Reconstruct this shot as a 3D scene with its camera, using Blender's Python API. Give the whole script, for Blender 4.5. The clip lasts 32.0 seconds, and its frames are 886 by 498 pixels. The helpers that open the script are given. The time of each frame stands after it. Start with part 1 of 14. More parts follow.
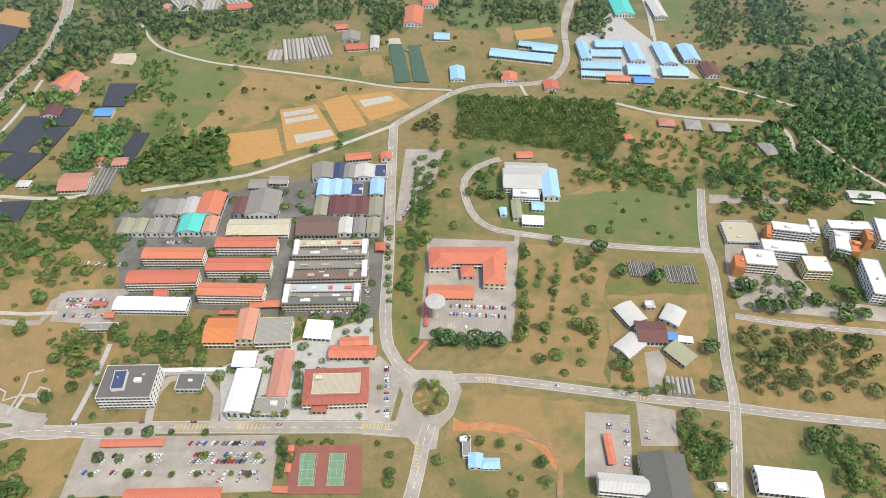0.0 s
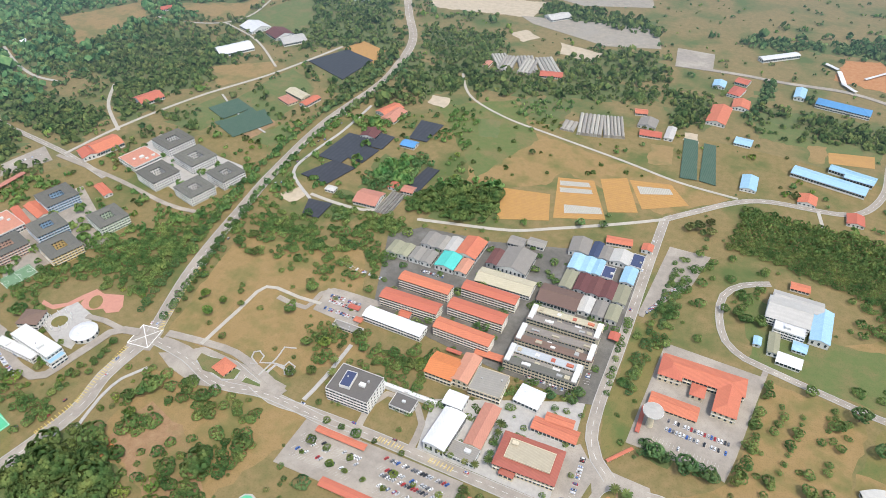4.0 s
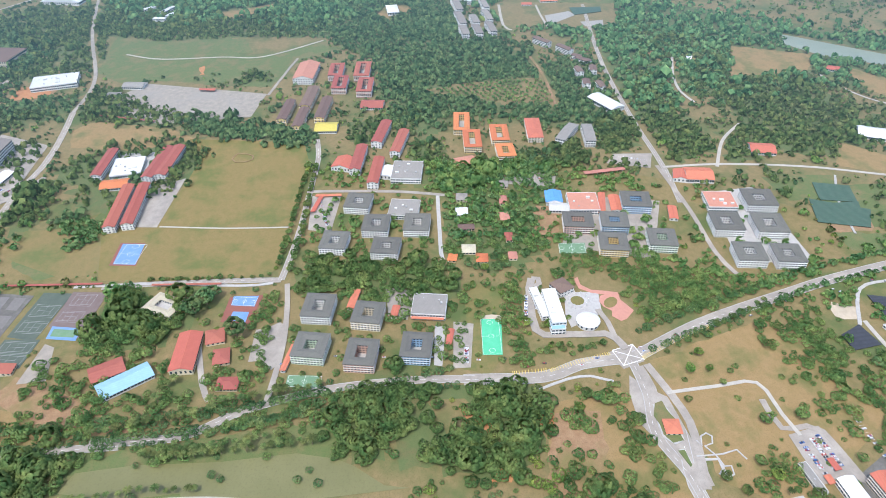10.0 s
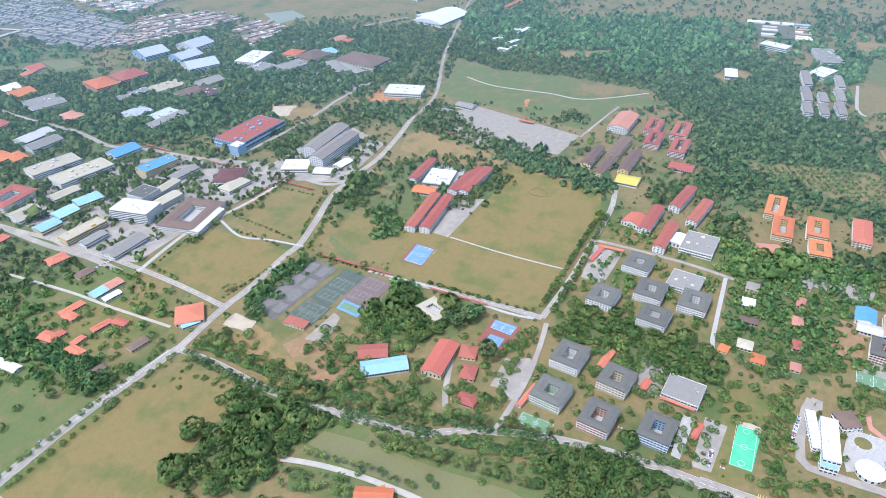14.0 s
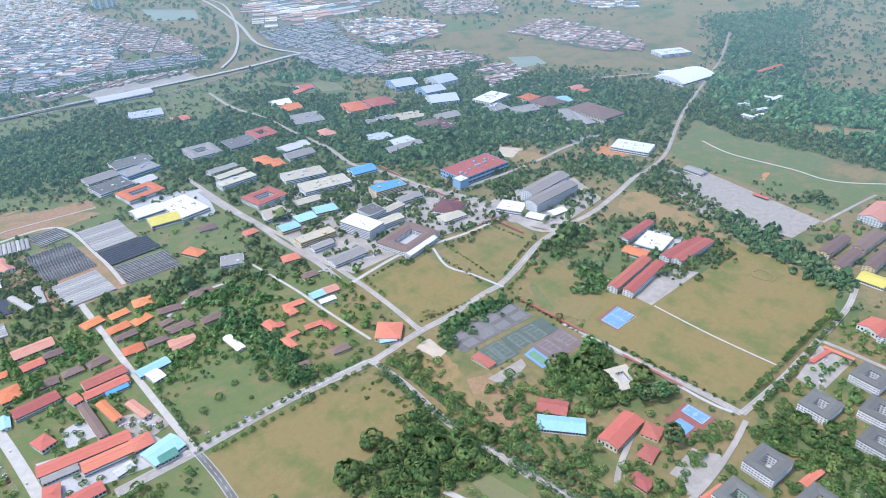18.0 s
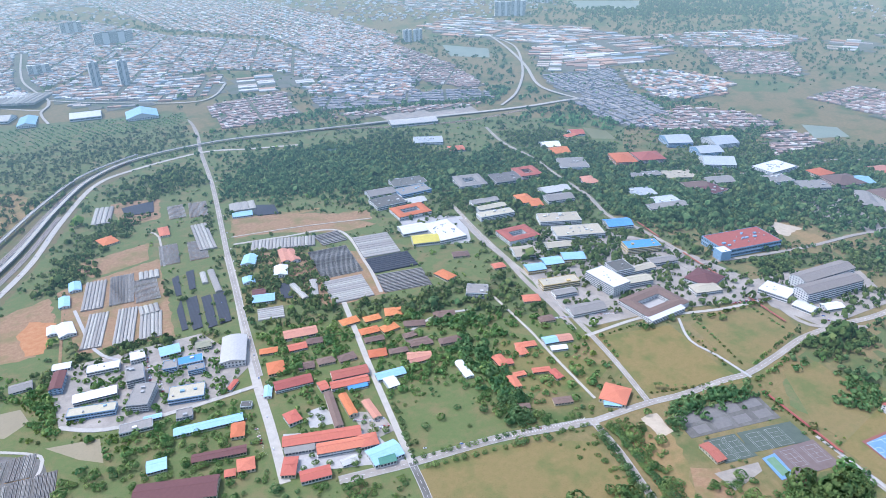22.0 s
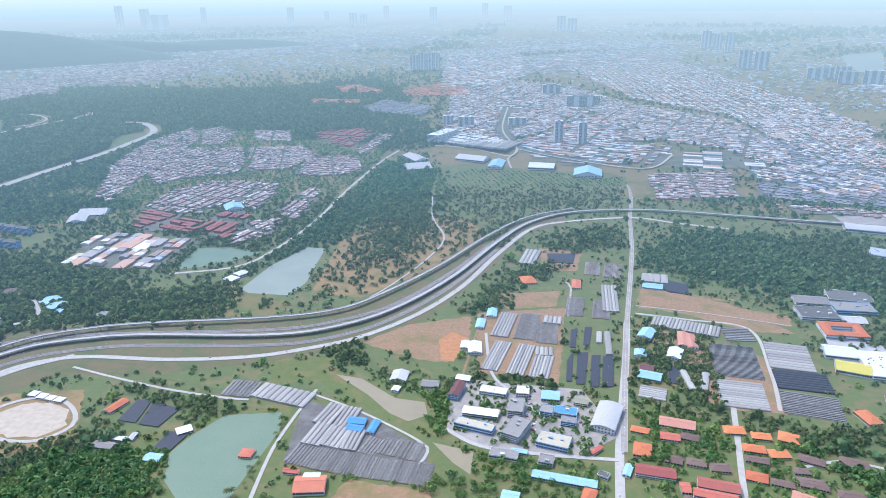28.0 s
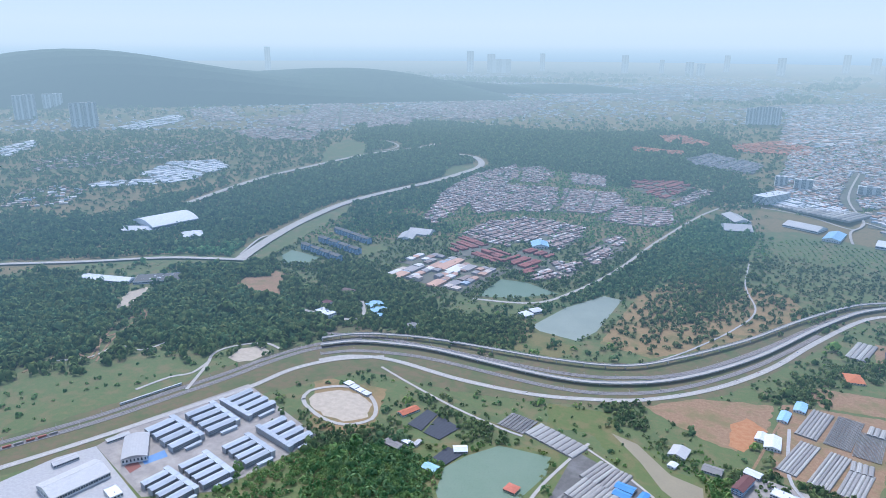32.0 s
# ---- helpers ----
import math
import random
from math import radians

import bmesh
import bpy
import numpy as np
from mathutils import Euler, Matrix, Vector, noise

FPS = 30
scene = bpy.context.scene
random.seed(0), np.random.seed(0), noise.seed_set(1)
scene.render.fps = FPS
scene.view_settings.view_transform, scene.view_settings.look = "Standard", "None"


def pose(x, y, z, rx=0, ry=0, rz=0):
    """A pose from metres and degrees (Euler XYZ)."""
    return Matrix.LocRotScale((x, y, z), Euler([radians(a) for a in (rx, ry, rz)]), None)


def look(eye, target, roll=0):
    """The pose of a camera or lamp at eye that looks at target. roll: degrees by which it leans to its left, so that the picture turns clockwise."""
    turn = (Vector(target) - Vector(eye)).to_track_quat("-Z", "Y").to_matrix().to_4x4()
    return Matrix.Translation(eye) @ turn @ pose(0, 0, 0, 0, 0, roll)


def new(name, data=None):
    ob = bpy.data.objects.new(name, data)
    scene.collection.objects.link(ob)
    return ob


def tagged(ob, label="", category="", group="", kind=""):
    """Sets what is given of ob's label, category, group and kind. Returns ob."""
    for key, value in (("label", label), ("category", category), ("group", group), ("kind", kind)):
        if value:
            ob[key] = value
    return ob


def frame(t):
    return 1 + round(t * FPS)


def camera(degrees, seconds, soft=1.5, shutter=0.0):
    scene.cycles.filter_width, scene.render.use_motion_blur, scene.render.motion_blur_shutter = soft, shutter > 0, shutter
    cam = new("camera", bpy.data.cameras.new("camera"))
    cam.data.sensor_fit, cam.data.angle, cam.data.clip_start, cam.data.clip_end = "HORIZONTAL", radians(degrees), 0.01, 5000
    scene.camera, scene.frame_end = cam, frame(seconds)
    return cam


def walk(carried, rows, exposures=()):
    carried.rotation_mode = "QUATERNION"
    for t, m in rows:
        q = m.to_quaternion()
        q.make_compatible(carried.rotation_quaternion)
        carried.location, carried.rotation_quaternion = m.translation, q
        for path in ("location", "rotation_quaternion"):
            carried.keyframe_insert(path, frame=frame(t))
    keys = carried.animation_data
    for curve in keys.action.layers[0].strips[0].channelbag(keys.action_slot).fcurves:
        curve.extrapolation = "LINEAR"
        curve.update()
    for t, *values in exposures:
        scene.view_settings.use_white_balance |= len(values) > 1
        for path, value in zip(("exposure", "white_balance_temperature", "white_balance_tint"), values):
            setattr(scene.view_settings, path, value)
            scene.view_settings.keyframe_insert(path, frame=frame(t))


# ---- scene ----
cam = camera(66.32, 32.0, 0.7)
PATH = [
    (0, (0.06, 0.13, 459.94), (-0.33, 72.02, 390.43), 1.42),
    (0.5, (0.25, 0.31, 462.05), (-4.22, 73.01, 393.52), 1.28),
    (1, (0.50, 0.39, 464.22), (-7.80, 73.66, 396.68), 1.17),
    (1.5, (0.68, 0.30, 466.67), (-11.26, 74.00, 400.15), 1.07),
    (2, (0.74, 0.23, 469.14), (-16.63, 73.78, 403.65), 0.88),
    (2.5, (1.01, 0.58, 471.26), (-22.41, 73.36, 406.81), 0.66),
    (4.5, (2.44, -0.09, 477.66), (-38.73, 66.14, 415.06), -0.01),
    (5, (1.28, -0.59, 479.84), (-45.62, 61.98, 417.51), -0.01),
    (5.5, (0.23, -1.05, 482.20), (-51.37, 57.95, 420.10), 0.04),
    (6, (-1.09, -1.18, 484.54), (-56.36, 54.66, 422.68), 0.12),
    (6.5, (-2.41, -0.98, 487.19), (-60.68, 51.94, 425.52), 0.10),
    (7, (-3.07, -0.53, 490.59), (-64.72, 48.58, 429.05), -0.07),
    (7.5, (-3.07, 0.26, 494.52), (-68.62, 44.21, 433.11), -0.18),
    (8, (-3.41, 1.10, 498.27), (-72.80, 38.95, 437.01), -0.29),
    (8.5, (-3.98, 1.91, 501.80), (-76.94, 32.78, 440.77), -0.43),
    (9, (-4.46, 2.81, 504.97), (-80.29, 26.30, 444.15), -0.58),
    (9.5, (-5.03, 3.71, 507.72), (-82.77, 20.77, 447.17), -0.73),
    (10, (-5.66, 4.41, 510.27), (-84.53, 16.51, 449.99), -0.84),
    (10.5, (-6.31, 4.84, 512.67), (-85.88, 13.04, 452.66), -0.95),
    (11, (-6.43, 4.82, 515.40), (-86.55, 9.26, 455.73), -0.99),
    (11.5, (-6.25, 4.32, 518.24), (-86.94, 4.72, 459.18), -1.05),
    (12, (-6.34, 3.79, 520.57), (-87.37, -1.08, 462.18), -1.08),
    (12.5, (-6.73, 3.63, 522.21), (-87.73, -6.72, 464.49), -1.16),
    (13, (-7.32, 3.91, 523.18), (-87.98, -11.88, 466.22), -1.20),
    (13.5, (-8.14, 4.73, 523.88), (-88.03, -16.73, 467.70), -1.27),
    (14, (-9.09, 5.81, 524.46), (-87.77, -21.53, 469.12), -1.29),
    (14.5, (-9.96, 6.91, 525.11), (-87.19, -25.63, 470.56), -1.38),
    (16.5, (-11.22, 7.53, 530.99), (-83.26, -38.67, 479.26), -1.62),
    (17, (-11.23, 7.01, 532.89), (-81.82, -42.07, 481.81), -1.58),
    (17.5, (-11.28, 6.25, 534.86), (-80.32, -45.64, 484.46), -1.48),
    (18, (-11.19, 5.23, 536.83), (-78.59, -49.38, 487.08), -1.41),
    (18.5, (-10.93, 4.25, 538.86), (-76.31, -53.32, 489.75), -1.41),
    (19, (-10.55, 3.49, 540.96), (-73.37, -57.42, 492.56), -1.37),
    (19.5, (-9.82, 3.24, 543.46), (-69.57, -61.22, 495.77), -1.30),
    (20, (-8.86, 3.48, 546.18), (-65.25, -64.44, 499.20), -1.30),
    (20.5, (-8.08, 3.73, 548.54), (-60.99, -67.42, 502.28), -1.29),
    (21, (-7.82, 3.42, 550.26), (-57.37, -70.54, 504.70), -1.28),
    (21.5, (-7.98, 2.86, 551.57), (-54.15, -73.67, 506.72), -1.24),
    (22, (-8.32, 2.56, 552.70), (-50.69, -76.57, 508.63), -1.26),
    (22.5, (-8.68, 2.77, 554.08), (-46.68, -78.98, 510.80), -1.21),
    (23, (-9.05, 3.32, 555.90), (-42.08, -80.98, 513.44), -1.20),
    (23.5, (-9.64, 4.24, 558.18), (-37.32, -82.37, 516.54), -1.16),
    (24, (-10.55, 5.45, 560.49), (-32.83, -83.04, 519.59), -1.11),
    (24.5, (-11.55, 6.47, 562.64), (-28.51, -83.57, 522.57), -1.11),
    (25, (-12.60, 7.53, 564.56), (-24.21, -83.70, 525.29), -1.04),
    (25.5, (-13.56, 8.41, 565.98), (-20.48, -83.65, 527.54), -1.00),
    (27.5, (-13.08, 6.72, 567.65), (-4.11, -86.44, 532.44), -0.75),
    (28, (-13.14, 6.77, 568.79), (0.44, -86.12, 534.35), -0.67),
    (28.5, (-13.19, 6.75, 570.50), (5.46, -85.55, 536.82), -0.51),
    (29, (-13.16, 6.83, 572.68), (10.51, -84.58, 539.74), -0.41),
    (29.5, (-13.15, 6.92, 574.83), (15.50, -83.31, 542.63), -0.32),
    (30, (-13.14, 6.93, 576.83), (20.45, -81.84, 545.34), -0.21),
    (30.5, (-13.84, 7.21, 579.03), (24.60, -79.83, 548.27), -0.09),
    (31, (-14.50, 7.22, 581.36), (28.89, -77.72, 551.31), 0.04),
    (31.5, (-14.75, 7.20, 583.45), (34.01, -75.02, 554.07), 0.16),
    (32, (-14.72, 7.16, 585.29), (39.64, -71.73, 556.62), 0.28),
]
EXPOSURE = [(0.0, -0.38, 6700, 8), (6.0, -0.33, 6250, 10), (13.0, -0.11, 5650, 12), (19.0, -0.17, 5420, 14), (25.0, -0.20, 5350, 15), (28.0, -0.22, 5350, 15), (32.0, -0.48, 5250, 15)]
walk(cam, [(t, look(eye, target, roll)) for t, eye, target, roll in PATH], EXPOSURE)

# ---- sky and sun ----
SUN_FROM = Vector((0.42, -0.28, 1.0)).normalized()
world = bpy.data.worlds.new("sky")
scene.world = world
world.use_nodes = True
wn = world.node_tree.nodes
sky = wn.new("ShaderNodeTexSky")
sky.sky_type, sky.sun_disc = "NISHITA", False
sky.sun_elevation, sky.sun_rotation = math.asin(SUN_FROM.z), math.atan2(SUN_FROM.x, SUN_FROM.y)
sky.air_density, sky.dust_density, sky.ozone_density = 1.2, 3.0, 1.5
world.node_tree.links.new(sky.outputs["Color"], wn["Background"].inputs["Color"])
wn["Background"].inputs["Strength"].default_value = 0.3
sun = new("sun", bpy.data.lights.new("sun", "SUN"))
sun.data.energy, sun.data.angle, sun.data.color = 3.1, radians(0.6), (1.0, 0.95, 0.87)
sun.matrix_world = look(SUN_FROM * 900, (0, 0, 0))

# ---- materials ----
MATS = {}


def surface(key, base, other, size=6.0, rough=0.85, fine=0.6, bump=0.25, metal=0.0, vary=0.0, stripes=0.0, contrast=0.5, third=None, big=90.0):
    """A surface of two tones in patches of about size metres, with grain, optional ribs across the local x, and a third tone in large stains."""
    m = bpy.data.materials.new(key)
    m.use_nodes = True
    nt = m.node_tree
    n, ln = nt.nodes, nt.links.new
    shader = n["Principled BSDF"]
    geo = n.new("ShaderNodeNewGeometry")

    def cloud(scale, detail, rough_=0.6):
        t = n.new("ShaderNodeTexNoise")
        t.inputs["Scale"].default_value, t.inputs["Detail"].default_value, t.inputs["Roughness"].default_value = scale, detail, rough_
        ln(geo.outputs["Position"], t.inputs["Vector"])
        return t.outputs["Fac"]

    def mix(fac, a, b, low=0.0, high=1.0, mode="MIX"):
        r = n.new("ShaderNodeMapRange")
        r.inputs["From Min"].default_value, r.inputs["From Max"].default_value = low, high
        ln(fac, r.inputs["Value"])
        x = n.new("ShaderNodeMix")
        x.data_type, x.blend_type = "RGBA", mode
        ln(r.outputs["Result"], x.inputs["Factor"])
        for value, slot in ((a, 6), (b, 7)):
            if isinstance(value, tuple):
                x.inputs[slot].default_value = (*value, 1)
            else:
                ln(value, x.inputs[slot])
        return x.outputs[2]

    half = contrast / 2
    colour = mix(cloud(1 / size, 6), base, other, 0.5 - half * 0.6, 0.5 + half * 0.6)
    if third:
        colour = mix(cloud(1 / big, 5), colour, third, 0.48, 0.66)
    grain = cloud(1 / fine, 5, 0.7)
    dark = tuple(v * (0.58 if third else 0.72) for v in base)
    colour = mix(grain, colour, dark, 0.5, 0.85)
    if vary:
        info = n.new("ShaderNodeObjectInfo")
        hsv = n.new("ShaderNodeHueSaturation")
        for slot, low, high in (("Value", 1 - vary, 1 + vary), ("Hue", 0.5 - vary * 0.06, 0.5 + vary * 0.06)):
            r = n.new("ShaderNodeMapRange")
            r.inputs["To Min"].default_value, r.inputs["To Max"].default_value = low, high
            ln(info.outputs["Random"], r.inputs["Value"])
            ln(r.outputs["Result"], hsv.inputs[slot])
        ln(colour, hsv.inputs["Color"])
        colour = hsv.outputs["Color"]
    height = grain
    if stripes:
        tc, w = n.new("ShaderNodeTexCoord"), n.new("ShaderNodeTexWave")
        w.wave_type, w.bands_direction = "BANDS", "X"
        w.inputs["Scale"].default_value, w.inputs["Distortion"].default_value = 0.314 / stripes, 0.6
        ln(tc.outputs["Object"], w.inputs["Vector"])
        colour = mix(w.outputs["Fac"], colour, tuple(v * 0.6 for v in base), 0.25, 1.6)
        height = w.outputs["Fac"]
    ln(colour, shader.inputs["Base Color"])
    b = n.new("ShaderNodeBump")
    b.inputs["Strength"].default_value, b.inputs["Distance"].default_value = bump, 0.15
    ln(height, b.inputs["Height"])
    ln(b.outputs["Normal"], shader.inputs["Normal"])
    shader.inputs["Roughness"].default_value, shader.inputs["Metallic"].default_value = rough, metal
    MATS[key] = m
    return m


def leafy(key, base, other, vary=0.25):
    """Foliage: each clump of leaves has its own tone."""
    m = surface(key, base, other, 3.0, 0.75, 0.5, 0.4, vary=vary)
    nt = m.node_tree
    shader = nt.nodes["Principled BSDF"]
    geo, hsv, r = nt.nodes.new("ShaderNodeNewGeometry"), nt.nodes.new("ShaderNodeHueSaturation"), nt.nodes.new("ShaderNodeMapRange")
    old = shader.inputs["Base Color"].links[0].from_socket
    r.inputs["To Min"].default_value, r.inputs["To Max"].default_value = 0.72, 1.3
    nt.links.new(geo.outputs["Random Per Island"], r.inputs["Value"])
    nt.links.new(r.outputs["Result"], hsv.inputs["Value"])
    patch, swing, tint = nt.nodes.new("ShaderNodeTexNoise"), nt.nodes.new("ShaderNodeMapRange"), nt.nodes.new("ShaderNodeMapRange")
    patch.inputs["Scale"].default_value, patch.inputs["Detail"].default_value = 0.075, 2.0
    swing.inputs["From Min"].default_value, swing.inputs["From Max"].default_value = 0.3, 0.7
    swing.inputs["To Min"].default_value, swing.inputs["To Max"].default_value = 0.455, 0.535
    tint.inputs["From Min"].default_value, tint.inputs["From Max"].default_value = 0.3, 0.7
    tint.inputs["To Min"].default_value, tint.inputs["To Max"].default_value = 1.35, 0.65
    nt.links.new(geo.outputs["Position"], patch.inputs["Vector"])
    nt.links.new(patch.outputs["Fac"], swing.inputs["Value"])
    nt.links.new(patch.outputs["Fac"], tint.inputs["Value"])
    tone = nt.nodes.new("ShaderNodeHueSaturation")
    nt.links.new(old, tone.inputs["Color"])
    nt.links.new(swing.outputs["Result"], tone.inputs["Hue"])
    nt.links.new(tint.outputs["Result"], tone.inputs["Value"])
    nt.links.new(tone.outputs["Color"], hsv.inputs["Color"])
    nt.links.new(hsv.outputs["Color"], shader.inputs["Base Color"])
    through_leaf, both = nt.nodes.new("ShaderNodeBsdfTranslucent"), nt.nodes.new("ShaderNodeMixShader")
    both.inputs["Fac"].default_value = 0.38
    shader.inputs["Specular IOR Level"].default_value = 0.15
    nt.links.new(hsv.outputs["Color"], through_leaf.inputs["Color"])
    nt.links.new(shader.outputs["BSDF"], both.inputs[1])
    nt.links.new(through_leaf.outputs["BSDF"], both.inputs[2])
    nt.links.new(both.outputs["Shader"], nt.nodes["Material Output"].inputs["Surface"])
    return m


def islands(key, tones, rough=0.75):
    """Many roofs in one mesh: each island takes one of a few tones."""
    m = surface(key, tones[0], tones[0], 5.0, rough, 0.8, 0.2)
    nt = m.node_tree
    shader = nt.nodes["Principled BSDF"]
    geo, ramp, mixer = nt.nodes.new("ShaderNodeNewGeometry"), nt.nodes.new("ShaderNodeValToRGB"), nt.nodes.new("ShaderNodeMix")
    ramp.color_ramp.interpolation = "CONSTANT"
    for k, tone in enumerate(tones):
        e = ramp.color_ramp.elements[k] if k < 2 else ramp.color_ramp.elements.new(k / len(tones))
        e.position, e.color = k / len(tones), (*tone, 1)
    grain = nt.nodes.new("ShaderNodeTexNoise")
    grain.inputs["Scale"].default_value = 0.4
    nt.links.new(geo.outputs["Position"], grain.inputs["Vector"])
    nt.links.new(geo.outputs["Random Per Island"], ramp.inputs["Fac"])
    mixer.data_type, mixer.blend_type = "RGBA", "MULTIPLY"
    mixer.inputs["Factor"].default_value = 0.35
    nt.links.new(ramp.outputs["Color"], mixer.inputs[6])
    nt.links.new(grain.outputs["Fac"], mixer.inputs[7])
    nt.links.new(mixer.outputs[2], shader.inputs["Base Color"])
    return m


surface("ground", (0.162, 0.140, 0.050), (0.262, 0.184, 0.082), 8, 0.95, 1.6, 0.5, third=(0.085, 0.120, 0.032), big=80, contrast=0.8)
surface("grass", (0.145, 0.143, 0.041), (0.222, 0.168, 0.062), 6, 0.95, 1.3, 0.4, contrast=0.9, third=(0.10, 0.135, 0.035), big=40)
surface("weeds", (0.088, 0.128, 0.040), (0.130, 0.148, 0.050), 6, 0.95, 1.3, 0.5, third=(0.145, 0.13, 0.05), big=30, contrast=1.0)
surface("dry", (0.242, 0.168, 0.062), (0.315, 0.208, 0.092), 7, 0.95, 1.3, 0.4, contrast=0.9, third=(0.150, 0.145, 0.045), big=38)
surface("lush", (0.092, 0.142, 0.038), (0.150, 0.155, 0.055), 7, 0.95, 1.3, 0.5, third=(0.19, 0.155, 0.065), big=32, contrast=1.0)
surface("pitch", (0.180, 0.150, 0.047), (0.246, 0.174, 0.068), 7, 0.95, 1.6, 0.3, third=(0.125, 0.140, 0.038), big=45, contrast=1.0)
surface("soil", (0.265, 0.155, 0.078), (0.335, 0.215, 0.115), 6, 0.95, 1.2, 0.5, third=(0.20, 0.165, 0.06), big=40)
surface("orange", (0.480, 0.270, 0.085), (0.420, 0.235, 0.085), 7, 0.95, 0.9, 0.4, stripes=1.2)
surface("clay", (0.40, 0.17, 0.06), (0.46, 0.23, 0.10), 8, 0.95, 1.2, 0.4)
surface("sand", (0.52, 0.43, 0.31), (0.42, 0.35, 0.25), 9, 0.95, 1.2, 0.4)
surface("asphalt", (0.345, 0.305, 0.252), (0.285, 0.252, 0.210), 8, 0.9, 0.8, 0.15, third=(0.41, 0.364, 0.300), big=35)
surface("tarmac", (0.118, 0.112, 0.096), (0.150, 0.140, 0.120), 6, 0.9, 0.8, 0.15, third=(0.20, 0.19, 0.17), big=30)
surface("pale_road", (0.47, 0.43, 0.36), (0.39, 0.36, 0.305), 8, 0.9, 0.9, 0.2)
surface("dusty", (0.36, 0.315, 0.25), (0.27, 0.24, 0.195), 9, 0.9, 1.2, 0.2, third=(0.31, 0.28, 0.235), big=45)
surface("paving_pink", (0.52, 0.25, 0.18), (0.46, 0.22, 0.16), 4, 0.85, 0.6, 0.15)
surface("concrete", (0.46, 0.44, 0.40), (0.38, 0.36, 0.33), 4, 0.85, 0.6, 0.15)
surface("street", (0.20, 0.175, 0.135), (0.10, 0.105, 0.065), 9, 0.9, 1.5, 0.2, contrast=1.2, third=(0.085, 0.11, 0.045), big=60)
surface("line", (0.78, 0.77, 0.72), (0.66, 0.65, 0.6), 3, 0.8, 0.4, 0.05)
surface("yellow_line", (0.70, 0.52, 0.10), (0.6, 0.47, 0.14), 3, 0.8, 0.4, 0.05)
surface("court_red", (0.27, 0.095, 0.065), (0.23, 0.09, 0.065), 6, 0.85, 0.8, 0.1)
surface("court_green", (0.14, 0.25, 0.13), (0.17, 0.27, 0.16), 6, 0.85, 0.8, 0.1)
surface("court_teal", (0.080, 0.105, 0.078), (0.10, 0.122, 0.092), 6, 0.85, 0.8, 0.1)
surface("court_brown", (0.165, 0.12, 0.105), (0.19, 0.145, 0.13), 6, 0.85, 0.8, 0.1)
surface("court_grey", (0.20, 0.185, 0.165), (0.165, 0.155, 0.14), 5, 0.85, 0.8, 0.1)
surface("turf", (0.09, 0.47, 0.24), (0.12, 0.50, 0.28), 9, 0.9, 0.8, 0.1)
surface("court_line", (0.42, 0.42, 0.40), (0.32, 0.32, 0.30), 3, 0.8, 0.4, 0.05)
surface("court_blue", (0.15, 0.27, 0.47), (0.18, 0.31, 0.50), 6, 0.85, 0.8, 0.1)
surface("net_black", (0.052, 0.056, 0.066), (0.028, 0.032, 0.042), 5, 0.75, 0.8, 0.2, stripes=5.5, contrast=0.9)
surface("net_green", (0.055, 0.11, 0.07), (0.08, 0.125, 0.085), 5, 0.75, 0.8, 0.2, stripes=2.5)
surface("film", (0.45, 0.425, 0.37), (0.27, 0.25, 0.21), 3.5, 0.8, 0.8, 0.15, stripes=2.6, vary=0.25, contrast=1.3)
surface("shade", (0.19, 0.175, 0.15), (0.31, 0.295, 0.26), 4, 0.7, 0.8, 0.15, stripes=2.0, vary=0.2)
surface("water", (0.155, 0.15, 0.055), (0.185, 0.175, 0.068), 40, 0.5, 2.5, 0.03)
surface("water_brown", (0.25, 0.205, 0.115), (0.28, 0.23, 0.13), 40, 0.55, 2.5, 0.03)
surface("water_green", (0.12, 0.185, 0.105), (0.14, 0.20, 0.12), 60, 0.55, 2.5, 0.03)
surface("water_blue", (0.22, 0.255, 0.19), (0.26, 0.29, 0.22), 60, 0.5, 2.5, 0.03)
for key, c in (("red", (0.58, 0.175, 0.105)), ("orange_roof", (0.62, 0.20, 0.075)), ("pink", (0.56, 0.255, 0.175)), ("brick_red", (0.40, 0.12, 0.085)), ("maroon", (0.16, 0.065, 0.06)),
               ("white", (0.80, 0.80, 0.80)), ("blue_pale", (0.36, 0.58, 0.74)), ("blue", (0.12, 0.33, 0.66)), ("navy", (0.055, 0.075, 0.15)), ("teal", (0.10, 0.55, 0.47)),
               ("grey", (0.31, 0.287, 0.25)), ("dark", (0.175, 0.162, 0.145)), ("slate", (0.155, 0.150, 0.126)), ("beige", (0.52, 0.46, 0.33)), ("olive", (0.34, 0.33, 0.22)), ("brown", (0.20, 0.13, 0.10)), ("taupe", (0.30, 0.265, 0.225)),
               ("yellow_roof", (0.72, 0.62, 0.12)), ("steel", (0.55, 0.53, 0.485)), ("steel_blue", (0.50, 0.53, 0.54)), ("green_roof", (0.10, 0.26, 0.18))):
    surface("roof_" + key, c, tuple(v * 0.82 for v in c), 5.0, 0.6 if key in ("steel", "white", "blue_pale") else 0.8, 0.8, 0.25, vary=0.14, stripes=0.9, contrast=0.9)
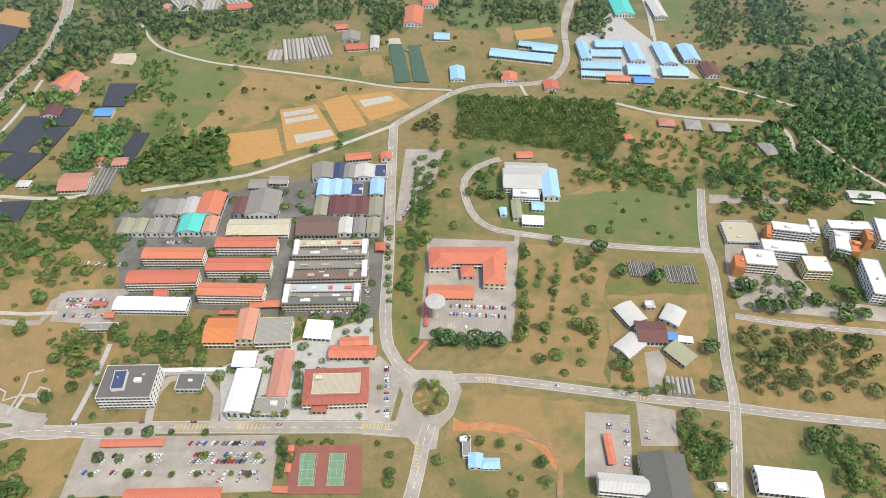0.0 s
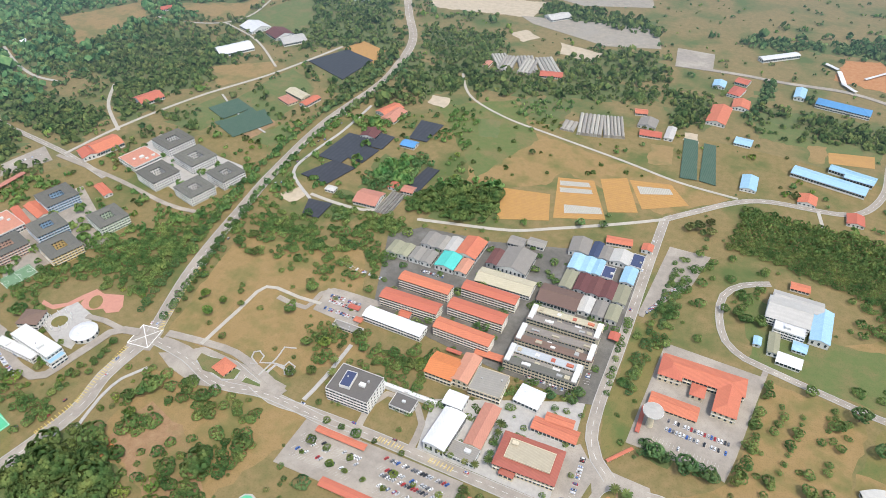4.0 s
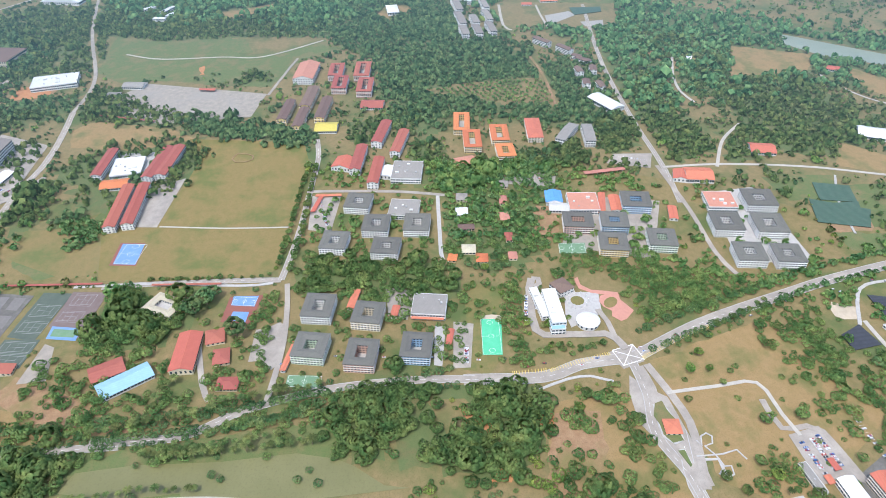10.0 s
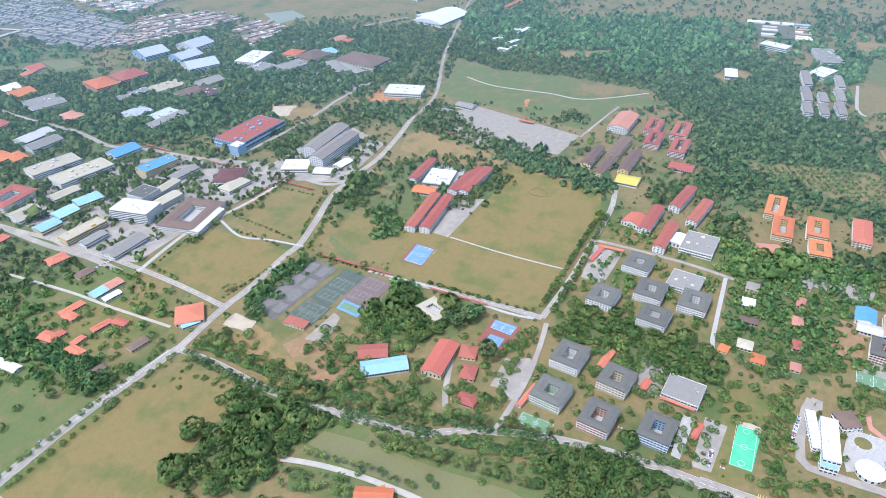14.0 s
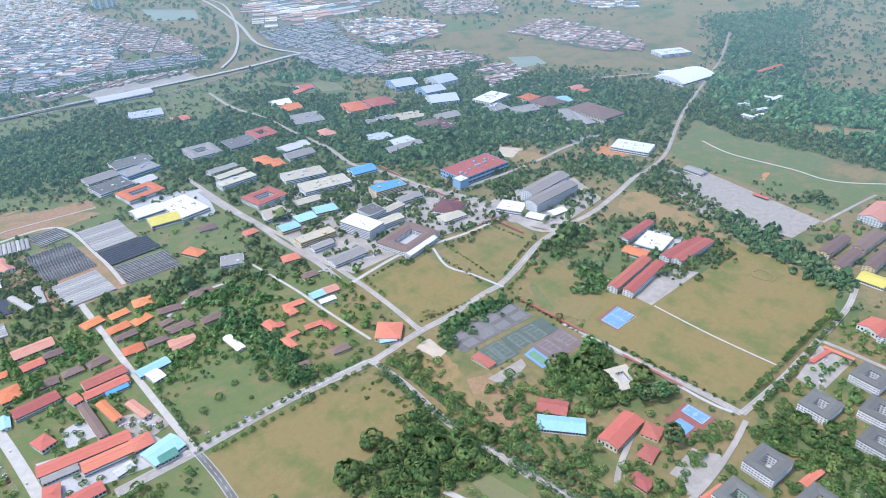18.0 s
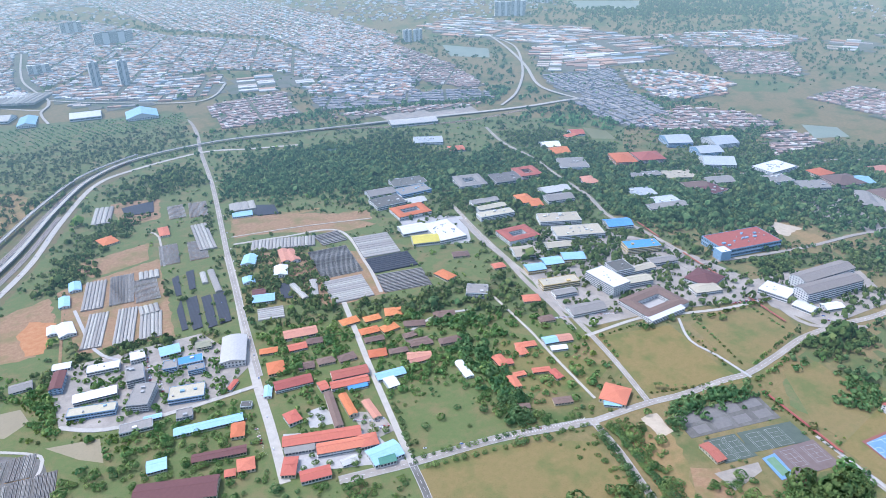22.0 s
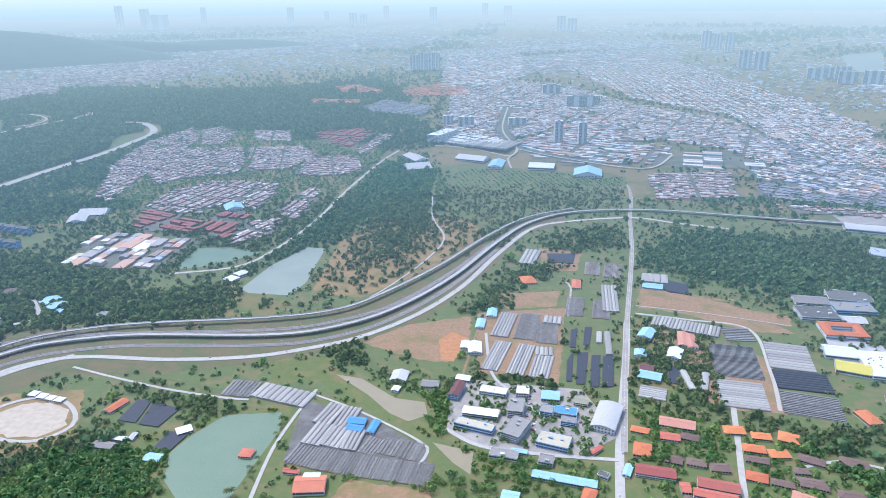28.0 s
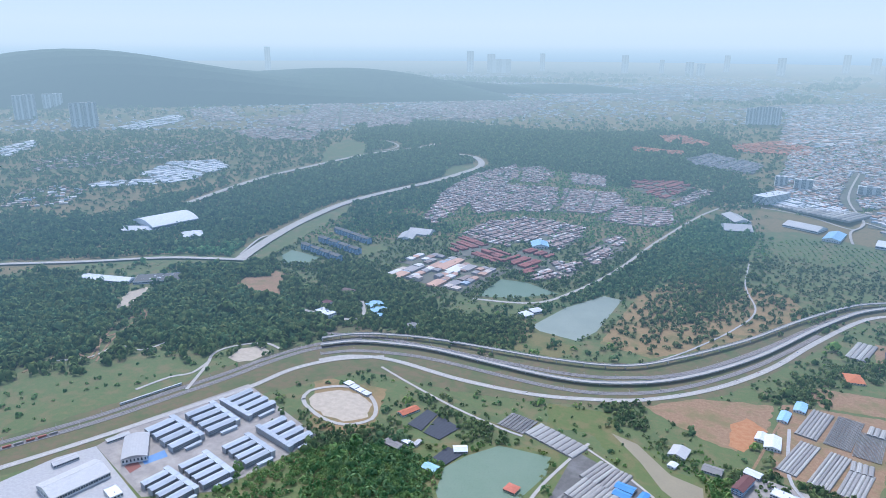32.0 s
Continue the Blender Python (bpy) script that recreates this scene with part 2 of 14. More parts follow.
for key, c in (("white", (0.72, 0.71, 0.67)), ("cream", (0.66, 0.58, 0.42)), ("yellow", (0.68, 0.50, 0.20)), ("grey", (0.42, 0.42, 0.40)), ("pink", (0.55, 0.36, 0.28)), ("orange", (0.62, 0.26, 0.10)),
               ("blue", (0.30, 0.45, 0.60)), ("brown", (0.28, 0.19, 0.14)), ("green", (0.50, 0.60, 0.45))):
    surface("wall_" + key, c, tuple(v * 0.8 for v in c), 3.0, 0.85, 0.5, 0.1, vary=0.06)
surface("glass", (0.035, 0.05, 0.06), (0.06, 0.08, 0.09), 3.0, 0.15, 0.6, 0.0)
surface("bark", (0.14, 0.105, 0.07), (0.19, 0.15, 0.11), 1.0, 0.95, 0.2, 0.5)
surface("rubber", (0.02, 0.02, 0.02), (0.03, 0.03, 0.03), 1.0, 0.9, 0.2, 0.1)
surface("ballast", (0.24, 0.225, 0.205), (0.29, 0.27, 0.245), 4, 0.95, 0.6, 0.4)
surface("bank", (0.175, 0.125, 0.062), (0.125, 0.13, 0.045), 14, 0.95, 1.2, 0.5, third=(0.09, 0.12, 0.035), big=60)
leafy("leaf", (0.128, 0.220, 0.066), (0.176, 0.248, 0.079))
leafy("leaf_dark", (0.119, 0.226, 0.084), (0.156, 0.255, 0.097))
leafy("leaf_light", (0.154, 0.248, 0.051), (0.193, 0.262, 0.066))
leafy("leaf_grove", (0.130, 0.245, 0.074), (0.170, 0.270, 0.084))
surface("canopy", (0.040, 0.072, 0.040), (0.062, 0.095, 0.048), 60, 0.95, 2.0, 0.5, third=(0.05, 0.09, 0.04), big=300)
leafy("leaf_olive", (0.127, 0.174, 0.062), (0.176, 0.193, 0.077))
leafy("leaf_palm", (0.115, 0.165, 0.05), (0.145, 0.175, 0.06))
islands("town_roofs", [(0.46, 0.31, 0.24), (0.50, 0.38, 0.31), (0.40, 0.27, 0.21), (0.56, 0.46, 0.39), (0.43, 0.33, 0.28), (0.74, 0.68, 0.60), (0.34, 0.24, 0.20), (0.50, 0.33, 0.25), (0.26, 0.22, 0.19)])
islands("mixed_roofs", [(0.76, 0.72, 0.65), (0.56, 0.34, 0.23), (0.44, 0.40, 0.36), (0.84, 0.80, 0.74), (0.34, 0.26, 0.21), (0.45, 0.29, 0.21), (0.42, 0.48, 0.52), (0.66, 0.55, 0.44), (0.64, 0.39, 0.26), (0.36, 0.33, 0.31)])
islands("orange_roofs", [(0.66, 0.24, 0.11), (0.60, 0.22, 0.11), (0.70, 0.30, 0.16), (0.58, 0.25, 0.15)])
islands("white_roofs", [(0.88, 0.86, 0.82), (0.80, 0.79, 0.76), (0.90, 0.89, 0.86), (0.70, 0.70, 0.68)])
islands("grey_roofs", [(0.30, 0.29, 0.29), (0.26, 0.26, 0.27), (0.35, 0.33, 0.32), (0.40, 0.36, 0.33)])
islands("brick_roofs", [(0.33, 0.105, 0.075), (0.36, 0.12, 0.085), (0.29, 0.10, 0.075)])
islands("car_tones", [(0.80, 0.80, 0.80), (0.55, 0.56, 0.58), (0.03, 0.03, 0.035), (0.80, 0.80, 0.80), (0.18, 0.18, 0.19), (0.42, 0.04, 0.04), (0.62, 0.63, 0.64), (0.05, 0.13, 0.36)], 0.3)
CARS = []
for key, c in (("white", (0.80, 0.80, 0.80)), ("silver", (0.52, 0.53, 0.55)), ("black", (0.02, 0.02, 0.025)), ("grey", (0.16, 0.16, 0.17)), ("red", (0.45, 0.03, 0.03)), ("blue", (0.04, 0.12, 0.40)), ("yellow", (0.7, 0.5, 0.05))):
    CARS.append((key, surface("paint_" + key, c, tuple(v * 0.93 for v in c), 2.0, 0.3, 0.5, 0.0)))


# ---- geometry helpers ----
NEAR, RIM, HORIZON, MIST = 2050.0, 4680.0, 555.0, 900.0


def drawn_in(v):
    """Past NEAR the plain is drawn in as a backdrop that rises to the haze: places, with each one's distance shrunk and height raised to keep its bearing."""
    v = np.array(v, float).reshape(-1, 3)
    d = np.maximum(np.hypot(v[:, 0], v[:, 1]), 1.0)
    k = np.where(d > NEAR, (RIM - (RIM - NEAR) ** 2 / (np.maximum(d - NEAR, 0) + RIM - NEAR)) / d, 1.0)
    return np.c_[v[:, 0] * k, v[:, 1] * k, HORIZON * (1 - k) + v[:, 2] * k]


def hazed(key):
    """A cover's copy for past MIST: haze painted in as glow, growing with distance."""
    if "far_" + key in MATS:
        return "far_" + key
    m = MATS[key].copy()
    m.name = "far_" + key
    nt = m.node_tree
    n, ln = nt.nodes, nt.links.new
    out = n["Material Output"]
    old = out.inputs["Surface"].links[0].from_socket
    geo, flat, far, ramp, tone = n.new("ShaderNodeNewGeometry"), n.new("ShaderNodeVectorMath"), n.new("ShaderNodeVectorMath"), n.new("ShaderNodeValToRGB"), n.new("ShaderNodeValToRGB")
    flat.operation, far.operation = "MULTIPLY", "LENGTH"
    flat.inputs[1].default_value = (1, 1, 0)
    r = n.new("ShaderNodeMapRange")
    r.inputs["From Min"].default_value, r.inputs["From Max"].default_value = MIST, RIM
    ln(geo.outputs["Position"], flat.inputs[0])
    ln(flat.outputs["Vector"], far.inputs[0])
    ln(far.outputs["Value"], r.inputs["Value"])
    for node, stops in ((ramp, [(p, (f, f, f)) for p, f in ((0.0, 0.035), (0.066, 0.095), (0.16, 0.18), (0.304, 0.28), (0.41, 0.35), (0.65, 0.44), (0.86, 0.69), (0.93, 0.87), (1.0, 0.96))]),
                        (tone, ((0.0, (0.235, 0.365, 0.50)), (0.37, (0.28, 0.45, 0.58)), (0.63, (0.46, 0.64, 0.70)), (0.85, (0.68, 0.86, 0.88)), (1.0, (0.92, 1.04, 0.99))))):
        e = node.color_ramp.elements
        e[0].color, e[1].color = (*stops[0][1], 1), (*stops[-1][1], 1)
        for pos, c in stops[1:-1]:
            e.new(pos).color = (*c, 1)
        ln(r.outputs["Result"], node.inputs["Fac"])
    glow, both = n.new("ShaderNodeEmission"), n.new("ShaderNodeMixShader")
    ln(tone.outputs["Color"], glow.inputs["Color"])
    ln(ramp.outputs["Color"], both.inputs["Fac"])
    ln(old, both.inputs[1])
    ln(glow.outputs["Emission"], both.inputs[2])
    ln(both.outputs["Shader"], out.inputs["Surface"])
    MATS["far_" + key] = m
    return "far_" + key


class Geo:
    """Vertices and faces gathered for one mesh."""

    def __init__(self):
        self.v, self.f = [], []

    def add(self, verts, faces):
        k = len(self.v)
        self.v += verts
        self.f += [[i + k for i in f] for f in faces]
        return self

    def box(self, x0, x1, y0, y1, z0, z1):
        v = [(x, y, z) for z in (z0, z1) for y in (y0, y1) for x in (x0, x1)]
        return self.add(v, [(0, 2, 3, 1), (4, 5, 7, 6), (0, 1, 5, 4), (2, 6, 7, 3), (0, 4, 6, 2), (1, 3, 7, 5)])

    def drum(self, x, y, r, z0, z1, n=16, r1=None):
        r1 = r if r1 is None else r1
        v = [(x + q * math.cos(6.2832 * k / n), y + q * math.sin(6.2832 * k / n), z) for q, z in ((r, z0), (r1, z1)) for k in range(n)]
        return self.add(v, [tuple(range(n))[::-1], tuple(range(n, 2 * n))] + [(k, (k + 1) % n, n + (k + 1) % n, n + k) for k in range(n)])

    def prism(self, outline, z0, z1):
        n = len(outline)
        v = [(x, y, z) for z in (z0, z1) for x, y in outline]
        return self.add(v, [tuple(range(n))[::-1], tuple(range(n, 2 * n))] + [(k, (k + 1) % n, n + (k + 1) % n, n + k) for k in range(n)])

    def mesh(self, name, material):
        m = bpy.data.meshes.new(name)
        m.from_pydata(self.v, [], self.f)
        m.materials.append(MATS[material] if isinstance(material, str) else material)
        return m


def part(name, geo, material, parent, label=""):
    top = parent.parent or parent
    # Past MIST a part takes the cover that has haze painted in as glow.
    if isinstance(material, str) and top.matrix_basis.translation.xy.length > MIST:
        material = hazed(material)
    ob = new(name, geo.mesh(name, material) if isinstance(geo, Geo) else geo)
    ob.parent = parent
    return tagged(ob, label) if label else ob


def base(name, x, y, rot, label, category, group="", z=0.0):
    ob = new(name)
    at = drawn_in([(x, y, z), (x, y, z + 1)])
    ob.matrix_basis = pose(*at[0], 0, 0, rot) @ Matrix.Scale(at[1][2] - at[0][2], 4)
    return tagged(ob, label, category, group)


def ccw(points):
    area = sum(a[0] * b[1] - b[0] * a[1] for a, b in zip(points, points[1:] + points[:1]))
    return points if area > 0 else points[::-1]


CELL, REACH = 5.0, 9000.0
TAKEN = np.zeros((3600, 3600), np.uint8)  # 1: built or paved, 2: ground with its own cover, 4: thinly grown


def cells(x, y):
    return np.clip(((np.asarray(x) + REACH) / CELL).astype(int), 0, 3599), np.clip(((np.asarray(y) + REACH) / CELL).astype(int), 0, 3599)


def take_area(points, bit):
    xs, ys = [p[0] for p in points], [p[1] for p in points]
    x, y = np.meshgrid(np.arange(max(-REACH, min(xs)), min(REACH, max(xs)), CELL), np.arange(max(-REACH, min(ys)), min(REACH, max(ys)), CELL))
    x, y = x.ravel(), y.ravel()
    if len(x):
        q = inside(x, y, list(points))
        i, j = cells(x[q], y[q])
        TAKEN[i, j] |= bit


def clear(*points):
    """A glade that no wood covers."""
    take_area(points, 1)


def take_line(line, half):
    for (x0, y0), (x1, y1) in zip(line, line[1:]):
        d = math.dist((x0, y0), (x1, y1)) or 1.0
        t = np.arange(0, d, CELL * 0.6) / d
        nx, ny = -(y1 - y0) / d, (x1 - x0) / d
        for o in np.arange(-half, half + 0.1, CELL * 0.7):
            i, j = cells(x0 + t * (x1 - x0) + o * nx, y0 + t * (y1 - y0) + o * ny)
            TAKEN[i, j] |= 1


def take_rect(x, y, w, d, rot, more=2.0):
    c, s = math.cos(radians(rot)), math.sin(radians(rot))
    a, b = w / 2 + more, d / 2 + more
    take_area([(x + c * u - s * v, y + s * u + c * v) for u, v in ((-a, -b), (a, -b), (a, b), (-a, b))], 1)


def free(x, y, bits):
    i, j = cells(x, y)
    return (TAKEN[i, j] & bits) == 0


def inside(x, y, poly):
    hit = np.zeros(len(x), bool)
    for (x0, y0), (x1, y1) in zip(poly, poly[1:] + poly[:1]):
        cross = ((y0 > y) != (y1 > y)) & (x < (x1 - x0) * (y - y0) / (y1 - y0 + 1e-9) + x0)
        hit ^= cross
    return hit


def ripple(x, y, size, k=0.0):
    """A slow uneven pattern over the ground, about -1 to 1, with waves of about size metres."""
    q = 6.283 / size
    return 0.5 * np.sin(q * x + 1.9 * np.sin(0.7 * q * y + k)) * np.cos(q * 0.9 * y + 1.4 * np.sin(0.6 * q * x + 2 * k)) + 0.5 * np.sin(2.3 * q * (x + 0.6 * y) + k + 1.2 * np.sin(1.1 * q * (y - x)))


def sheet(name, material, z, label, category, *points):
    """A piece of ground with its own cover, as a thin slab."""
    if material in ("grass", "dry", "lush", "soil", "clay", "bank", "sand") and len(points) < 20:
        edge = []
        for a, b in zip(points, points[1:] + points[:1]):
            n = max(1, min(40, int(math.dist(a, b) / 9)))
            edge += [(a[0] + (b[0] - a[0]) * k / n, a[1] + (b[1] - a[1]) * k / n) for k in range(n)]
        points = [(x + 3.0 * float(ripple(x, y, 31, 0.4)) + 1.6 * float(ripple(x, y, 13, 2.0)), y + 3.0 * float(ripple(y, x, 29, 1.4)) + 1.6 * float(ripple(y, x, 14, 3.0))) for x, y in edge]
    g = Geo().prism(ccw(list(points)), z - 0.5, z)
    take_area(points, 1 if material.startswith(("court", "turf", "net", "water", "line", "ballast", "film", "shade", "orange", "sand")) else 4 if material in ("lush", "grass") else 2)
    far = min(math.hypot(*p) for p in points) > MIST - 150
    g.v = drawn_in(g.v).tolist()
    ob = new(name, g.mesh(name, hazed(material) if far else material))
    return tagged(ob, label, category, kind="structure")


COVERS = {
    "car_park": ("car_park", "asphalt", "grey asphalt yard and car park", "pavement"),
    "court": ("court", "court_red", "red sports court surface", "sports court"),
    "court_court_green": ("court", "court_green", "faded green sports court", "sports court"),
    "pavement": ("pavement", "concrete", "pale concrete paving round buildings", "pavement"),
    "lawn": ("lawn", "grass", "mown green-brown grass field", "field"),
    "dry_grass": ("dry_grass", "dry", "dry yellowish brown grass field", "field"),
    "clay_patch": ("clay_patch", "clay", "bare orange clay ground", "ground"),
    "meadow": ("meadow", "lush", "lush green grass and weeds", "field"),
    "crop_plot": ("crop_plot", "orange", "ploughed orange soil crop plot in rows", "crop plot"),
    "plastic_mulch": ("plastic_mulch", "film", "pale plastic sheet over crop rows", "crop plot"),
    "shade_net": ("shade_net", "net_green", "dark green netting over nursery beds", "shade net"),
    "sand_yard": ("sand_yard", "sand", "pale sandy yard", "ground"),
    "shade_net_net_black": ("shade_net", "net_black", "black shade netting over nursery beds", "shade net"),
    "yard": ("yard", "dusty", "pale dusty paved yard", "pavement"),
    "playing_field": ("playing_field", "pitch", "worn green and brown sports pitch", "field"),
    "court_court_blue": ("court", "court_blue", "blue painted sports court", "sports court"),
    "bare_soil": ("bare_soil", "soil", "bare brown soil with thin grass", "ground"),
    "water": ("water", "water_blue", "greenish grey lake water", "water"),
    "line_marking": ("line_marking", "line", "white painted court line", "line marking"),
    "court_court_grey": ("court", "court_grey", "worn pale grey court patch", "sports court"),
}


def lay(key, z, *points):
    """A sheet of one of the usual covers."""
    name, material, label, category = COVERS[key]
    return sheet(name, material, z, label, category, *points)


def smooth_line(points, step):
    """Catmull-Rom through the points, about a step apart."""
    out = []
    p = [points[0], *points, points[-1]]
    for a, b, c, d in zip(p, p[1:], p[2:], p[3:]):
        n = max(1, int(math.dist(b, c) / step))
        for k in range(n):
            t = k / n
            out.append(tuple(0.5 * (2 * q + (r - o) * t + (2 * o - 5 * q + 4 * r - s) * t * t + (3 * q - o - 3 * r + s) * t**3) for o, q, r, s in zip(a, b, c, d)))
    return out + [points[-1]]


def ribbon(points, left, right, z, thick, g=None, heights=None):
    g = g or Geo()
    rows = []
    for k, p in enumerate(points):
        a, b = points[max(0, k - 1)], points[min(len(points) - 1, k + 1)]
        d = math.dist(a[:2], b[:2]) or 1.0
        nx, ny = -(b[1] - a[1]) / d, (b[0] - a[0]) / d
        zz = z + (heights[k] if heights else 0)
        rows.append([(p[0] + nx * left, p[1] + ny * left, zz), (p[0] - nx * right, p[1] - ny * right, zz), (p[0] - nx * right, p[1] - ny * right, zz - thick), (p[0] + nx * left, p[1] + ny * left, zz - thick)])
    n = len(rows)
    v = [q for r in rows for q in r]
    f = [[4 * k + i, 4 * k + (i + 1) % 4, 4 * k + 4 + (i + 1) % 4, 4 * k + 4 + i][::-1] for k in range(n - 1) for i in range(4)]
    return g.add(v, f + [[0, 1, 2, 3], [4 * n - 1, 4 * n - 2, 4 * n - 3, 4 * n - 4]])


ROAD_Z = [0.30]


def road(material, width, lined, *points):
    """A road with its kerbs and, if lined, its painted middle line."""
    line = smooth_line(list(points), 12.0)
    ROAD_Z[0] += 0.006
    z = ROAD_Z[0]
    what = {"asphalt": "weathered grey asphalt road between grass verges", "tarmac": "dark grey tarmac road with pale worn edges", "pale_road": "pale dusty concrete track across the grass", "soil": "bare brown dirt track through grass",
            "concrete": "pale concrete path between buildings"}[material]
    g = ribbon(line, width / 2, width / 2, z, 0.6)
    far = min(math.hypot(*p) for p in line) > NEAR - 300
    misty = min(math.hypot(*p) for p in line) > MIST - 150
    take_line(line, width / 2 + (26 if far else 3))
    g.v = (drawn_in(g.v) + ((0, 0, 3.5 if far else 0),)).tolist()
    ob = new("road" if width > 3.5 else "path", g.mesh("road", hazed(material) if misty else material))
    tagged(ob, what, "road" if width > 3.5 else "path", kind="structure")
    if lined:
        g = Geo()
        for side in (-1, 1):
            ribbon(line, side * width / 2 + 0.35, -side * width / 2 + 0.35, z + 0.12, 0.4, g)
        tagged(part("kerbs", g, "concrete", ob), kind="stuff")
        g = Geo()
        dense = smooth_line(list(points), 5.0)
        for k in range(0, len(dense) - 1, 2):
            ribbon(dense[k:k + 2], 0.14, 0.14, z + 0.02, 0.05, g)
        tagged(part("lane_marking", g, "line", ob), kind="stuff")
    return ob


# ---- buildings ----


def roof_geo(kind, w, d, h, rise, over=0.7):
    """The roof over a w x d body whose eaves are at h."""
    g = Geo()
    a, b = w / 2 + over, d / 2 + over
    t = 0.3
    if kind == "gable":
        prof = [(-b, h), (0, h + rise), (b, h), (b, h - t), (0, h + rise - t), (-b, h - t)]
        v = [(x, y, z) for x in (-a, a) for y, z in prof]
        g.add(v, [(0, 1, 7, 6)[::-1], (1, 2, 8, 7)[::-1], (3, 4, 10, 9)[::-1], (4, 5, 11, 10)[::-1], (2, 3, 9, 8)[::-1], (5, 0, 6, 11)[::-1], (0, 5, 4, 1), (1, 4, 3, 2), (6, 7, 10, 11), (7, 8, 9, 10)])
    elif kind == "hip":
        r = max(a - b, 0.02 * a)
        v = [(-a, -b, h), (a, -b, h), (a, b, h), (-a, b, h), (-r, 0, h + rise), (r, 0, h + rise), (-a, -b, h - t), (a, -b, h - t), (a, b, h - t), (-a, b, h - t)]
        g.add(v, [(0, 1, 5, 4), (1, 2, 5), (2, 3, 4, 5), (3, 0, 4), (1, 0, 6, 7), (2, 1, 7, 8), (3, 2, 8, 9), (0, 3, 9, 6), (9, 8, 7, 6)])
    elif kind == "vault":
        n = 9
        ring = [(-b + 2 * b * k / n, h + rise * math.sin(math.pi * k / n)) for k in range(n + 1)]
        v = [(x, y, z) for x in (-a, a) for y, z in ring]
        m = n + 1
        g.add(v, [(k, m + k, m + k + 1, k + 1) for k in range(n)] + [tuple(range(m)), tuple(range(2 * m - 1, m - 1, -1))])
        g.add([(-a, -b, h - 0.3), (a, -b, h - 0.3), (a, b, h - 0.3), (-a, b, h - 0.3), (-a, -b, h + 0.02), (a, -b, h + 0.02), (a, b, h + 0.02), (-a, b, h + 0.02)], [(3, 2, 1, 0), (0, 1, 5, 4), (2, 3, 7, 6), (1, 2, 6, 5), (3, 0, 4, 7)])
    elif kind == "mono":
        v = [(-a, -b, h), (a, -b, h), (a, b, h + rise), (-a, b, h + rise)]
        g.add(v + [(x, y, z - t) for x, y, z in v], [(0, 1, 2, 3), (7, 6, 5, 4), (0, 4, 5, 1), (1, 5, 6, 2), (2, 6, 7, 3), (3, 7, 4, 0)])
    else:
        g.box(-a + over, a - over, -b + over, b - over, h - 0.1, h + 0.25)
    return g


def parapet(root, w, d, h, tall, wall, thick=0.35, name="parapet"):
    g = Geo()
    a, b = w / 2 + 0.1, d / 2 + 0.1
    g.box(-a, a, -b, -b + thick, h, h + tall).box(-a, a, b - thick, b, h, h + tall).box(-a, -a + thick, -b + thick, b - thick, h, h + tall).box(a - thick, a, -b + thick, b - thick, h, h + tall)
    return part(name, g, wall, root)


def storeys(root, w, d, h, n, wall, seed, ends=True):
    """Floor ledges, and a row of windows to each storey on every side."""
    if n < 1:
        return
    step = h / n
    for k in range(1, n):
        part("floor_ledge", Geo().box(-w / 2 - 0.45, w / 2 + 0.45, -d / 2 - 0.45, d / 2 + 0.45, k * step - 0.15, k * step + 0.15), "wall_white", root)
    g = Geo()
    for k in range(n):
        z0, z1 = k * step + step * 0.34, k * step + step * 0.80
        m = max(1, int(w / 3.4))
        for i in range(m):
            u = (i + 0.5) / m * w - w / 2
            for side in (-1, 1):
                # Dark panes nearly touch, standing in for the shaded gaps of open corridors.
                g.box(u - 1.4, u + 1.4, side * d / 2 - 0.06, side * d / 2 + 0.06, z0, z1)
        m = max(1, int(d / 4.5))
        for i in range(m):
            u = (i + 0.5) / m * d - d / 2
            for side in (-1, 1):
                g.box(side * w / 2 - 0.06, side * w / 2 + 0.06, u - 1.0, u + 1.0, z0, z1)
    tagged(part("glazing", g, "glass", root), kind="stuff")


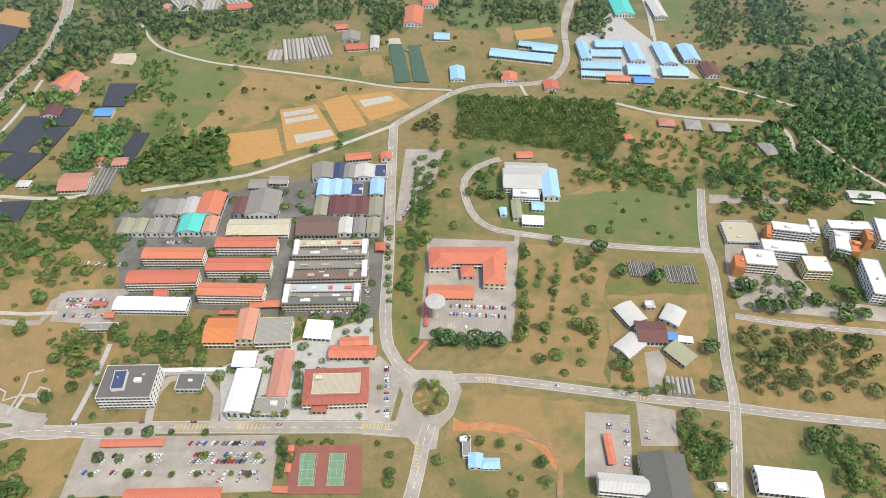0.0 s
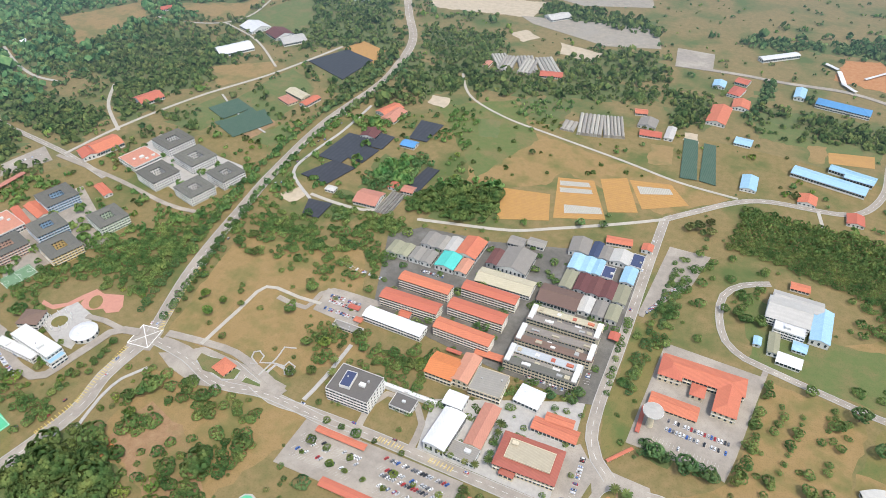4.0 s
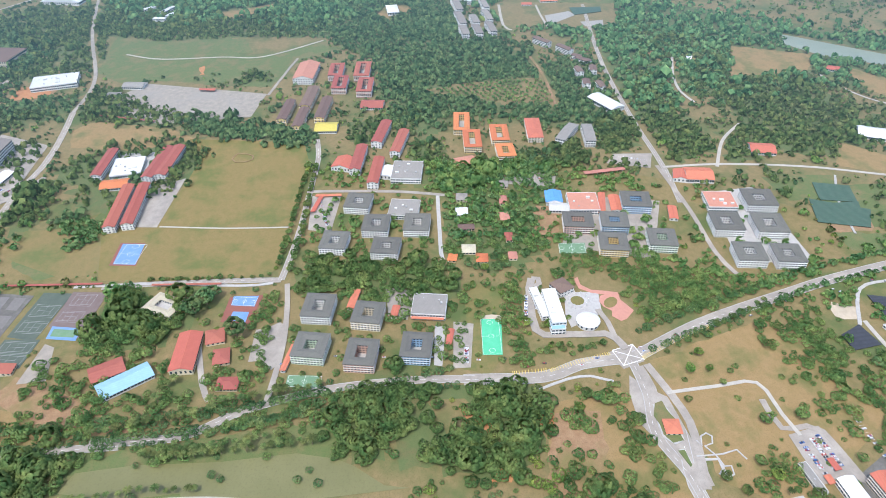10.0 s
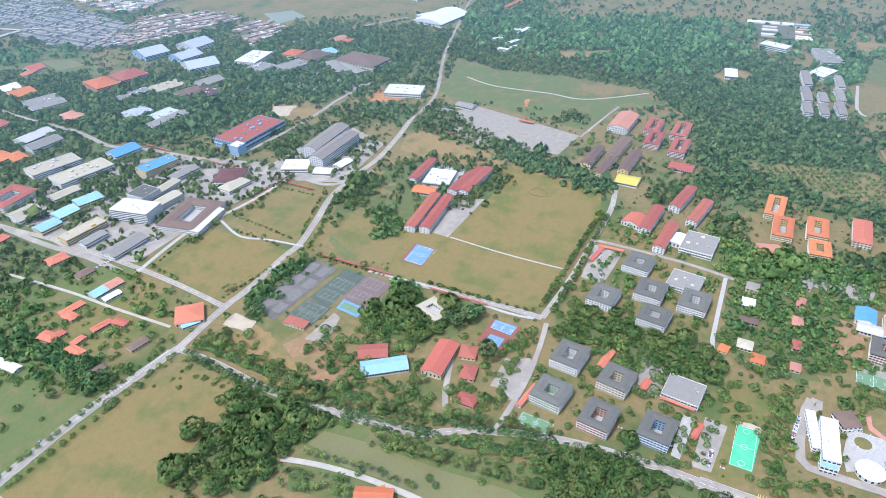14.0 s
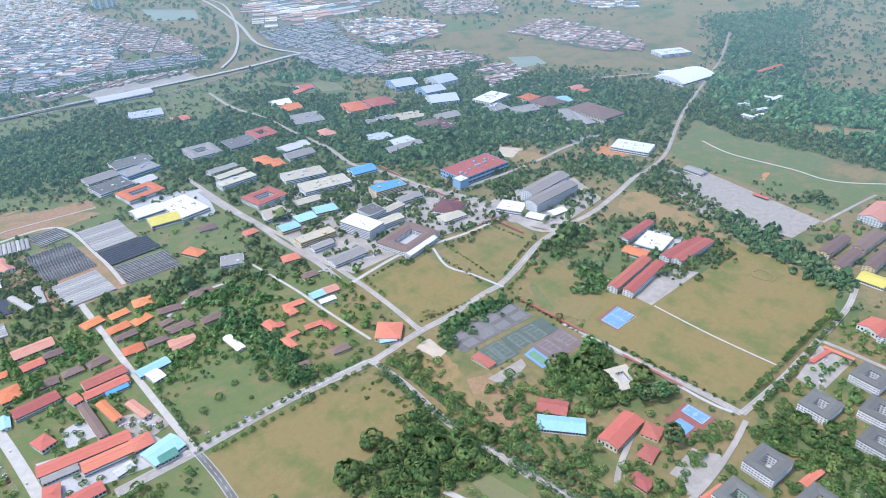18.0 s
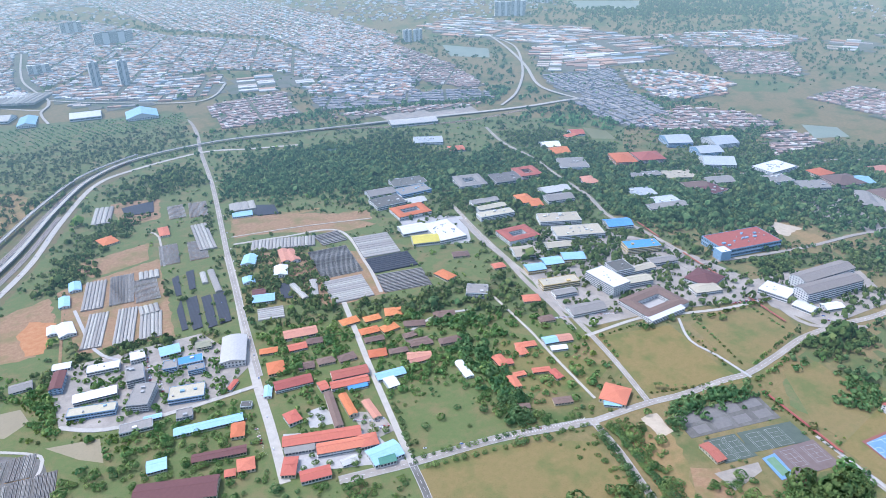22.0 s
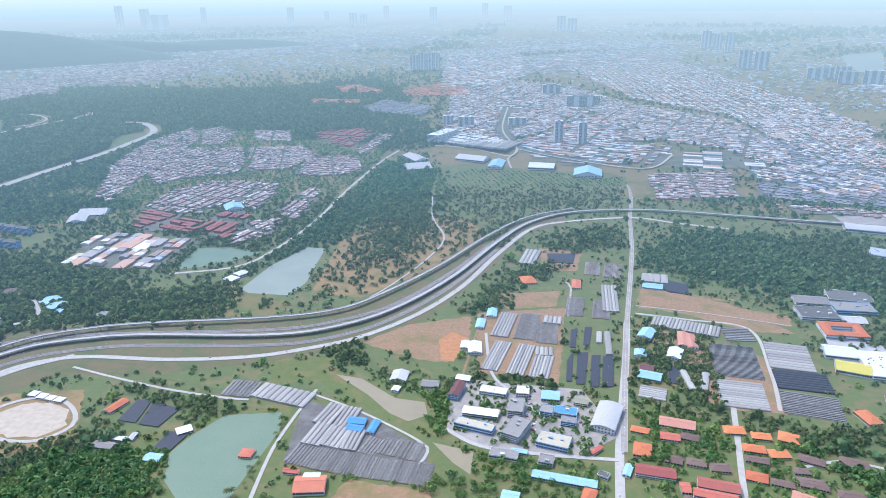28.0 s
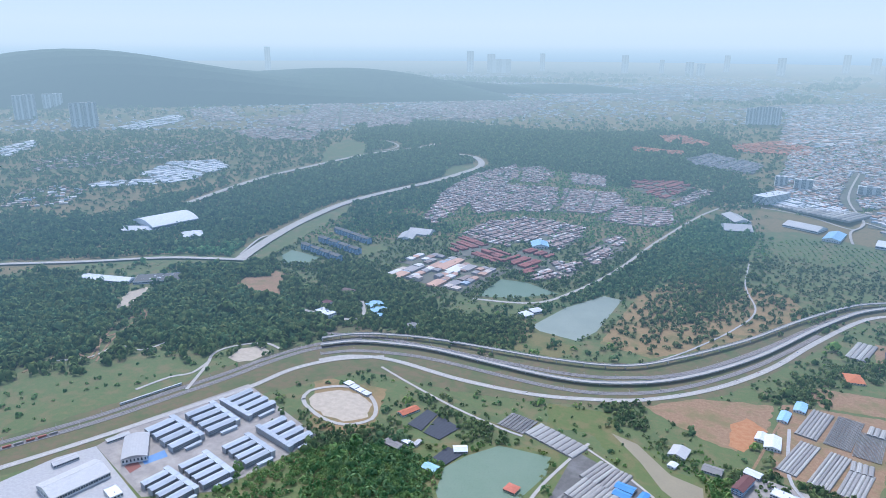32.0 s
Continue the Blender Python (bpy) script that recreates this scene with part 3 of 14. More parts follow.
def building(kind, roof, wall, x, y, w, d, rot, h, n=1, rise=None, label="", category="building", group="", extra=""):
    """One building: body, roof and windows under an empty at its foot."""
    roof, wall = "roof_" + roof, "wall_" + wall
    names = {"gable": "apartment_block" if n > 2 else "workshop" if w * d > 420 else "house", "hip": "bungalow" if w * d < 300 else "hall", "flat": "office_block", "court": "hostel_block", "vault": "hall", "mono": "shed", "canopy": "canopy"}
    colour = roof.replace("roof_", "").replace("_", " ")
    shape = {"gable": "gabled", "hip": "hipped", "flat": "flat", "court": "square courtyard", "vault": "curved", "mono": "sloping", "canopy": "low gabled"}[kind]
    label = label or f"{wall.replace('wall_', '')} plastered {n}-storey building with a {shape} {colour} roof"
    if kind == "canopy":
        label = f"open walkway canopy with a {colour} metal roof on posts"
    root = base(names[kind] if category == "building" else category.replace(" ", "_"), x, y, rot, label, category if kind != "canopy" else "canopy", group)
    take_rect(x, y, w, d, rot)
    if kind == "court":
        court(root, roof, wall, w, d, h, n)
        return root
    rise = min(w, d) * (0.15 if kind != "vault" else 0.11) if rise is None else rise
    if kind == "canopy":
        part("roof", roof_geo("gable", w, d, h, rise * 0.7, 0.2), roof, root)
        m = max(2, min(8, int(w / 6)))
        for i in range(m):
            u = (i + 0.5) / m * w - w / 2
            for v in (-d / 2 + 0.3, d / 2 - 0.3):
                part("post", Geo().box(u - 0.1, u + 0.1, v - 0.1, v + 0.1, 0, h - 0.1), "wall_grey", root)
        return root
    g = Geo().box(-w / 2, w / 2, -d / 2, d / 2, 0, h - 0.02)
    if kind == "gable":
        for s in (-1, 1):
            e = s * (w / 2)
            g.add([(e, -d / 2, h - 0.02), (e, d / 2, h - 0.02), (e, 0, h + rise * 0.93), (e - s * 0.3, -d / 2, h - 0.02), (e - s * 0.3, d / 2, h - 0.02), (e - s * 0.3, 0, h + rise * 0.93)], [(0, 1, 2), (5, 4, 3), (0, 3, 4, 1), (1, 4, 5, 2), (2, 5, 3, 0)])
    if kind == "mono":
        g.box(-w / 2, w / 2, d / 2 - 0.4, d / 2, h - 0.02, h + rise * 0.9)
    part("wall", g, wall, root)
    part("roof", roof_geo(kind, w, d, h, rise), roof, root)
    if kind in ("gable", "hip") and min(w, d) > 7:
        part("ridge_cap", Geo().box(-(w / 2 - (d / 2 if kind == "hip" else 0)), w / 2 - (d / 2 if kind == "hip" else 0), -0.25, 0.25, h + rise - 0.05, h + rise + 0.12), roof, root)
    if kind == "flat":
        parapet(root, w, d, h, 0.9, wall)
        rng = random.Random(int(x * 7 + y * 13))
        for k in range(max(1, int(w * d / 350))):
            u, v, s = rng.uniform(-0.38, 0.38) * w, rng.uniform(-0.3, 0.3) * d, rng.uniform(0.8, 2.0)
            if rng.random() < 0.5:
                part("water_tank", Geo().drum(u, v, s * 0.7, h + 0.24, h + 0.24 + s, 10), "wall_grey", root)
            else:
                part("plant_room", Geo().box(u - s * 1.5, u + s * 1.5, v - s, v + s, h + 0.24, h + 0.4 + s * 1.2).box(u - s * 1.6, u + s * 1.6, v - s * 1.1, v + s * 1.1, h + 0.4 + s * 1.2, h + 0.6 + s * 1.2), wall, root)
    storeys(root, w, d, h, n, wall, x)
    return root


def court(root, roof, wall, w, d, h, n, share=0.30):
    """A square block round an open yard, with a roof that falls to both sides."""
    w, d = (w * 0.92, d * 0.92) if n > 2 else (w, d)
    t = min(w, d) * share
    for name, (x0, x1, y0, y1) in (("wing", (-w / 2, w / 2, -d / 2, -d / 2 + t)), ("wing", (-w / 2, w / 2, d / 2 - t, d / 2)), ("wing", (-w / 2, -w / 2 + t, -d / 2 + t, d / 2 - t)), ("wing", (w / 2 - t, w / 2, -d / 2 + t, d / 2 - t))):
        ob = part(name, Geo().box(x0, x1, y0, y1, 0, h), wall, root)
        long_x = x1 - x0 > y1 - y0
        g = Geo()
        for k in range(n):
            z0, z1 = (k + 0.35) * h / n, (k + 0.8) * h / n
            m = max(2, int(max(x1 - x0, y1 - y0) / 3.2))
            for i in range(m):
                for s in (0, 1):
                    if long_x:
                        u, v = x0 + (i + 0.5) / m * (x1 - x0), (y0, y1)[s]
                        g.box(u - 1.0, u + 1.0, v - 0.06, v + 0.06, z0, z1)
                    else:
                        u, v = (x0, x1)[s], y0 + (i + 0.5) / m * (y1 - y0)
                        g.box(u - 0.06, u + 0.06, v - 1.0, v + 1.0, z0, z1)
        tagged(part("glazing", g, "glass", ob), kind="stuff")
    g = Geo()
    for k in range(1, n):
        for x0, x1, y0, y1 in ((-w / 2 - 0.5, w / 2 + 0.5, -d / 2 - 0.5, -d / 2 + 0.1), (-w / 2 - 0.5, w / 2 + 0.5, d / 2 - 0.1, d / 2 + 0.5), (-w / 2 - 0.5, -w / 2 + 0.1, -d / 2 + 0.1, d / 2 - 0.1), (w / 2 - 0.1, w / 2 + 0.5, -d / 2 + 0.1, d / 2 - 0.1)):
            g.box(x0, x1, y0, y1, k * h / n - 0.2, k * h / n + 0.2)
    tagged(part("floor_band", g, "wall_white", root), kind="stuff")
    part("yard", Geo().box(-w / 2 + t, w / 2 - t, -d / 2 + t, d / 2 - t, 0, 0.6), "concrete", root)
    rings = [(w / 2 + 0.9, d / 2 + 0.9, h), (w / 2 - t / 2, d / 2 - t / 2, h + t * 0.14), (w / 2 - t - 0.6, d / 2 - t - 0.6, h), (w / 2 - t - 0.6, d / 2 - t - 0.6, h - 0.4), (w / 2 + 0.9, d / 2 + 0.9, h - 0.4)]
    v = [(sx * a, sy * b, z) for a, b, z in rings for sx, sy in ((-1, -1), (1, -1), (1, 1), (-1, 1))]
    f = [(4 * r + k, 4 * r + (k + 1) % 4, 4 * ((r + 1) % 5) + (k + 1) % 4, 4 * ((r + 1) % 5) + k) for r in range(5) for k in range(4)]
    part("roof", Geo().add(v, f), roof, root)


def teaching_range(x, y, w, d, rot, h, front, back, middle):
    """Two long wings with a lower middle between them, their flat roofs stained and cluttered."""
    root = base("teaching_block", x, y, rot, "long grey and brown flat-roofed teaching block in two wings", "building")
    take_rect(x, y, w, d, rot)
    t = d * 0.34
    rng = random.Random(int(x))
    for roof, v, z in ((front, -d / 2 + t / 2, h), (back, d / 2 - t / 2, h - 1.5), (middle, 0, h - 4)):
        deep = t if v else d - 2 * t
        wing = part("wing", Geo().box(-w / 2, w / 2, v - deep / 2, v + deep / 2, 0, z), "wall_cream", root)
        part("roof", Geo().box(-w / 2 - 0.6, w / 2 + 0.6, v - deep / 2 - 0.5 * (v < 0), v + deep / 2 + 0.5 * (v > 0), z, z + 0.35), roof, root)
        g = Geo()
        for k in range(3):
            for i in range(int(w / 3.4)):
                u = -w / 2 + (i + 0.5) * 3.4
                for e in (v - deep / 2, v + deep / 2):
                    g.box(u - 1.3, u + 1.3, e - 0.06, e + 0.06, (k + 0.34) * z / 3, (k + 0.8) * z / 3)
        tagged(part("glazing", g, "glass", wing), kind="stuff")
        for k in range(4 if v else 2):
            u, s = rng.uniform(-0.45, 0.4) * w, rng.uniform(1.2, 3.0)
            part("roof_house", Geo().box(u, u + 2.6 * s, v - 0.28 * deep, v + rng.uniform(-0.05, 0.3) * deep, z + 0.34, z + 0.4 + s * 0.6), rng.choice(("wall_white", "wall_grey", "roof_beige", "roof_red")), root)
    for k in (-1, 1):
        part("stair_tower", Geo().box(k * (w / 2 - 3) - 2.4, k * (w / 2 - 3) + 2.4, -d / 2 + 1, d / 2 - 1, h - 4, h + 1.4), "wall_white", root)


def tunnel(x, y, w, d, rot, n, material="film", h=3.2):
    """A bank of n plant tunnels side by side, ridges along the local y."""
    root = base("greenhouse", x, y, rot, {"film": "pale plastic film greenhouse with rounded bays", "shade": "grey shade-net plant house in long bays", "net_black": "black shade-net nursery house on posts", "net_green": "green shade-net nursery house on posts"}[material], "greenhouse", "nursery houses")
    step = w / n
    take_rect(x, y, w, d, rot)
    if material == "shade":
        part("bed", Geo().box(-w / 2, w / 2, -d / 2, d / 2, 0, 0.32), "soil", root)
    for k in range(n):
        u = -w / 2 + (k + 0.5) * step
        m = 6
        if material == "shade":
            ring = []
            for i in range(4):
                c, t = u + step * ((i + 0.5) / 4 - 0.5), 0.9 + 0.5 * ((k + i) % 3)
                ring += [(c - step * 0.1, 0.1), (c - step * 0.08, t), (c + step * 0.08, t), (c + step * 0.1, 0.1)]
            v, q = [(px, py, pz) for py in (-d / 2 + 0.5, d / 2 - 0.5) for px, pz in ring], len(ring)
            part("plant_bed", Geo().add(v, [(i, q + i, q + i + 1, i + 1)[::-1] for i in range(q - 1)]), material, root)
            continue
        ring = [(u + step * 0.47 * -math.cos(math.pi * i / m), h * 0.55 + h * 0.45 * math.sin(math.pi * i / m)) for i in range(m + 1)]
        ring = [(u - step * 0.47, 0)] + ring + [(u + step * 0.47, 0)]
        v = [(px, py, pz) for py in (-d / 2, d / 2) for px, pz in ring]
        q = len(ring)
        part("bay", Geo().add(v, [(i, q + i, q + i + 1, i + 1)[::-1] for i in range(q - 1)] + [tuple(range(q))[::-1], tuple(range(q, 2 * q))]), material, root)
    return root


# ---- plants ----
def clump(rng, s, out):
    """One tuft of leaves: an uneven eight-sided lump that faces outwards."""
    j = lambda: s * rng.uniform(0.65, 1.35)  # noqa: E731
    v = np.array([(j(), 0, 0), (-j(), 0, 0), (0, j(), 0), (0, -j(), 0), (0, 0, j() * 0.62), (0, 0, -j() * 0.5)])
    turn = Vector(out).to_track_quat("Z", "Y").to_matrix() @ Matrix.Rotation(rng.uniform(0, 6.28), 3, "Z")
    return v @ np.array(turn).T


TUFT = np.array([(0, 2, 4), (2, 1, 4), (1, 3, 4), (3, 0, 4), (2, 0, 5), (1, 2, 5), (3, 1, 5), (0, 3, 5)])


def crown_arrays(seed, count, size=0.26, flat=0.75, top=False):
    """A crown about 1 m in radius round (0, 0, 0), of many tufts with gaps between boughs."""
    rng = random.Random(seed)
    lobes = [(rng.uniform(-0.12, 0.12), rng.uniform(-0.12, 0.12), 0.3, rng.uniform(0.52, 0.62))]
    for k in range(max(2, min(7, count // 9))):
        a, q = 6.283 * k / max(2, min(7, count // 9)) + rng.uniform(-0.4, 0.4), rng.uniform(0.34, 0.58)
        lobes.append((q * math.cos(a), q * math.sin(a), rng.uniform(-0.3, 0.12), rng.uniform(0.32, 0.5)))
    vs, fs = [], []
    for k in range(count):
        for _ in range(5):
            bx, by, bz, br = lobes[k % len(lobes)]
            a, e = rng.uniform(0, 6.283), math.asin(rng.uniform(-0.3, 1))
            out = (math.cos(a) * math.cos(e), math.sin(a) * math.cos(e), math.sin(e))
            r = br * rng.uniform(0.88, 1.05)
            at = (bx + r * out[0], by + r * out[1], (bz + r * out[2]) * flat)
            if all(math.dist(at, (x, y, z * flat)) > 0.86 * q for x, y, z, q in lobes):
                break
        vs.append(clump(rng, size * rng.uniform(0.7, 1.25), (out[0] + 0.4 * at[0], out[1] + 0.4 * at[1], out[2] + 0.25)) + at)
        fs.append((TUFT[:4] if top else TUFT) + 6 * k)
    return np.concatenate(vs), np.concatenate(fs)


def palm_arrays(seed, fronds=11):
    """A palm head: drooping fronds of two blades each."""
    rng = random.Random(seed)
    vs, fs = [], []
    for k in range(fronds):
        a = 6.283 * k / fronds + rng.uniform(-0.2, 0.2)
        up = rng.uniform(0.2, 0.6)
        c, s = math.cos(a), math.sin(a)
        mid = [(0, 0.0), (0.5, up * 0.5), (0.85, up * 0.42), (1.1, up * 0.05)]
        wide = [0.03, 0.16, 0.14, 0.02]
        n = len(vs)
        for (r, z), w in zip(mid, wide):
            vs += [(r * c - w * s, r * s + w * c, z - 0.06), (r * c, r * s, z), (r * c + w * s, r * s - w * c, z - 0.06)]
        for i in range(3):
            q = n + 3 * i
            fs += [(q, q + 1, q + 4), (q, q + 4, q + 3), (q + 1, q + 2, q + 5), (q + 1, q + 5, q + 4)]
    return np.array(vs), np.array(fs)


def from_arrays(name, v, f, material, soft=False):
    m = bpy.data.meshes.new(name)
    m.vertices.add(len(v))
    m.vertices.foreach_set("co", np.asarray(v, np.float32).ravel())
    m.loops.add(f.size)
    m.loops.foreach_set("vertex_index", np.asarray(f, np.int32).ravel())
    m.polygons.add(len(f))
    m.polygons.foreach_set("loop_start", np.arange(0, f.size, f.shape[1], dtype=np.int32))
    m.update(calc_edges=True)
    (m.shade_smooth if soft else m.shade_flat)()
    m.materials.append(MATS[material])
    return m


def limbs(seed):
    """A tapered trunk, 1 m to the crown's middle, with four limbs."""
    rng = random.Random(seed)
    g = Geo().drum(0, 0, 0.075, 0, 0.62, 7, 0.045)
    for k in range(4):
        a = 1.57 * k + rng.uniform(-0.4, 0.4)
        x, y = 0.4 * math.cos(a), 0.4 * math.sin(a)
        ring = [(0.035, 0), (-0.018, 0.03), (-0.018, -0.03)]
        v = [(p, q, 0.5) for p, q in ring] + [(x + p * 0.4, y + q * 0.4, 0.98) for p, q in ring]
        g.add(v, [(0, 1, 4, 3), (1, 2, 5, 4), (2, 0, 3, 5), (3, 4, 5)])
    return g.mesh("trunk", "bark")


CROWNS = {key: [from_arrays("crown", *crown_arrays(40 * i + k, 120, 0.2), mat, True) for k in range(5)] for i, (key, mat) in enumerate((("leaf", "leaf"), ("dark", "leaf_dark"), ("light", "leaf_light"), ("olive", "leaf_olive")))}
CROWNS["bush"] = CROWNS["leaf"]
CROWNS["palm"] = [from_arrays("crown", *palm_arrays(900 + k, 13), "leaf_palm") for k in range(4)]
TRUNKS = [limbs(k) for k in range(3)]
STALK = Geo().drum(0, 0, 0.05, 0, 1.0, 7, 0.03).mesh("trunk", "bark")
pick = random.Random(5)
TREES = [0]
LATER = {}


def tree(x, y, size, kind="leaf", group=""):
    """A tree with a crown about size metres across."""
    if TREES[0] >= 290 and kind != "palm" or TREES[0] >= 380:
        LATER.setdefault(kind, []).append((x, y, size))
        return
    TREES[0] += 1
    r = size / 2 * pick.uniform(1.0, 1.4)
    tall = r * pick.uniform(1.0, 1.25)
    if kind == "palm":
        tall = r * pick.uniform(1.7, 2.3)
    label = {"leaf": "broad green shade tree standing in dry grass", "dark": "dense dark green tree with a rounded crown", "light": "bright yellow-green leafy tree in grass", "olive": "dull olive green small-leaved tree", "bush": "low rounded green shrub beside a road", "palm": "slim palm tree with drooping fronds"}[kind]
    root = new("palm_tree" if kind == "palm" else "tree", STALK if kind == "palm" else TRUNKS[TREES[0] % 3])
    thick = r * (0.9 if kind == "palm" else 1)
    root.matrix_basis = pose(x, y, 0, 0, 0, pick.uniform(0, 360)) @ Matrix.Diagonal((thick, thick, tall, 1))
    tagged(root, label, "tree", group)
    c = part("crown", pick.choice(CROWNS[kind]), None, root)
    c.scale, c.location = (r / thick, r / thick, r * pick.uniform(0.8, 1.0) / tall), (0, 0, 1)


WOODS = {}


def scatter(spacing, poly, seed, jitter=0.45, grid=0.0):
    xs, ys = [p[0] for p in poly], [p[1] for p in poly]
    rng = np.random.default_rng(seed)
    gx, gy = np.meshgrid(np.arange(min(xs) - spacing, max(xs) + spacing, spacing), np.arange(min(ys) - spacing, max(ys) + spacing, spacing))
    gx, gy = gx.ravel(), gy.ravel()
    c, s = math.cos(grid), math.sin(grid)
    mx, my = sum(xs) / len(xs), sum(ys) / len(ys)
    if grid:
        half = max(max(xs) - min(xs), max(ys) - min(ys)) * 0.75
        gx, gy = np.meshgrid(np.arange(-half, half, spacing), np.arange(-half, half, spacing))
        gx, gy = gx.ravel(), gy.ravel()
        gx, gy = mx + c * gx - s * gy, my + s * gx + c * gy
    gx, gy = gx + rng.uniform(-jitter, jitter, gx.shape) * spacing, gy + rng.uniform(-jitter, jitter, gy.shape) * spacing
    keep = inside(gx, gy, list(poly))
    return np.stack([gx[keep], gy[keep]], 1)


def wood(kind, spacing, size, keep, *poly):
    """Many trees over an area: gathered, and built at the end as one mass for each kind."""
    seed = int(abs(sum(p[0] * 3 + p[1] for p in poly))) % 9973
    even = kind in ("rows", "oilpalm")
    xs, ys = [p[0] for p in poly], [p[1] for p in poly]
    m = 0 if even else min(60, 0.12 * math.sqrt((max(xs) - min(xs)) * (max(ys) - min(ys))))
    wide = [(min(xs) - m, min(ys) - m), (max(xs) + m, min(ys) - m), (max(xs) + m, max(ys) + m), (min(xs) - m, max(ys) + m)]
    at = scatter(spacing, wide if m else poly, seed, 0.10 if even else 0.48, 0.35 if even else 0.0)
    rng = np.random.default_rng(seed + 1)
    x, y = at[:, 0], at[:, 1]
    if m:
        at = at[inside(x + m * ripple(x, y, 60, seed) + rng.normal(0, m * 0.25, len(x)), y + m * ripple(y, x, 55, seed + 2) + rng.normal(0, m * 0.25, len(x)), list(poly))]
        x, y = at[:, 0], at[:, 1]
    lack = (1 - keep) * (1.0 if even else 1 + 0.9 * ripple(x, y, 70, seed))
    d = np.hypot(x, y)
    thin = np.clip(2600 / d, 0.45, 1.0) if kind != "grove" else np.ones(len(d))
    q = (rng.random(len(at)) > lack) & (rng.random(len(at)) < thin) & (even | free(x, y, 1))
    r = size / 2 * (rng.uniform(0.9, 1.15, len(at)) if even else np.exp(rng.normal(0.05, 0.27, len(at)))) / np.sqrt(thin)
    take_area(poly, 2)
    WOODS.setdefault(kind, []).append(np.c_[at, r][q])
    if keep > 0.55 and (kind in ("dark", "far", "deep", "grove") or not even and kind not in ("palm", "olive", "light") and math.dist((0, 0), (sum(xs) / len(xs), sum(ys) / len(ys))) > MIST):
        SHADY.append(list(poly))


SHADY = []


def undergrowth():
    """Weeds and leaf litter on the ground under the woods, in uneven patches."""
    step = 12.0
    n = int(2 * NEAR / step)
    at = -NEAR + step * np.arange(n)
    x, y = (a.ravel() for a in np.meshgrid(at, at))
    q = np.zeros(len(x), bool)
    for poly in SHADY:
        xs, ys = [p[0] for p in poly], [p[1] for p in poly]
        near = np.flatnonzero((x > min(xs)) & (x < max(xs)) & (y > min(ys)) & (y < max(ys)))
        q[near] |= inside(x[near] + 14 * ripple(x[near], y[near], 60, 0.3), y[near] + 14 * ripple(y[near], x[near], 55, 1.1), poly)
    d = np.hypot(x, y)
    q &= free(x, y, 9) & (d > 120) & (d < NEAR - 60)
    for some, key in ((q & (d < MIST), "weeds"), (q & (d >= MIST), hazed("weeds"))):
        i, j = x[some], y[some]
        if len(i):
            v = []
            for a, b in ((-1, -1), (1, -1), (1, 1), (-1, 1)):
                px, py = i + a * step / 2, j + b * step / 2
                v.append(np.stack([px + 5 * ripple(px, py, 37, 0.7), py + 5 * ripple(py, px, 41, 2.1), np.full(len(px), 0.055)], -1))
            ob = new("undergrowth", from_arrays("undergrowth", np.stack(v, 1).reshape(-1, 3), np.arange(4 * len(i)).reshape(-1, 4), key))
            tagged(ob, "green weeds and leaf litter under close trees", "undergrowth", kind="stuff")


def scrub():
    """Trees and bushes strewn thinly over the open ground, in loose clusters."""
    rng = np.random.default_rng(61)
    x, y = np.meshgrid(np.arange(-NEAR, NEAR, 9.0), np.arange(-NEAR, NEAR, 9.0))
    x, y = x.ravel() + rng.uniform(-4.5, 4.5, x.size), y.ravel() + rng.uniform(-4.5, 4.5, x.size)
    d, a = np.hypot(x, y), np.degrees(np.arctan2(y, x)) % 360
    dense = np.where(a < 112, 0.09, np.where(d < 1000, 0.38, 0.38)) * np.clip(0.75 + 1.6 * ripple(x, y, 150, 1.0) + 0.5 * ripple(x, y, 37, 2.0), 0.08, 2.2)
    dense = dense * np.where(free(x, y, 4), 1.0, 0.35) * free(x, y, 3)
    q = (rng.random(len(x)) < dense) & (d < NEAR) & (d > 150) & (a > 52) & (a < 342)
    x, y = x[q], y[q]
    r = 2.8 * np.exp(rng.normal(0, 0.45, len(x)))
    sort = ripple(x, y, 210, 4.0) + rng.normal(0, 0.55, len(x))
    for kind, lo, hi in (("dark", -9, -0.25), ("leaf", -0.25, 0.35), ("olive", 0.35, 0.7), ("light", 0.7, 9)):
        w = (sort >= lo) & (sort < hi)
        WOODS.setdefault(kind, []).append(np.c_[x, y, r][w])


def tree_row(kind, spacing, size, *points):
    """Trees set along a line."""
    for a, b in zip(points, points[1:]):
        n = max(1, int(math.dist(a, b) / spacing))
        for k in range(n):
            t = (k + pick.uniform(0.2, 0.8)) / n
            tree(a[0] + t * (b[0] - a[0]) + pick.uniform(-0.1, 0.1) * size, a[1] + t * (b[1] - a[1]) + pick.uniform(-0.1, 0.1) * size, size * pick.uniform(0.75, 1.25), kind)


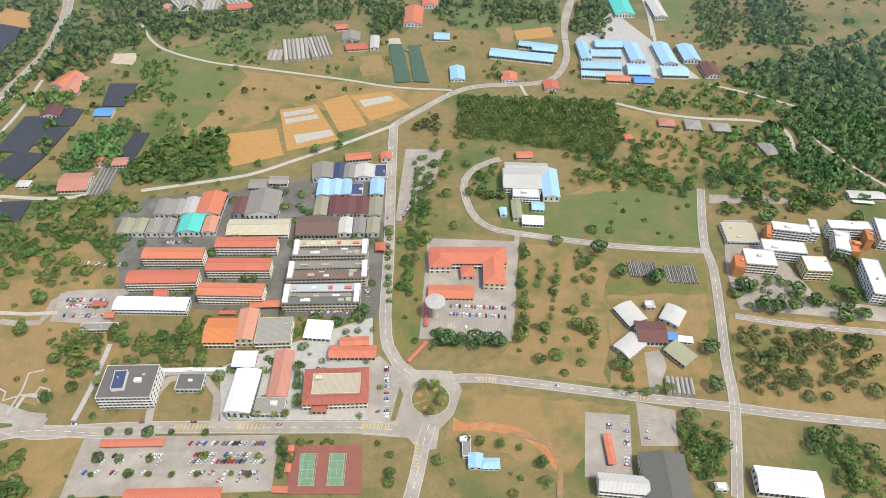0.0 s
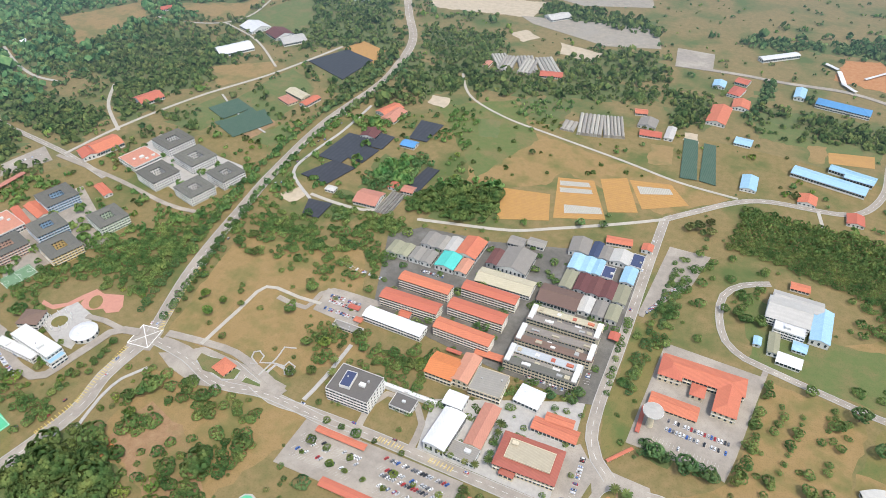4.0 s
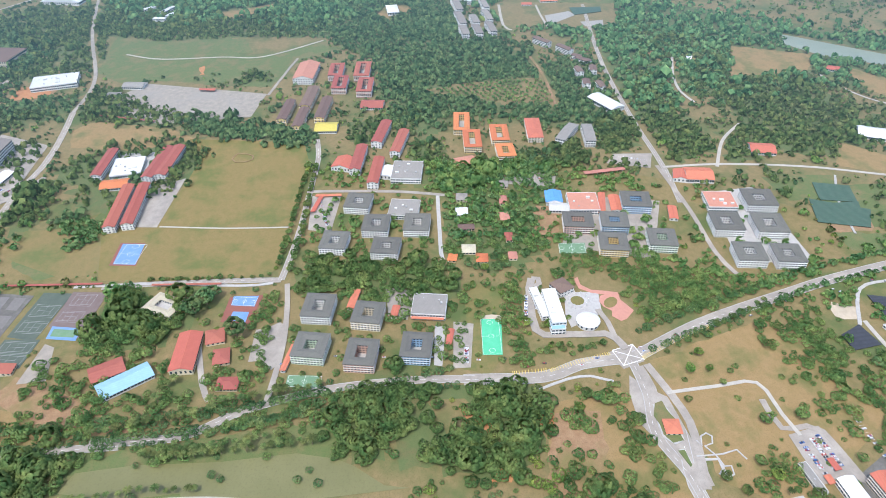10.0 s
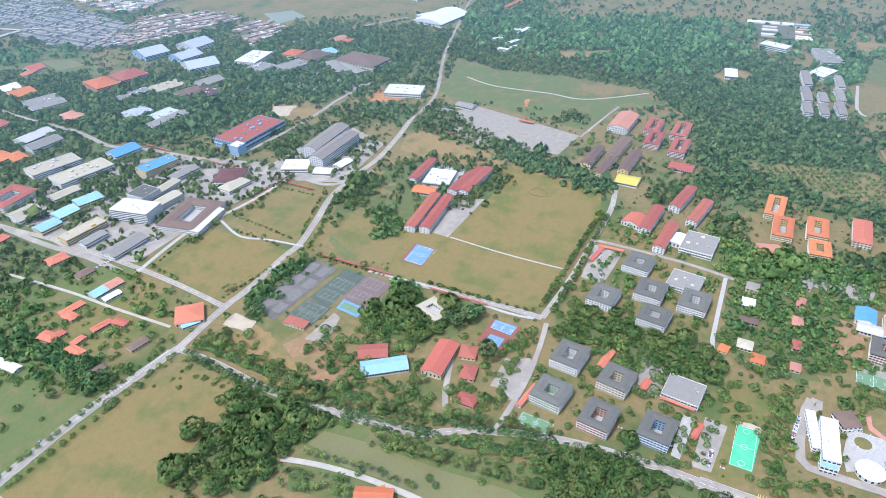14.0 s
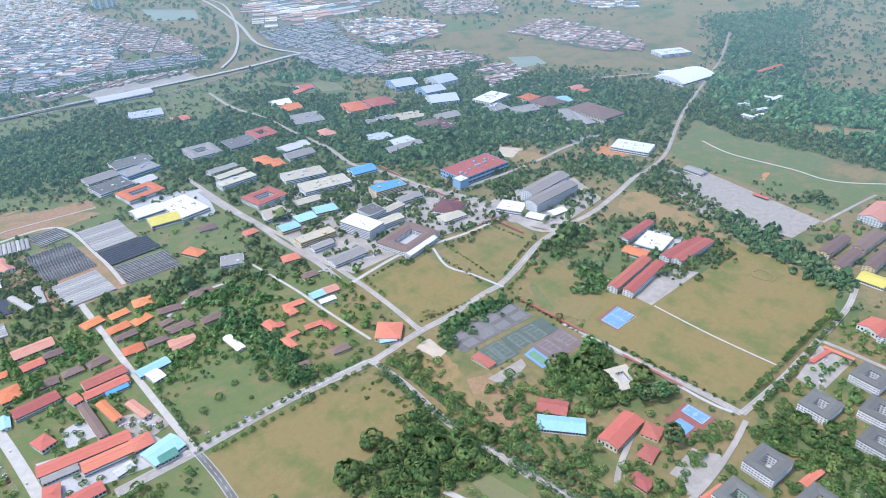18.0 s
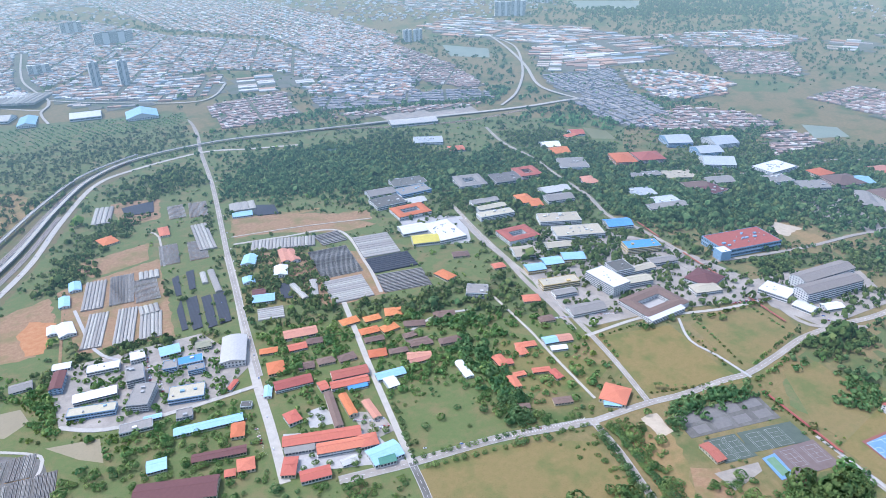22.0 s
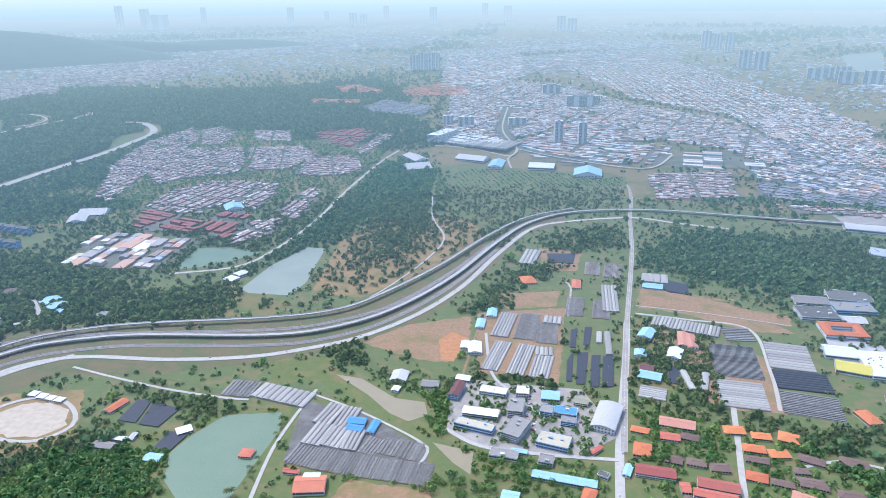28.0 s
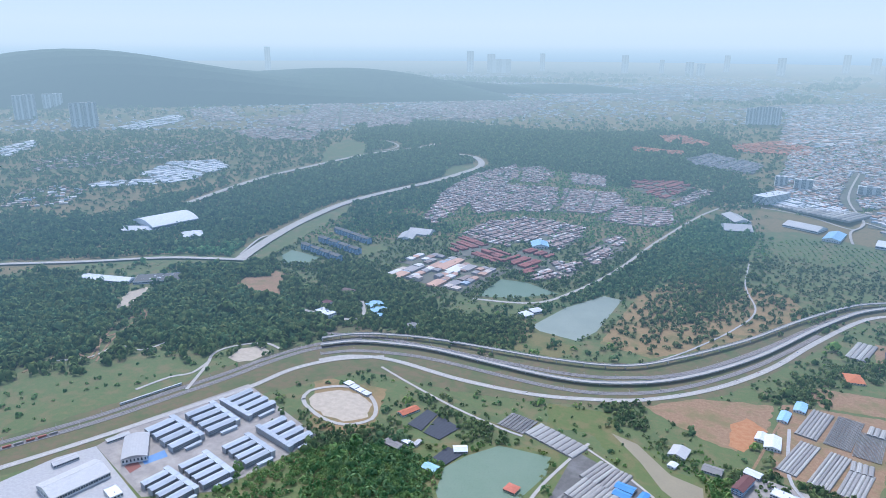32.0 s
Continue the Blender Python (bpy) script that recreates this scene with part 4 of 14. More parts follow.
def grow_one(name, label, places, material, templates, tall=1.0):
    """One mass of plants from templates set at places (x, y, radius)."""
    rng = np.random.default_rng(len(places))
    vs, fs, k = [], [], 0
    which = rng.integers(0, len(templates), len(places))
    turn = rng.uniform(0, 6.283, len(places))
    for i, (v, f) in enumerate(templates):
        p = places[which == i]
        if not len(p):
            continue
        c, s = np.cos(turn[which == i]), np.sin(turn[which == i])
        x = (v[None, :, 0] * c[:, None] - v[None, :, 1] * s[:, None]) * p[:, 2:3] + p[:, 0:1]
        y = (v[None, :, 0] * s[:, None] + v[None, :, 1] * c[:, None]) * p[:, 2:3] + p[:, 1:2]
        z = (v[None, :, 2] + tall) * p[:, 2:3] * rng.uniform(0.8, 1.15, (len(p), 1))
        vs.append(np.stack([x, y, z], -1).reshape(-1, 3))
        fs.append((f[None] + (np.arange(len(p)) * len(v))[:, None, None]).reshape(-1, f.shape[1]) + k)
        k += len(p) * len(v)
    v = np.concatenate(vs)
    ob = new(name, from_arrays(name, drawn_in(v), np.concatenate(fs), material, True))
    return tagged(ob, label, "trees", kind="stuff")


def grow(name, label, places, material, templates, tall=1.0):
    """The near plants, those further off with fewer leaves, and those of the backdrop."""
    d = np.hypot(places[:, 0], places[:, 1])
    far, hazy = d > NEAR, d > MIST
    # From MIST on, the leaves carry painted haze that glows.
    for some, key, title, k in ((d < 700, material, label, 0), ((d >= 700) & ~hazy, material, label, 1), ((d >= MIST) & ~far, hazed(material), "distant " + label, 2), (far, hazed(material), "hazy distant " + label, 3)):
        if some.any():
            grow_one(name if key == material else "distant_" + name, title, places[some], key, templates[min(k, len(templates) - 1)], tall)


def grow_all():
    for kind, lots in WOODS.items():
        if kind not in ("garden", "rows", "oilpalm"):
            p = np.concatenate(lots)
            WOODS[kind] = [p[free(p[:, 0], p[:, 1], 1)]]
    for kind, places in LATER.items():
        WOODS.setdefault(kind, []).append(np.array([(x, y, s / 2) for x, y, s in places]))
    for kind, lots in WOODS.items():
        p = np.concatenate(lots)
        if kind != "garden":
            p = p[free(p[:, 0], p[:, 1], 8)]
        mat = {"leaf": "leaf", "dark": "leaf_dark", "light": "leaf_light", "olive": "leaf_olive", "rows": "leaf", "palm": "leaf_palm", "oilpalm": "leaf_palm", "bush": "leaf", "far": "leaf_dark", "grove": "leaf_grove", "deep": "leaf", "garden": "leaf_dark"}[kind]
        label = {"leaf": "mixed green trees and bushes growing close together", "dark": "dense dark green woodland canopy", "light": "bright green undergrowth and young trees", "olive": "dull olive orchard trees on dry ground", "rows": "plantation trees in close straight rows",
                 "palm": "palm trees scattered on grass", "oilpalm": "oil palms planted in rows", "bush": "low green bushes and hedges", "far": "distant dark green forest canopy", "grove": "tall spreading green trees in a dense grove", "deep": "tall dark green trees in a dense grove", "garden": "garden trees between close-set houses"}[kind]
        if kind in ("palm", "oilpalm"):
            shapes = [[palm_arrays(700 + k, 9) for k in range(4)]]
        elif kind in ("grove", "deep"):
            shapes = [[crown_arrays(800 + k, 190, 0.155, top=True) for k in range(6)], [crown_arrays(820 + k, 44, 0.28, top=True) for k in range(6)]]
        else:
            shapes = [[crown_arrays(500 + k, 100, 0.165, top=True) for k in range(7)], [crown_arrays(540 + k, 30, 0.30, top=True) for k in range(7)], [crown_arrays(580 + k, 9, 0.56, top=True) for k in range(7)], [crown_arrays(600 + k, 4, 0.64, top=True) for k in range(6)]]
        grow({"palm": "palm_grove", "oilpalm": "palm_plantation", "rows": "plantation", "bush": "hedge", "far": "forest", "grove": "grove", "deep": "grove"}.get(kind, "woodland"), label, p, mat, shapes, {"palm": 1.5, "oilpalm": 0.9, "bush": 0.4}.get(kind, 0.75))


# ---- vehicles ----
def car_meshes():
    g = Geo()
    prof = [(-2.15, 0.35), (-2.15, 0.85), (-1.5, 0.95), (1.0, 0.95), (2.1, 0.75), (2.15, 0.35)]
    v = [(x, s * 0.86, z) for s in (-1, 1) for x, z in prof]
    g.add(v, [(0, 1, 2, 3, 4, 5)[::-1], (6, 7, 8, 9, 10, 11)] + [(k, (k + 1) % 6, 6 + (k + 1) % 6, 6 + k)[::-1] for k in range(6)])
    top = Geo()
    low, high = [(-1.6, 0.8), (1.0, 0.8)], [(-1.1, 0.66), (0.35, 0.66)]
    top.add([(low[0][0], -0.8, 0.95), (low[1][0], -0.8, 0.95), (low[1][0], 0.8, 0.95), (low[0][0], 0.8, 0.95), (-1.15, -0.66, 1.42), (0.35, -0.66, 1.42), (0.35, 0.66, 1.42), (-1.15, 0.66, 1.42)],
            [(0, 1, 5, 4), (1, 2, 6, 5), (2, 3, 7, 6), (3, 0, 4, 7), (4, 5, 6, 7)])
    lid = Geo().box(-1.17, 0.37, -0.68, 0.68, 1.42, 1.47)
    wheel = Geo()
    n = 8
    v = [(0.31 * math.cos(6.2832 * k / n), s, 0.31 + 0.31 * math.sin(6.2832 * k / n)) for s in (-0.1, 0.1) for k in range(n)]
    wheel.add(v, [tuple(range(n)), tuple(range(n, 2 * n))[::-1]] + [(k, n + k, n + (k + 1) % n, (k + 1) % n) for k in range(n)])
    return g, top, lid, wheel


CG, CT, CL, CW = car_meshes()
CG.add(CL.v, CL.f)
CAR_BODY = {key: CG.mesh("car", m) for key, m in CARS}
CAR_TOP, CAR_WHEEL = CT.mesh("glazing", "glass"), CW.mesh("wheel", "rubber")
COUNT = [0]
MORE_CARS = []


def covered_walk(*points):
    """A footway under a low red tiled roof on posts."""
    (x0, y0), (x1, y1) = points[0], points[-1]
    size, a = math.dist(points[0], points[-1]), math.atan2(y1 - y0, x1 - x0)
    walkway = new("covered_walkway")
    walkway.matrix_basis = pose((x0 + x1) / 2, (y0 + y1) / 2, 0.3, 0, 0, math.degrees(a))
    h = size / 2
    part("roof", Geo().add([(-h, -1.7, 2.6), (h, -1.7, 2.6), (h, 0, 3.3), (-h, 0, 3.3), (-h, 1.7, 2.6), (h, 1.7, 2.6), (-h, -1.7, 2.45), (h, -1.7, 2.45), (h, 1.7, 2.45), (-h, 1.7, 2.45)],
                           [(0, 1, 2, 3), (3, 2, 5, 4), (6, 7, 1, 0), (5, 8, 9, 4), (6, 9, 8, 7), (0, 3, 4, 9, 6), (1, 7, 8, 5, 2)]), "roof_brick_red", walkway)
    for k in range(max(2, int(size / 18))):
        x = -h + (k + 0.5) * size / max(2, int(size / 18))
        for y in (-1.4, 1.4):
            part("post", Geo().box(x - 0.12, x + 0.12, y - 0.12, y + 0.12, -0.3, 2.5), "wall_cream", walkway)
    tagged(walkway, "long covered footway under a low brick red roof", "walkway")


def car(x, y, rot, z=0.4):
    if COUNT[0] >= 100:
        MORE_CARS.append((x, y, rot))
        return
    COUNT[0] += 1
    key = pick.choices([k for k, _ in CARS], (34, 22, 16, 12, 8, 6, 1))[0]
    root = new("car", CAR_BODY[key])
    root.matrix_basis = pose(x, y, z, 0, 0, rot)
    tagged(root, f"parked {key} saloon car on asphalt", "car", "parked cars")
    part("glazing", CAR_TOP, None, root)
    for u, v in ((-1.35, -0.8), (-1.35, 0.8), (1.35, -0.8), (1.35, 0.8)):
        part("wheel", CAR_WHEEL, None, root).location = (u, v, 0)


def car_row(turn, fill, x0, y0, x1, y1, bays=True):
    """A line of parking bays with some of them taken; turn: the cars' lean against the line, in degrees."""
    d, a = math.dist((x0, y0), (x1, y1)), math.degrees(math.atan2(y1 - y0, x1 - x0))
    n = max(1, int(d / 2.7))
    g = Geo()
    c, s = math.cos(radians(turn)), math.sin(radians(turn))
    for k in range(n):
        t = (k + 0.5) / n
        if pick.random() < fill:
            car(x0 + t * (x1 - x0), y0 + t * (y1 - y0), a + turn + 180 * (pick.random() < 0.3))
        u = k / n * d
        q = [(u - 2.4 * c - 0.06, -2.4 * s), (u - 2.4 * c + 0.06, -2.4 * s), (u + 2.4 * c + 0.06, 2.4 * s), (u + 2.4 * c - 0.06, 2.4 * s)]
        g.prism(q, 0, 0.03)
    if bays:
        ob = new("parking_bays", g.mesh("parking_bays", "line"))
        ob.matrix_basis = pose(x0, y0, 0.42, 0, 0, a)
        tagged(ob, "white painted parking bay lines on asphalt", "parking bays", kind="structure")


def further_cars():
    """The cars past the first few hundred, as one mass."""
    one = Geo()
    one.add(CG.v, CG.f).add(CT.v, CT.f)
    tris = np.array([(f[0], f[k], f[k + 1]) for f in one.f for k in range(1, len(f) - 1)])
    v, n = np.array(one.v), len(one.v)
    p = np.array(MORE_CARS)
    c, q = np.cos(np.radians(p[:, 2]))[:, None], np.sin(np.radians(p[:, 2]))[:, None]
    at = np.stack([p[:, 0:1] + c * v[:, 0] - q * v[:, 1], p[:, 1:2] + q * v[:, 0] + c * v[:, 1], np.broadcast_to(v[:, 2] + 0.45, (len(p), n))], -1).reshape(-1, 3)
    ob = new("parked_cars", from_arrays("parked_cars", at, (tris[None] + (np.arange(len(p)) * n)[:, None, None]).reshape(-1, 3), "car_tones"))
    tagged(ob, "many parked cars in white, silver, black and red", "cars", kind="stuff")


def traffic(gap, side, *points):
    """Cars along a road, keeping to one side of its middle."""
    line = smooth_line(list(points), 6.0)
    run = 0.0
    for a, b in zip(line, line[1:]):
        run += math.dist(a, b)
        if run > gap * pick.uniform(0.5, 1.6):
            run = 0.0
            d = math.dist(a, b) or 1.0
            MORE_CARS.append((a[0] - (b[1] - a[1]) / d * side, a[1] + (b[0] - a[0]) / d * side, math.degrees(math.atan2(b[1] - a[1], b[0] - a[0]))))


# ---- far housing ----
TERRACES = {}
LEVEL = [0]


def terraces(material, row, wide, h, keep, ax, ay, *poly):
    """Rows of small houses over an area, along the direction (ax, ay)."""
    seed = int(abs(sum(p[0] + 2 * p[1] for p in poly))) % 9973
    rng = np.random.default_rng(seed)
    a = math.atan2(ay, ax)
    c, s = math.cos(a), math.sin(a)
    mx, my = sum(p[0] for p in poly) / len(poly), sum(p[1] for p in poly) / len(poly)
    half = max(math.dist(p, (mx, my)) for p in poly)
    coarse = max(1.0, math.hypot(mx, my) / 3600)
    row, wide = row * coarse, wide * coarse
    out = TERRACES.setdefault(material, [])
    u, v = np.meshgrid(np.arange(-half, half, wide), np.arange(-half, half, row))
    u, v = u.ravel(), v.ravel()
    pair = np.where(np.round((v + half) / row).astype(int) % 2, -0.13, 0.13) * row
    v = v + pair
    gap = (np.floor(u / wide).astype(int) % 13 != 0) & (rng.random(len(u)) < keep)
    x, y = mx + c * u - s * v, my + s * u + c * v
    ok = gap & inside(x, y, list(poly))
    x, y = x[ok], y[ok]
    ok = free(x, y, 1)
    x, y = x[ok], y[ok]
    take_area(poly, 10 if keep > 0.55 else 2)
    houses_at = ripple(x, y, 260, 1.5) + 0.3 * ripple(x, y, 90, 0.4) < 0.62
    x, y = x[houses_at], y[houses_at]
    n = len(x)
    big = np.where((rng.random(n) < 0.05) & (material == "mixed_roofs"), rng.uniform(1.8, 3.4, n), 1.0)
    out.append(np.c_[x, y, np.full(n, a), wide * big * rng.uniform(0.9, 1.02, n), np.clip(row * rng.uniform(0.56, 0.72, n), 6, 24) * np.sqrt(big), (h if h > 12 else min(h, 7) * 0.8) * rng.uniform(0.85, 1.1, n) * np.where((rng.random(n) < 0.06) & (h <= 12), 1.8, 1.0)])
    if keep > 0.55:
        step = 50.0
        i, j = np.meshgrid(np.arange(-half, half, step), np.arange(-half, half, step))
        i, j = i.ravel() + mx, j.ravel() + my
        w = inside(i, j, list(poly))
        i, j = i[w], j[w]
        if len(i):
            r = step / 2
            LEVEL[0] += 1
            v = np.stack([np.stack([i + a0 * r, j + b0 * r, np.full(len(i), 0.18 + 0.012 * LEVEL[0])], -1) for a0, b0 in ((-1, -1), (1, -1), (1, 1), (-1, 1))], 1).reshape(-1, 3)
            deep = np.hypot(mx, my) + half > NEAR
            ob = new("pavement", from_arrays("pavement", drawn_in(v) + ((0, 0, 1.3 + 0.004 * LEVEL[0] if deep else 0.0),), np.arange(4 * len(i)).reshape(-1, 4), hazed("street") if np.hypot(mx, my) > MIST else "street"))
            tagged(ob, "grey streets and yards between close-set houses", "pavement", kind="structure")
    green = scatter(row * 0.8, poly, seed + 5)
    green = green[(rng.random(len(green)) < 0.09 + 0.6 * np.clip(ripple(green[:, 0], green[:, 1], 260, 1.5) - 0.45, 0, 1)) & free(green[:, 0], green[:, 1], 1)]
    WOODS.setdefault("garden", []).append(np.c_[green, rng.uniform(2, 4.5, len(green)) * (1 + np.hypot(green[:, 0], green[:, 1]) / 6000)])


def settle():
    """All the rows of far houses, one mesh for each stock of roofs."""
    shape = np.array([(-.5, -.5, 0), (.5, -.5, 0), (.5, .5, 0), (-.5, .5, 0), (-.5, -.5, .8), (.5, -.5, .8), (.5, .5, .8), (-.5, .5, .8), (-.5, 0, 1), (.5, 0, 1)])
    quads = np.array([(0, 1, 5, 4), (2, 3, 7, 6), (4, 5, 9, 8), (6, 7, 8, 9), (1, 2, 6, 5), (3, 0, 4, 7), (5, 6, 9, 9), (7, 4, 8, 8)])
    tris = np.array([t for q in quads for t in ((q[0], q[1], q[2]), (q[0], q[2], q[3])) if len(set(t)) == 3])
    stock = []
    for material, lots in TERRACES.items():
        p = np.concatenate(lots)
        # Houses past MIST get roofs and walls with painted haze glow.
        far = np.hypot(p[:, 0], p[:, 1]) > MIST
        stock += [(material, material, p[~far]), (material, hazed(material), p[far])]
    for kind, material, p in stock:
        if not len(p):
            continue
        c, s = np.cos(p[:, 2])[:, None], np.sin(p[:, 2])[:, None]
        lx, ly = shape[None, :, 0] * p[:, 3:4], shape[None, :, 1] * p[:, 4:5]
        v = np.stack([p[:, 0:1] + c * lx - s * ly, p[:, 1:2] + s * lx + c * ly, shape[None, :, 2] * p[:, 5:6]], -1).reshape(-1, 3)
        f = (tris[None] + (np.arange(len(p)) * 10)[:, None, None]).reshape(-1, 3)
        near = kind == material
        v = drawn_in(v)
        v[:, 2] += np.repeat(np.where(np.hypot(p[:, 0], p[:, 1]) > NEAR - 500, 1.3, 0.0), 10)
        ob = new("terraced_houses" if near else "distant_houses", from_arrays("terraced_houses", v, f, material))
        tagged(ob, ("" if near else "hazy distant ") + {"town_roofs": "close rows of terraced houses with red and tan roofs", "mixed_roofs": "crowded town buildings with pale and rust roofs", "grey_roofs": "grey-roofed terraced houses and flats", "brick_roofs": "long terraces under brick red roofs", "orange_roofs": "new terraces under bright orange tile roofs", "white_roofs": "rows of pale houses under white roofs"}[kind], "houses", kind="stuff")


# ---- ground and distance ----
def ground_ring(name, material, label, rings):
    """A sheet of ground between the first and the last of the rings."""
    n = 180
    v = [(r * math.cos(6.28319 * k / n), r * math.sin(6.28319 * k / n), 0) for r in rings for k in range(n)]
    f = [(o + k, o + n + k, o + n + (k + 1) % n, o + (k + 1) % n) for o in range(0, n * (len(rings) - 1), n) for k in range(n)]
    if rings[0] < 1:
        f.append(tuple(range(n)))
    ob = new(name, Geo().add(drawn_in(v).tolist(), f).mesh(name, material))
    return tagged(ob, label, name, kind="structure")


ground_ring("ground", "ground", "dry grass and earth plain reaching to the distance", [0.5, 150, 400, 650, MIST])
ARC = [226 + 6 * k for k in range(21)]


def ring_of(*spans):
    return [(r * math.cos(radians(a)), r * math.sin(radians(a))) for r, arc in spans for a in arc]


sheet("meadow", "lush", 0.03, "rough green grassland between fields and houses", "field", *ring_of((MIST, ARC), (420, [346]), (330, [320]), (300, [280]), (330, [250]), (700, [232])))
sheet("meadow", "lush", 0.03, "rough green grassland before the far woods", "field", *ring_of((2040, ARC), (MIST + 0.5, ARC[::-1])))
TAKEN[:] = 0
ground_ring("backdrop", hazed("ground"), "distant plain with bluish haze painted into its cover", [MIST, 1150, 1400, 1700, *[NEAR * 1.045**k for k in range(69)]])


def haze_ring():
    """The last of the land and the low sky as a plain backdrop, bright haze painted in as glow."""
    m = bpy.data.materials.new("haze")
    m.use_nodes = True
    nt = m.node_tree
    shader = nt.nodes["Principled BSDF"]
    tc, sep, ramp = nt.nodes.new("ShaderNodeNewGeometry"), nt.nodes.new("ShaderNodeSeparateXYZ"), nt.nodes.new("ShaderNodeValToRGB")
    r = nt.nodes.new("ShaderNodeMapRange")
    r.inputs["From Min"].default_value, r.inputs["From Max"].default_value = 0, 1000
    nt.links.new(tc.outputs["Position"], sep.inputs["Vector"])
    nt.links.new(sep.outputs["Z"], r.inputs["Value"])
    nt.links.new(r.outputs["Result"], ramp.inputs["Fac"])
    # Haze brightness painted by height; the ring itself emits it.
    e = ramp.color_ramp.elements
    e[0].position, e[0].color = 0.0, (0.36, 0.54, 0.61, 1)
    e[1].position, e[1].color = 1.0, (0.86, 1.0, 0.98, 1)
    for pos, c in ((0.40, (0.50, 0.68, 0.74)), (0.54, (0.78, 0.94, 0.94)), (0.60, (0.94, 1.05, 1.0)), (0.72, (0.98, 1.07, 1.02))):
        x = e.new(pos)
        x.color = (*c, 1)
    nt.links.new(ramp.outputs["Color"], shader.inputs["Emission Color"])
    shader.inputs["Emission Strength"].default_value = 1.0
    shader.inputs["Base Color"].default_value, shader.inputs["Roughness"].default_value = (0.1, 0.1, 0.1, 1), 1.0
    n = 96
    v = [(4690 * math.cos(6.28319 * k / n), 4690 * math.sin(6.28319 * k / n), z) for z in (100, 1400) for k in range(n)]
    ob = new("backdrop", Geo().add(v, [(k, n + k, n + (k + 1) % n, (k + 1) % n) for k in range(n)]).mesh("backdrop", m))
    tagged(ob, "glowing backdrop ring painted with pale blue horizon haze", "backdrop", kind="structure")


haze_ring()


def viaduct(high, width, *points):
    """A raised deck on piers, with parapets."""
    line = smooth_line(list(points), 14.0)
    n = len(line)
    take_line(line, width / 2 + 3)
    root = base("viaduct", line[n // 2][0], line[n // 2][1], 0, "long grey concrete viaduct curving on slim piers", "viaduct")
    o = line[n // 2]
    line = [(p[0] - o[0], p[1] - o[1]) for p in line]
    part("deck", ribbon(line, width / 2, width / 2, high, 1.4), "pale_road", root)
    for side in (-1, 1):
        part("parapet", ribbon(line, side * width / 2 + 0.3, -side * width / 2 + 0.3, high + 1.0, 1.2), "concrete", root)
    for p in line[::3]:
        part("pier", Geo().drum(p[0], p[1], 1.0, 0, high - 1.35, 8).box(p[0] - width * 0.3, p[0] + width * 0.3, p[1] - 1.2, p[1] + 1.2, high - 2.4, high - 1.35), "concrete", root)


def railway(*points):
    """A ballasted double track."""
    line = smooth_line(list(points), 14.0)
    ROAD_Z[0] += 0.006
    take_line(line, 9)
    ob = new("railway", ribbon(line, 5.5, 5.5, ROAD_Z[0], 0.6).mesh("railway", "ballast"))
    tagged(ob, "double railway track on grey ballast", "railway", kind="structure")
    for off in (-3.0, -1.5, 1.5, 3.0):
        part("rail", ribbon(line, off + 0.09, -off + 0.09, ROAD_Z[0] + 0.2, 0.25), "roof_dark", ob)
    mast = Geo().box(-0.15, 0.15, -0.15, 0.15, 0, 7).box(-0.1, 3.2, -0.08, 0.08, 6.6, 6.8).mesh("mast", "wall_grey")
    for p in line[::4]:
        part("mast", mast, None, ob).location = (p[0], p[1], ROAD_Z[0])


def train(a, b):
    """A passenger train of six cars."""
    d, rot = math.dist(a, b), math.degrees(math.atan2(b[1] - a[1], b[0] - a[0]))
    root = base("passenger_train", (a[0] + b[0]) / 2, (a[1] + b[1]) / 2, rot, "white passenger train with dark windows on the track", "train", z=0.6)
    n = 6
    for k in range(n):
        u0, u1 = -d / 2 + k * d / n + 0.5, -d / 2 + (k + 1) * d / n - 0.5
        c = part("carriage", Geo().prism([(u0, -1.4), (u1, -1.4), (u1, 1.4), (u0, 1.4)], 0.5, 3.4).box(u0, u1, -1.1, 1.1, 3.4, 3.8), "wall_white", root)
        part("window_band", Geo().box(u0 + 0.8, u1 - 0.8, -1.43, 1.43, 1.7, 2.6), "glass", c)


def wagons(a, b):
    """A string of freight wagons."""
    d, rot = math.dist(a, b), math.degrees(math.atan2(b[1] - a[1], b[0] - a[0]))
    root = base("freight_train", (a[0] + b[0]) / 2, (a[1] + b[1]) / 2, rot, "rust red freight wagons standing on a siding", "train", z=0.6)
    n = int(d / 14)
    for k in range(n):
        u = -d / 2 + (k + 0.5) * d / n
        part("wagon", Geo().box(u - 6, u + 6, -1.4, 1.4, 0.8, 3.2), "roof_brick_red" if k % 3 else "roof_grey", root)


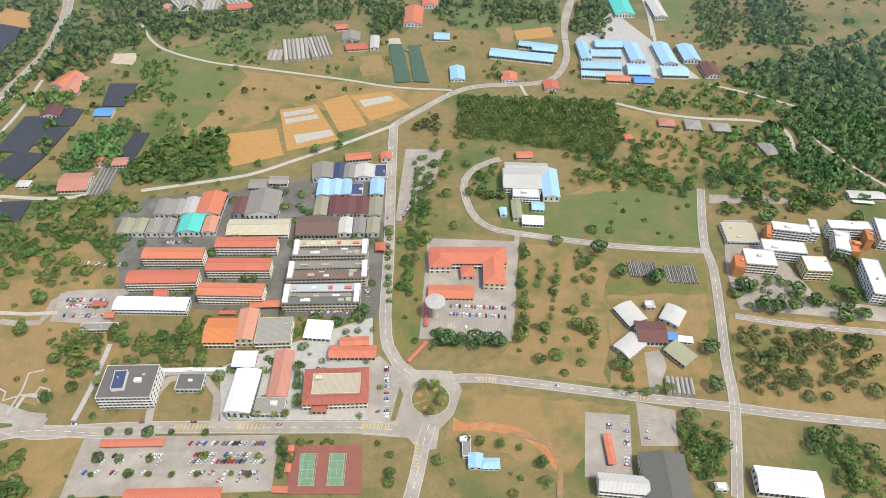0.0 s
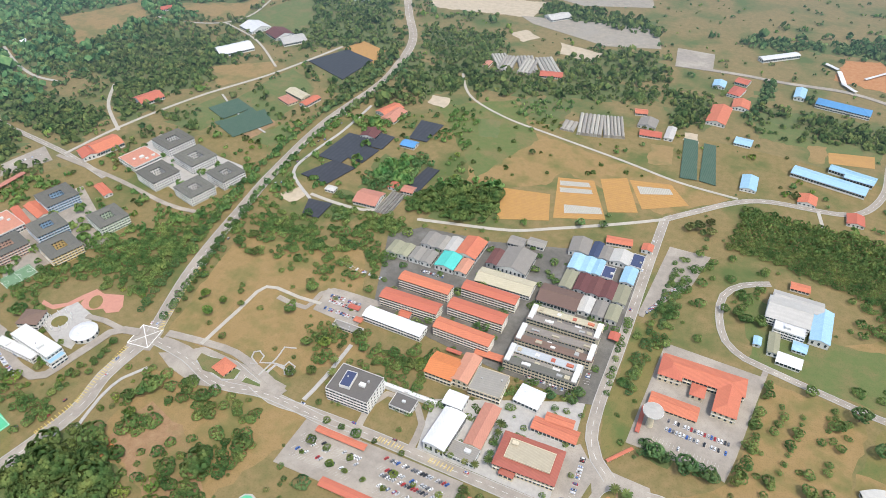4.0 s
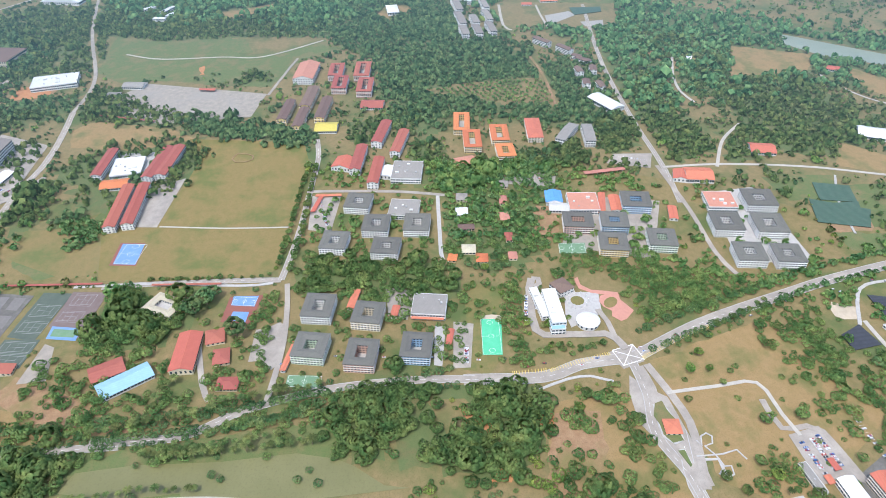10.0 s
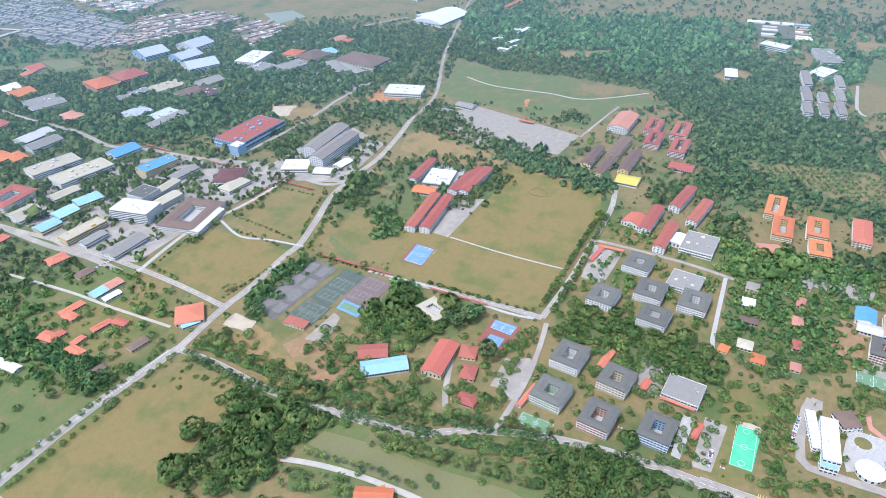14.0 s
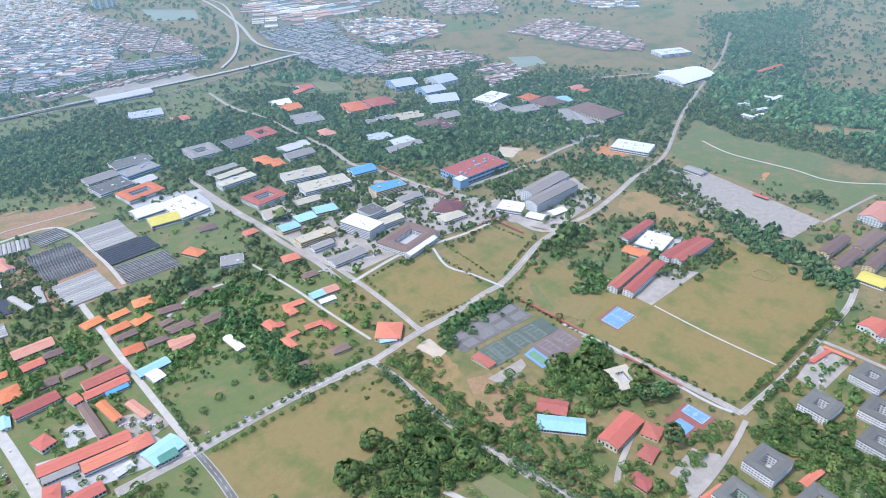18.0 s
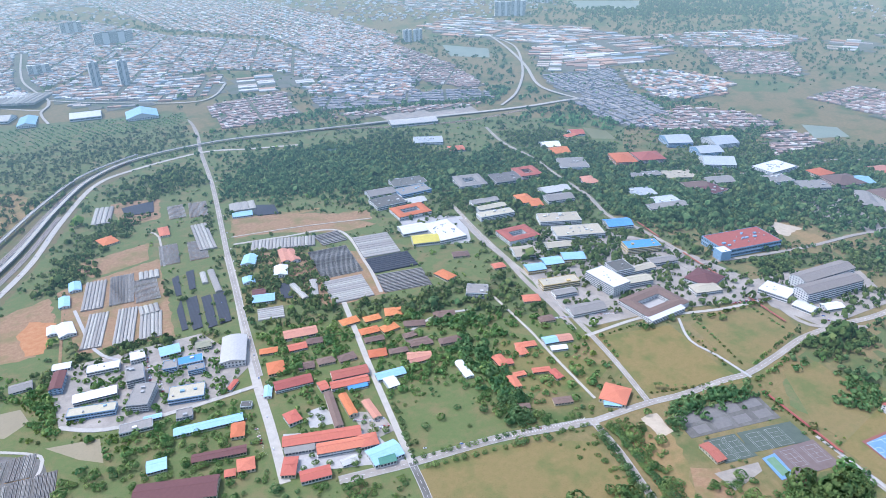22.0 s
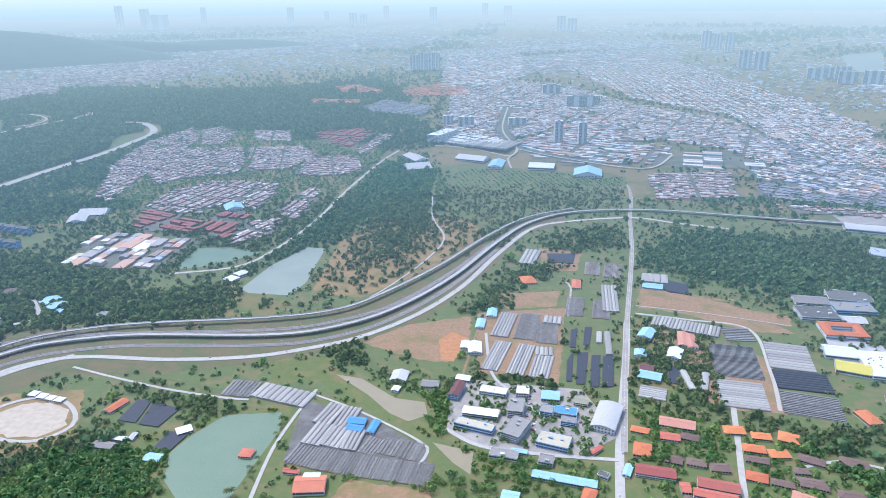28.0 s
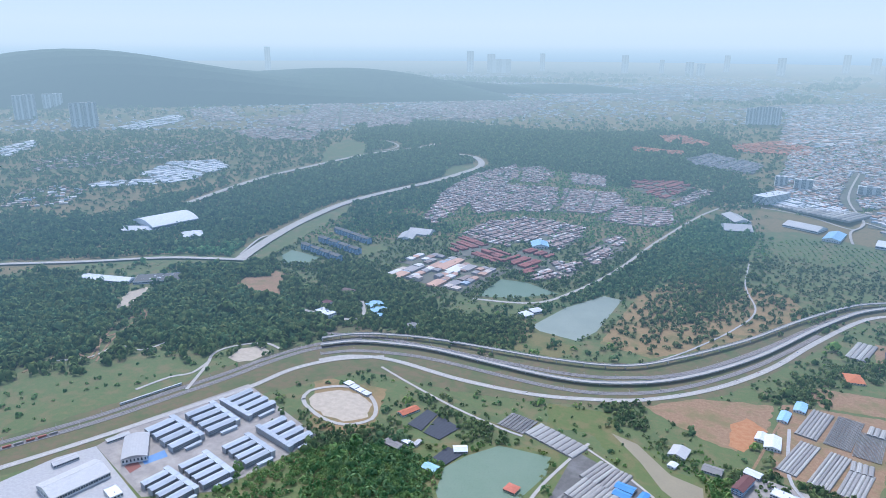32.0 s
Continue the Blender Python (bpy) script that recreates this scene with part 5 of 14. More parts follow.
def far_land():
    """Woods and settlements that fill the haze beyond the town, by a slow pattern over the plain."""
    rng = np.random.default_rng(17)
    d = np.exp(rng.uniform(math.log(NEAR), math.log(18000), 60000))
    a = rng.uniform(math.radians(130), math.radians(340), len(d))
    x, y = d * np.cos(a), d * np.sin(a)
    q = free(x, y, 3) | (d > 8900)
    x, y, d, a = x[q], y[q], d[q], a[q]
    slow = np.sin(x / 900 + 1.3 * np.sin(y / 1300)) + np.sin(y / 700 + 1.7 * np.sin(x / 1500) + 1) + rng.normal(0, 0.35, len(d))
    wooded = (slow > 0.45) | (a < 3.4)
    WOODS.setdefault("far", []).append(np.c_[x, y, d * 0.0022 * rng.uniform(0.6, 1.5, len(d))][wooded])
    q = ~wooded & (slow < 0.2) & (d > 4200)
    out = np.c_[x, y, rng.uniform(0, 0.3, len(d)), d * 0.0038 * rng.uniform(0.5, 1.5, len(d)), d * 0.002 * rng.uniform(0.6, 1.4, len(d)), rng.uniform(4, 10, len(d))][q]
    TERRACES.setdefault("mixed_roofs", []).append(out[::2])
    TERRACES.setdefault("white_roofs", []).append(out[1::2])


def far_hill(x, y, long, wide, high, turn):
    """A wooded ridge with haze painted into its cover."""
    n, m = 28, 14
    c, s = math.cos(radians(turn)), math.sin(radians(turn))
    v = []
    for i in range(n + 1):
        for j in range(m + 1):
            u, w = (i / n * 2 - 1), (j / m * 2 - 1)
            z = high * (1 - u * u) * (1 - w * w) * (0.75 + 0.25 * math.sin(5 * u + 2 * w)) - 15
            v.append((x + c * u * long - s * w * wide, y + s * u * long + c * w * wide, z))
    f = [(i * (m + 1) + j, (i + 1) * (m + 1) + j, (i + 1) * (m + 1) + j + 1, i * (m + 1) + j + 1) for i in range(n) for j in range(m)]
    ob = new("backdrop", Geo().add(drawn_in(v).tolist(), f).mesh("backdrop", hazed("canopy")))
    tagged(ob, "low wooded ridge with blue haze painted into its cover", "backdrop", kind="structure")


def tower(w, d, h, turn, at):
    """A tall block of flats with ribbed faces and floor bands."""
    root = base("tower_block", at[0], at[1], math.degrees(math.atan2(at[1], at[0])) + 90 + turn * 60, "tall pale grey block of flats above low roofs", "tower block")
    part("core", Geo().box(-w / 2, w / 2, -d / 2 + 1.5, d / 2 - 1.5, 0, h - 1), "wall_white", root)
    n = max(3, min(5, int(w / 10)))
    for k in range(n):
        u = (k + 0.5) / n * w - w / 2
        part("bay", Geo().box(u - w / n * 0.42, u + w / n * 0.42, -d / 2 - (k % 2), d / 2 + (k % 2), 0, h - (k % 2) * 3), "wall_white", root)
    q = Geo()
    for k in range(int(h / 3.2)):
        q.box(-w / 2 + 0.5, w / 2 - 0.5, -d / 2 - 0.3, d / 2 + 0.3, k * 3.2 + 1.2, k * 3.2 + 2.6)
    tagged(part("glazing", q, "glass", root), kind="stuff")
    part("roof_house", Geo().box(-w / 8, w / 8, -d / 4, d / 4, h - 1, h + 4), "wall_grey", root)


def median(*points):
    """A raised grass island between two carriageways."""
    ob = sheet("median", "lush", 1.35, "raised grass island between road lanes", "median", *points)
    part("kerb", Geo().prism(ccw(list(points)), 0.6, 1.3), "concrete", ob).scale = (1, 1, 1)


def island(radius, at):
    """The planted island of a roundabout, inside its kerb."""
    root = base("traffic_island", at[0], at[1], 0, "round grass traffic island with palms and paths", "traffic island", z=0.45)
    part("kerb", Geo().drum(0, 0, radius, 0, 0.25, 40), "concrete", root)
    part("lawn", Geo().drum(0, 0, radius - 0.6, 0.1, 0.32, 40), "grass", root)
    for k in range(4):
        a = 1.57 * k + 0.4
        part("path", ribbon([(3 * math.cos(a), 3 * math.sin(a)), ((radius - 1) * math.cos(a), (radius - 1) * math.sin(a))], 0.9, 0.9, 0.4, 0.2), "soil", root)
        part("flower_bed", Geo().drum(0.62 * radius * math.cos(a + 0.8), 0.62 * radius * math.sin(a + 0.8), radius * 0.14, 0.2, 0.5, 14), "clay", root)


def court_lines(x, y, w, d, rot, z, colour="court_line", kind="tennis"):
    """White lines of a court: the edge, and what the game needs inside."""
    g = Geo()
    t = 0.14

    def bar(x0, x1, y0, y1):
        g.box(min(x0, x1) - t, max(x0, x1) + t, min(y0, y1) - t, max(y0, y1) + t, 0, 0.03)

    a, b = w / 2, d / 2
    for s in (-1, 1):
        bar(-a, a, s * b, s * b)
        bar(s * a, s * a, -b, b)
    if kind == "tennis":
        for s in (-1, 1):
            bar(s * a * 0.54, s * a * 0.54, -b, b) if d < w else bar(s * a * 0.75, s * a * 0.75, -b, b)
            bar(-a * 0.75, a * 0.75, s * b * 0.54, s * b * 0.54)
        bar(0, 0, -b * 0.54, b * 0.54)
        bar(-a, a, 0, 0)
    else:
        bar(0, 0, -b, b) if w > d else bar(-a, a, 0, 0)
        r = min(w, d) * 0.16
        ends = ((0, 0), (a * 0.8, 0), (-a * 0.8, 0)) if w > d else ((0, 0), (0, b * 0.8), (0, -b * 0.8))
        for cx, cy in ends:
            for k in range(16):
                p, q = 0.3927 * k, 0.3927 * (k + 1)
                ribbon([(cx + r * math.cos(p), cy + r * math.sin(p)), (cx + r * math.cos(q), cy + r * math.sin(q))], t, t, 0.03, 0.03, g)
    ob = new("court_lines", g.mesh("court_lines", colour))
    ob.matrix_basis = pose(x, y, 0.52, 0, 0, rot)
    tagged(ob, "white painted lines of a sports court", "court lines", kind="structure")


def water_tower(at):
    """A mushroom water tower on a slim shaft."""
    root = base("water_tower", at[0], at[1], 0, "pale concrete mushroom water tower beside a car park", "water tower")
    part("shaft", Geo().drum(0, 0, 3.2, 0, 14, 20, 2.2), "wall_cream", root)
    part("bowl", Geo().drum(0, 0, 2.4, 13.5, 19, 28, 8.5), "wall_grey", root)
    part("rim", Geo().drum(0, 0, 8.6, 19, 20.2, 28), "wall_white", root)
    part("lid", Geo().drum(0, 0, 8.4, 20.2, 21.6, 28, 1.2), "concrete", root)


def rotunda(radius, at):
    """A round white hall with a stepped roof."""
    root = base("rotunda", at[0], at[1], 0, "round white domed hall with stepped roof rings", "hall")
    part("wall", Geo().drum(0, 0, radius, 0, 5.5, 36), "wall_white", root)
    part("roof", Geo().drum(0, 0, radius + 1, 5.5, 7.0, 36, radius * 0.75), "roof_white", root)
    part("lantern", Geo().drum(0, 0, radius * 0.5, 6.8, 8.2, 28, radius * 0.45), "roof_white", root)
    part("cap", Geo().drum(0, 0, radius * 0.4, 8.1, 9.2, 24, radius * 0.1), "roof_white", root)
    for k in range(14):
        p = part("window", Geo().box(radius - 0.1, radius + 0.1, -1.0, 1.0, 1.5, 4.2), "glass", root)
        p.rotation_euler = (0, 0, 0.4488 * k)


def plaza_ring(radius, at):
    """A ring of arches round a lawn."""
    root = base("plaza", at[0], at[1], 0, "white paved ring round a small lawn", "plaza", z=0.35)
    part("paving", Geo().drum(0, 0, radius, 0, 0.25, 36), "concrete", root)
    part("lawn", Geo().drum(0, 0, radius * 0.55, 0.1, 0.35, 28), "grass", root)
    for k in range(10):
        a = 0.628 * k
        part("post", Geo().drum(radius * 0.85 * math.cos(a), radius * 0.85 * math.sin(a), 0.5, 0.2, 4.5, 8), "wall_white", root)


def barracks(x, y, w, d, rot, h, spine=-1):
    """Four parallel wings on one cross wing, under low metal roofs."""
    root = base("institution_block", x, y, rot, "grey-white wings in a comb plan under pale blue metal roofs", "building", "comb-plan blocks")
    take_rect(x, y, w, d, rot)
    n = 4
    for k in range(n):
        v = -d / 2 + (k + 0.5) * d / n
        t = d / n * 0.30
        wing = part("wing", Geo().box(-w / 2, w / 2, v - t, v + t, 0, h), "wall_grey", root)
        g = Geo()
        for q in range(3):
            for i in range(int(w / 3.5)):
                u = -w / 2 + (i + 0.5) * 3.5
                for s in (-1, 1):
                    g.box(u - 1.2, u + 1.2, v + s * t - 0.06, v + s * t + 0.06, (q + 0.35) * h / 3, (q + 0.85) * h / 3)
        tagged(part("glazing", g, "glass", wing), kind="stuff")
        roof = roof_geo("gable", w, 2 * t, h + 0.05, t * 0.35, 0.6)
        roof.v = [(px, py + v, pz) for px, py, pz in roof.v]
        part("wing_roof", roof, "roof_steel_blue", root)
    u = spine * (w / 2 - 4)
    part("cross_wing", Geo().box(u - 3.5, u + 3.5, -d / 2 + 1, d / 2 - 1, 0, h + 0.5), "wall_grey", root)
    part("cross_roof", Geo().box(u - 4.2, u + 4.2, -d / 2, d / 2, h + 0.5, h + 1.6), "roof_steel_blue", root)
    part("entrance", Geo().box(-w * 0.2, w * 0.3, -d / 2 - 7, -d / 2 - 2, 0, 4.5).box(-w * 0.22, w * 0.32, -d / 2 - 7.5, -d / 2 - 1.5, 4.5, 4.9), "roof_steel_blue", root)


def hatch(width, step, colour, *points):
    """Painted bars across a strip of road, one every step."""
    line = smooth_line(list(points), step)
    g = Geo()
    for a, b in zip(line, line[1:]):
        d = math.dist(a, b)
        nx, ny = -(b[1] - a[1]) / d * width / 2, (b[0] - a[0]) / d * width / 2
        ux, uy = (b[0] - a[0]) / d * 0.3, (b[1] - a[1]) / d * 0.3
        g.prism([(a[0] - nx - ux, a[1] - ny - uy), (a[0] - nx + ux, a[1] - ny + uy), (a[0] + nx + ux + 2 * ux, a[1] + ny + uy + 2 * uy), (a[0] + nx - ux + 2 * ux, a[1] + ny - uy + 2 * uy)], 0.0, 0.05)
    ob = new("road_marking", g.mesh("road_marking", colour))
    ob.location = (0, 0, 0.9)
    tagged(ob, "worn painted bars on the road", "road marking", kind="structure")


# ---- roads ----
road("asphalt", 10, True, (-66.4, 687.1), (-60.7, 570.7), (-54.8, 466.7), (-51.5, 388.4), (-46.2, 354.2), (-36.4, 337), (-21.7, 324.5))
road("asphalt", 8, True, (-66.4, 687.1), (-35.4, 722.1), (2.5, 762.4), (39, 782.3), (113.3, 793.3), (141.3, 813.7), (160.8, 868.5), (166.7, 954.3), (188.8, 1052.9))
road("pale_road", 5, False, (-66.4, 687.1), (-95.9, 664.4), (-126.3, 642.5), (-172.8, 611.1), (-217.2, 583.3), (-279.4, 563.8), (-323.6, 551.3))
road("asphalt", 8, True, (8.3, 323.4), (35.9, 325.4), (120.8, 315.9), (166.6, 310.5), (232.6, 304.4), (275.5, 299.1), (347.3, 293))
road("asphalt", 10, True, (-364.3, 277.5), (-334.6, 270.1), (-305.6, 263.3), (-268.9, 267.4), (-206.1, 272), (-120.6, 274.8), (-60.3, 276.8), (-34.3, 275.3))
road("asphalt", 10, True, (-8.6, 281), (-13, 262.6), (-16.1, 239.8), (-21.1, 214.3))
road("asphalt", 8, True, (274.9, 580.9), (261.6, 520.8), (256, 487.3), (256.6, 460.1), (247.2, 399.7), (238.4, 349.7), (233.2, 306.5), (213, 229))
road("asphalt", 7, True, (58.8, 625.1), (32.9, 609.1), (18.4, 584.1), (20.2, 550.6), (31.7, 519.7), (51.4, 505.1), (68.9, 501.7), (118.4, 493.8), (173.3, 486.3), (254.4, 483.3))
road("asphalt", 5, False, (71.6, 501), (66.4, 456.2), (60.5, 392.6), (56.2, 364.6))
road("pale_road", 4, False, (-454.3, 931.9), (-407.9, 865.6), (-334.5, 828.4), (-254.4, 811.5), (-146.1, 790.9), (-70.7, 773.7), (2.4, 770.6))
road("pale_road", 5, False, (206.7, 751.4), (256.2, 730.5), (309.9, 720.5), (378.6, 717.7), (406.7, 698.3), (401, 643.2))
road("pale_road", 4, False, (90.9, 789.3), (99.5, 753.9))
road("pale_road", 5, False, (-465.7, 535.7), (-417.8, 534.1), (-379.9, 542.3), (-363, 576.7), (-364.5, 651.4))
road("asphalt", 6, False, (-383.6, 369.4), (-349.3, 369.5), (-347.6, 393.6), (-339.4, 404.1), (-285, 409))
road("asphalt", 14, True, (-850.6, 1422.2), (-679.5, 1143.8), (-596.6, 1016.5), (-562.9, 904.1), (-552.2, 828), (-555.7, 695.4), (-538.5, 558.7), (-522.1, 480.4), (-493.4, 363.9), (-457.7, 273.2))
road("asphalt", 14, True, (-457, 257.2), (-456.8, 212.6), (-446.8, 171.9), (-456.7, 92.4))
road("asphalt", 9, True, (-452.9, 266), (-408.8, 264.2), (-361.4, 253.8), (-311, 265.3), (-253.3, 265.2), (-215.2, 266.7))
road("asphalt", 9, True, (-455.4, 103.6), (-465.3, 37.5), (-467.1, -43.9), (-454, -121), (-433, -177.2), (-439.8, -258.3))
road("asphalt", 8, True, (-646.5, -91.1), (-653.3, -134), (-659.9, -194.2), (-666.3, -252.9), (-669.7, -298.6))
road("asphalt", 7, True, (-646.5, -91.1), (-735.9, -71.8), (-838.9, -56.3), (-930.6, -43.5), (-994.1, -44.1))
road("asphalt", 7, True, (-720.1, 442.4), (-817.3, 459.4), (-978.6, 474.6), (-1225.8, 510.3), (-1565.1, 586.3))
road("asphalt", 12, True, (-165.5, -543.8), (-246.8, -528.4), (-360, -511.1), (-468.3, -480.6))
road("asphalt", 9, True, (-468.3, -480.6), (-545.5, -473.6), (-601.8, -463.5), (-669.6, -458.1), (-709.4, -452.6), (-775.3, -460.4), (-843.2, -470.5), (-913.0, -466.3), (-989.9, -453.7), (-1077.5, -453.0), (-1169.4, -458.9))
road("tarmac", 8, True, (-246.8, -528.4), (-240.6, -483.5), (-231.5, -440.1))
road("pale_road", 8, False, (-246.8, -528.4), (-261.2, -620.4), (-281.2, -739.7), (-294.7, -813.3), (-313.7, -922.4))
road("pale_road", 12, False, (-113, -569.7), (-124.6, -670.2), (-135, -782.4), (-152.9, -913.8), (-170.4, -1037.6), (-185.7, -1167.1))
road("asphalt", 7, True, (-552, -475.8), (-574.5, -561.8), (-594.8, -665.6), (-612.5, -794.4), (-619.4, -895.4), (-634.4, -1019.4), (-659.8, -1175.3))
road("asphalt", 8, True, (-468.3, -483.6), (-459.7, -422.8), (-441.4, -346.6), (-435.6, -280.9), (-431.3, -229.6))
road("asphalt", 9, True, (-139.6, -775.5), (-177.8, -1104.3), (-237.8, -1542.3), (-266.9, -1836), (-293.2, -2039.6), (-290.9, -2209.1), (-212.7, -2253.7), (-119.3, -2244.5))
clear((-1155.9, 156.4), (-1170.1, 301.4), (-1160.2, 374), (-1044.7, 361.9), (-1065.8, 267.3), (-1103.7, 199.6), (-1133.5, 145.4))
clear((-1942.1, 437.9), (-1920.6, 559.3), (-1849.6, 541), (-1864.2, 425.1))
clear((-1791.1, 446), (-1761.2, 562.4), (-1669.9, 684.1), (-1558.1, 669.6), (-1414.6, 623.8), (-1401.4, 529.2), (-1437.2, 458.6), (-1456.9, 369.2), (-1599.4, 381.5), (-1602.6, 406.1), (-1675.2, 418.9))
clear((-1906.8, 610.6), (-1896.7, 688.2), (-1789.3, 645.6), (-1810.4, 600))
clear((-1557.7, -488), (-1501, -363.8), (-1493.1, -192.3), (-1454.6, -20.4), (-1365.5, -16.4), (-1309.3, -109.7), (-1302.3, -247.4), (-1301.2, -390), (-1313.1, -442.2))
clear((-1672.8, -273.5), (-1717.7, -137.4), (-1673, -130.3), (-1615.7, -236.5))
clear((-1247.9, 794.9), (-1171.2, 936.3), (-1100.3, 870.8), (-1092.6, 713))
clear((-1298.3, 936.3), (-1206.4, 1023.9), (-1100.1, 1124.2), (-960.3, 1201), (-905.7, 1146.6), (-1025, 1073.9), (-1103, 1015.9), (-1163.6, 937.9), (-1233.2, 901.9))
clear((-1119.6, 947.4), (-981.6, 1023.7), (-997.9, 1117.3), (-939.4, 965.3), (-1003.1, 926))
clear((-935.2, 961.8), (-904.2, 1134.6), (-799.9, 1007.7), (-795.1, 887.8))
clear((-832.5, 762.8), (-752.1, 828.8), (-727.1, 786.8), (-772.5, 708.3))

# ---- the campus round the car parks ----
lay("car_park", 0.2805, (-18, 490.6), (71.6, 489.4), (58.7, 365.9), (-20.4, 364.2))
lay("car_park", 0.2810, (-266.5, 261.3), (-121.5, 268.5), (-118.7, 223.7), (-265.2, 214.1))
lay("court", 0.3615, (-112.2, 260.3), (-58.7, 262), (-54.5, 223.2), (-107.1, 221.5))
lay("court_court_green", 0.4220, (-103.4, 253.2), (-92.1, 253.5), (-89.4, 228.4), (-100.6, 228))
lay("court_court_green", 0.4225, (-81.8, 254.3), (-70.1, 254.7), (-68.1, 229.5), (-80.2, 229.1))
lay("car_park", 0.2830, (-341.2, 371), (-346, 403.9), (-284, 409), (-292.9, 389.1), (-288.2, 369.9))
sheet("car_park", "tarmac", 0.2735, "dark grey tarmac yard", "pavement", (-337.5, 508.2), (-311, 540.7), (-228.4, 553.7), (-166.4, 575.7), (-65.3, 612.9), (-56.5, 388.2), (-67.1, 384.5), (-146.8, 384.8), (-223.5, 391.7), (-291.6, 406))
lay("pavement", 0.2640, (-182.1, 328.9), (-62.5, 388), (-51.4, 283.1), (-169.2, 279.1))
lay("lawn", 0.0545, (-128.5, 328), (-122.1, 331.1), (-115.7, 283.4), (-120, 283.2))
lay("lawn", 0.0550, (-129.6, 372.6), (-97.2, 386.6), (-59.7, 384.8), (-57.7, 339.1), (-95.1, 337.7), (-118.5, 336.9))
lay("car_park", 0.2855, (-62.1, 336.1), (-52.6, 345.1), (-32.3, 324.2), (-39.1, 282), (-56.5, 281.4))
lay("car_park", 0.2860, (-49.1, 638.4), (-5, 640.5), (-13.6, 582.6), (-48.3, 514.6), (-52, 517.9))
lay("dry_grass", 0.0665, (75.9, 488), (156.2, 483.2), (134.7, 323.4), (26.8, 333.5), (63.6, 366.1))
lay("lawn", 0.0570, (-51.2, 507.6), (-17, 509), (-18.9, 364.3), (-29.6, 340.1), (-43.1, 363.4))
lay("dry_grass", 0.0675, (149.3, 419.6), (241.5, 426.7), (218.1, 320.9), (138.5, 318.1))
lay("lawn", 0.0580, (166.1, 475.7), (251.2, 475.2), (241.5, 426.7), (149.3, 419.6))
lay("car_park", 0.2885, (170.8, 356.1), (185.9, 359.7), (186.9, 342.1), (174.7, 316.6), (167.8, 316.4), (169.8, 338.6))
lay("dry_grass", 0.0690, (255.8, 403.3), (393.8, 397.3), (348.2, 295), (236, 297.8))
lay("car_park", 0.2895, (285.6, 530.6), (309.2, 531.6), (344.4, 423.7), (401.9, 415.6), (394.4, 398.6), (267.4, 408.4), (268.1, 456.8))
lay("dry_grass", 0.0700, (15.2, 312.7), (147, 301.5), (95.7, 242.5), (4.7, 270.3))
lay("clay_patch", 0.1705, (11, 285.2), (52.3, 281.6), (49.9, 276.6), (8.9, 275.7))
lay("meadow", 0.0810, (29.7, 604.8), (126, 564.7), (273, 585.7), (252.5, 491.2), (118.9, 497.9), (57.2, 507.9))
lay("dry_grass", 0.0715, (125.5, 559.9), (194.3, 612.4), (193.2, 535.4), (153.5, 503.6), (119.3, 502.1))
lay("dry_grass", 0.0720, (208.7, 741), (301.3, 713.9), (287, 616.7), (202.5, 623.2))
lay("crop_plot", 0.2125, (-261, 658.7), (-204.2, 673.1), (-186.1, 621.1), (-241.8, 595.4))
lay("crop_plot", 0.2130, (-208.7, 713.3), (-165.7, 727.1), (-127.8, 653.7), (-183.7, 628.7))
lay("plastic_mulch", 0.3635, (-204.1, 707.3), (-170, 719.1), (-164.5, 710.5), (-200.1, 697.5))
lay("plastic_mulch", 0.3640, (-199.2, 692.6), (-162.3, 705.6), (-157.6, 697.2), (-194.7, 683.2))
lay("plastic_mulch", 0.3645, (-181.7, 660.2), (-140.5, 673.9), (-134.3, 662.5), (-175.4, 643.5))
lay("crop_plot", 0.2150, (-159.9, 735.2), (-130.2, 752.7), (-98.1, 685.5), (-129.9, 669.7))
lay("crop_plot", 0.2155, (-126.3, 750.2), (-77.2, 763.7), (-47.6, 727.9), (-95.6, 694.1))
lay("plastic_mulch", 0.3660, (-114.4, 740.2), (-76.3, 752.8), (-69.8, 742.5), (-105.7, 725))
lay("dry_grass", 0.0765, (-378.7, 822.8), (-244.4, 800.2), (-4.7, 763.3), (-71.8, 695.3), (-208.5, 730.1), (-214.7, 691.9), (-298.9, 629.8))
lay("meadow", 0.0870, (-365.2, 808.4), (-334.1, 813.2), (-316.2, 767.7), (-345.7, 759.2))
lay("dry_grass", 0.0775, (-123.1, 852.7), (-96.3, 857.3), (-86.5, 805.8), (-117.2, 798.3))
lay("shade_net", 1.5180, (-88.5, 887.1), (-69.4, 888.2), (-51, 787.4), (-71.4, 783.5))
lay("shade_net", 1.5185, (-61.3, 885.4), (-45.4, 886.3), (-27.3, 785.8), (-48, 787.6))
lay("dry_grass", 0.0790, (66.8, 948.3), (87.9, 953.2), (89.6, 905.8), (69.2, 901.2))
lay("crop_plot", 0.2195, (91.5, 940.8), (146.9, 956.7), (148, 924.7), (94, 911.2))
lay("sand_yard", 0.2200, (-92.6, 907.2), (-72.4, 908.4), (-69.2, 884.9), (-88.3, 883.8))
lay("crop_plot", 0.2005, (-667.8, 944.7), (-601.1, 923.1), (-603.5, 887.8), (-648.1, 888.6))
lay("sand_yard", 0.2210, (-458.2, 841.8), (-429.3, 843.4), (-424.7, 812.7), (-456, 815.5))
lay("car_park", 0.2815, (112.9, 296.2), (148.1, 294.8), (140.6, 240.4), (105.9, 241.5))
lay("car_park", 0.2820, (154.7, 306.9), (184.6, 300.2), (179.8, 268.9), (151.9, 268))
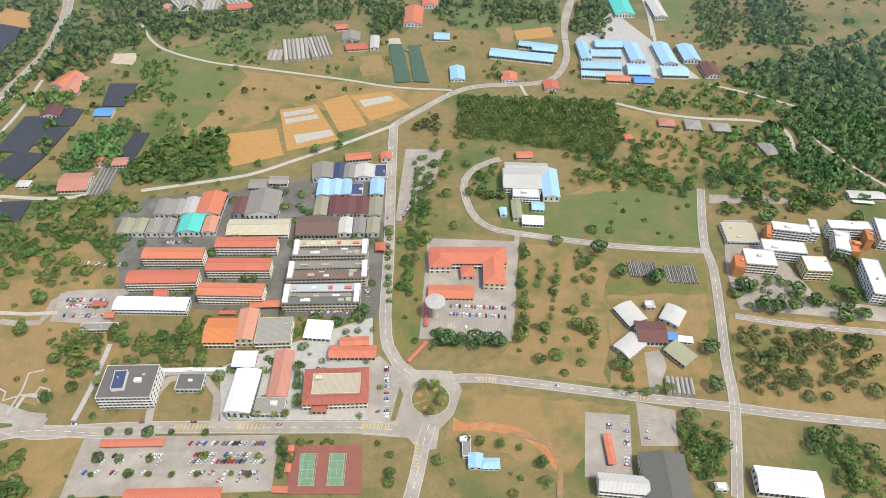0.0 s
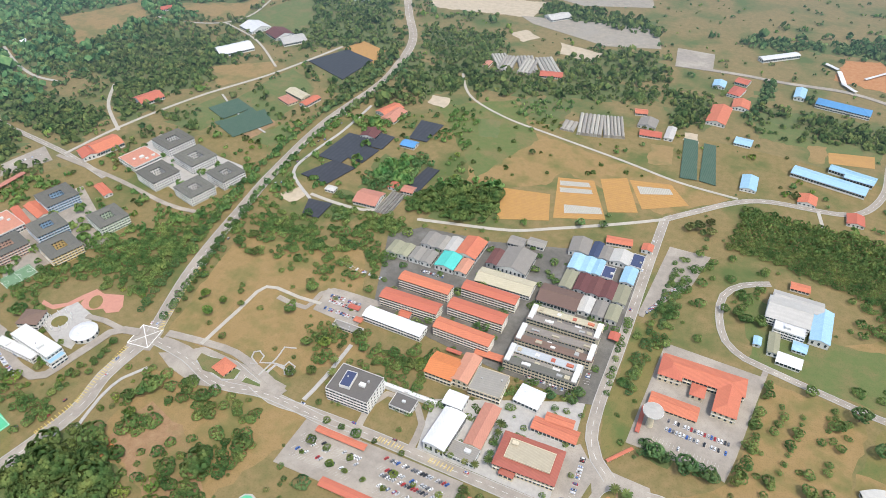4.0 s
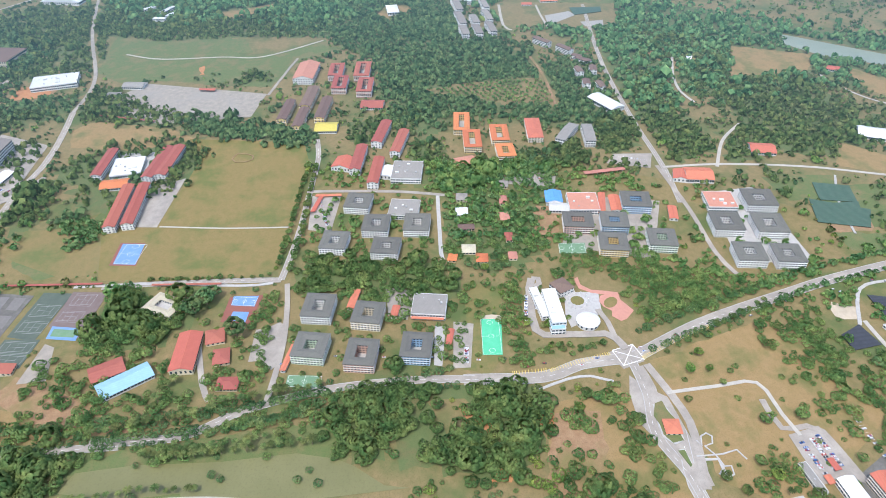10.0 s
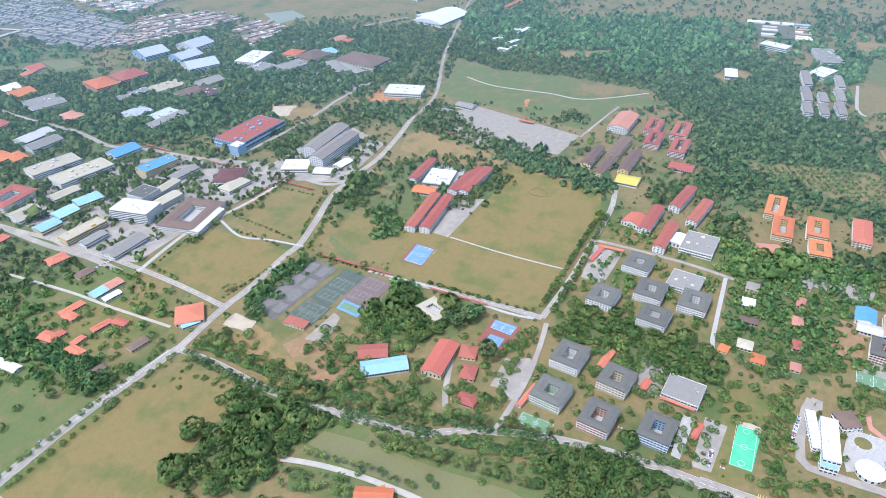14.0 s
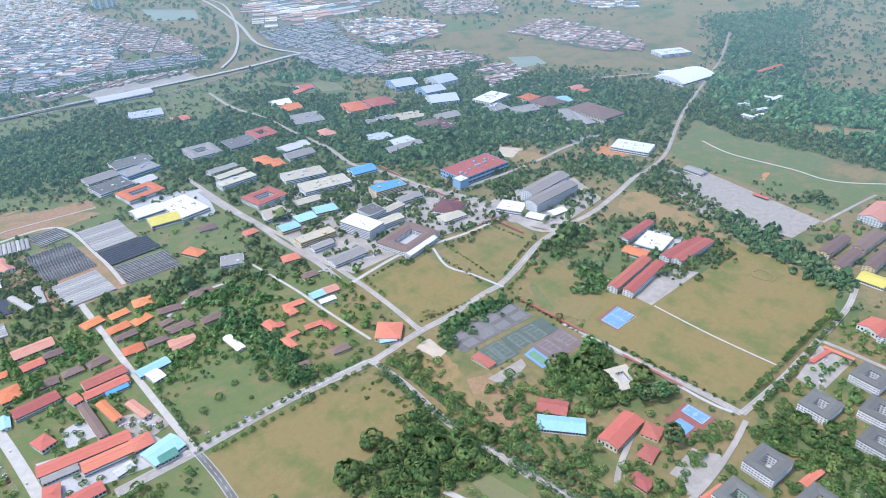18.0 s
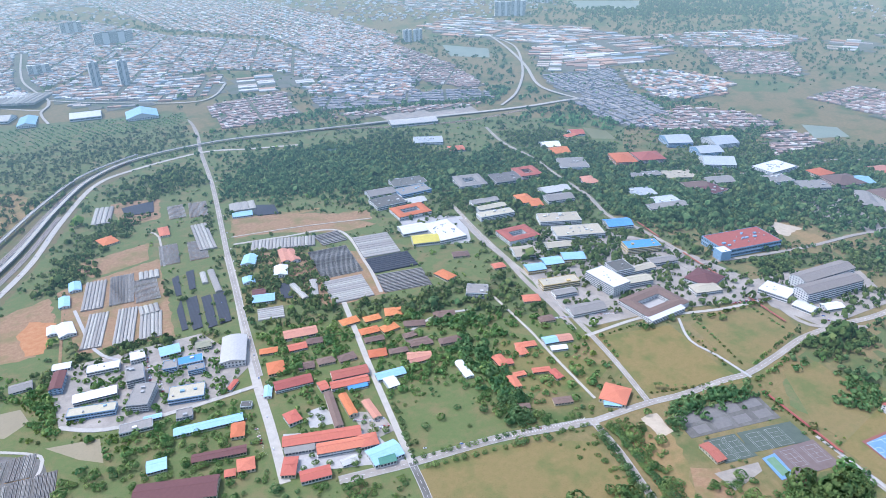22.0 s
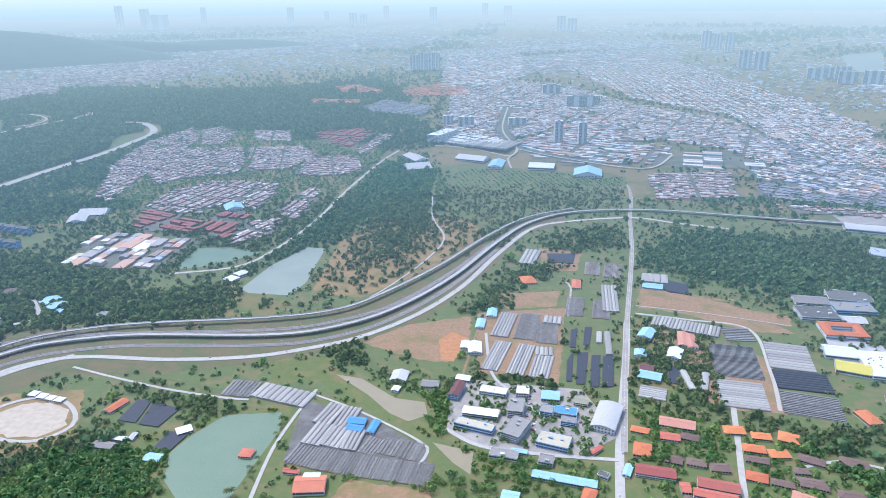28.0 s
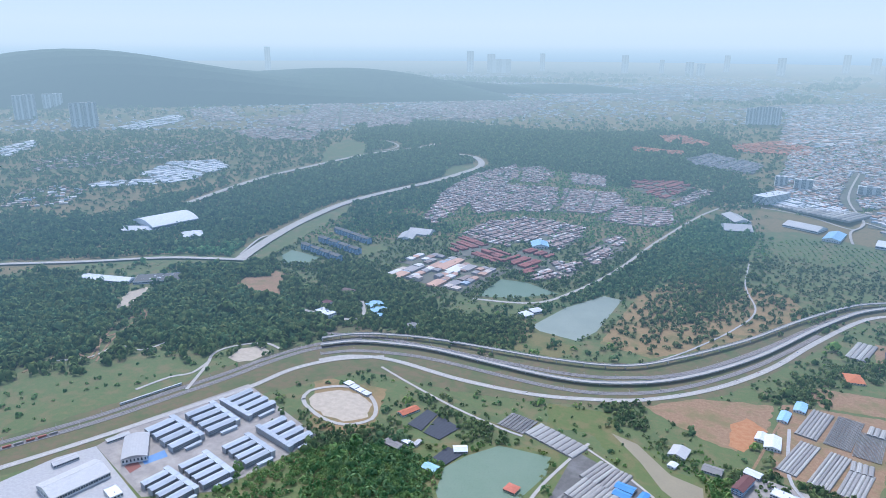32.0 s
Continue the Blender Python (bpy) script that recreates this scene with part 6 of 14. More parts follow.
lay("car_park", 0.2825, (281.7, 571.6), (370.1, 572.6), (368.5, 559.4), (278, 557.3))
lay("pavement", 0.2630, (248.5, 1016.1), (333.9, 816.7), (175.4, 815.5), (180.2, 919.6))
road("asphalt", 6, False, (-223.4, 274.8), (-226.1, 300.1), (-219.7, 315.3), (-190.3, 316.4), (-177.3, 301.8), (-173.7, 276.5))
road("concrete", 4, False, (-280.8, 275.3), (-279, 303.6), (-280.2, 348.7))
road("concrete", 3, False, (-330.1, 278.6), (-327.6, 296.6), (-306.6, 294.7))
road("soil", 4, False, (52.1, 276.7), (81.6, 268.1), (88.7, 254.4), (85.8, 225))
road("asphalt", 5, False, (-48.3, 514.6), (-44.9, 571.4), (-46.5, 638.5))
road("asphalt", 6, True, (260, 400.1), (307.6, 392.1), (388.6, 385.6))
road("pale_road", 4, False, (341.6, 802.6), (397.1, 777.4), (439.5, 752.7))
road("pale_road", 4, False, (435.6, 684.3), (456.1, 635), (482, 595.1))
road("pale_road", 5, False, (302, 999.8), (292.3, 908.9), (276.7, 813.6))
building("gable", "red", "cream", -253.8, 446.9, 55.5, 13.6, 2.3, 13, 4)
building("gable", "red", "cream", -254.2, 416.6, 61.6, 14.8, 3.5, 13, 4)
building("gable", "red", "cream", -189.5, 464.5, 57.2, 13.3, 2.4, 13, 4)
building("gable", "red", "cream", -189.6, 434.6, 57.3, 14.6, 2.3, 13, 4)
building("gable", "red", "cream", -189.2, 403.3, 57, 14.2, 0.9, 13, 4)
building("gable", "white", "white", -256.4, 388.8, 63.1, 14.5, 1, 8, 2)
building("gable", "grey", "white", -287.5, 519.4, 23, 14.6, 92.5, 6, 1)
building("gable", "grey", "white", -273.2, 520, 23, 11.8, 92.5, 6, 1)
building("gable", "steel", "white", -261, 523.2, 24.9, 12.4, 92.5, 6, 1)
building("gable", "red", "white", -240.3, 525.4, 32.9, 23.8, 90.4, 8, 1)
building("gable", "olive", "white", -315.7, 489.4, 20.8, 12, 92.4, 6, 1)
building("gable", "olive", "white", -302.3, 490, 20.8, 11.4, 92.4, 6, 1)
building("gable", "grey", "white", -288.4, 490.6, 20.8, 12, 92.4, 6, 1)
building("gable", "grey", "white", -274.5, 491.2, 20.8, 12.6, 92.4, 6, 1)
building("gable", "teal", "white", -252.7, 494.8, 25.1, 21.3, 92.4, 7, 1)
building("gable", "pink", "white", -234, 495.4, 22.6, 12.6, 92.4, 6, 1)
building("gable", "maroon", "grey", -210.1, 523.8, 25.7, 12.4, 92.5, 7, 1)
building("gable", "grey", "white", -187.5, 528.2, 36.7, 32.1, 92.5, 8, 1)
building("gable", "grey", "white", -201.2, 562.6, 17.8, 14.4, 2.6, 5, 1)
building("gable", "grey", "white", -180.8, 570.2, 19.1, 12.7, 2.6, 5, 1)
building("gable", "beige", "white", -185.1, 492.6, 59.5, 22.4, 3.2, 7, 2)
building("gable", "brown", "white", -127.2, 496.8, 40.7, 26.7, 2.4, 7, 1)
building("gable", "olive", "white", -128.7, 527.7, 27.6, 12.5, 92.5, 6, 1)
building("gable", "maroon", "white", -114.1, 529.6, 26.8, 12.5, 92.5, 6, 1)
building("gable", "maroon", "white", -100.4, 530.2, 26.8, 12.6, 92.5, 6, 1)
building("gable", "maroon", "white", -86.7, 530.8, 26.9, 12.6, 92.5, 6, 1)
building("gable", "olive", "white", -72.9, 530.1, 27.7, 12.6, 92.5, 6, 1)
building("gable", "blue_pale", "white", -130.6, 557.6, 25.6, 12.3, 92.5, 7, 1)
building("gable", "blue_pale", "white", -118, 558.2, 25.6, 11.7, 92.5, 7, 1)
building("gable", "blue_pale", "white", -107, 559.1, 24.7, 9.4, 92.5, 7, 1)
building("flat", "navy", "white", -95.2, 557, 11.8, 18.9, 2.5, 6, 1)
building("gable", "blue_pale", "white", -74.4, 561.1, 25.7, 13.6, 92.5, 7, 1)
building("gable", "grey", "white", -136, 586.8, 26.8, 21.6, 97.8, 6, 1)
building("gable", "navy", "white", -118.3, 588.3, 26.2, 10.3, 92.6, 6, 1)
building("gable", "grey", "white", -107.1, 587.3, 23.1, 10.9, 92.6, 6, 1)
building("gable", "steel", "white", -90.5, 588.5, 22.1, 20, 92.6, 6, 1)
building("flat", "navy", "white", -73.2, 589.3, 12.2, 22.1, 2.6, 6, 1)
building("gable", "red", "white", -100.7, 616.5, 27.7, 11.4, 11.4, 5, 1)
building("gable", "red", "white", -69.8, 619.2, 11.7, 11.3, 92.7, 5, 1)
building("gable", "steel", "white", -100.1, 499.4, 22.6, 12.2, 92.4, 6, 1)
building("gable", "grey", "white", -86.3, 500, 22.7, 11.1, 92.4, 6, 1)
building("gable", "olive", "white", -72.7, 500.6, 22.7, 11.7, 92.4, 6, 1)
teaching_range(-109.3, 462.4, 70.5, 22, 3.5, 11, "roof_taupe", "roof_beige", "roof_dark")
teaching_range(-107.8, 433, 73.3, 23.1, 3.9, 11, "roof_brown", "roof_taupe", "roof_dark")
teaching_range(-109, 403.3, 68.2, 24, 3.3, 11, "roof_slate", "roof_steel_blue", "roof_grey")
building("canopy", "red", "grey", -158.3, 395.4, 27.6, 8, 4.9, 4, 1)
building("canopy", "red", "grey", -63.1, 472.5, 11.1, 9.8, 92.3, 4, 1)
building("hip", "white", "white", -106.5, 366.8, 22.2, 19.3, -2.6, 6, 1)
building("gable", "red", "white", -74.7, 344.2, 38.1, 12.3, 2.1, 6, 1)
building("gable", "red", "white", -74.4, 354.3, 23.5, 8.3, 5, 7, 1)
building("court", "brick_red", "cream", -83.3, 307.9, 49.8, 32.2, 4.3, 9, 2)
building("flat", "beige", "cream", -82.9, 308.9, 37.6, 18.6, 3.6, 10.5, 0)
building("hip", "brick_red", "cream", -94.2, 289.9, 11.3, 7.1, 1.9, 6, 1)
building("gable", "pink", "cream", -129.6, 320.4, 44, 14.5, 92, 6, 1)
building("flat", "grey", "white", -133.5, 290.2, 25.4, 15.2, 1.9, 5, 1)
building("vault", "white", "white", -154.1, 299.3, 38.8, 18.9, 89, 12, 1)
building("vault", "white", "white", -160.8, 331.6, 17.7, 14.7, 2, 9, 1)
building("gable", "pink", "cream", -167.5, 366.7, 32.9, 15.4, 92.1, 10, 2)
building("gable", "orange_roof", "cream", -187.4, 360.2, 26.1, 25.7, 2.1, 9, 2)
building("flat", "grey", "cream", -143.2, 361.9, 29.3, 27, 4.4, 9, 2)
building("canopy", "red", "grey", -189.3, 384.3, 14.7, 3.9, 2.2, 4, 1)
building("flat", "dark", "white", -243.7, 302.1, 41, 30.4, 3.4, 15, 4)
building("flat", "navy", "white", -249.6, 301.3, 9.6, 17, 8.1, 18, 0)
building("flat", "dark", "white", -200.2, 310.4, 20.8, 15.1, 2, 5, 1)
building("flat", "white", "white", -203.1, 322.2, 56.4, 3.9, 3.2, 4, 0)
building("canopy", "red", "grey", -228.4, 256.8, 46.5, 6.1, 3, 3, 1)
building("canopy", "red", "grey", -186.4, 218.4, 67.9, 8.2, 3.2, 3, 1)
building("canopy", "red", "grey", -109.9, 247.6, 21.2, 4.1, 91.8, 3, 1)
building("canopy", "red", "grey", -112.3, 223.9, 11.1, 4.6, 1.8, 3, 1)
building("flat", "grey", "white", -294.7, 364.5, 30.7, 7.4, 3.3, 3.5, 1)
building("canopy", "red", "grey", -304.4, 391, 12.3, 6, 2.2, 3, 1)
building("canopy", "red", "grey", -291.2, 378.1, 8.7, 6.4, 2.2, 3, 1)
building("gable", "red", "white", -254.4, 406.2, 11.3, 9.7, 5.6, 4, 1)
building("hip", "red", "cream", 21.6, 459.2, 71.6, 21.4, 2.3, 9, 2)
building("hip", "red", "cream", 45.5, 443.7, 41.4, 19, 90.1, 9, 2)
building("hip", "red", "cream", -5.1, 454.8, 25, 20, 92.3, 9, 2)
building("hip", "red", "cream", 21, 441.5, 13.9, 11.5, 92.3, 6, 1)
building("gable", "red", "cream", 6.1, 416.4, 40.2, 15.3, 1.2, 4, 1)
building("canopy", "red", "grey", -15.4, 391, 29.4, 3.4, 92.1, 3, 1)
building("canopy", "red", "grey", -21, 348.7, 26, 2.6, 54.5, 3, 1)
building("gable", "maroon", "white", 178.6, 374, 24.4, 22.1, -0.7, 7, 1)
building("vault", "steel", "grey", 165.1, 395.7, 22.6, 18.7, 118.5, 5, 1)
building("vault", "steel", "grey", 202.4, 395.4, 20.3, 17, 57.7, 5, 1)
building("vault", "steel", "grey", 158.6, 360.4, 22.9, 16.8, 41.6, 5, 1)
building("vault", "olive", "grey", 200, 353.5, 21.4, 16.3, -49.9, 5, 1)
building("gable", "blue", "white", 197.2, 372, 8.2, 7.6, -2.2, 4, 1)
building("gable", "white", "white", 207.8, 369.3, 11.4, 5.8, -4, 4, 1)
building("flat", "steel", "white", 185.2, 407.9, 7.6, 8.1, 2.2, 4, 1)
tunnel(187.8, 455.2, 26.5, 21.2, 0.7, 6, "shade", 5)
tunnel(223, 449.7, 28.3, 24.1, -0.7, 6, "shade", 5)
tunnel(192.5, 321.1, 22.3, 15.7, -3.5, 6, "film", 5)
tunnel(-241.1, 845.4, 20.5, 28.4, -176.8, 3, "film", 3)
tunnel(-214.6, 860.9, 34.7, 59.3, 13.4, 6, "film", 5)
tunnel(-184.1, 869.9, 29.4, 57.9, 18.6, 6, "film", 5)
tunnel(-403.5, 995.6, 23.8, 60.2, 8.1, 4, "film", 5)
tunnel(-368.9, 1000.6, 24, 54.4, 8.1, 4, "film", 5)
building("gable", "red", "white", -323.2, 989.4, 35.7, 19.3, 16, 4, 1)
building("flat", "beige", "white", 294.1, 506.6, 31.6, 28.1, -0.6, 5, 1)
building("gable", "steel", "white", 449.3, 574.3, 37.8, 11.7, -0.3, 4, 1)
building("gable", "steel", "white", 79.6, 578.5, 39.4, 33.6, -0.2, 10, 3)
building("gable", "steel", "white", 86, 599.2, 46.1, 18.7, 0.1, 8, 2)
building("flat", "white", "white", 82.8, 557.6, 27.7, 19, -1.3, 9, 3)
building("gable", "blue_pale", "white", 110, 575.7, 47.1, 17.2, 89.4, 7, 1)
building("gable", "olive", "white", 72.2, 533.1, 27.7, 9.2, 92.5, 5, 1)
building("gable", "white", "white", 87.6, 517, 21, 13.2, -2.2, 5, 1)
building("gable", "blue_pale", "white", 94.6, 540.1, 12.2, 11.9, -1.7, 4, 1)
building("gable", "blue_pale", "white", 58.2, 530.4, 10.7, 6.4, 92.5, 4, 1)
building("gable", "red", "white", 86.3, 629.5, 17.9, 10.8, 2.7, 4, 1)
building("gable", "blue_pale", "white", 96.7, 857.8, 86.6, 21.1, -9.3, 6, 1)
building("gable", "blue_pale", "white", 122.1, 887.6, 53.9, 13.7, -10.8, 6, 1)
building("gable", "blue_pale", "white", 130.1, 878.3, 33.7, 13.5, -7.8, 6, 1)
building("gable", "blue_pale", "white", 184.6, 876.8, 48.8, 14, 93.2, 6, 1)
building("gable", "blue_pale", "white", 213.8, 870, 41.3, 17.9, 1, 6, 1)
building("gable", "blue_pale", "white", 221.4, 899.2, 37.7, 21.8, 3.3, 6, 1)
building("gable", "blue_pale", "white", 202.4, 836.5, 53, 18.6, -0.1, 6, 1)
building("gable", "blue_pale", "white", 188.6, 813.2, 29.7, 12.1, -2.6, 6, 1)
building("gable", "red", "white", 220.7, 804.3, 30.9, 13.4, -2.3, 5, 1)
building("gable", "blue_pale", "white", 254.4, 875.1, 50.1, 20.3, 93.2, 6, 1)
building("gable", "blue_pale", "white", 251, 827.9, 29.2, 27.5, 0.2, 6, 1)
building("gable", "blue_pale", "white", 296.6, 873.6, 57.9, 22.6, 93.2, 6, 1)
building("gable", "blue_pale", "white", 299.2, 826, 34.5, 24.3, 0.7, 6, 1)
building("gable", "blue_pale", "white", 330.4, 877.6, 43.6, 22.8, 93.2, 6, 1)
building("gable", "blue", "white", 254.5, 803.5, 25.1, 14.7, -0.2, 4, 1)
building("gable", "maroon", "white", 349.1, 834.2, 33.2, 19.8, 93.1, 5, 1)
building("gable", "teal", "white", 260.7, 1020.1, 55.8, 29.5, 93.5, 6, 1)
building("gable", "steel", "white", 314.4, 1017.5, 59.4, 19, 93.5, 6, 1)
building("gable", "blue_pale", "white", 8.9, 807.8, 33.8, 18.5, 93.1, 4, 1)
building("gable", "blue_pale", "white", -14.1, 910.8, 21.7, 19.1, -1.2, 4, 1)
building("gable", "red", "white", -57.8, 972.8, 57.2, 26.6, 89.5, 5, 1)
building("gable", "red", "white", -35.1, 1021.6, 28.3, 23.4, 93.6, 5, 1)
building("gable", "red", "white", -132.3, 873.4, 28.9, 16.1, 9.7, 4, 1)
building("gable", "grey", "white", -143.2, 902.5, 25.7, 24.6, 93.3, 4, 1)
building("gable", "red", "white", -160.8, 931.7, 17.2, 13.9, 15.3, 4, 1)
building("gable", "steel", "white", -108.1, 887.6, 35.1, 11.8, 93.3, 4, 1)
building("gable", "red", "white", 130.8, 784, 21.1, 18.3, 93, 4, 1)
building("gable", "red", "white", 77.2, 802.6, 20.6, 19.9, 88.9, 4, 1)
building("hip", "pink", "cream", 263.5, 703.7, 18.1, 15.2, -4.8, 4, 1)
building("hip", "grey", "cream", 294.6, 700.6, 20.2, 18.6, 85.5, 4, 1)
building("hip", "grey", "cream", 327.6, 696.6, 20.2, 17.2, -0.6, 4, 1)
building("hip", "grey", "cream", 371.4, 654.9, 23.4, 16.1, 104.4, 4, 1)
building("hip", "red", "cream", 211.3, 671.2, 9.2, 8.7, 92.8, 4, 1)
building("gable", "maroon", "white", -477.7, 692.4, 23.8, 22.7, 95.9, 4, 1)
building("gable", "pink", "white", -477.1, 751.7, 38.1, 24.1, 89.8, 4, 1)
building("gable", "pink", "white", -394.1, 557.5, 29.6, 29, 6.2, 5, 1)
building("gable", "blue", "white", -415.5, 692.3, 20.6, 16.1, 2.9, 4, 1)
building("gable", "red", "white", -381.7, 594.9, 12.4, 10.4, 92.7, 4, 1)
building("gable", "pink", "white", -361, 595.9, 15.6, 13.5, 6.4, 4, 1)
tunnel(-368.2, 563.6, 20.9, 48.5, 2.5, 4, "shade", 4)
lay("shade_net_net_black", 1.6035, (-507.5, 682.1), (-469, 684), (-472.3, 610.8), (-509.4, 611.2))
lay("shade_net_net_black", 1.6040, (-470.8, 702.6), (-444.1, 701.4), (-442.7, 665), (-467.6, 663.7))
lay("shade_net_net_black", 1.6045, (-475.4, 663.3), (-444.5, 661.3), (-447.7, 622.8), (-472.9, 625.9))
lay("shade_net_net_black", 1.6050, (-435.6, 761.4), (-400, 763.2), (-398.9, 710), (-426.2, 708.6))
lay("shade_net_net_black", 1.6055, (-367, 654.7), (-349.4, 655.5), (-348.9, 597.6), (-369.3, 601.9))
lay("shade_net_net_black", 1.6060, (-460.5, 525), (-429, 529.1), (-426.3, 495.9), (-449.3, 496.6))
building("hip", "steel", "white", -447.3, 553.2, 12.8, 9.5, 2.6, 4, 1)
building("gable", "pink", "white", -431.8, 979.1, 19.4, 10, 93.5, 4, 1)
building("gable", "steel", "white", 130.7, 232.2, 34.5, 13.1, -3.7, 10, 2)
building("gable", "slate", "white", 161.8, 238.6, 35.4, 31.6, 88.8, 10, 2)
building("canopy", "red", "grey", 126.6, 262.8, 25.1, 5.8, 91.8, 4, 1)
building("gable", "white", "white", 249.7, 238.6, 43.4, 19.7, -4.8, 8, 1)
building("gable", "blue_pale", "white", 26.5, 250, 10.9, 9.9, 89.3, 4, 1)
building("gable", "blue_pale", "white", 37.8, 248.1, 11.5, 7.6, 1.8, 4, 1)
building("flat", "grey", "white", 19.8, 261.8, 6.2, 16.8, 1.9, 3.5, 1)
building("flat", "white", "white", 202.2, 235.4, 8.9, 5.6, 1.8, 4, 1)
car_row(90, 0.85, 4.7, 401.8, 56.4, 401)
car_row(90, 0.8, 4.9, 392.5, 55.9, 391.1)
car_row(90, 0.1, -1.3, 378.7, 54.3, 375.7)
car_row(60, 0.8, -187.2, 258.7, -130.5, 260.6)
car_row(60, 0.4, -259.6, 246.2, -203.6, 248.1)
car_row(60, 0.25, -257.6, 241.4, -203.1, 242.7)
car_row(60, 0.7, -186.6, 249.5, -128.6, 251.4)
car_row(60, 0.7, -182.9, 244.2, -127.4, 246)
car_row(60, 0.15, -259.1, 232.9, -203.4, 234.7)
car_row(60, 0.05, -256.6, 226.9, -201.5, 228.7)
car_row(60, 0.6, -182.4, 235.4, -125.6, 237.2)
car_row(60, 0.35, -178.7, 229.8, -128.4, 231.4)
car_row(90, 0.8, -337, 396, -302.1, 397.4)
car_row(90, 0.8, -334, 388.8, -298.4, 390.2)
car_row(90, 0.8, -332.3, 377.8, -294.2, 379.2)
car_row(90, 0.7, -46, 333.8, -42, 284.9)
car_row(50, 0.7, -26.7, 572.3, -45.2, 520.8)
car_row(90, 0.7, -120.4, 391, -72.8, 391.5)
car_row(90, 0.6, -285.4, 413.1, -228.2, 416.8)
car_row(90, 0.5, 130.8, 289.2, 123.6, 242.1)
car_row(90, 0.5, 144.1, 289.6, 137.2, 244.7)
car_row(90, 0.4, 161.4, 295.3, 157.1, 272.9)
car_row(90, 0.5, -71.1, 422.9, -68.1, 404.4)
car_row(90, 0.7, -274.5, 472.6, -247.5, 474.6)
car_row(90, 0.5, -355.8, 443, -301.8, 441.4)
wood("rows", 6.5, 8.5, 1, (13.4, 754.8), (207.2, 754.1), (205.4, 679), (184.1, 627.7), (134.4, 643.8), (56.8, 660.3), (5.8, 663.6))
wood("olive", 11.2, 9, 0.80, (253, 393.3), (374.5, 385.1), (355.8, 320.2), (291.1, 318), (240.5, 316.2))
wood("dark", 7.7, 9, 0.90, (-427.6, 583.8), (-424.3, 620.6), (-383.4, 685.9), (-361.3, 651.5), (-372.8, 586.3), (-387.2, 575.6))
wood("leaf", 6.9, 8, 0.94, (-345.2, 553.2), (-350.2, 592.4), (-322.1, 642.1), (-269.3, 665.3), (-249.3, 607.5), (-284.2, 580.3), (-321.8, 563.8))
wood("leaf", 7.7, 8, 0.87, (-449.2, 490.7), (-423.5, 496), (-389.8, 453), (-386.5, 434.3), (-422.1, 436.6))
wood("leaf", 7.7, 8, 0.80, (-385.8, 427), (-346, 432.2), (-329.9, 418.4), (-374.2, 413.2))
wood("leaf", 7.7, 8, 0.84, (-382, 485.2), (-319.2, 489.5), (-311.3, 460.1), (-369.1, 461.6))
wood("leaf", 6.9, 8, 0.84, (-374.1, 506.7), (-376.2, 533.2), (-334.4, 539.7), (-337.5, 508.2), (-362.2, 498.6))
wood("leaf", 7.7, 8, 0.90, (-427.3, 535.6), (-407.1, 550.4), (-390, 510.3), (-405.9, 501))
wood("leaf", 7.7, 8, 0.74, (-647.6, 871.7), (-572.4, 946.8), (-540.9, 845.1), (-545.4, 755.5), (-567.9, 714.2))
wood("leaf", 7.7, 7, 0.74, (-552, 948), (-455.5, 935.4), (-424.4, 867.9), (-468.3, 817.9), (-518.1, 846.4))
wood("leaf", 7.7, 7, 0.74, (-411, 805.9), (-375.9, 838.5), (-348.2, 725.5), (-385.3, 710.7), (-396.4, 763.4))
wood("bush", 8, 6, 0.6, (-343.4, 889.3), (-261.5, 920), (-249.1, 822.4), (-322.7, 841.5))
wood("leaf", 8.6, 8, 0.80, (-468.1, 972.1), (-142.7, 1032.1), (-137.3, 982.7), (-299.9, 909), (-414.2, 885.2))
wood("leaf", 8.6, 8, 0.80, (-142.7, 1032.1), (-72.1, 1036.5), (-69.2, 922.5), (-114.1, 919.9))
wood("leaf", 9.5, 8, 0.71, (-10, 1040.4), (178, 1052.3), (161, 972.3), (67.2, 957.5), (0.1, 944.4))
wood("dark", 8.6, 10, 0.84, (376.4, 833.8), (638.6, 946.1), (477.6, 585.1), (395, 591.2), (403.6, 632.6), (423.2, 726.2), (392.8, 763.6))
wood("olive", 10.3, 9, 0.74, (396.3, 1066), (562.4, 1076.4), (519.7, 957), (402.5, 898.4), (357.9, 912.7))
wood("dark", 7.7, 9, 0.94, (474.5, 1070.9), (530, 1074.4), (502.7, 920.9), (432.2, 916.9))
wood("leaf", 11.2, 8, 0.74, (209.4, 703.1), (305.2, 701.8), (276.8, 576.2), (198.9, 602.3))
wood("leaf", 8.6, 8, 0.74, (310.5, 696), (406.2, 677.1), (388.7, 590.9), (287.6, 606.4))
wood("dark", 7.7, 9, 0.94, (288.9, 611.6), (351.4, 619.6), (355.7, 584.5), (281.1, 581.2))
wood("leaf", 8.6, 8, 0.74, (218, 754.6), (330.2, 802), (432.2, 752.4), (381.3, 726.6), (257.5, 737))
wood("leaf", 7.7, 8, 0.87, (184.8, 291), (224, 289.8), (215, 229.1), (202.9, 228.7), (187.1, 246.3), (181.9, 269))
wood("dark", 7.7, 9, 0.87, (281.2, 284.3), (314.3, 285.4), (318.2, 268.8), (282.4, 269.9))
wood("leaf", 8.6, 9, 0.80, (223.2, 243.1), (236.4, 252.4), (231.3, 229.6), (219.1, 229.2))
wood("leaf", 8.6, 9, 0.80, (290.8, 258.6), (338.9, 274.2), (320.2, 232.4), (280.2, 231.1))
wood("leaf", 7.7, 8, 0.80, (141.4, 647.5), (193.7, 628.1), (187.1, 606.9), (131.9, 620))
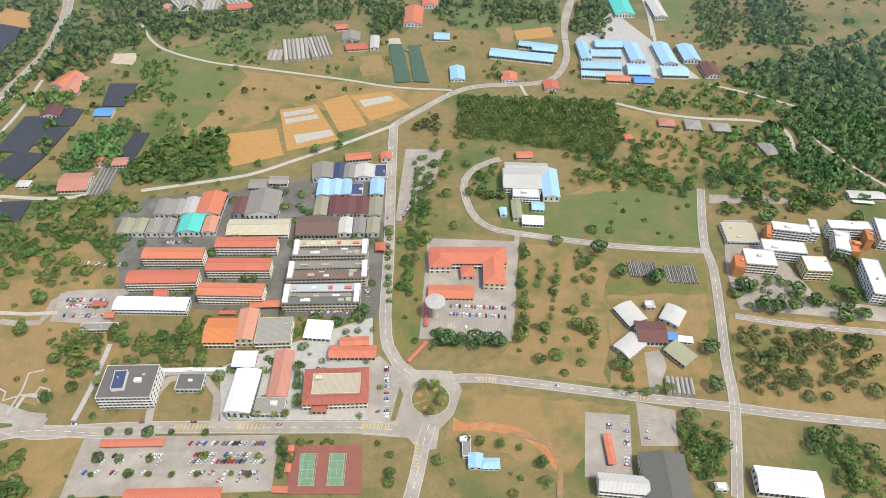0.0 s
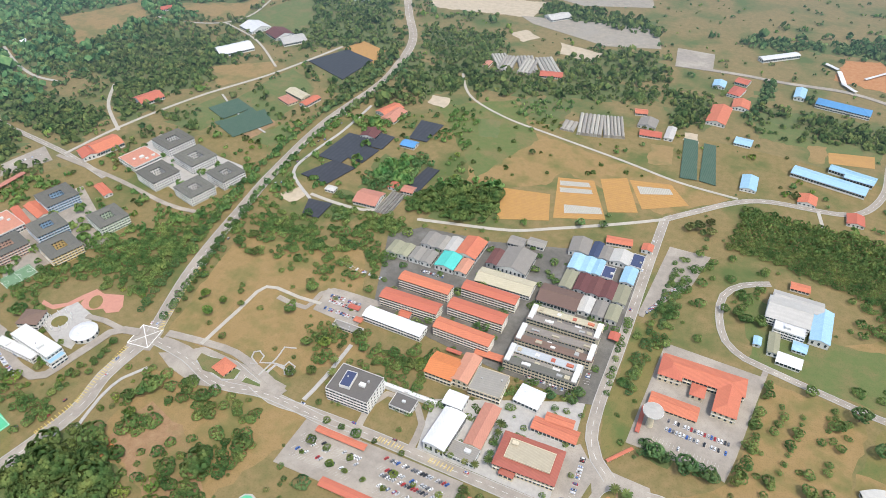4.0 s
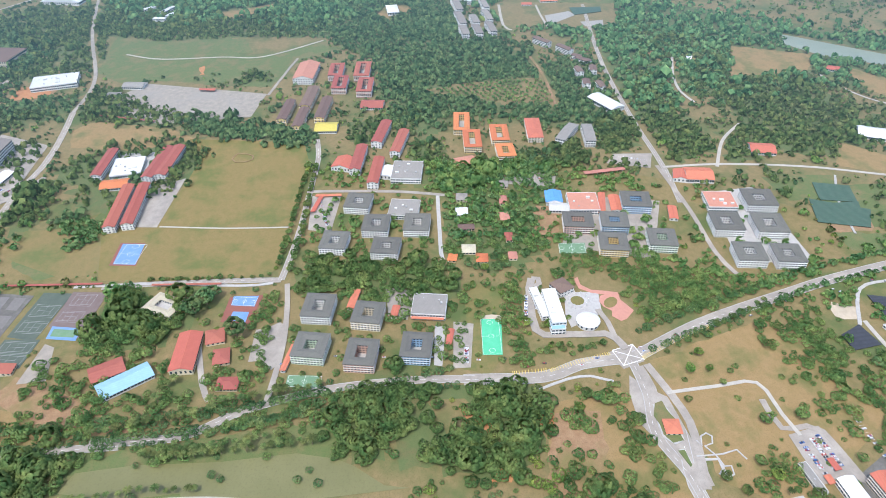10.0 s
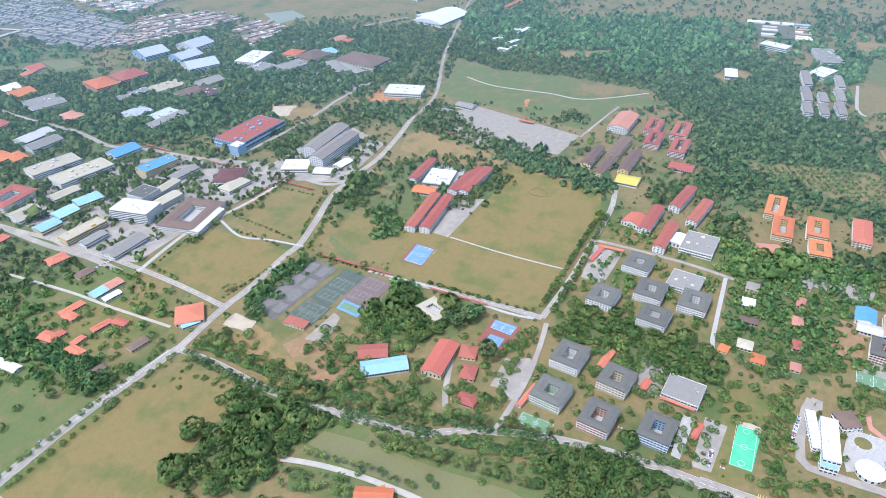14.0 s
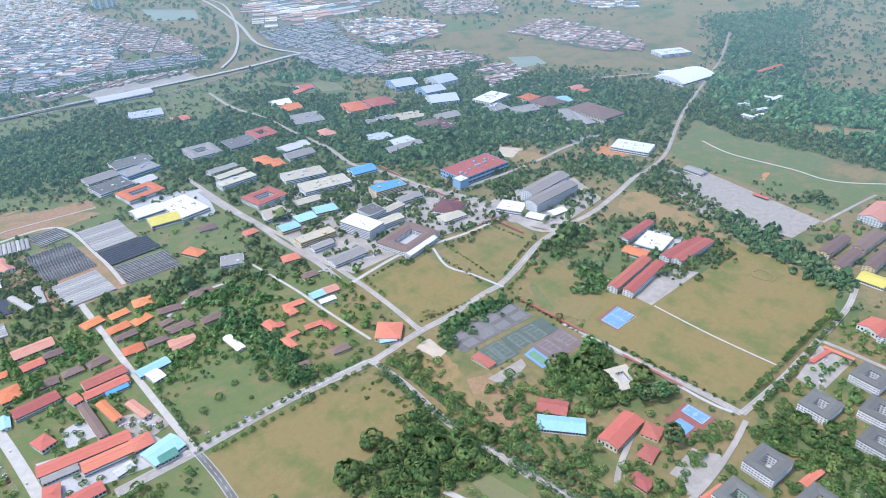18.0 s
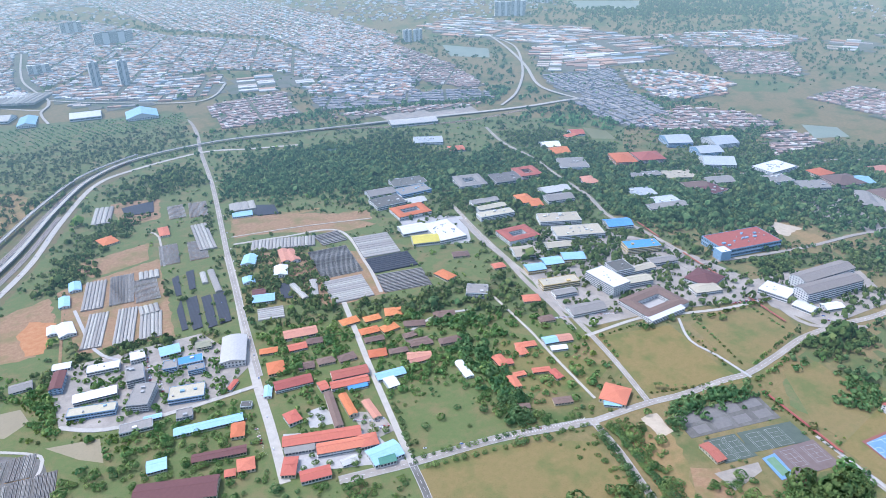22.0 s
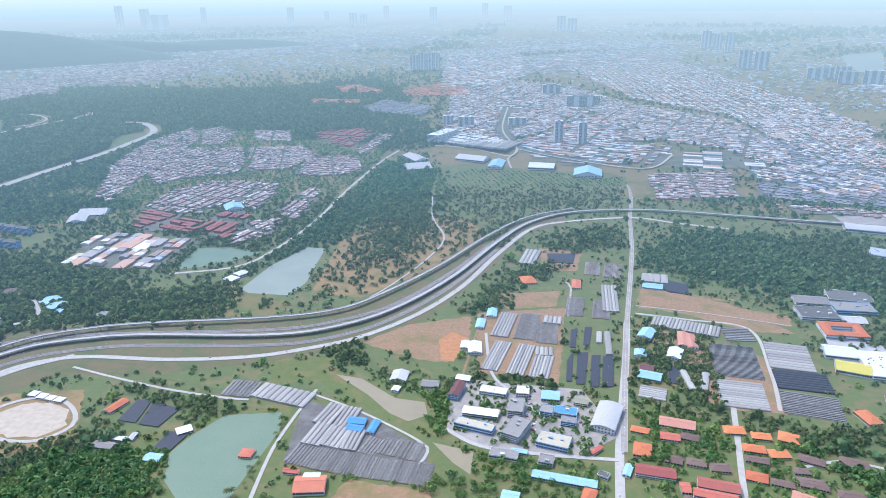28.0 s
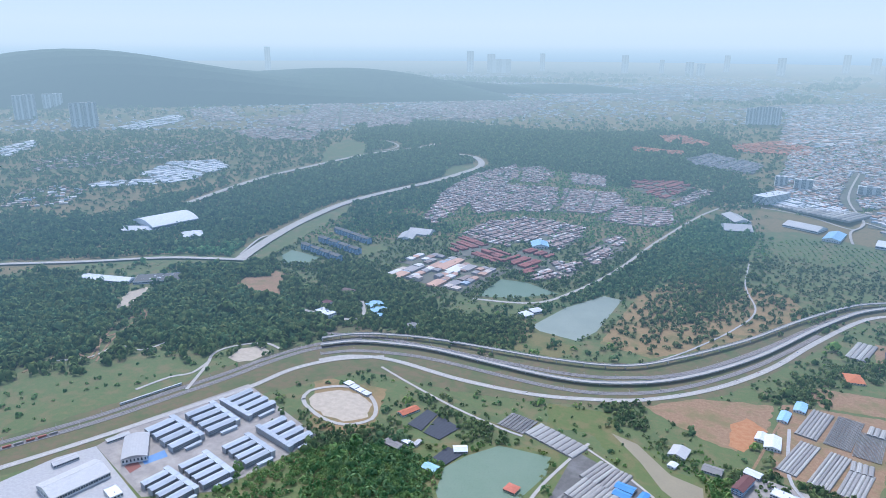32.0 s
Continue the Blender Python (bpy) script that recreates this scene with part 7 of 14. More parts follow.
wood("leaf", 6.9, 7, 0.74, (-43.6, 622.4), (-5, 613.6), (-13, 563.3), (-24.8, 491.9), (-31.6, 416.1), (-39.4, 415.8), (-33.2, 491.6))
wood("leaf", 12.9, 7, 0.58, (-289.6, 354.3), (-204, 357.5), (-200.5, 328.3), (-271.4, 331.4))
wood("bush", 7, 4, 0.5, (-181.9, 346.3), (-125.2, 348.3), (-117.2, 303.9), (-165.5, 281.7))
wood("leaf", 7.7, 7, 0.68, (17.2, 609.4), (56.4, 649), (54.9, 606), (29.2, 555.7))
wood("bush", 12, 6, 0.4, (308, 568), (397.6, 581.5), (359.7, 542.6), (300, 540))
wood("leaf", 8.6, 8, 0.74, (281.7, 457.3), (336.4, 444.7), (341.8, 416.7), (268, 410.5))
wood("leaf", 10.3, 8, 0.68, (352.6, 445.3), (409.8, 433.2), (394.4, 398.6), (336.7, 403))
tree_row("dark", 11, 11, (-11.5, 360.9), (7.8, 360.4), (31.9, 359.5), (52.6, 359.6))
tree_row("leaf", 14, 7, (75.8, 486.3), (72.6, 434.3), (66.6, 392.8), (63.7, 352.2))
tree_row("bush", 9, 5, (138.5, 318.1), (171.8, 313.9))
tree_row("palm", 9, 6, (-18.8, 312.6), (1.6, 313.3), (-0.1, 289.8), (-15.5, 289.3))
tree_row("palm", 9, 6, (-161.2, 281.8), (-113.5, 283.5))
tree_row("palm", 8, 6, (-117.5, 331.2), (-110.4, 286.1))
tree_row("palm", 12, 6, (-264.2, 288.4), (-282.9, 331), (-287.2, 354.4))
tree_row("palm", 10, 6, (166, 319), (190.1, 314.5))
tree_row("leaf", 14, 6, (-261.5, 264.8), (-210.8, 266.5), (-170.6, 267.8))
tree_row("leaf", 9, 6, (-118.9, 266.2), (-113.5, 228.1))
tree_row("leaf", 10, 6, (-37.1, 257.2), (-34.7, 226.3))
tree_row("leaf", 14, 6, (9, 270.4), (72.5, 260.7), (76.9, 238.4))
tree_row("leaf", 15, 6, (-259.1, 243.1), (-203.8, 244.9))
tree_row("light", 15, 5, (-185.8, 246.8), (-128, 248.7))
tree_row("light", 18, 5, (-254.4, 231.3), (-125.2, 235.5))
tree(103.4, 436.9, 9, "leaf")
tree(87.4, 378.8, 9, "leaf")
tree(109.4, 487.7, 9, "leaf")
tree(116.4, 381.8, 9, "leaf")
tree(133.6, 458.9, 9, "leaf")
tree(125.5, 375.8, 9, "leaf")
tree(81.2, 344.1, 9, "leaf")
tree(77.5, 468.2, 9, "leaf")
tree(136.1, 436.8, 9, "leaf")
tree(148.7, 477.3, 13, "dark")
tree(165.3, 447.4, 13, "dark")
tree(195.6, 439.1, 13, "dark")
tree(148.9, 339.6, 13, "dark")
tree(226.8, 359.9, 13, "dark")
tree(220.2, 322, 13, "dark")
tree(197.2, 439.2, 13, "dark")
tree(-280, 360.8, 10, "leaf")
tree(-266.1, 349.2, 10, "leaf")
tree(-226, 350.6, 10, "leaf")
tree(-216.5, 351, 10, "leaf")
tree(-237.3, 356.3, 10, "leaf")
tree(-210.3, 354.2, 10, "leaf")
tree(-292.3, 303.1, 10, "leaf")
tree(-317.4, 329.8, 10, "leaf")
tree(-358.6, 357.9, 10, "leaf")
tree(-357.5, 393.2, 10, "leaf")
tree(-308.4, 341.7, 10, "leaf")
tree(-307.7, 292.1, 10, "leaf")
tree(-211.1, 357.2, 10, "light")
tree(-301.3, 336.1, 10, "light")
tree(-259, 750.1, 9, "dark")
tree(-150.1, 628.2, 9, "dark")
tree(-125.7, 638.1, 9, "dark")
tree(-134.3, 398.4, 9, "dark")
tree(-128.7, 395.3, 9, "dark")
tree(-91, 377.2, 9, "dark")
tree(-71.7, 381.2, 9, "dark")
tree(-70.3, 390.9, 9, "dark")
tree(-36.8, 679, 11, "olive")
tree(-27, 685.4, 11, "olive")
tree(-13.2, 677.8, 11, "olive")
tree(-17.2, 698, 11, "olive")
tree(35.3, 560.7, 9, "leaf")
tree(47.2, 556.5, 9, "leaf")
tree(59.1, 555.1, 9, "leaf")
tree(56.3, 558.8, 9, "leaf")
tree(41.2, 554.4, 9, "leaf")
tree(23.2, 560.1, 9, "leaf")

# ---- hostels, pitches and the round campus ----
lay("dry_grass", 0.0665, (-445.9, 277.8), (-490.3, 434.8), (-349, 473.1), (-260.9, 341.8), (-308.7, 288.4))
lay("dry_grass", 0.0670, (-410.5, 164.7), (-425.8, 236.7), (-372.4, 259.6), (-284.6, 268.3), (-258.5, 258), (-297, 138.2))
lay("lawn", 0.0575, (-602.8, 123.1), (-589.5, 163.7), (-478.8, 137.1), (-456.2, 118.4), (-471.4, 96.2))
lay("yard", 0.2980, (-1276, -355.6), (-1186.4, -131.4), (-1096.3, -154.2), (-1098.4, -305.5), (-1139.1, -368.6), (-1215.6, -402.7))
lay("meadow", 0.0785, (-1506.3, -455.1), (-1394.1, -299.1), (-1356.6, -145.3), (-1436.9, -14.5), (-1296.8, -94.2), (-1215.4, -124.1), (-1239.9, -218.9), (-1295.7, -363), (-1355.6, -427.9))
lay("playing_field", 0.1090, (-1033.3, -246), (-988, -65.4), (-917.8, -56.3), (-871.3, -62.3), (-758.5, -83.3), (-671.5, -93.6), (-649.3, -121.8), (-683.9, -306.7), (-821.1, -331.5), (-785, -258.9), (-894.3, -233.3), (-952.8, -222.1))
road("pale_road", 2.5, False, (-786.6, -252.6), (-767.9, -169.3), (-755.1, -84.8))
lay("court", 0.3695, (-757.5, -295.7), (-751.6, -264.1), (-705.1, -267.4), (-711.6, -300.1))
lay("court_court_blue", 0.4100, (-755.2, -292.3), (-749.5, -264.4), (-707.4, -268.4), (-713.3, -295.7))
lay("court", 0.3705, (-625.5, -148.3), (-622.8, -110.4), (-576.3, -123.2), (-585, -155.4))
lay("court_court_blue", 0.4110, (-626.1, -144.2), (-621.6, -115.8), (-604, -119.9), (-610.7, -146.1))
lay("court_court_blue", 0.4115, (-599.6, -142.9), (-595.6, -125), (-578.8, -128.3), (-586.3, -145.9))
lay("court_court_green", 0.4320, (-492.9, -80.4), (-486.5, -49.2), (-470.2, -48.9), (-477.6, -83.1))
lay("court_court_green", 0.4325, (-659.6, 252.6), (-654.4, 284.5), (-632.9, 279.8), (-638.8, 246.6))
sheet("court", "turf", 0.3730, "bright green artificial turf pitch", "sports court", (-540.3, 127.9), (-535.3, 149), (-483.4, 138.5), (-486.6, 118.1))
lay("sand_yard", 0.2335, (-546.7, 128.9), (-541.7, 150.2), (-534.4, 148.7), (-539.4, 127.6))
lay("car_park", 0.2940, (-540.9, 96.9), (-534, 117.9), (-471.7, 102.7), (-473.4, 85))
lay("car_park", 0.2945, (-612.3, 29.2), (-599.4, 62.6), (-552.3, 47.6), (-563.4, 27.9))
lay("car_park", 0.2950, (-826.2, -53.2), (-821.5, -12.4), (-734.8, -30.6), (-744.4, -59.8))
lay("car_park", 0.2955, (-565.3, -115.9), (-565.6, -90.4), (-517.4, -94.5), (-518.3, -121.3))
lay("pavement", 0.2765, (-567.7, 230.5), (-560.7, 268.6), (-526.3, 261.1), (-510, 220.8), (-529.6, 220.3))
lay("lawn", 0.0675, (-557.4, 239.1), (-556.6, 247.9), (-548.3, 250.9), (-543.6, 242.7), (-548.1, 235.5))
lay("pavement", 0.2780, (-538.5, 75.8), (-534.7, 87.3), (-478.4, 74.5), (-481.1, 66.3))
lay("bare_soil", 0.1385, (-746.5, 246.3), (-736.8, 275.6), (-666.8, 254.5), (-677, 223.5))
lay("car_park", 0.2990, (-761.2, 318.2), (-728.8, 416.1), (-607.6, 356.8), (-654.1, 253.7))
lay("pavement", 0.2795, (-737.7, 487.6), (-739.7, 558.3), (-571.3, 545.1), (-582.1, 453.6))
lay("car_park", 0.2800, (-865.2, 400.7), (-855.6, 458.7), (-814.8, 439.4), (-839.7, 380.7))
lay("car_park", 0.2805, (-887.2, 194), (-818.1, 295.9), (-788.1, 285.4), (-821.1, 185.8))
lay("car_park", 0.2810, (-467.7, 245.8), (-475.3, 275.5), (-450, 278.5), (-443.3, 254.1))
road("asphalt", 8, False, (-444, 270.4), (-414.4, 271.8), (-378.3, 263.9), (-341.9, 267.1), (-301.3, 272.6))
road("asphalt", 8, False, (-445.5, 278.9), (-401.4, 287), (-370, 289.7), (-336.8, 282.9), (-301.3, 272.6))
road("pale_road", 4, False, (-406.6, 283.4), (-406.3, 334.3), (-403.8, 375.5), (-363.9, 378.5), (-338.8, 381.4))
road("concrete", 3, False, (-430.8, 160.3), (-439.8, 193.5), (-439.9, 218.1), (-429.3, 238.3))
road("concrete", 5, False, (-796, 119.1), (-666.3, 103.2), (-648.7, 102.9))
road("asphalt", 6, False, (-837.7, -52.6), (-831.6, -11.5), (-814.8, 71.4), (-795.2, 130.8))
road("asphalt", 6, False, (-820, 451.2), (-703.1, 446.7), (-607.2, 436), (-561.5, 441.1))
road("pale_road", 5, False, (-814.1, 457.8), (-806.1, 549.5), (-775.7, 669.7), (-727.1, 786.8), (-688.8, 930.5))
road("pale_road", 5, False, (-800.9, 536.8), (-875.2, 583.8), (-923.7, 638.3))
road("concrete", 4, False, (-460.3, 526.6), (-514.8, 565.2), (-522.2, 616.8), (-519.4, 683.1), (-524.9, 767.1))
road("pale_road", 4, False, (-1435.9, -423), (-1396.6, -348.7), (-1384.5, -228.1), (-1371.3, -145.5), (-1440.6, -25.5))
road("asphalt", 5, False, (-1180.8, -128.6), (-1296.8, -94.2), (-1348.4, -77.8))
road("asphalt", 6, False, (-559.8, -176), (-495.4, -164.4), (-471.9, -155.8))
building("court", "slate", "white", -580.2, -47, 35, 40, 76.1, 13, 4)
building("court", "slate", "green", -519.7, -56.3, 36.1, 37.1, 74.4, 13, 4)
building("court", "slate", "cream", -559.1, 6, 34.1, 36, 73.4, 13, 4)
building("court", "slate", "pink", -500.7, -5.1, 33.2, 39.2, 75.8, 13, 4)
building("court", "slate", "blue", -501.1, 51.5, 32.9, 37.5, 76, 13, 4)
building("court", "slate", "white", -786, 9.6, 36.5, 37.7, 73.8, 12, 4)
building("court", "slate", "white", -729.5, 28.8, 36, 39.5, 77.5, 12, 4)
building("court", "slate", "white", -721.4, 80.9, 35, 40.1, 77.7, 12, 4)
building("court", "slate", "white", -700.8, -25.7, 34.6, 38.8, 75.5, 12, 4)
building("court", "slate", "white", -678.4, 36.5, 36, 35, 75.3, 12, 4)
building("flat", "grey", "white", -565.2, 74.1, 37.6, 34.1, 76, 8, 2)
building("canopy", "red", "grey", -549, 69.8, 35.2, 6.2, 76.3, 4, 1)
building("flat", "grey", "white", -764.3, 69.3, 40.1, 38.8, 75.5, 7, 2)
building("court", "slate", "pink", -689.3, 285.8, 40.3, 35.2, 77.3, 13, 4)
building("court", "slate", "blue", -721.9, 377, 40.8, 39.2, 75.7, 13, 4)
building("court", "slate", "blue", -680.7, 331.6, 36.7, 35.8, 75.8, 13, 4)
building("court", "slate", "yellow", -636.1, 313.6, 36.5, 38.9, 75.5, 13, 4)
building("court", "slate", "green", -633.9, 376, 36.4, 37.7, 75.6, 13, 4)
building("court", "slate", "white", -696.7, 540.4, 43.1, 43.2, 77.6, 13, 4)
building("court", "slate", "white", -653.1, 471.2, 39.9, 43.2, 77.5, 13, 4)
building("court", "slate", "white", -639.6, 522.7, 40.9, 44.5, 77.4, 13, 4)
building("court", "slate", "white", -588.3, 467.4, 37.1, 38.4, 77.3, 13, 4)
building("court", "slate", "white", -577.3, 510.8, 36, 37.5, 77.5, 13, 4)
building("flat", "pink", "white", -735.3, 308.3, 40.1, 42.8, 79.7, 8, 2)
building("flat", "pink", "white", -707, 490.8, 38.4, 39, 78.3, 8, 2)
building("gable", "red", "white", -728.3, 351.9, 37.4, 14.7, 167.2, 5, 1)
building("gable", "red", "white", -731.8, 334, 50.9, 8.4, 161.7, 5, 1)
building("gable", "blue", "white", -757, 273.9, 27.7, 21.9, 169.3, 6, 1)
building("gable", "steel", "white", -732.5, 274.8, 26.8, 18.1, 77.7, 5, 1)
building("gable", "red", "white", -694.3, 419.1, 30, 10.6, 161.7, 4, 1)
building("gable", "red", "white", -781, 470.1, 25.6, 21.2, 157.2, 6, 1)
building("gable", "red", "white", -777.4, 494.6, 37.8, 32.9, 76.7, 7, 1)
building("court", "orange_roof", "yellow", -993.9, 189.6, 26.6, 67, 79.8, 12, 4)
building("court", "orange_roof", "yellow", -933, 195.1, 28.3, 60.7, 82.4, 12, 4)
building("court", "orange_roof", "yellow", -944.6, 241, 29, 57.3, 82.6, 12, 4)
building("court", "orange_roof", "yellow", -887.5, 237.5, 28.3, 41.5, 85.7, 12, 4)
building("hip", "red", "cream", -953.4, 299.3, 67.3, 23.3, 171, 10, 3)
building("gable", "pink", "white", -877.4, 171.3, 33.8, 22.5, 97.8, 5, 1)
building("canopy", "pink", "grey", -814.3, 367.6, 62.1, 7.6, 92.1, 4, 1)
building("gable", "brick_red", "white", -983.8, 58.4, 74.9, 16.3, 161.6, 11, 4)
building("gable", "brick_red", "white", -947.5, 83.2, 73.7, 15.1, 161.6, 11, 4)
building("gable", "brick_red", "white", -907.4, 17, 74.4, 15.8, 167.3, 11, 4)
building("gable", "brick_red", "white", -864.6, 39.5, 73.5, 15.4, 167.2, 11, 4)
building("gable", "red", "white", -901.3, -5.5, 31.9, 28.8, 158.6, 7, 1)
building("vault", "white", "white", -865.1, 56.2, 28.1, 16, 161.7, 7, 1)
building("flat", "grey", "white", -860.1, 84.6, 43.2, 50.7, 77.7, 8, 2)
building("canopy", "red", "grey", -800.4, -46.9, 38.6, 5.9, 161.8, 3, 1)
building("canopy", "red", "grey", -820.4, -30.5, 35.7, 5.5, 82.9, 3, 1)
building("gable", "brown", "yellow", -1092.4, -93.6, 76.4, 15.7, 168.6, 11, 4)
building("gable", "brown", "yellow", -1058.8, -69.2, 69.8, 15.5, 168.5, 11, 4)
building("gable", "brown", "yellow", -1138.4, -54.4, 80.1, 19.1, 167.8, 11, 4)
building("gable", "brown", "yellow", -1088.8, -31.1, 82, 16.8, 168.2, 11, 4)
building("gable", "pink", "white", -1253.6, -59.2, 77.4, 37.2, 168.9, 12, 3)
building("court", "brick_red", "pink", -1248.1, -3.2, 27.7, 63.6, 81.7, 13, 5)
building("court", "brick_red", "pink", -1187.3, 1, 27.7, 61.1, 81, 13, 5)
building("court", "brick_red", "pink", -1241.3, 45.6, 29.9, 72, 81, 13, 5)
building("court", "brick_red", "pink", -1167.5, 45, 28.6, 65.6, 80.6, 13, 5)
building("gable", "brick_red", "white", -1099.8, 52.7, 38.3, 30.8, 77.9, 5, 1)
building("gable", "yellow_roof", "white", -1026.7, -28.1, 35.4, 30.6, 80.7, 5, 1)
building("vault", "white", "white", -1029.6, 448, 61.2, 28.4, 201.4, 8, 1)
building("court", "beige", "white", -619.7, -219.4, 37.9, 29, 56.8, 5, 1)
building("gable", "red", "cream", -538.4, -184.1, 54.3, 23.7, 175.5, 7, 1)
building("hip", "brick_red", "cream", -559.2, -157.6, 21, 19.2, 185.5, 4, 1)
building("hip", "brick_red", "cream", -527.7, -148.3, 21.4, 16.1, 183, 4, 1)
building("hip", "brick_red", "cream", -488.9, -138.4, 20.8, 15.2, 81.2, 4, 1)
building("gable", "blue_pale", "white", -509.2, -239.6, 51.1, 21.9, 119.1, 5, 1)
building("gable", "brick_red", "cream", -527, -260.5, 32.5, 22.4, 112.6, 5, 1)
building("gable", "red", "white", -593.9, -8.5, 31.6, 7.4, 161.9, 4, 1)
building("gable", "red", "white", -565.4, 35.6, 17.2, 7.3, 162, 4, 1)
building("gable", "red", "white", -516.5, -79.1, 41.4, 4.9, 162, 4, 1)
building("gable", "red", "white", -516.2, 88.9, 22.8, 5.3, 162, 3, 1)
building("hip", "red", "cream", -365.5, 269.9, 15.7, 14.2, 170.2, 4, 1)
building("hip", "taupe", "cream", -781.9, 150.6, 16.8, 14.7, 169.9, 4, 1)
building("hip", "white", "cream", -746.4, 144.2, 17.5, 14.9, 173.1, 4, 1)
building("hip", "taupe", "cream", -805, 215.5, 15.8, 11.2, 167.4, 4, 1)
building("hip", "pink", "cream", -764.8, 204.9, 18.9, 9.1, 168.3, 4, 1)
building("hip", "pink", "cream", -724.9, 197.6, 18.1, 11.8, 176.1, 4, 1)
building("hip", "brick_red", "cream", -680.3, 192.7, 17.1, 9.1, 173.2, 4, 1)
building("hip", "beige", "cream", -663.7, 137.6, 16.4, 16.0, 80.7, 4, 1)
building("hip", "pink", "cream", -641.1, 188.1, 13.2, 9.8, 171.7, 4, 1)
building("hip", "brown", "cream", -710.3, 143.3, 20.4, 10.8, 82.2, 4, 1)
building("hip", "orange_roof", "cream", -651.2, 115.1, 13.4, 10.2, 161.9, 3, 1)
building("hip", "orange_roof", "cream", -644.1, 150.4, 15.5, 13.7, 171.2, 3, 1)
building("gable", "brick_red", "white", -962.4, -358, 80.1, 14.9, 173.7, 10, 3)
building("gable", "brick_red", "white", -949.8, -279.1, 92.4, 15.9, 168.4, 10, 3)
building("gable", "brick_red", "white", -951.5, -262.1, 90, 16.6, 169.4, 10, 3)
building("gable", "brick_red", "white", -835, -311.3, 105.5, 15.4, 177.5, 10, 3)
building("gable", "brick_red", "white", -836.9, -289.7, 102.7, 15.3, 177.5, 10, 3)
lay("car_park", 0.2815, (-790.8, -282.8), (-890, -281.5), (-907.9, -235.2), (-785.8, -256.1))
lay("pavement", 0.2620, (-945.8, -360.2), (-1005.2, -349.2), (-997.4, -287.5), (-931.7, -298.7))
building("flat", "white", "white", -949.5, -323.2, 43.9, 51.8, 91.2, 6, 1)
building("gable", "orange_roof", "white", -902.5, -332.5, 36.8, 24.1, 90.2, 5, 1)
wood("leaf", 6.9, 8, 0.94, (-639.5, 240.8), (-604.4, 347.6), (-549.2, 497), (-574, 659.8), (-555.6, 653.3), (-532.4, 493.5), (-509.2, 409.5), (-530.4, 312), (-586.1, 293.9), (-610.3, 237.7))
wood("leaf", 6.9, 8, 0.94, (-599.5, 166.6), (-610.5, 201.7), (-516.8, 170.9), (-470.9, 174.4), (-448.3, 142.6), (-487.8, 149), (-524.3, 147.6))
wood("leaf", 6.9, 8, 0.80, (-597.2, 313.8), (-556.5, 438.1), (-519.3, 378.5), (-501.9, 305.2), (-562.8, 312.8))
wood("dark", 7.7, 9, 0.97, (-1297.5, 72.6), (-1428.3, 266.7), (-1380.5, 353.8), (-1196.5, 371.2), (-1284.1, 483.7), (-1058.5, 455), (-942.1, 448.3), (-936.9, 386.3), (-1009.9, 332.8), (-1052.2, 186), (-946.5, 127.6), (-1034.6, 106.7), (-1140, 64.3))
wood("dark", 8.6, 9, 0.90, (-1813.1, 7.1), (-1702.7, 325.6), (-1428.3, 266.7), (-1297.5, 72.6), (-1453.4, -13.6), (-1514.5, -91.2), (-1704.7, -199.9))
wood("leaf", 8.6, 8, 0.74, (-1811.3, -510.2), (-1809.9, -254.9), (-1495.1, -34.3), (-1386.3, -145.7), (-1449.2, -375.7), (-1574.2, -467.4))
wood("leaf", 7.7, 9, 0.94, (-1178.7, 556.9), (-1071.9, 572.4), (-841.8, 559.8), (-824.7, 482.1), (-975.5, 483.7))
wood("leaf", 9.5, 9, 0.80, (-1465.1, 618.8), (-1186.1, 871.9), (-904.3, 838.9), (-790.1, 763.3), (-849.9, 646.6), (-994.4, 645.7), (-1146.1, 608.1))
wood("olive", 12.0, 8, 0.68, (-1186.1, 871.9), (-1107.6, 1102.4), (-971.8, 1212.4), (-809.1, 1050.3), (-899, 929.3), (-904.3, 838.9))
wood("dark", 6.9, 10, 1.00, (-857, 127.4), (-876.2, 199.9), (-882.3, 309.2), (-825.3, 300.2), (-813, 200.3), (-806.6, 133.3))
wood("dark", 6.9, 10, 1.00, (-1121.5, -266.8), (-1022.6, -42.6), (-964.5, -49.9), (-1060.2, -248.5))
wood("dark", 7.7, 9, 0.87, (-1415.5, 97.7), (-1569.9, 192.6), (-1536.4, 289.9), (-1428.3, 266.7))
wood("leaf", 7.7, 8, 0.68, (-836.4, 139.7), (-813.2, 259.6), (-631.7, 208.7), (-653.1, 107.3))
wood("grove", 12, 14, 0.8, (-666.5, -71.5), (-672.7, -5.7), (-633.7, 96.2), (-610.9, 131.9), (-583.3, 118.2), (-599.6, 36.8), (-610.6, -12.4), (-627.4, -79.4))
wood("grove", 13, 17, 0.9, (-656.8, -301.8), (-664.3, -252.6), (-612.6, -235), (-594.5, -205.7), (-557.1, -204.9), (-559.8, -254.2), (-597.1, -291))
wood("leaf", 6.9, 8, 0.87, (-584.6, -121.5), (-628.4, -97.7), (-576.2, -95.8), (-534.4, -110.5))
wood("leaf", 8.6, 8, 0.74, (-555.1, -186.3), (-509.9, -142.1), (-503.8, -100.2), (-467.4, -121.1), (-482, -166.2))
wood("leaf", 7.7, 8, 0.80, (-463.5, -150.6), (-465.6, -28.1), (-451.7, -29.6), (-434.6, -120.9))
wood("leaf", 8.6, 8, 0.74, (-877.4, 335.2), (-833.5, 410.6), (-717.8, 402.1), (-772.2, 383.5), (-795.2, 313.9))
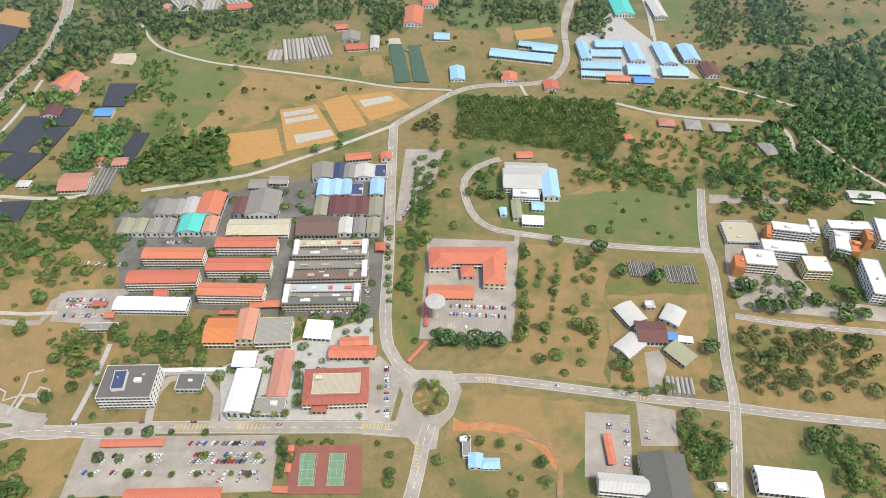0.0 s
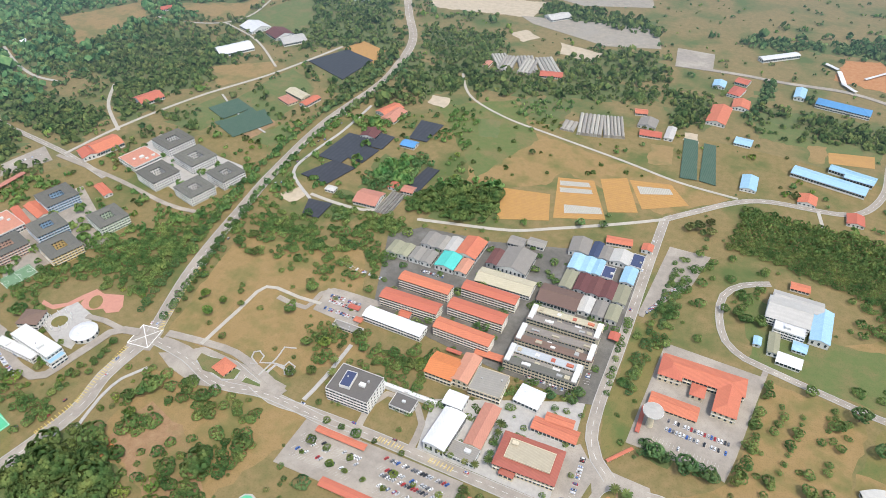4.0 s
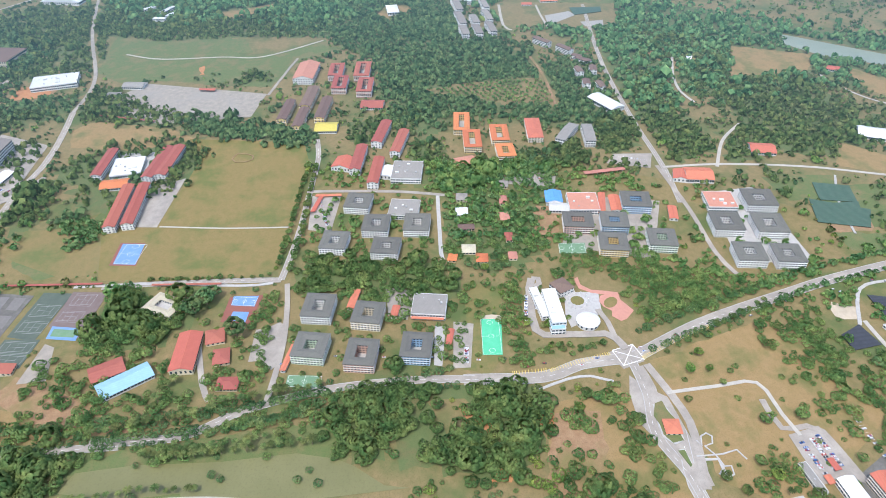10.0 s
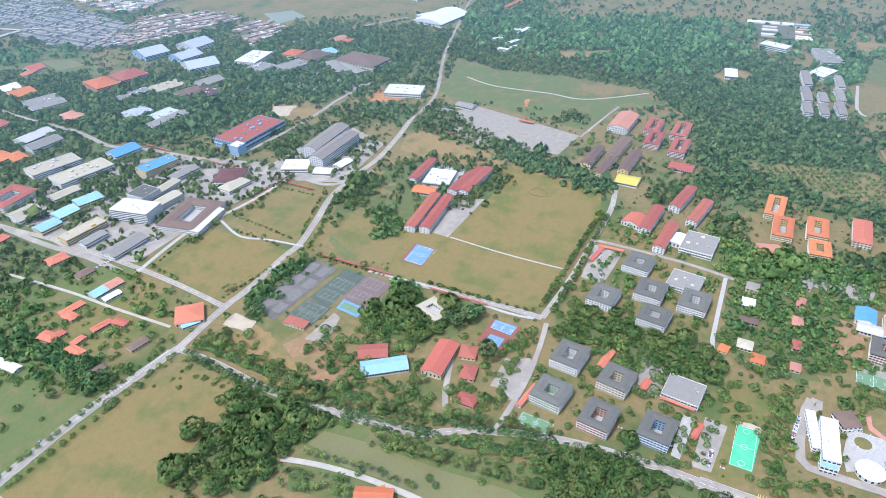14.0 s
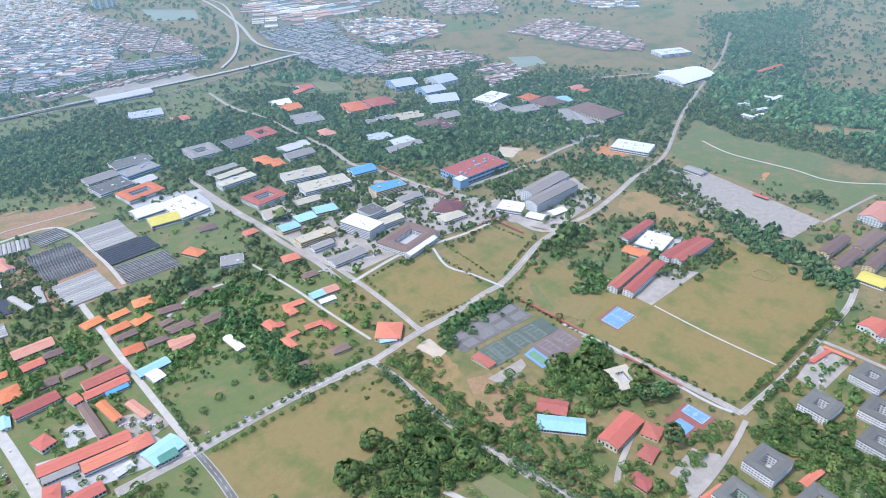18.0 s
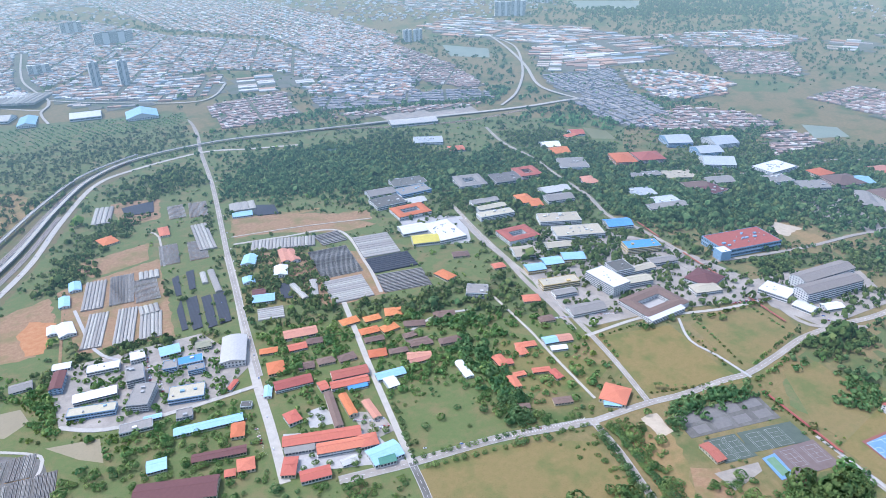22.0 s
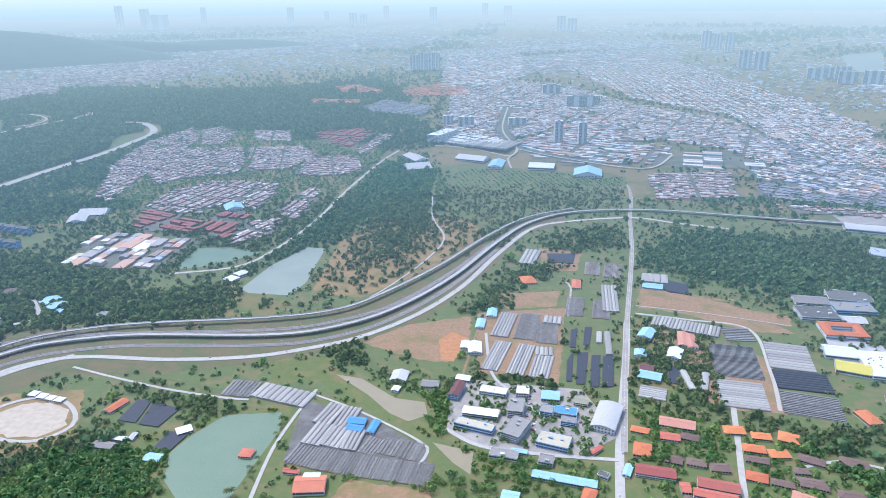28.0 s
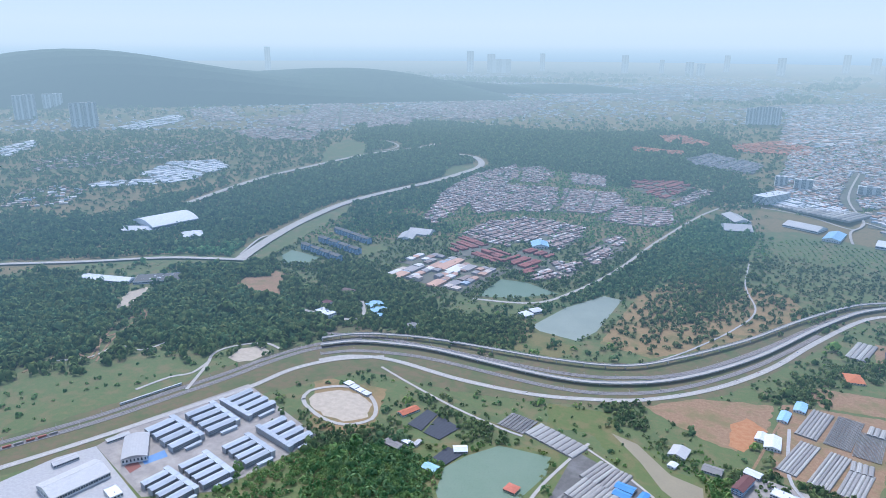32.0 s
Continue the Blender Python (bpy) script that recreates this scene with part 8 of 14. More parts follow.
wood("leaf", 7.7, 9, 0.87, (-973.6, 420.8), (-936.2, 466), (-864, 433.6), (-874.9, 371.6))
wood("leaf", 7.7, 8, 0.80, (-957.6, 94.3), (-959.1, 148), (-867.7, 146.4), (-819, 95.8))
wood("leaf", 7.7, 8, 0.74, (-1049.4, -1.1), (-1079.9, 172.2), (-995, 100.3), (-961.5, 25.5))
wood("leaf", 7.7, 8, 0.74, (-708, 431.8), (-672.7, 447.6), (-556.5, 438.1), (-575.2, 417.8))
wood("leaf", 8.6, 8, 0.80, (-932.8, 611), (-886.6, 680.6), (-802.9, 617), (-808.8, 541.3))
wood("leaf", 7.7, 8, 0.80, (-490.9, 465.2), (-463.8, 483.8), (-435.7, 463.3), (-456.2, 445.2))
wood("bush", 10, 7, 0.5, (-412.1, 159.5), (-425.8, 236.7), (-286.1, 263.7), (-295.1, 147.5), (-355.2, 144.5))
wood("grove", 11, 11, 0.7, (-385.6, 218.7), (-380.3, 257.7), (-333.7, 251.1), (-337.5, 219.2))
wood("grove", 12, 13, 0.7, (-339.4, 154.6), (-329.5, 204.4), (-283.2, 219.1), (-279.9, 191.5), (-298.5, 133.8))
wood("leaf", 8.6, 8, 0.64, (-692, 259.6), (-655, 371.9), (-607.6, 356.8), (-620.9, 241.5))
wood("leaf", 6.9, 7, 0.80, (-1029.2, -277.2), (-995, -211.3), (-921.3, -213.7), (-936.4, -259.2))
tree_row("leaf", 9, 8, (-658.9, -81.3), (-746.4, -65.9), (-914.4, -46.1))
tree_row("leaf", 9, 7, (-674.3, -95.5), (-751.5, -81.5), (-917.8, -56.3))
tree_row("leaf", 11, 6, (-671.5, -247.8), (-662.1, -182.5), (-654.5, -109.5), (-663.6, -95.7))
tree_row("palm", 9, 7, (-465.1, -155.5), (-466, -106), (-470.6, -43.6))
tree_row("palm", 10, 7, (-446, -259.4), (-451.4, -192.6), (-458.6, -145.6))
tree_row("leaf", 10, 6, (-490.8, 194.1), (-476.7, 223.8), (-480.5, 248.1))
tree_row("leaf", 12, 6, (-455.6, 302.3), (-487, 381.7), (-517.1, 452.2))
tree(-603.2, -184.3, 20, "dark")
tree(-617.6, -172.8, 20, "dark")
tree(-558.9, -135.3, 20, "dark")
tree(-627, -167.6, 20, "dark")
tree(-409.4, 214.3, 10, "leaf")
tree(-403.5, 227.9, 10, "leaf")
tree(-416.2, 205.2, 10, "leaf")
tree(-448, 411, 10, "leaf")
tree(-475.2, 417.8, 10, "leaf")
tree(-469.3, 435.8, 10, "leaf")
tree(-401.3, 193.2, 9, "light")
tree(-449.2, 335.7, 9, "light")
tree(-428.6, 317.7, 9, "light")
tree(-426.8, 336.4, 9, "light")
tree(-622.2, 148.7, 9, "light")
tree(-485, 198.3, 6, "leaf")
tree(-477.6, 201.8, 6, "leaf")
tree(-470.2, 208.5, 6, "leaf")
tree(-474, 218.3, 6, "leaf")
tree(-475.7, 226.7, 6, "leaf")
tree(-408, 341.8, 6, "leaf")
tree(-420.5, 355.9, 6, "leaf")
tree(-393.8, 298.5, 6, "leaf")
tree(-363.3, 368.5, 6, "leaf")
car_row(90, 0.7, -571.3, 186.8, -527, 174.3)
car_row(90, 0.6, -568.3, 196.1, -543.9, 191.9)
car_row(90, 0.6, -502.4, 104.1, -474.6, 98.8)
car_row(90, 0.7, -812.7, -42.9, -748.8, -34.4)
car_row(90, 0.5, -854, 405.4, -837, 445.1)
car_row(90, 0.6, -836.3, 189.7, -811.5, 284.9)

# ---- faculties, fields and the village ----
lay("playing_field", 0.1025, (-578.6, -623.8), (-706.2, -590.7), (-687.8, -478.1), (-694.1, -438.1), (-624.5, -464.2), (-564.1, -488.5), (-565, -530.9))
lay("playing_field", 0.1030, (-731.6, -575.1), (-812.5, -581.2), (-885.1, -543.6), (-857.4, -486.9), (-714.8, -447.7), (-704.7, -470.4))
lay("playing_field", 0.1035, (-749.1, -431.8), (-807.6, -425.2), (-803.3, -370.7), (-796.7, -322.9), (-805.8, -281.3), (-703.5, -290.3), (-691.9, -345.7))
lay("meadow", 0.0740, (-283.7, -632.9), (-366.6, -622), (-355, -523.9), (-257.8, -542.5), (-256.5, -563.4))
lay("meadow", 0.0745, (-358.9, -605.1), (-381.5, -588.4), (-374, -517.7), (-357.6, -524))
lay("playing_field", 0.1050, (-245.8, -512.6), (-327.6, -511.8), (-414.7, -472.7), (-444.3, -454.8), (-437.8, -376.6), (-420.5, -369.6), (-326.5, -378.3), (-299.5, -365.6), (-231.5, -440.1))
lay("dry_grass", 0.0655, (-490.2, -451.1), (-531.4, -421.8), (-520.3, -385.9), (-439.5, -276.6), (-452.3, -347.5))
lay("bare_soil", 0.1260, (-508.9, -368.3), (-539.3, -349.5), (-502.6, -292), (-446.2, -213.3), (-444.3, -238.3), (-461.1, -299.9))
sheet("water", "water", 0.1495, "murky green pond water", "water", (-389.9, -272.0), (-408.4, -262.8), (-408.1, -211.0), (-398.9, -138.0), (-396.9, -71.5), (-385.1, -36.5), (-374.4, -20.3), (-351.0, 3.7), (-345, 25), (-352, -162), (-372.3, -168.5), (-374.7, -222.6))
lay("meadow", 0.0800, (-364.1, -275.6), (-412.6, -268.6), (-425.9, -232.5), (-429, -129.5), (-427.1, -19.3), (-375.4, -24), (-334.7, -261.8))
lay("pavement", 0.2705, (-167.8, -661.2), (-196.7, -656.3), (-199, -633.4), (-165.5, -641.6))
lay("car_park", 0.2910, (-588.4, -737.5), (-600.6, -646.7), (-721.2, -627.7), (-904.8, -568.6), (-924.3, -630.7), (-904.9, -805), (-793, -976.6), (-654.2, -941.3))
lay("car_park", 0.2915, (-878.9, -550.8), (-894.5, -473.2), (-1052.3, -466.1), (-1105.5, -552.4), (-1004.1, -611.7), (-915, -624))
lay("car_park", 0.2920, (-218, -646.7), (-249.7, -625.9), (-248.3, -585.7), (-219.7, -597.3))
lay("pavement", 0.2725, (-133.8, -647.7), (-228.6, -600.8), (-242.2, -534.6), (-123, -579.7))
lay("bare_soil", 0.1330, (-238.7, -1348.3), (-392.9, -1278.9), (-479.9, -1160), (-403.9, -1158.9), (-215.9, -1270.3))
lay("bare_soil", 0.1335, (-216.6, -1159.1), (-407.4, -1058.1), (-381.3, -894.4), (-285.1, -897.6), (-235.2, -1137.9))
lay("pavement", 0.2740, (-532.9, -1195.1), (-650.4, -1099.9), (-599.3, -986.7), (-506.5, -1024.7))
lay("shade_net_net_black", 1.6145, (-293.4, -1386), (-330.2, -1366.4), (-325.3, -1312.3), (-283.4, -1324.8))
lay("shade_net_net_black", 1.6150, (-238, -1019.5), (-250.8, -1005.1), (-243.6, -955.3), (-226.7, -963.3))
lay("bare_soil", 0.1355, (-1264.8, -584.5), (-1313.9, -503.4), (-1264, -515.9), (-1239, -577))
lay("lawn", 0.0660, (-471.7, -688), (-559.1, -557.9), (-502.7, -523.4), (-390.8, -594.9))
lay("meadow", 0.0865, (-188.6, -912.3), (-391.8, -724.9), (-351.9, -638.2), (-147.6, -799.3))
lay("water", 0.1570, (-1600.9, -2933.7), (-1727.1, -2719.6), (-1616.5, -2532.5), (-1492.6, -2656.6))
lay("water", 0.1575, (-1801.1, -1168.2), (-1857.2, -1098.3), (-1804.7, -1026.6), (-1715.8, -1066.9))
lay("meadow", 0.0880, (-1273.1, -1563.6), (-1347.7, -1471.8), (-1269, -1341.9), (-1178.2, -1427))
sheet("water", "water", 0.1585, "murky green pond water", "water", (-1265.1, -1478.7), (-1298.7, -1419.4), (-1269, -1341.9), (-1218.1, -1378.5))
lay("meadow", 0.0890, (-2129.9, -1728.1), (-2245.3, -1490.4), (-2098.7, -1438.6), (-1962.7, -1538.2))
lay("meadow", 0.0895, (-1350.7, -460.4), (-1613.5, -466.5), (-1631.5, -386.9), (-1545.3, -232.8), (-1294.5, -171), (-1351.1, -328.3), (-1256.6, -377.5))
lay("bare_soil", 0.1200, (-2404, -583.2), (-2659.6, -507.7), (-2350.3, -431.4), (-2282.4, -515.8))
lay("meadow", 0.0705, (-351.1, -1732.5), (-614.6, -1562.4), (-826.4, -1341.2), (-788.5, -1117.9), (-537.7, -1273.2), (-284.1, -1503.5))
lay("sand_yard", 0.2210, (-1154.9, -762.3), (-1176.2, -712.5), (-1122.2, -704.2), (-1112.2, -739.3))
road("pale_road", 6, False, (-579.1, -630.3), (-680.8, -627.4), (-739.3, -607.2), (-811.3, -582.6), (-899.5, -565), (-939.4, -545.3))
road("concrete", 4, False, (-730.7, -597.6), (-700.5, -546.2), (-704.3, -500.9), (-703.6, -444.8))
road("pale_road", 4, False, (-526.1, -794.7), (-518, -680.6), (-508.9, -614.2), (-498.3, -513.8))
road("asphalt", 8, False, (-948, -441.6), (-882.5, -486.9), (-888.5, -545.9))
road("pale_road", 5, False, (-472.4, -779.2), (-420.3, -790.6), (-367.4, -773))
road("pale_road", 6, False, (-375.5, -901), (-394.9, -1012.8), (-402.5, -1167.3), (-300.5, -1195.6), (-207.2, -1211.7))
road("asphalt", 7, False, (-1169.4, -458.9), (-1314.8, -456.7), (-1611.2, -530.2), (-2118, -618.9), (-2496.3, -715.6))
road("asphalt", 7, False, (-861.8, -854.9), (-866.5, -662.4))
road("concrete", 4, False, (-674.9, -331.2), (-665.7, -240.2), (-643.7, -136.4), (-642.6, -100.2))
building("hip", "red", "cream", -521.9, -502.7, 34.9, 33.1, 215.7, 6, 1)
building("gable", "blue_pale", "white", -508.2, -492.4, 20.5, 9.6, 141.8, 4, 1)
building("hip", "red", "cream", -437.5, -639.7, 25.5, 15.2, 86.7, 4, 1)
building("hip", "red", "cream", -441.7, -631.9, 19.5, 11, 163.6, 4, 1)
building("hip", "red", "cream", -489.2, -653.2, 30, 11.8, 162.8, 4, 1)
building("hip", "red", "cream", -475.9, -643, 18.1, 13.3, 259.5, 4, 1)
building("hip", "red", "cream", -427.5, -591, 25.4, 11.1, 78.6, 4, 1)
building("hip", "red", "cream", -442.8, -600.4, 16.2, 8.6, 169.7, 4, 1)
building("hip", "red", "cream", -473.2, -593.2, 24.3, 9.5, 160.1, 4, 1)
building("hip", "red", "cream", -484.5, -576.1, 20.2, 10.7, 87.8, 4, 1)
building("gable", "blue_pale", "white", -526.7, -644.9, 20.9, 16.4, 165.7, 4, 1)
building("gable", "pink", "white", -547.2, -639.2, 20.6, 16.9, 162, 4, 1)
building("gable", "white", "white", -525.3, -623.2, 22.7, 10, 161.9, 4, 1)
building("gable", "white", "white", -384.2, -647.3, 37.6, 11.2, 84, 4, 1)
building("hip", "brown", "cream", -458.6, -527.9, 23.5, 11.3, 161.1, 4, 1)
building("hip", "brown", "cream", -408.4, -540.8, 15.6, 14.5, 152.2, 4, 1)
building("court", "brown", "white", -724.9, -644.5, 69.9, 92.5, 93.3, 9, 3)
building("gable", "white", "white", -716.3, -611.5, 69.7, 14.2, -177.9, 8, 3)
building("flat", "white", "white", -703.8, -727.9, 64.9, 36.6, 93.1, 19, 6)
building("flat", "slate", "white", -749.6, -750.2, 35.9, 35.2, 172.4, 17, 5)
building("gable", "beige", "white", -747.1, -711, 55.6, 21.7, 167.6, 10, 3)
building("gable", "beige", "white", -785.6, -737, 48.7, 18.5, 174.1, 10, 3)
building("gable", "grey", "white", -840.5, -743.5, 49.4, 20.6, 165.8, 8, 2)
building("hip", "maroon", "white", -854.3, -661.2, 49.5, 46.6, 196.5, 7, 2)
building("hip", "beige", "white", -828.5, -636.5, 45.9, 26.6, 164.1, 7, 2)
building("gable", "grey", "white", -624.9, -684.6, 58.2, 26, 170.1, 7, 2)
building("flat", "beige", "yellow", -638.5, -770.9, 64.7, 23.1, 166, 10, 3)
building("gable", "grey", "white", -626.2, -741.4, 36.9, 16.8, 168.5, 8, 2)
building("vault", "blue_pale", "yellow", -634.6, -833.2, 32.7, 24.5, 165.7, 8, 2)
building("vault", "blue_pale", "yellow", -674.1, -837.7, 33.9, 27.3, 165.9, 8, 2)
building("vault", "blue_pale", "yellow", -717.3, -833.9, 38.7, 27.9, 155, 8, 2)
building("gable", "beige", "white", -653.2, -894.5, 39.8, 39.5, 164.8, 8, 2)
building("gable", "beige", "white", -722.4, -885.2, 44.1, 23.2, 163.6, 8, 2)
building("court", "brick_red", "white", -686.2, -961.1, 59.3, 70.3, 87.1, 10, 3)
building("flat", "beige", "white", -798.9, -981.9, 82.6, 41.5, 156.6, 9, 3)
building("flat", "beige", "white", -790.7, -911.9, 93.1, 44.8, 159, 10, 3)
building("court", "orange_roof", "white", -562.2, -1171.9, 71, 54.3, 178.2, 9, 2)
building("gable", "white", "white", -525.9, -1089.2, 49.4, 38.3, 172.6, 7, 1)
building("gable", "yellow_roof", "white", -526, -1034.8, 49.9, 35.8, 163.3, 7, 1)
building("flat", "white", "white", -574.2, -1049.5, 54.3, 87.4, 177.4, 8, 2)
building("gable", "blue", "white", -883.1, -903.8, 50, 35.6, 161.2, 8, 2)
building("flat", "blue", "yellow", -848.2, -802.1, 64.3, 31.7, 161.2, 12, 4)
building("flat", "brick_red", "blue", -1012.9, -721.2, 121.1, 64.7, 169.4, 15, 2)
building("flat", "white", "blue", -944.7, -704.1, 20.8, 21.5, 168.6, 17, 0)
building("gable", "taupe", "white", -1016.2, -563.3, 113, 30.6, 175.3, 19, 5)
building("gable", "taupe", "white", -987.9, -533, 116, 28, 172.5, 19, 5)
building("flat", "white", "white", -918.6, -572.4, 45.4, 36.9, 106.1, 8, 2)
building("gable", "beige", "white", -1015.9, -527.4, 35.4, 14.2, 166.7, 5, 1)
building("gable", "white", "white", -952.7, -500.7, 30.8, 17.7, 164, 5, 1)
building("gable", "white", "white", -916.3, -520.1, 30.5, 21.8, 98.9, 5, 1)
building("flat", "white", "white", -1302.8, -522.1, 79.4, 52.6, 98.6, 9, 2)
building("vault", "white", "white", -1876, -633.2, 142.6, 98.2, 164.4, 8, 1)
building("vault", "white", "white", -1891, -666.7, 76.1, 49.2, 141.5, 8, 1)
building("flat", "white", "white", -2105.3, -764.7, 102.2, 63.5, 143.7, 10, 3)
building("gable", "orange_roof", "white", -2082.7, -472.5, 126.6, 14.4, 163.7, 5, 1)
building("hip", "orange_roof", "cream", -364.9, -830.4, 27.1, 22.6, 161, 4, 1)
building("gable", "pink", "cream", -346.6, -706.2, 33.1, 16.3, 158.4, 4, 1)
building("hip", "brown", "cream", -362.1, -737.8, 33.3, 14, 171.1, 4, 1)
building("hip", "brown", "cream", -377.8, -783.7, 31.5, 14.8, 158.6, 4, 1)
building("hip", "brown", "cream", -402.9, -717.6, 33.4, 14.2, 169.3, 4, 1)
building("hip", "brown", "cream", -429, -784, 33.1, 18.7, 158.9, 4, 1)
building("hip", "orange_roof", "cream", -491, -893.3, 33.7, 21.2, 105.3, 5, 1)
building("hip", "brown", "cream", -554.2, -949.8, 29.7, 19.2, 161, 4, 1)
building("flat", "grey", "white", -508, -816.3, 34.6, 31.1, 145.9, 9, 3)
building("hip", "red", "cream", -571.7, -756, 27, 20.6, 158.5, 4, 1)
building("hip", "brown", "cream", -556.2, -694.4, 23.5, 15.3, 164.8, 4, 1)
building("hip", "red", "cream", -588.3, -876.8, 21.7, 17.8, 172.3, 4, 1)
building("flat", "slate", "white", -108.8, -720.7, 13.6, 10.5, 154.9, 4, 1)
building("gable", "blue_pale", "white", -140.2, -733.4, 23, 9.4, 251.7, 4, 1)
tunnel(-258.4, -971.3, 11.2, 57.1, -174.7, 1, "film", 4)
tunnel(-283.3, -968.7, 14, 57.2, 164.6, 1, "film", 4)
tunnel(-198.7, -926.8, 35.6, 40.1, -102.9, 6, "film", 3)
building("gable", "blue_pale", "white", -200.8, -973.9, 34.6, 24.2, 163.8, 5, 1)
building("gable", "maroon", "white", -199.6, -999, 20.5, 19.5, 166.4, 4, 1)
building("gable", "pink", "white", -275.1, -1107.3, 52, 16.7, 261.2, 5, 1)
building("gable", "pink", "white", -287.7, -1100.7, 49, 17.5, 267.7, 5, 1)
building("gable", "white", "white", -252.3, -1052.8, 36.2, 22.7, 252, 5, 1)
building("gable", "blue_pale", "white", -215.6, -1122.8, 37.5, 24.3, 246.3, 5, 1)
building("gable", "blue_pale", "white", -195.4, -1049.4, 21.4, 19.6, 260.7, 4, 1)
tunnel(-290.3, -1164.4, 119.1, 43, 161.5, 18, "film", 3.5)
tunnel(-348.4, -1045.2, 113.1, 73.6, 84.4, 22, "shade", 2.5)
tunnel(-376.3, -1143.6, 52.2, 50.8, 91.6, 6, "shade", 2.5)
tunnel(-331.7, -938.5, 78, 68.2, 83.5, 12, "film", 3)
tunnel(-439.3, -1069.4, 91.7, 68.7, 81.5, 10, "film", 3)
tunnel(-434.8, -989.9, 57.9, 79.6, 83.3, 8, "net_black", 3)
tunnel(-425.3, -920.1, 65.3, 82.7, 79.3, 10, "shade", 2.5)
tunnel(-273.1, -1393.6, 46.7, 45, 172.5, 3, "film", 3)
wood("dark", 8.6, 9, 0.45, (-369.2, -1794.3), (-515.9, -1709.3), (-885.4, -1428.7), (-802.3, -1176.2), (-800.3, -1056.9), (-688.8, -1097.7), (-661.9, -1266), (-515.6, -1277.2), (-284.1, -1503.5))
wood("leaf", 8.6, 9, 0.80, (-1019.9, -1521.5), (-1166, -1510.3), (-1162.1, -1273.1), (-1207.6, -1077), (-1234.5, -857.4), (-1153.2, -739.4), (-1036.3, -828.1), (-919.6, -1013.4), (-872.5, -1228.4))
wood("leaf", 9.5, 9, 0.64, (-673.8, -1115.1), (-897.8, -990.1), (-968.7, -772.5), (-884.3, -676.7), (-718.7, -798.2), (-599.7, -869.6))
wood("leaf", 8.6, 9, 0.68, (-452.4, -865), (-587.2, -853.1), (-576.9, -724.1), (-453.1, -676.8), (-410.4, -767.8))
wood("leaf", 10.3, 8, 0.58, (-471.7, -688), (-559.1, -557.9), (-502.7, -523.4), (-394.2, -510.4), (-390.8, -594.9))
wood("dark", 6.9, 11, 0.97, (-422.3, -701), (-445.1, -685.8), (-410.2, -508.1), (-385.9, -519.5), (-410.3, -608.4))
wood("leaf", 8.6, 8, 0.58, (-338.8, -725.1), (-405.1, -689.8), (-366.6, -622), (-316.4, -660.7))
wood("dark", 7.7, 11, 0.97, (-570.6, -466.2), (-681.2, -435.7), (-663.9, -414), (-563, -443.4))
wood("grove", 14, 18, 0.9, (-344.1, -393.3), (-394.4, -376.7), (-433.3, -345.5), (-449.5, -281.4), (-408.3, -272.6), (-380.9, -292.2), (-324.5, -294.6), (-311.2, -371.9))
wood("leaf", 6.9, 8, 0.87, (-491.2, -466.4), (-465.8, -401.4), (-453.9, -332.8), (-446.6, -246.6), (-427.7, -243.9), (-432.6, -331.3), (-441.9, -406.4))
wood("grove", 13, 16, 0.9, (-593.1, -289.9), (-649.5, -261.4), (-635.2, -228.4), (-623.5, -185.1), (-580.4, -190.9), (-563.1, -235.8))
wood("grove", 12, 15, 0.9, (-828.4, -465.3), (-927, -471.5), (-942.6, -418.4), (-872.8, -409.7), (-789.5, -428.6))
wood("dark", 7.7, 10, 0.90, (-820, -398.9), (-850.5, -364.4), (-777.6, -313), (-746.7, -347.6))
wood("leaf", 8.6, 9, 0.74, (-508.9, -339.3), (-561.8, -324.6), (-492.5, -277.7), (-476.1, -295.8))
wood("leaf", 7.7, 9, 0.84, (-1104.7, -748.2), (-1083.8, -638.8), (-950.8, -600.2), (-979.9, -697.9))
wood("leaf", 8.6, 9, 0.80, (-1172.5, -668.8), (-1197.4, -506.8), (-1162.6, -466.7), (-1110.1, -567.1))
wood("leaf", 7.7, 9, 0.80, (-1258.7, -478), (-1267.6, -425.3), (-1110.8, -255.9), (-1073.6, -269.3), (-1136.8, -421.8))
wood("leaf", 8.6, 9, 0.80, (-1299.1, -520.7), (-1719.2, -601.7), (-1880.9, -480), (-1764.5, -286.9), (-1513.4, -225), (-1578.9, -393.5), (-1402.9, -446.7))
wood("leaf", 9.5, 9, 0.80, (-1616.7, -877.9), (-1852.8, -672.6), (-1651.2, -546.2), (-1320.5, -543.3), (-1333.5, -740.1))
wood("dark", 9.5, 10, 0.87, (-2720.8, -870.9), (-3053.8, -604.9), (-1993.8, -343.5), (-2000.7, -577.7))
wood("leaf", 9.5, 9, 0.74, (-1388.2, -1239.3), (-1761.1, -963), (-1710.4, -764.1), (-1403, -911.2), (-1223.8, -1091.6))
wood("leaf", 7.7, 8, 0.68, (-193.7, -926.5), (-399.6, -736.8), (-342.2, -649.1), (-152.4, -794))
wood("leaf", 7.7, 8, 0.80, (-327.9, -1032.8), (-342.2, -890.2), (-464.4, -851.5), (-399.4, -780.2), (-287.3, -884.2), (-286.1, -977.3))
wood("leaf", 7.7, 8, 0.80, (-255.1, -1049.6), (-312.4, -997.5), (-259, -894.5), (-204.2, -1045.7))
wood("leaf", 7.7, 8, 0.74, (-162, -536.9), (-212.8, -525.4), (-208.7, -507.4), (-174.3, -502.6))
wood("bush", 8, 5, 0.5, (-403.3, -500.3), (-463.8, -464.4), (-439.6, -361.5), (-425, -390.8))
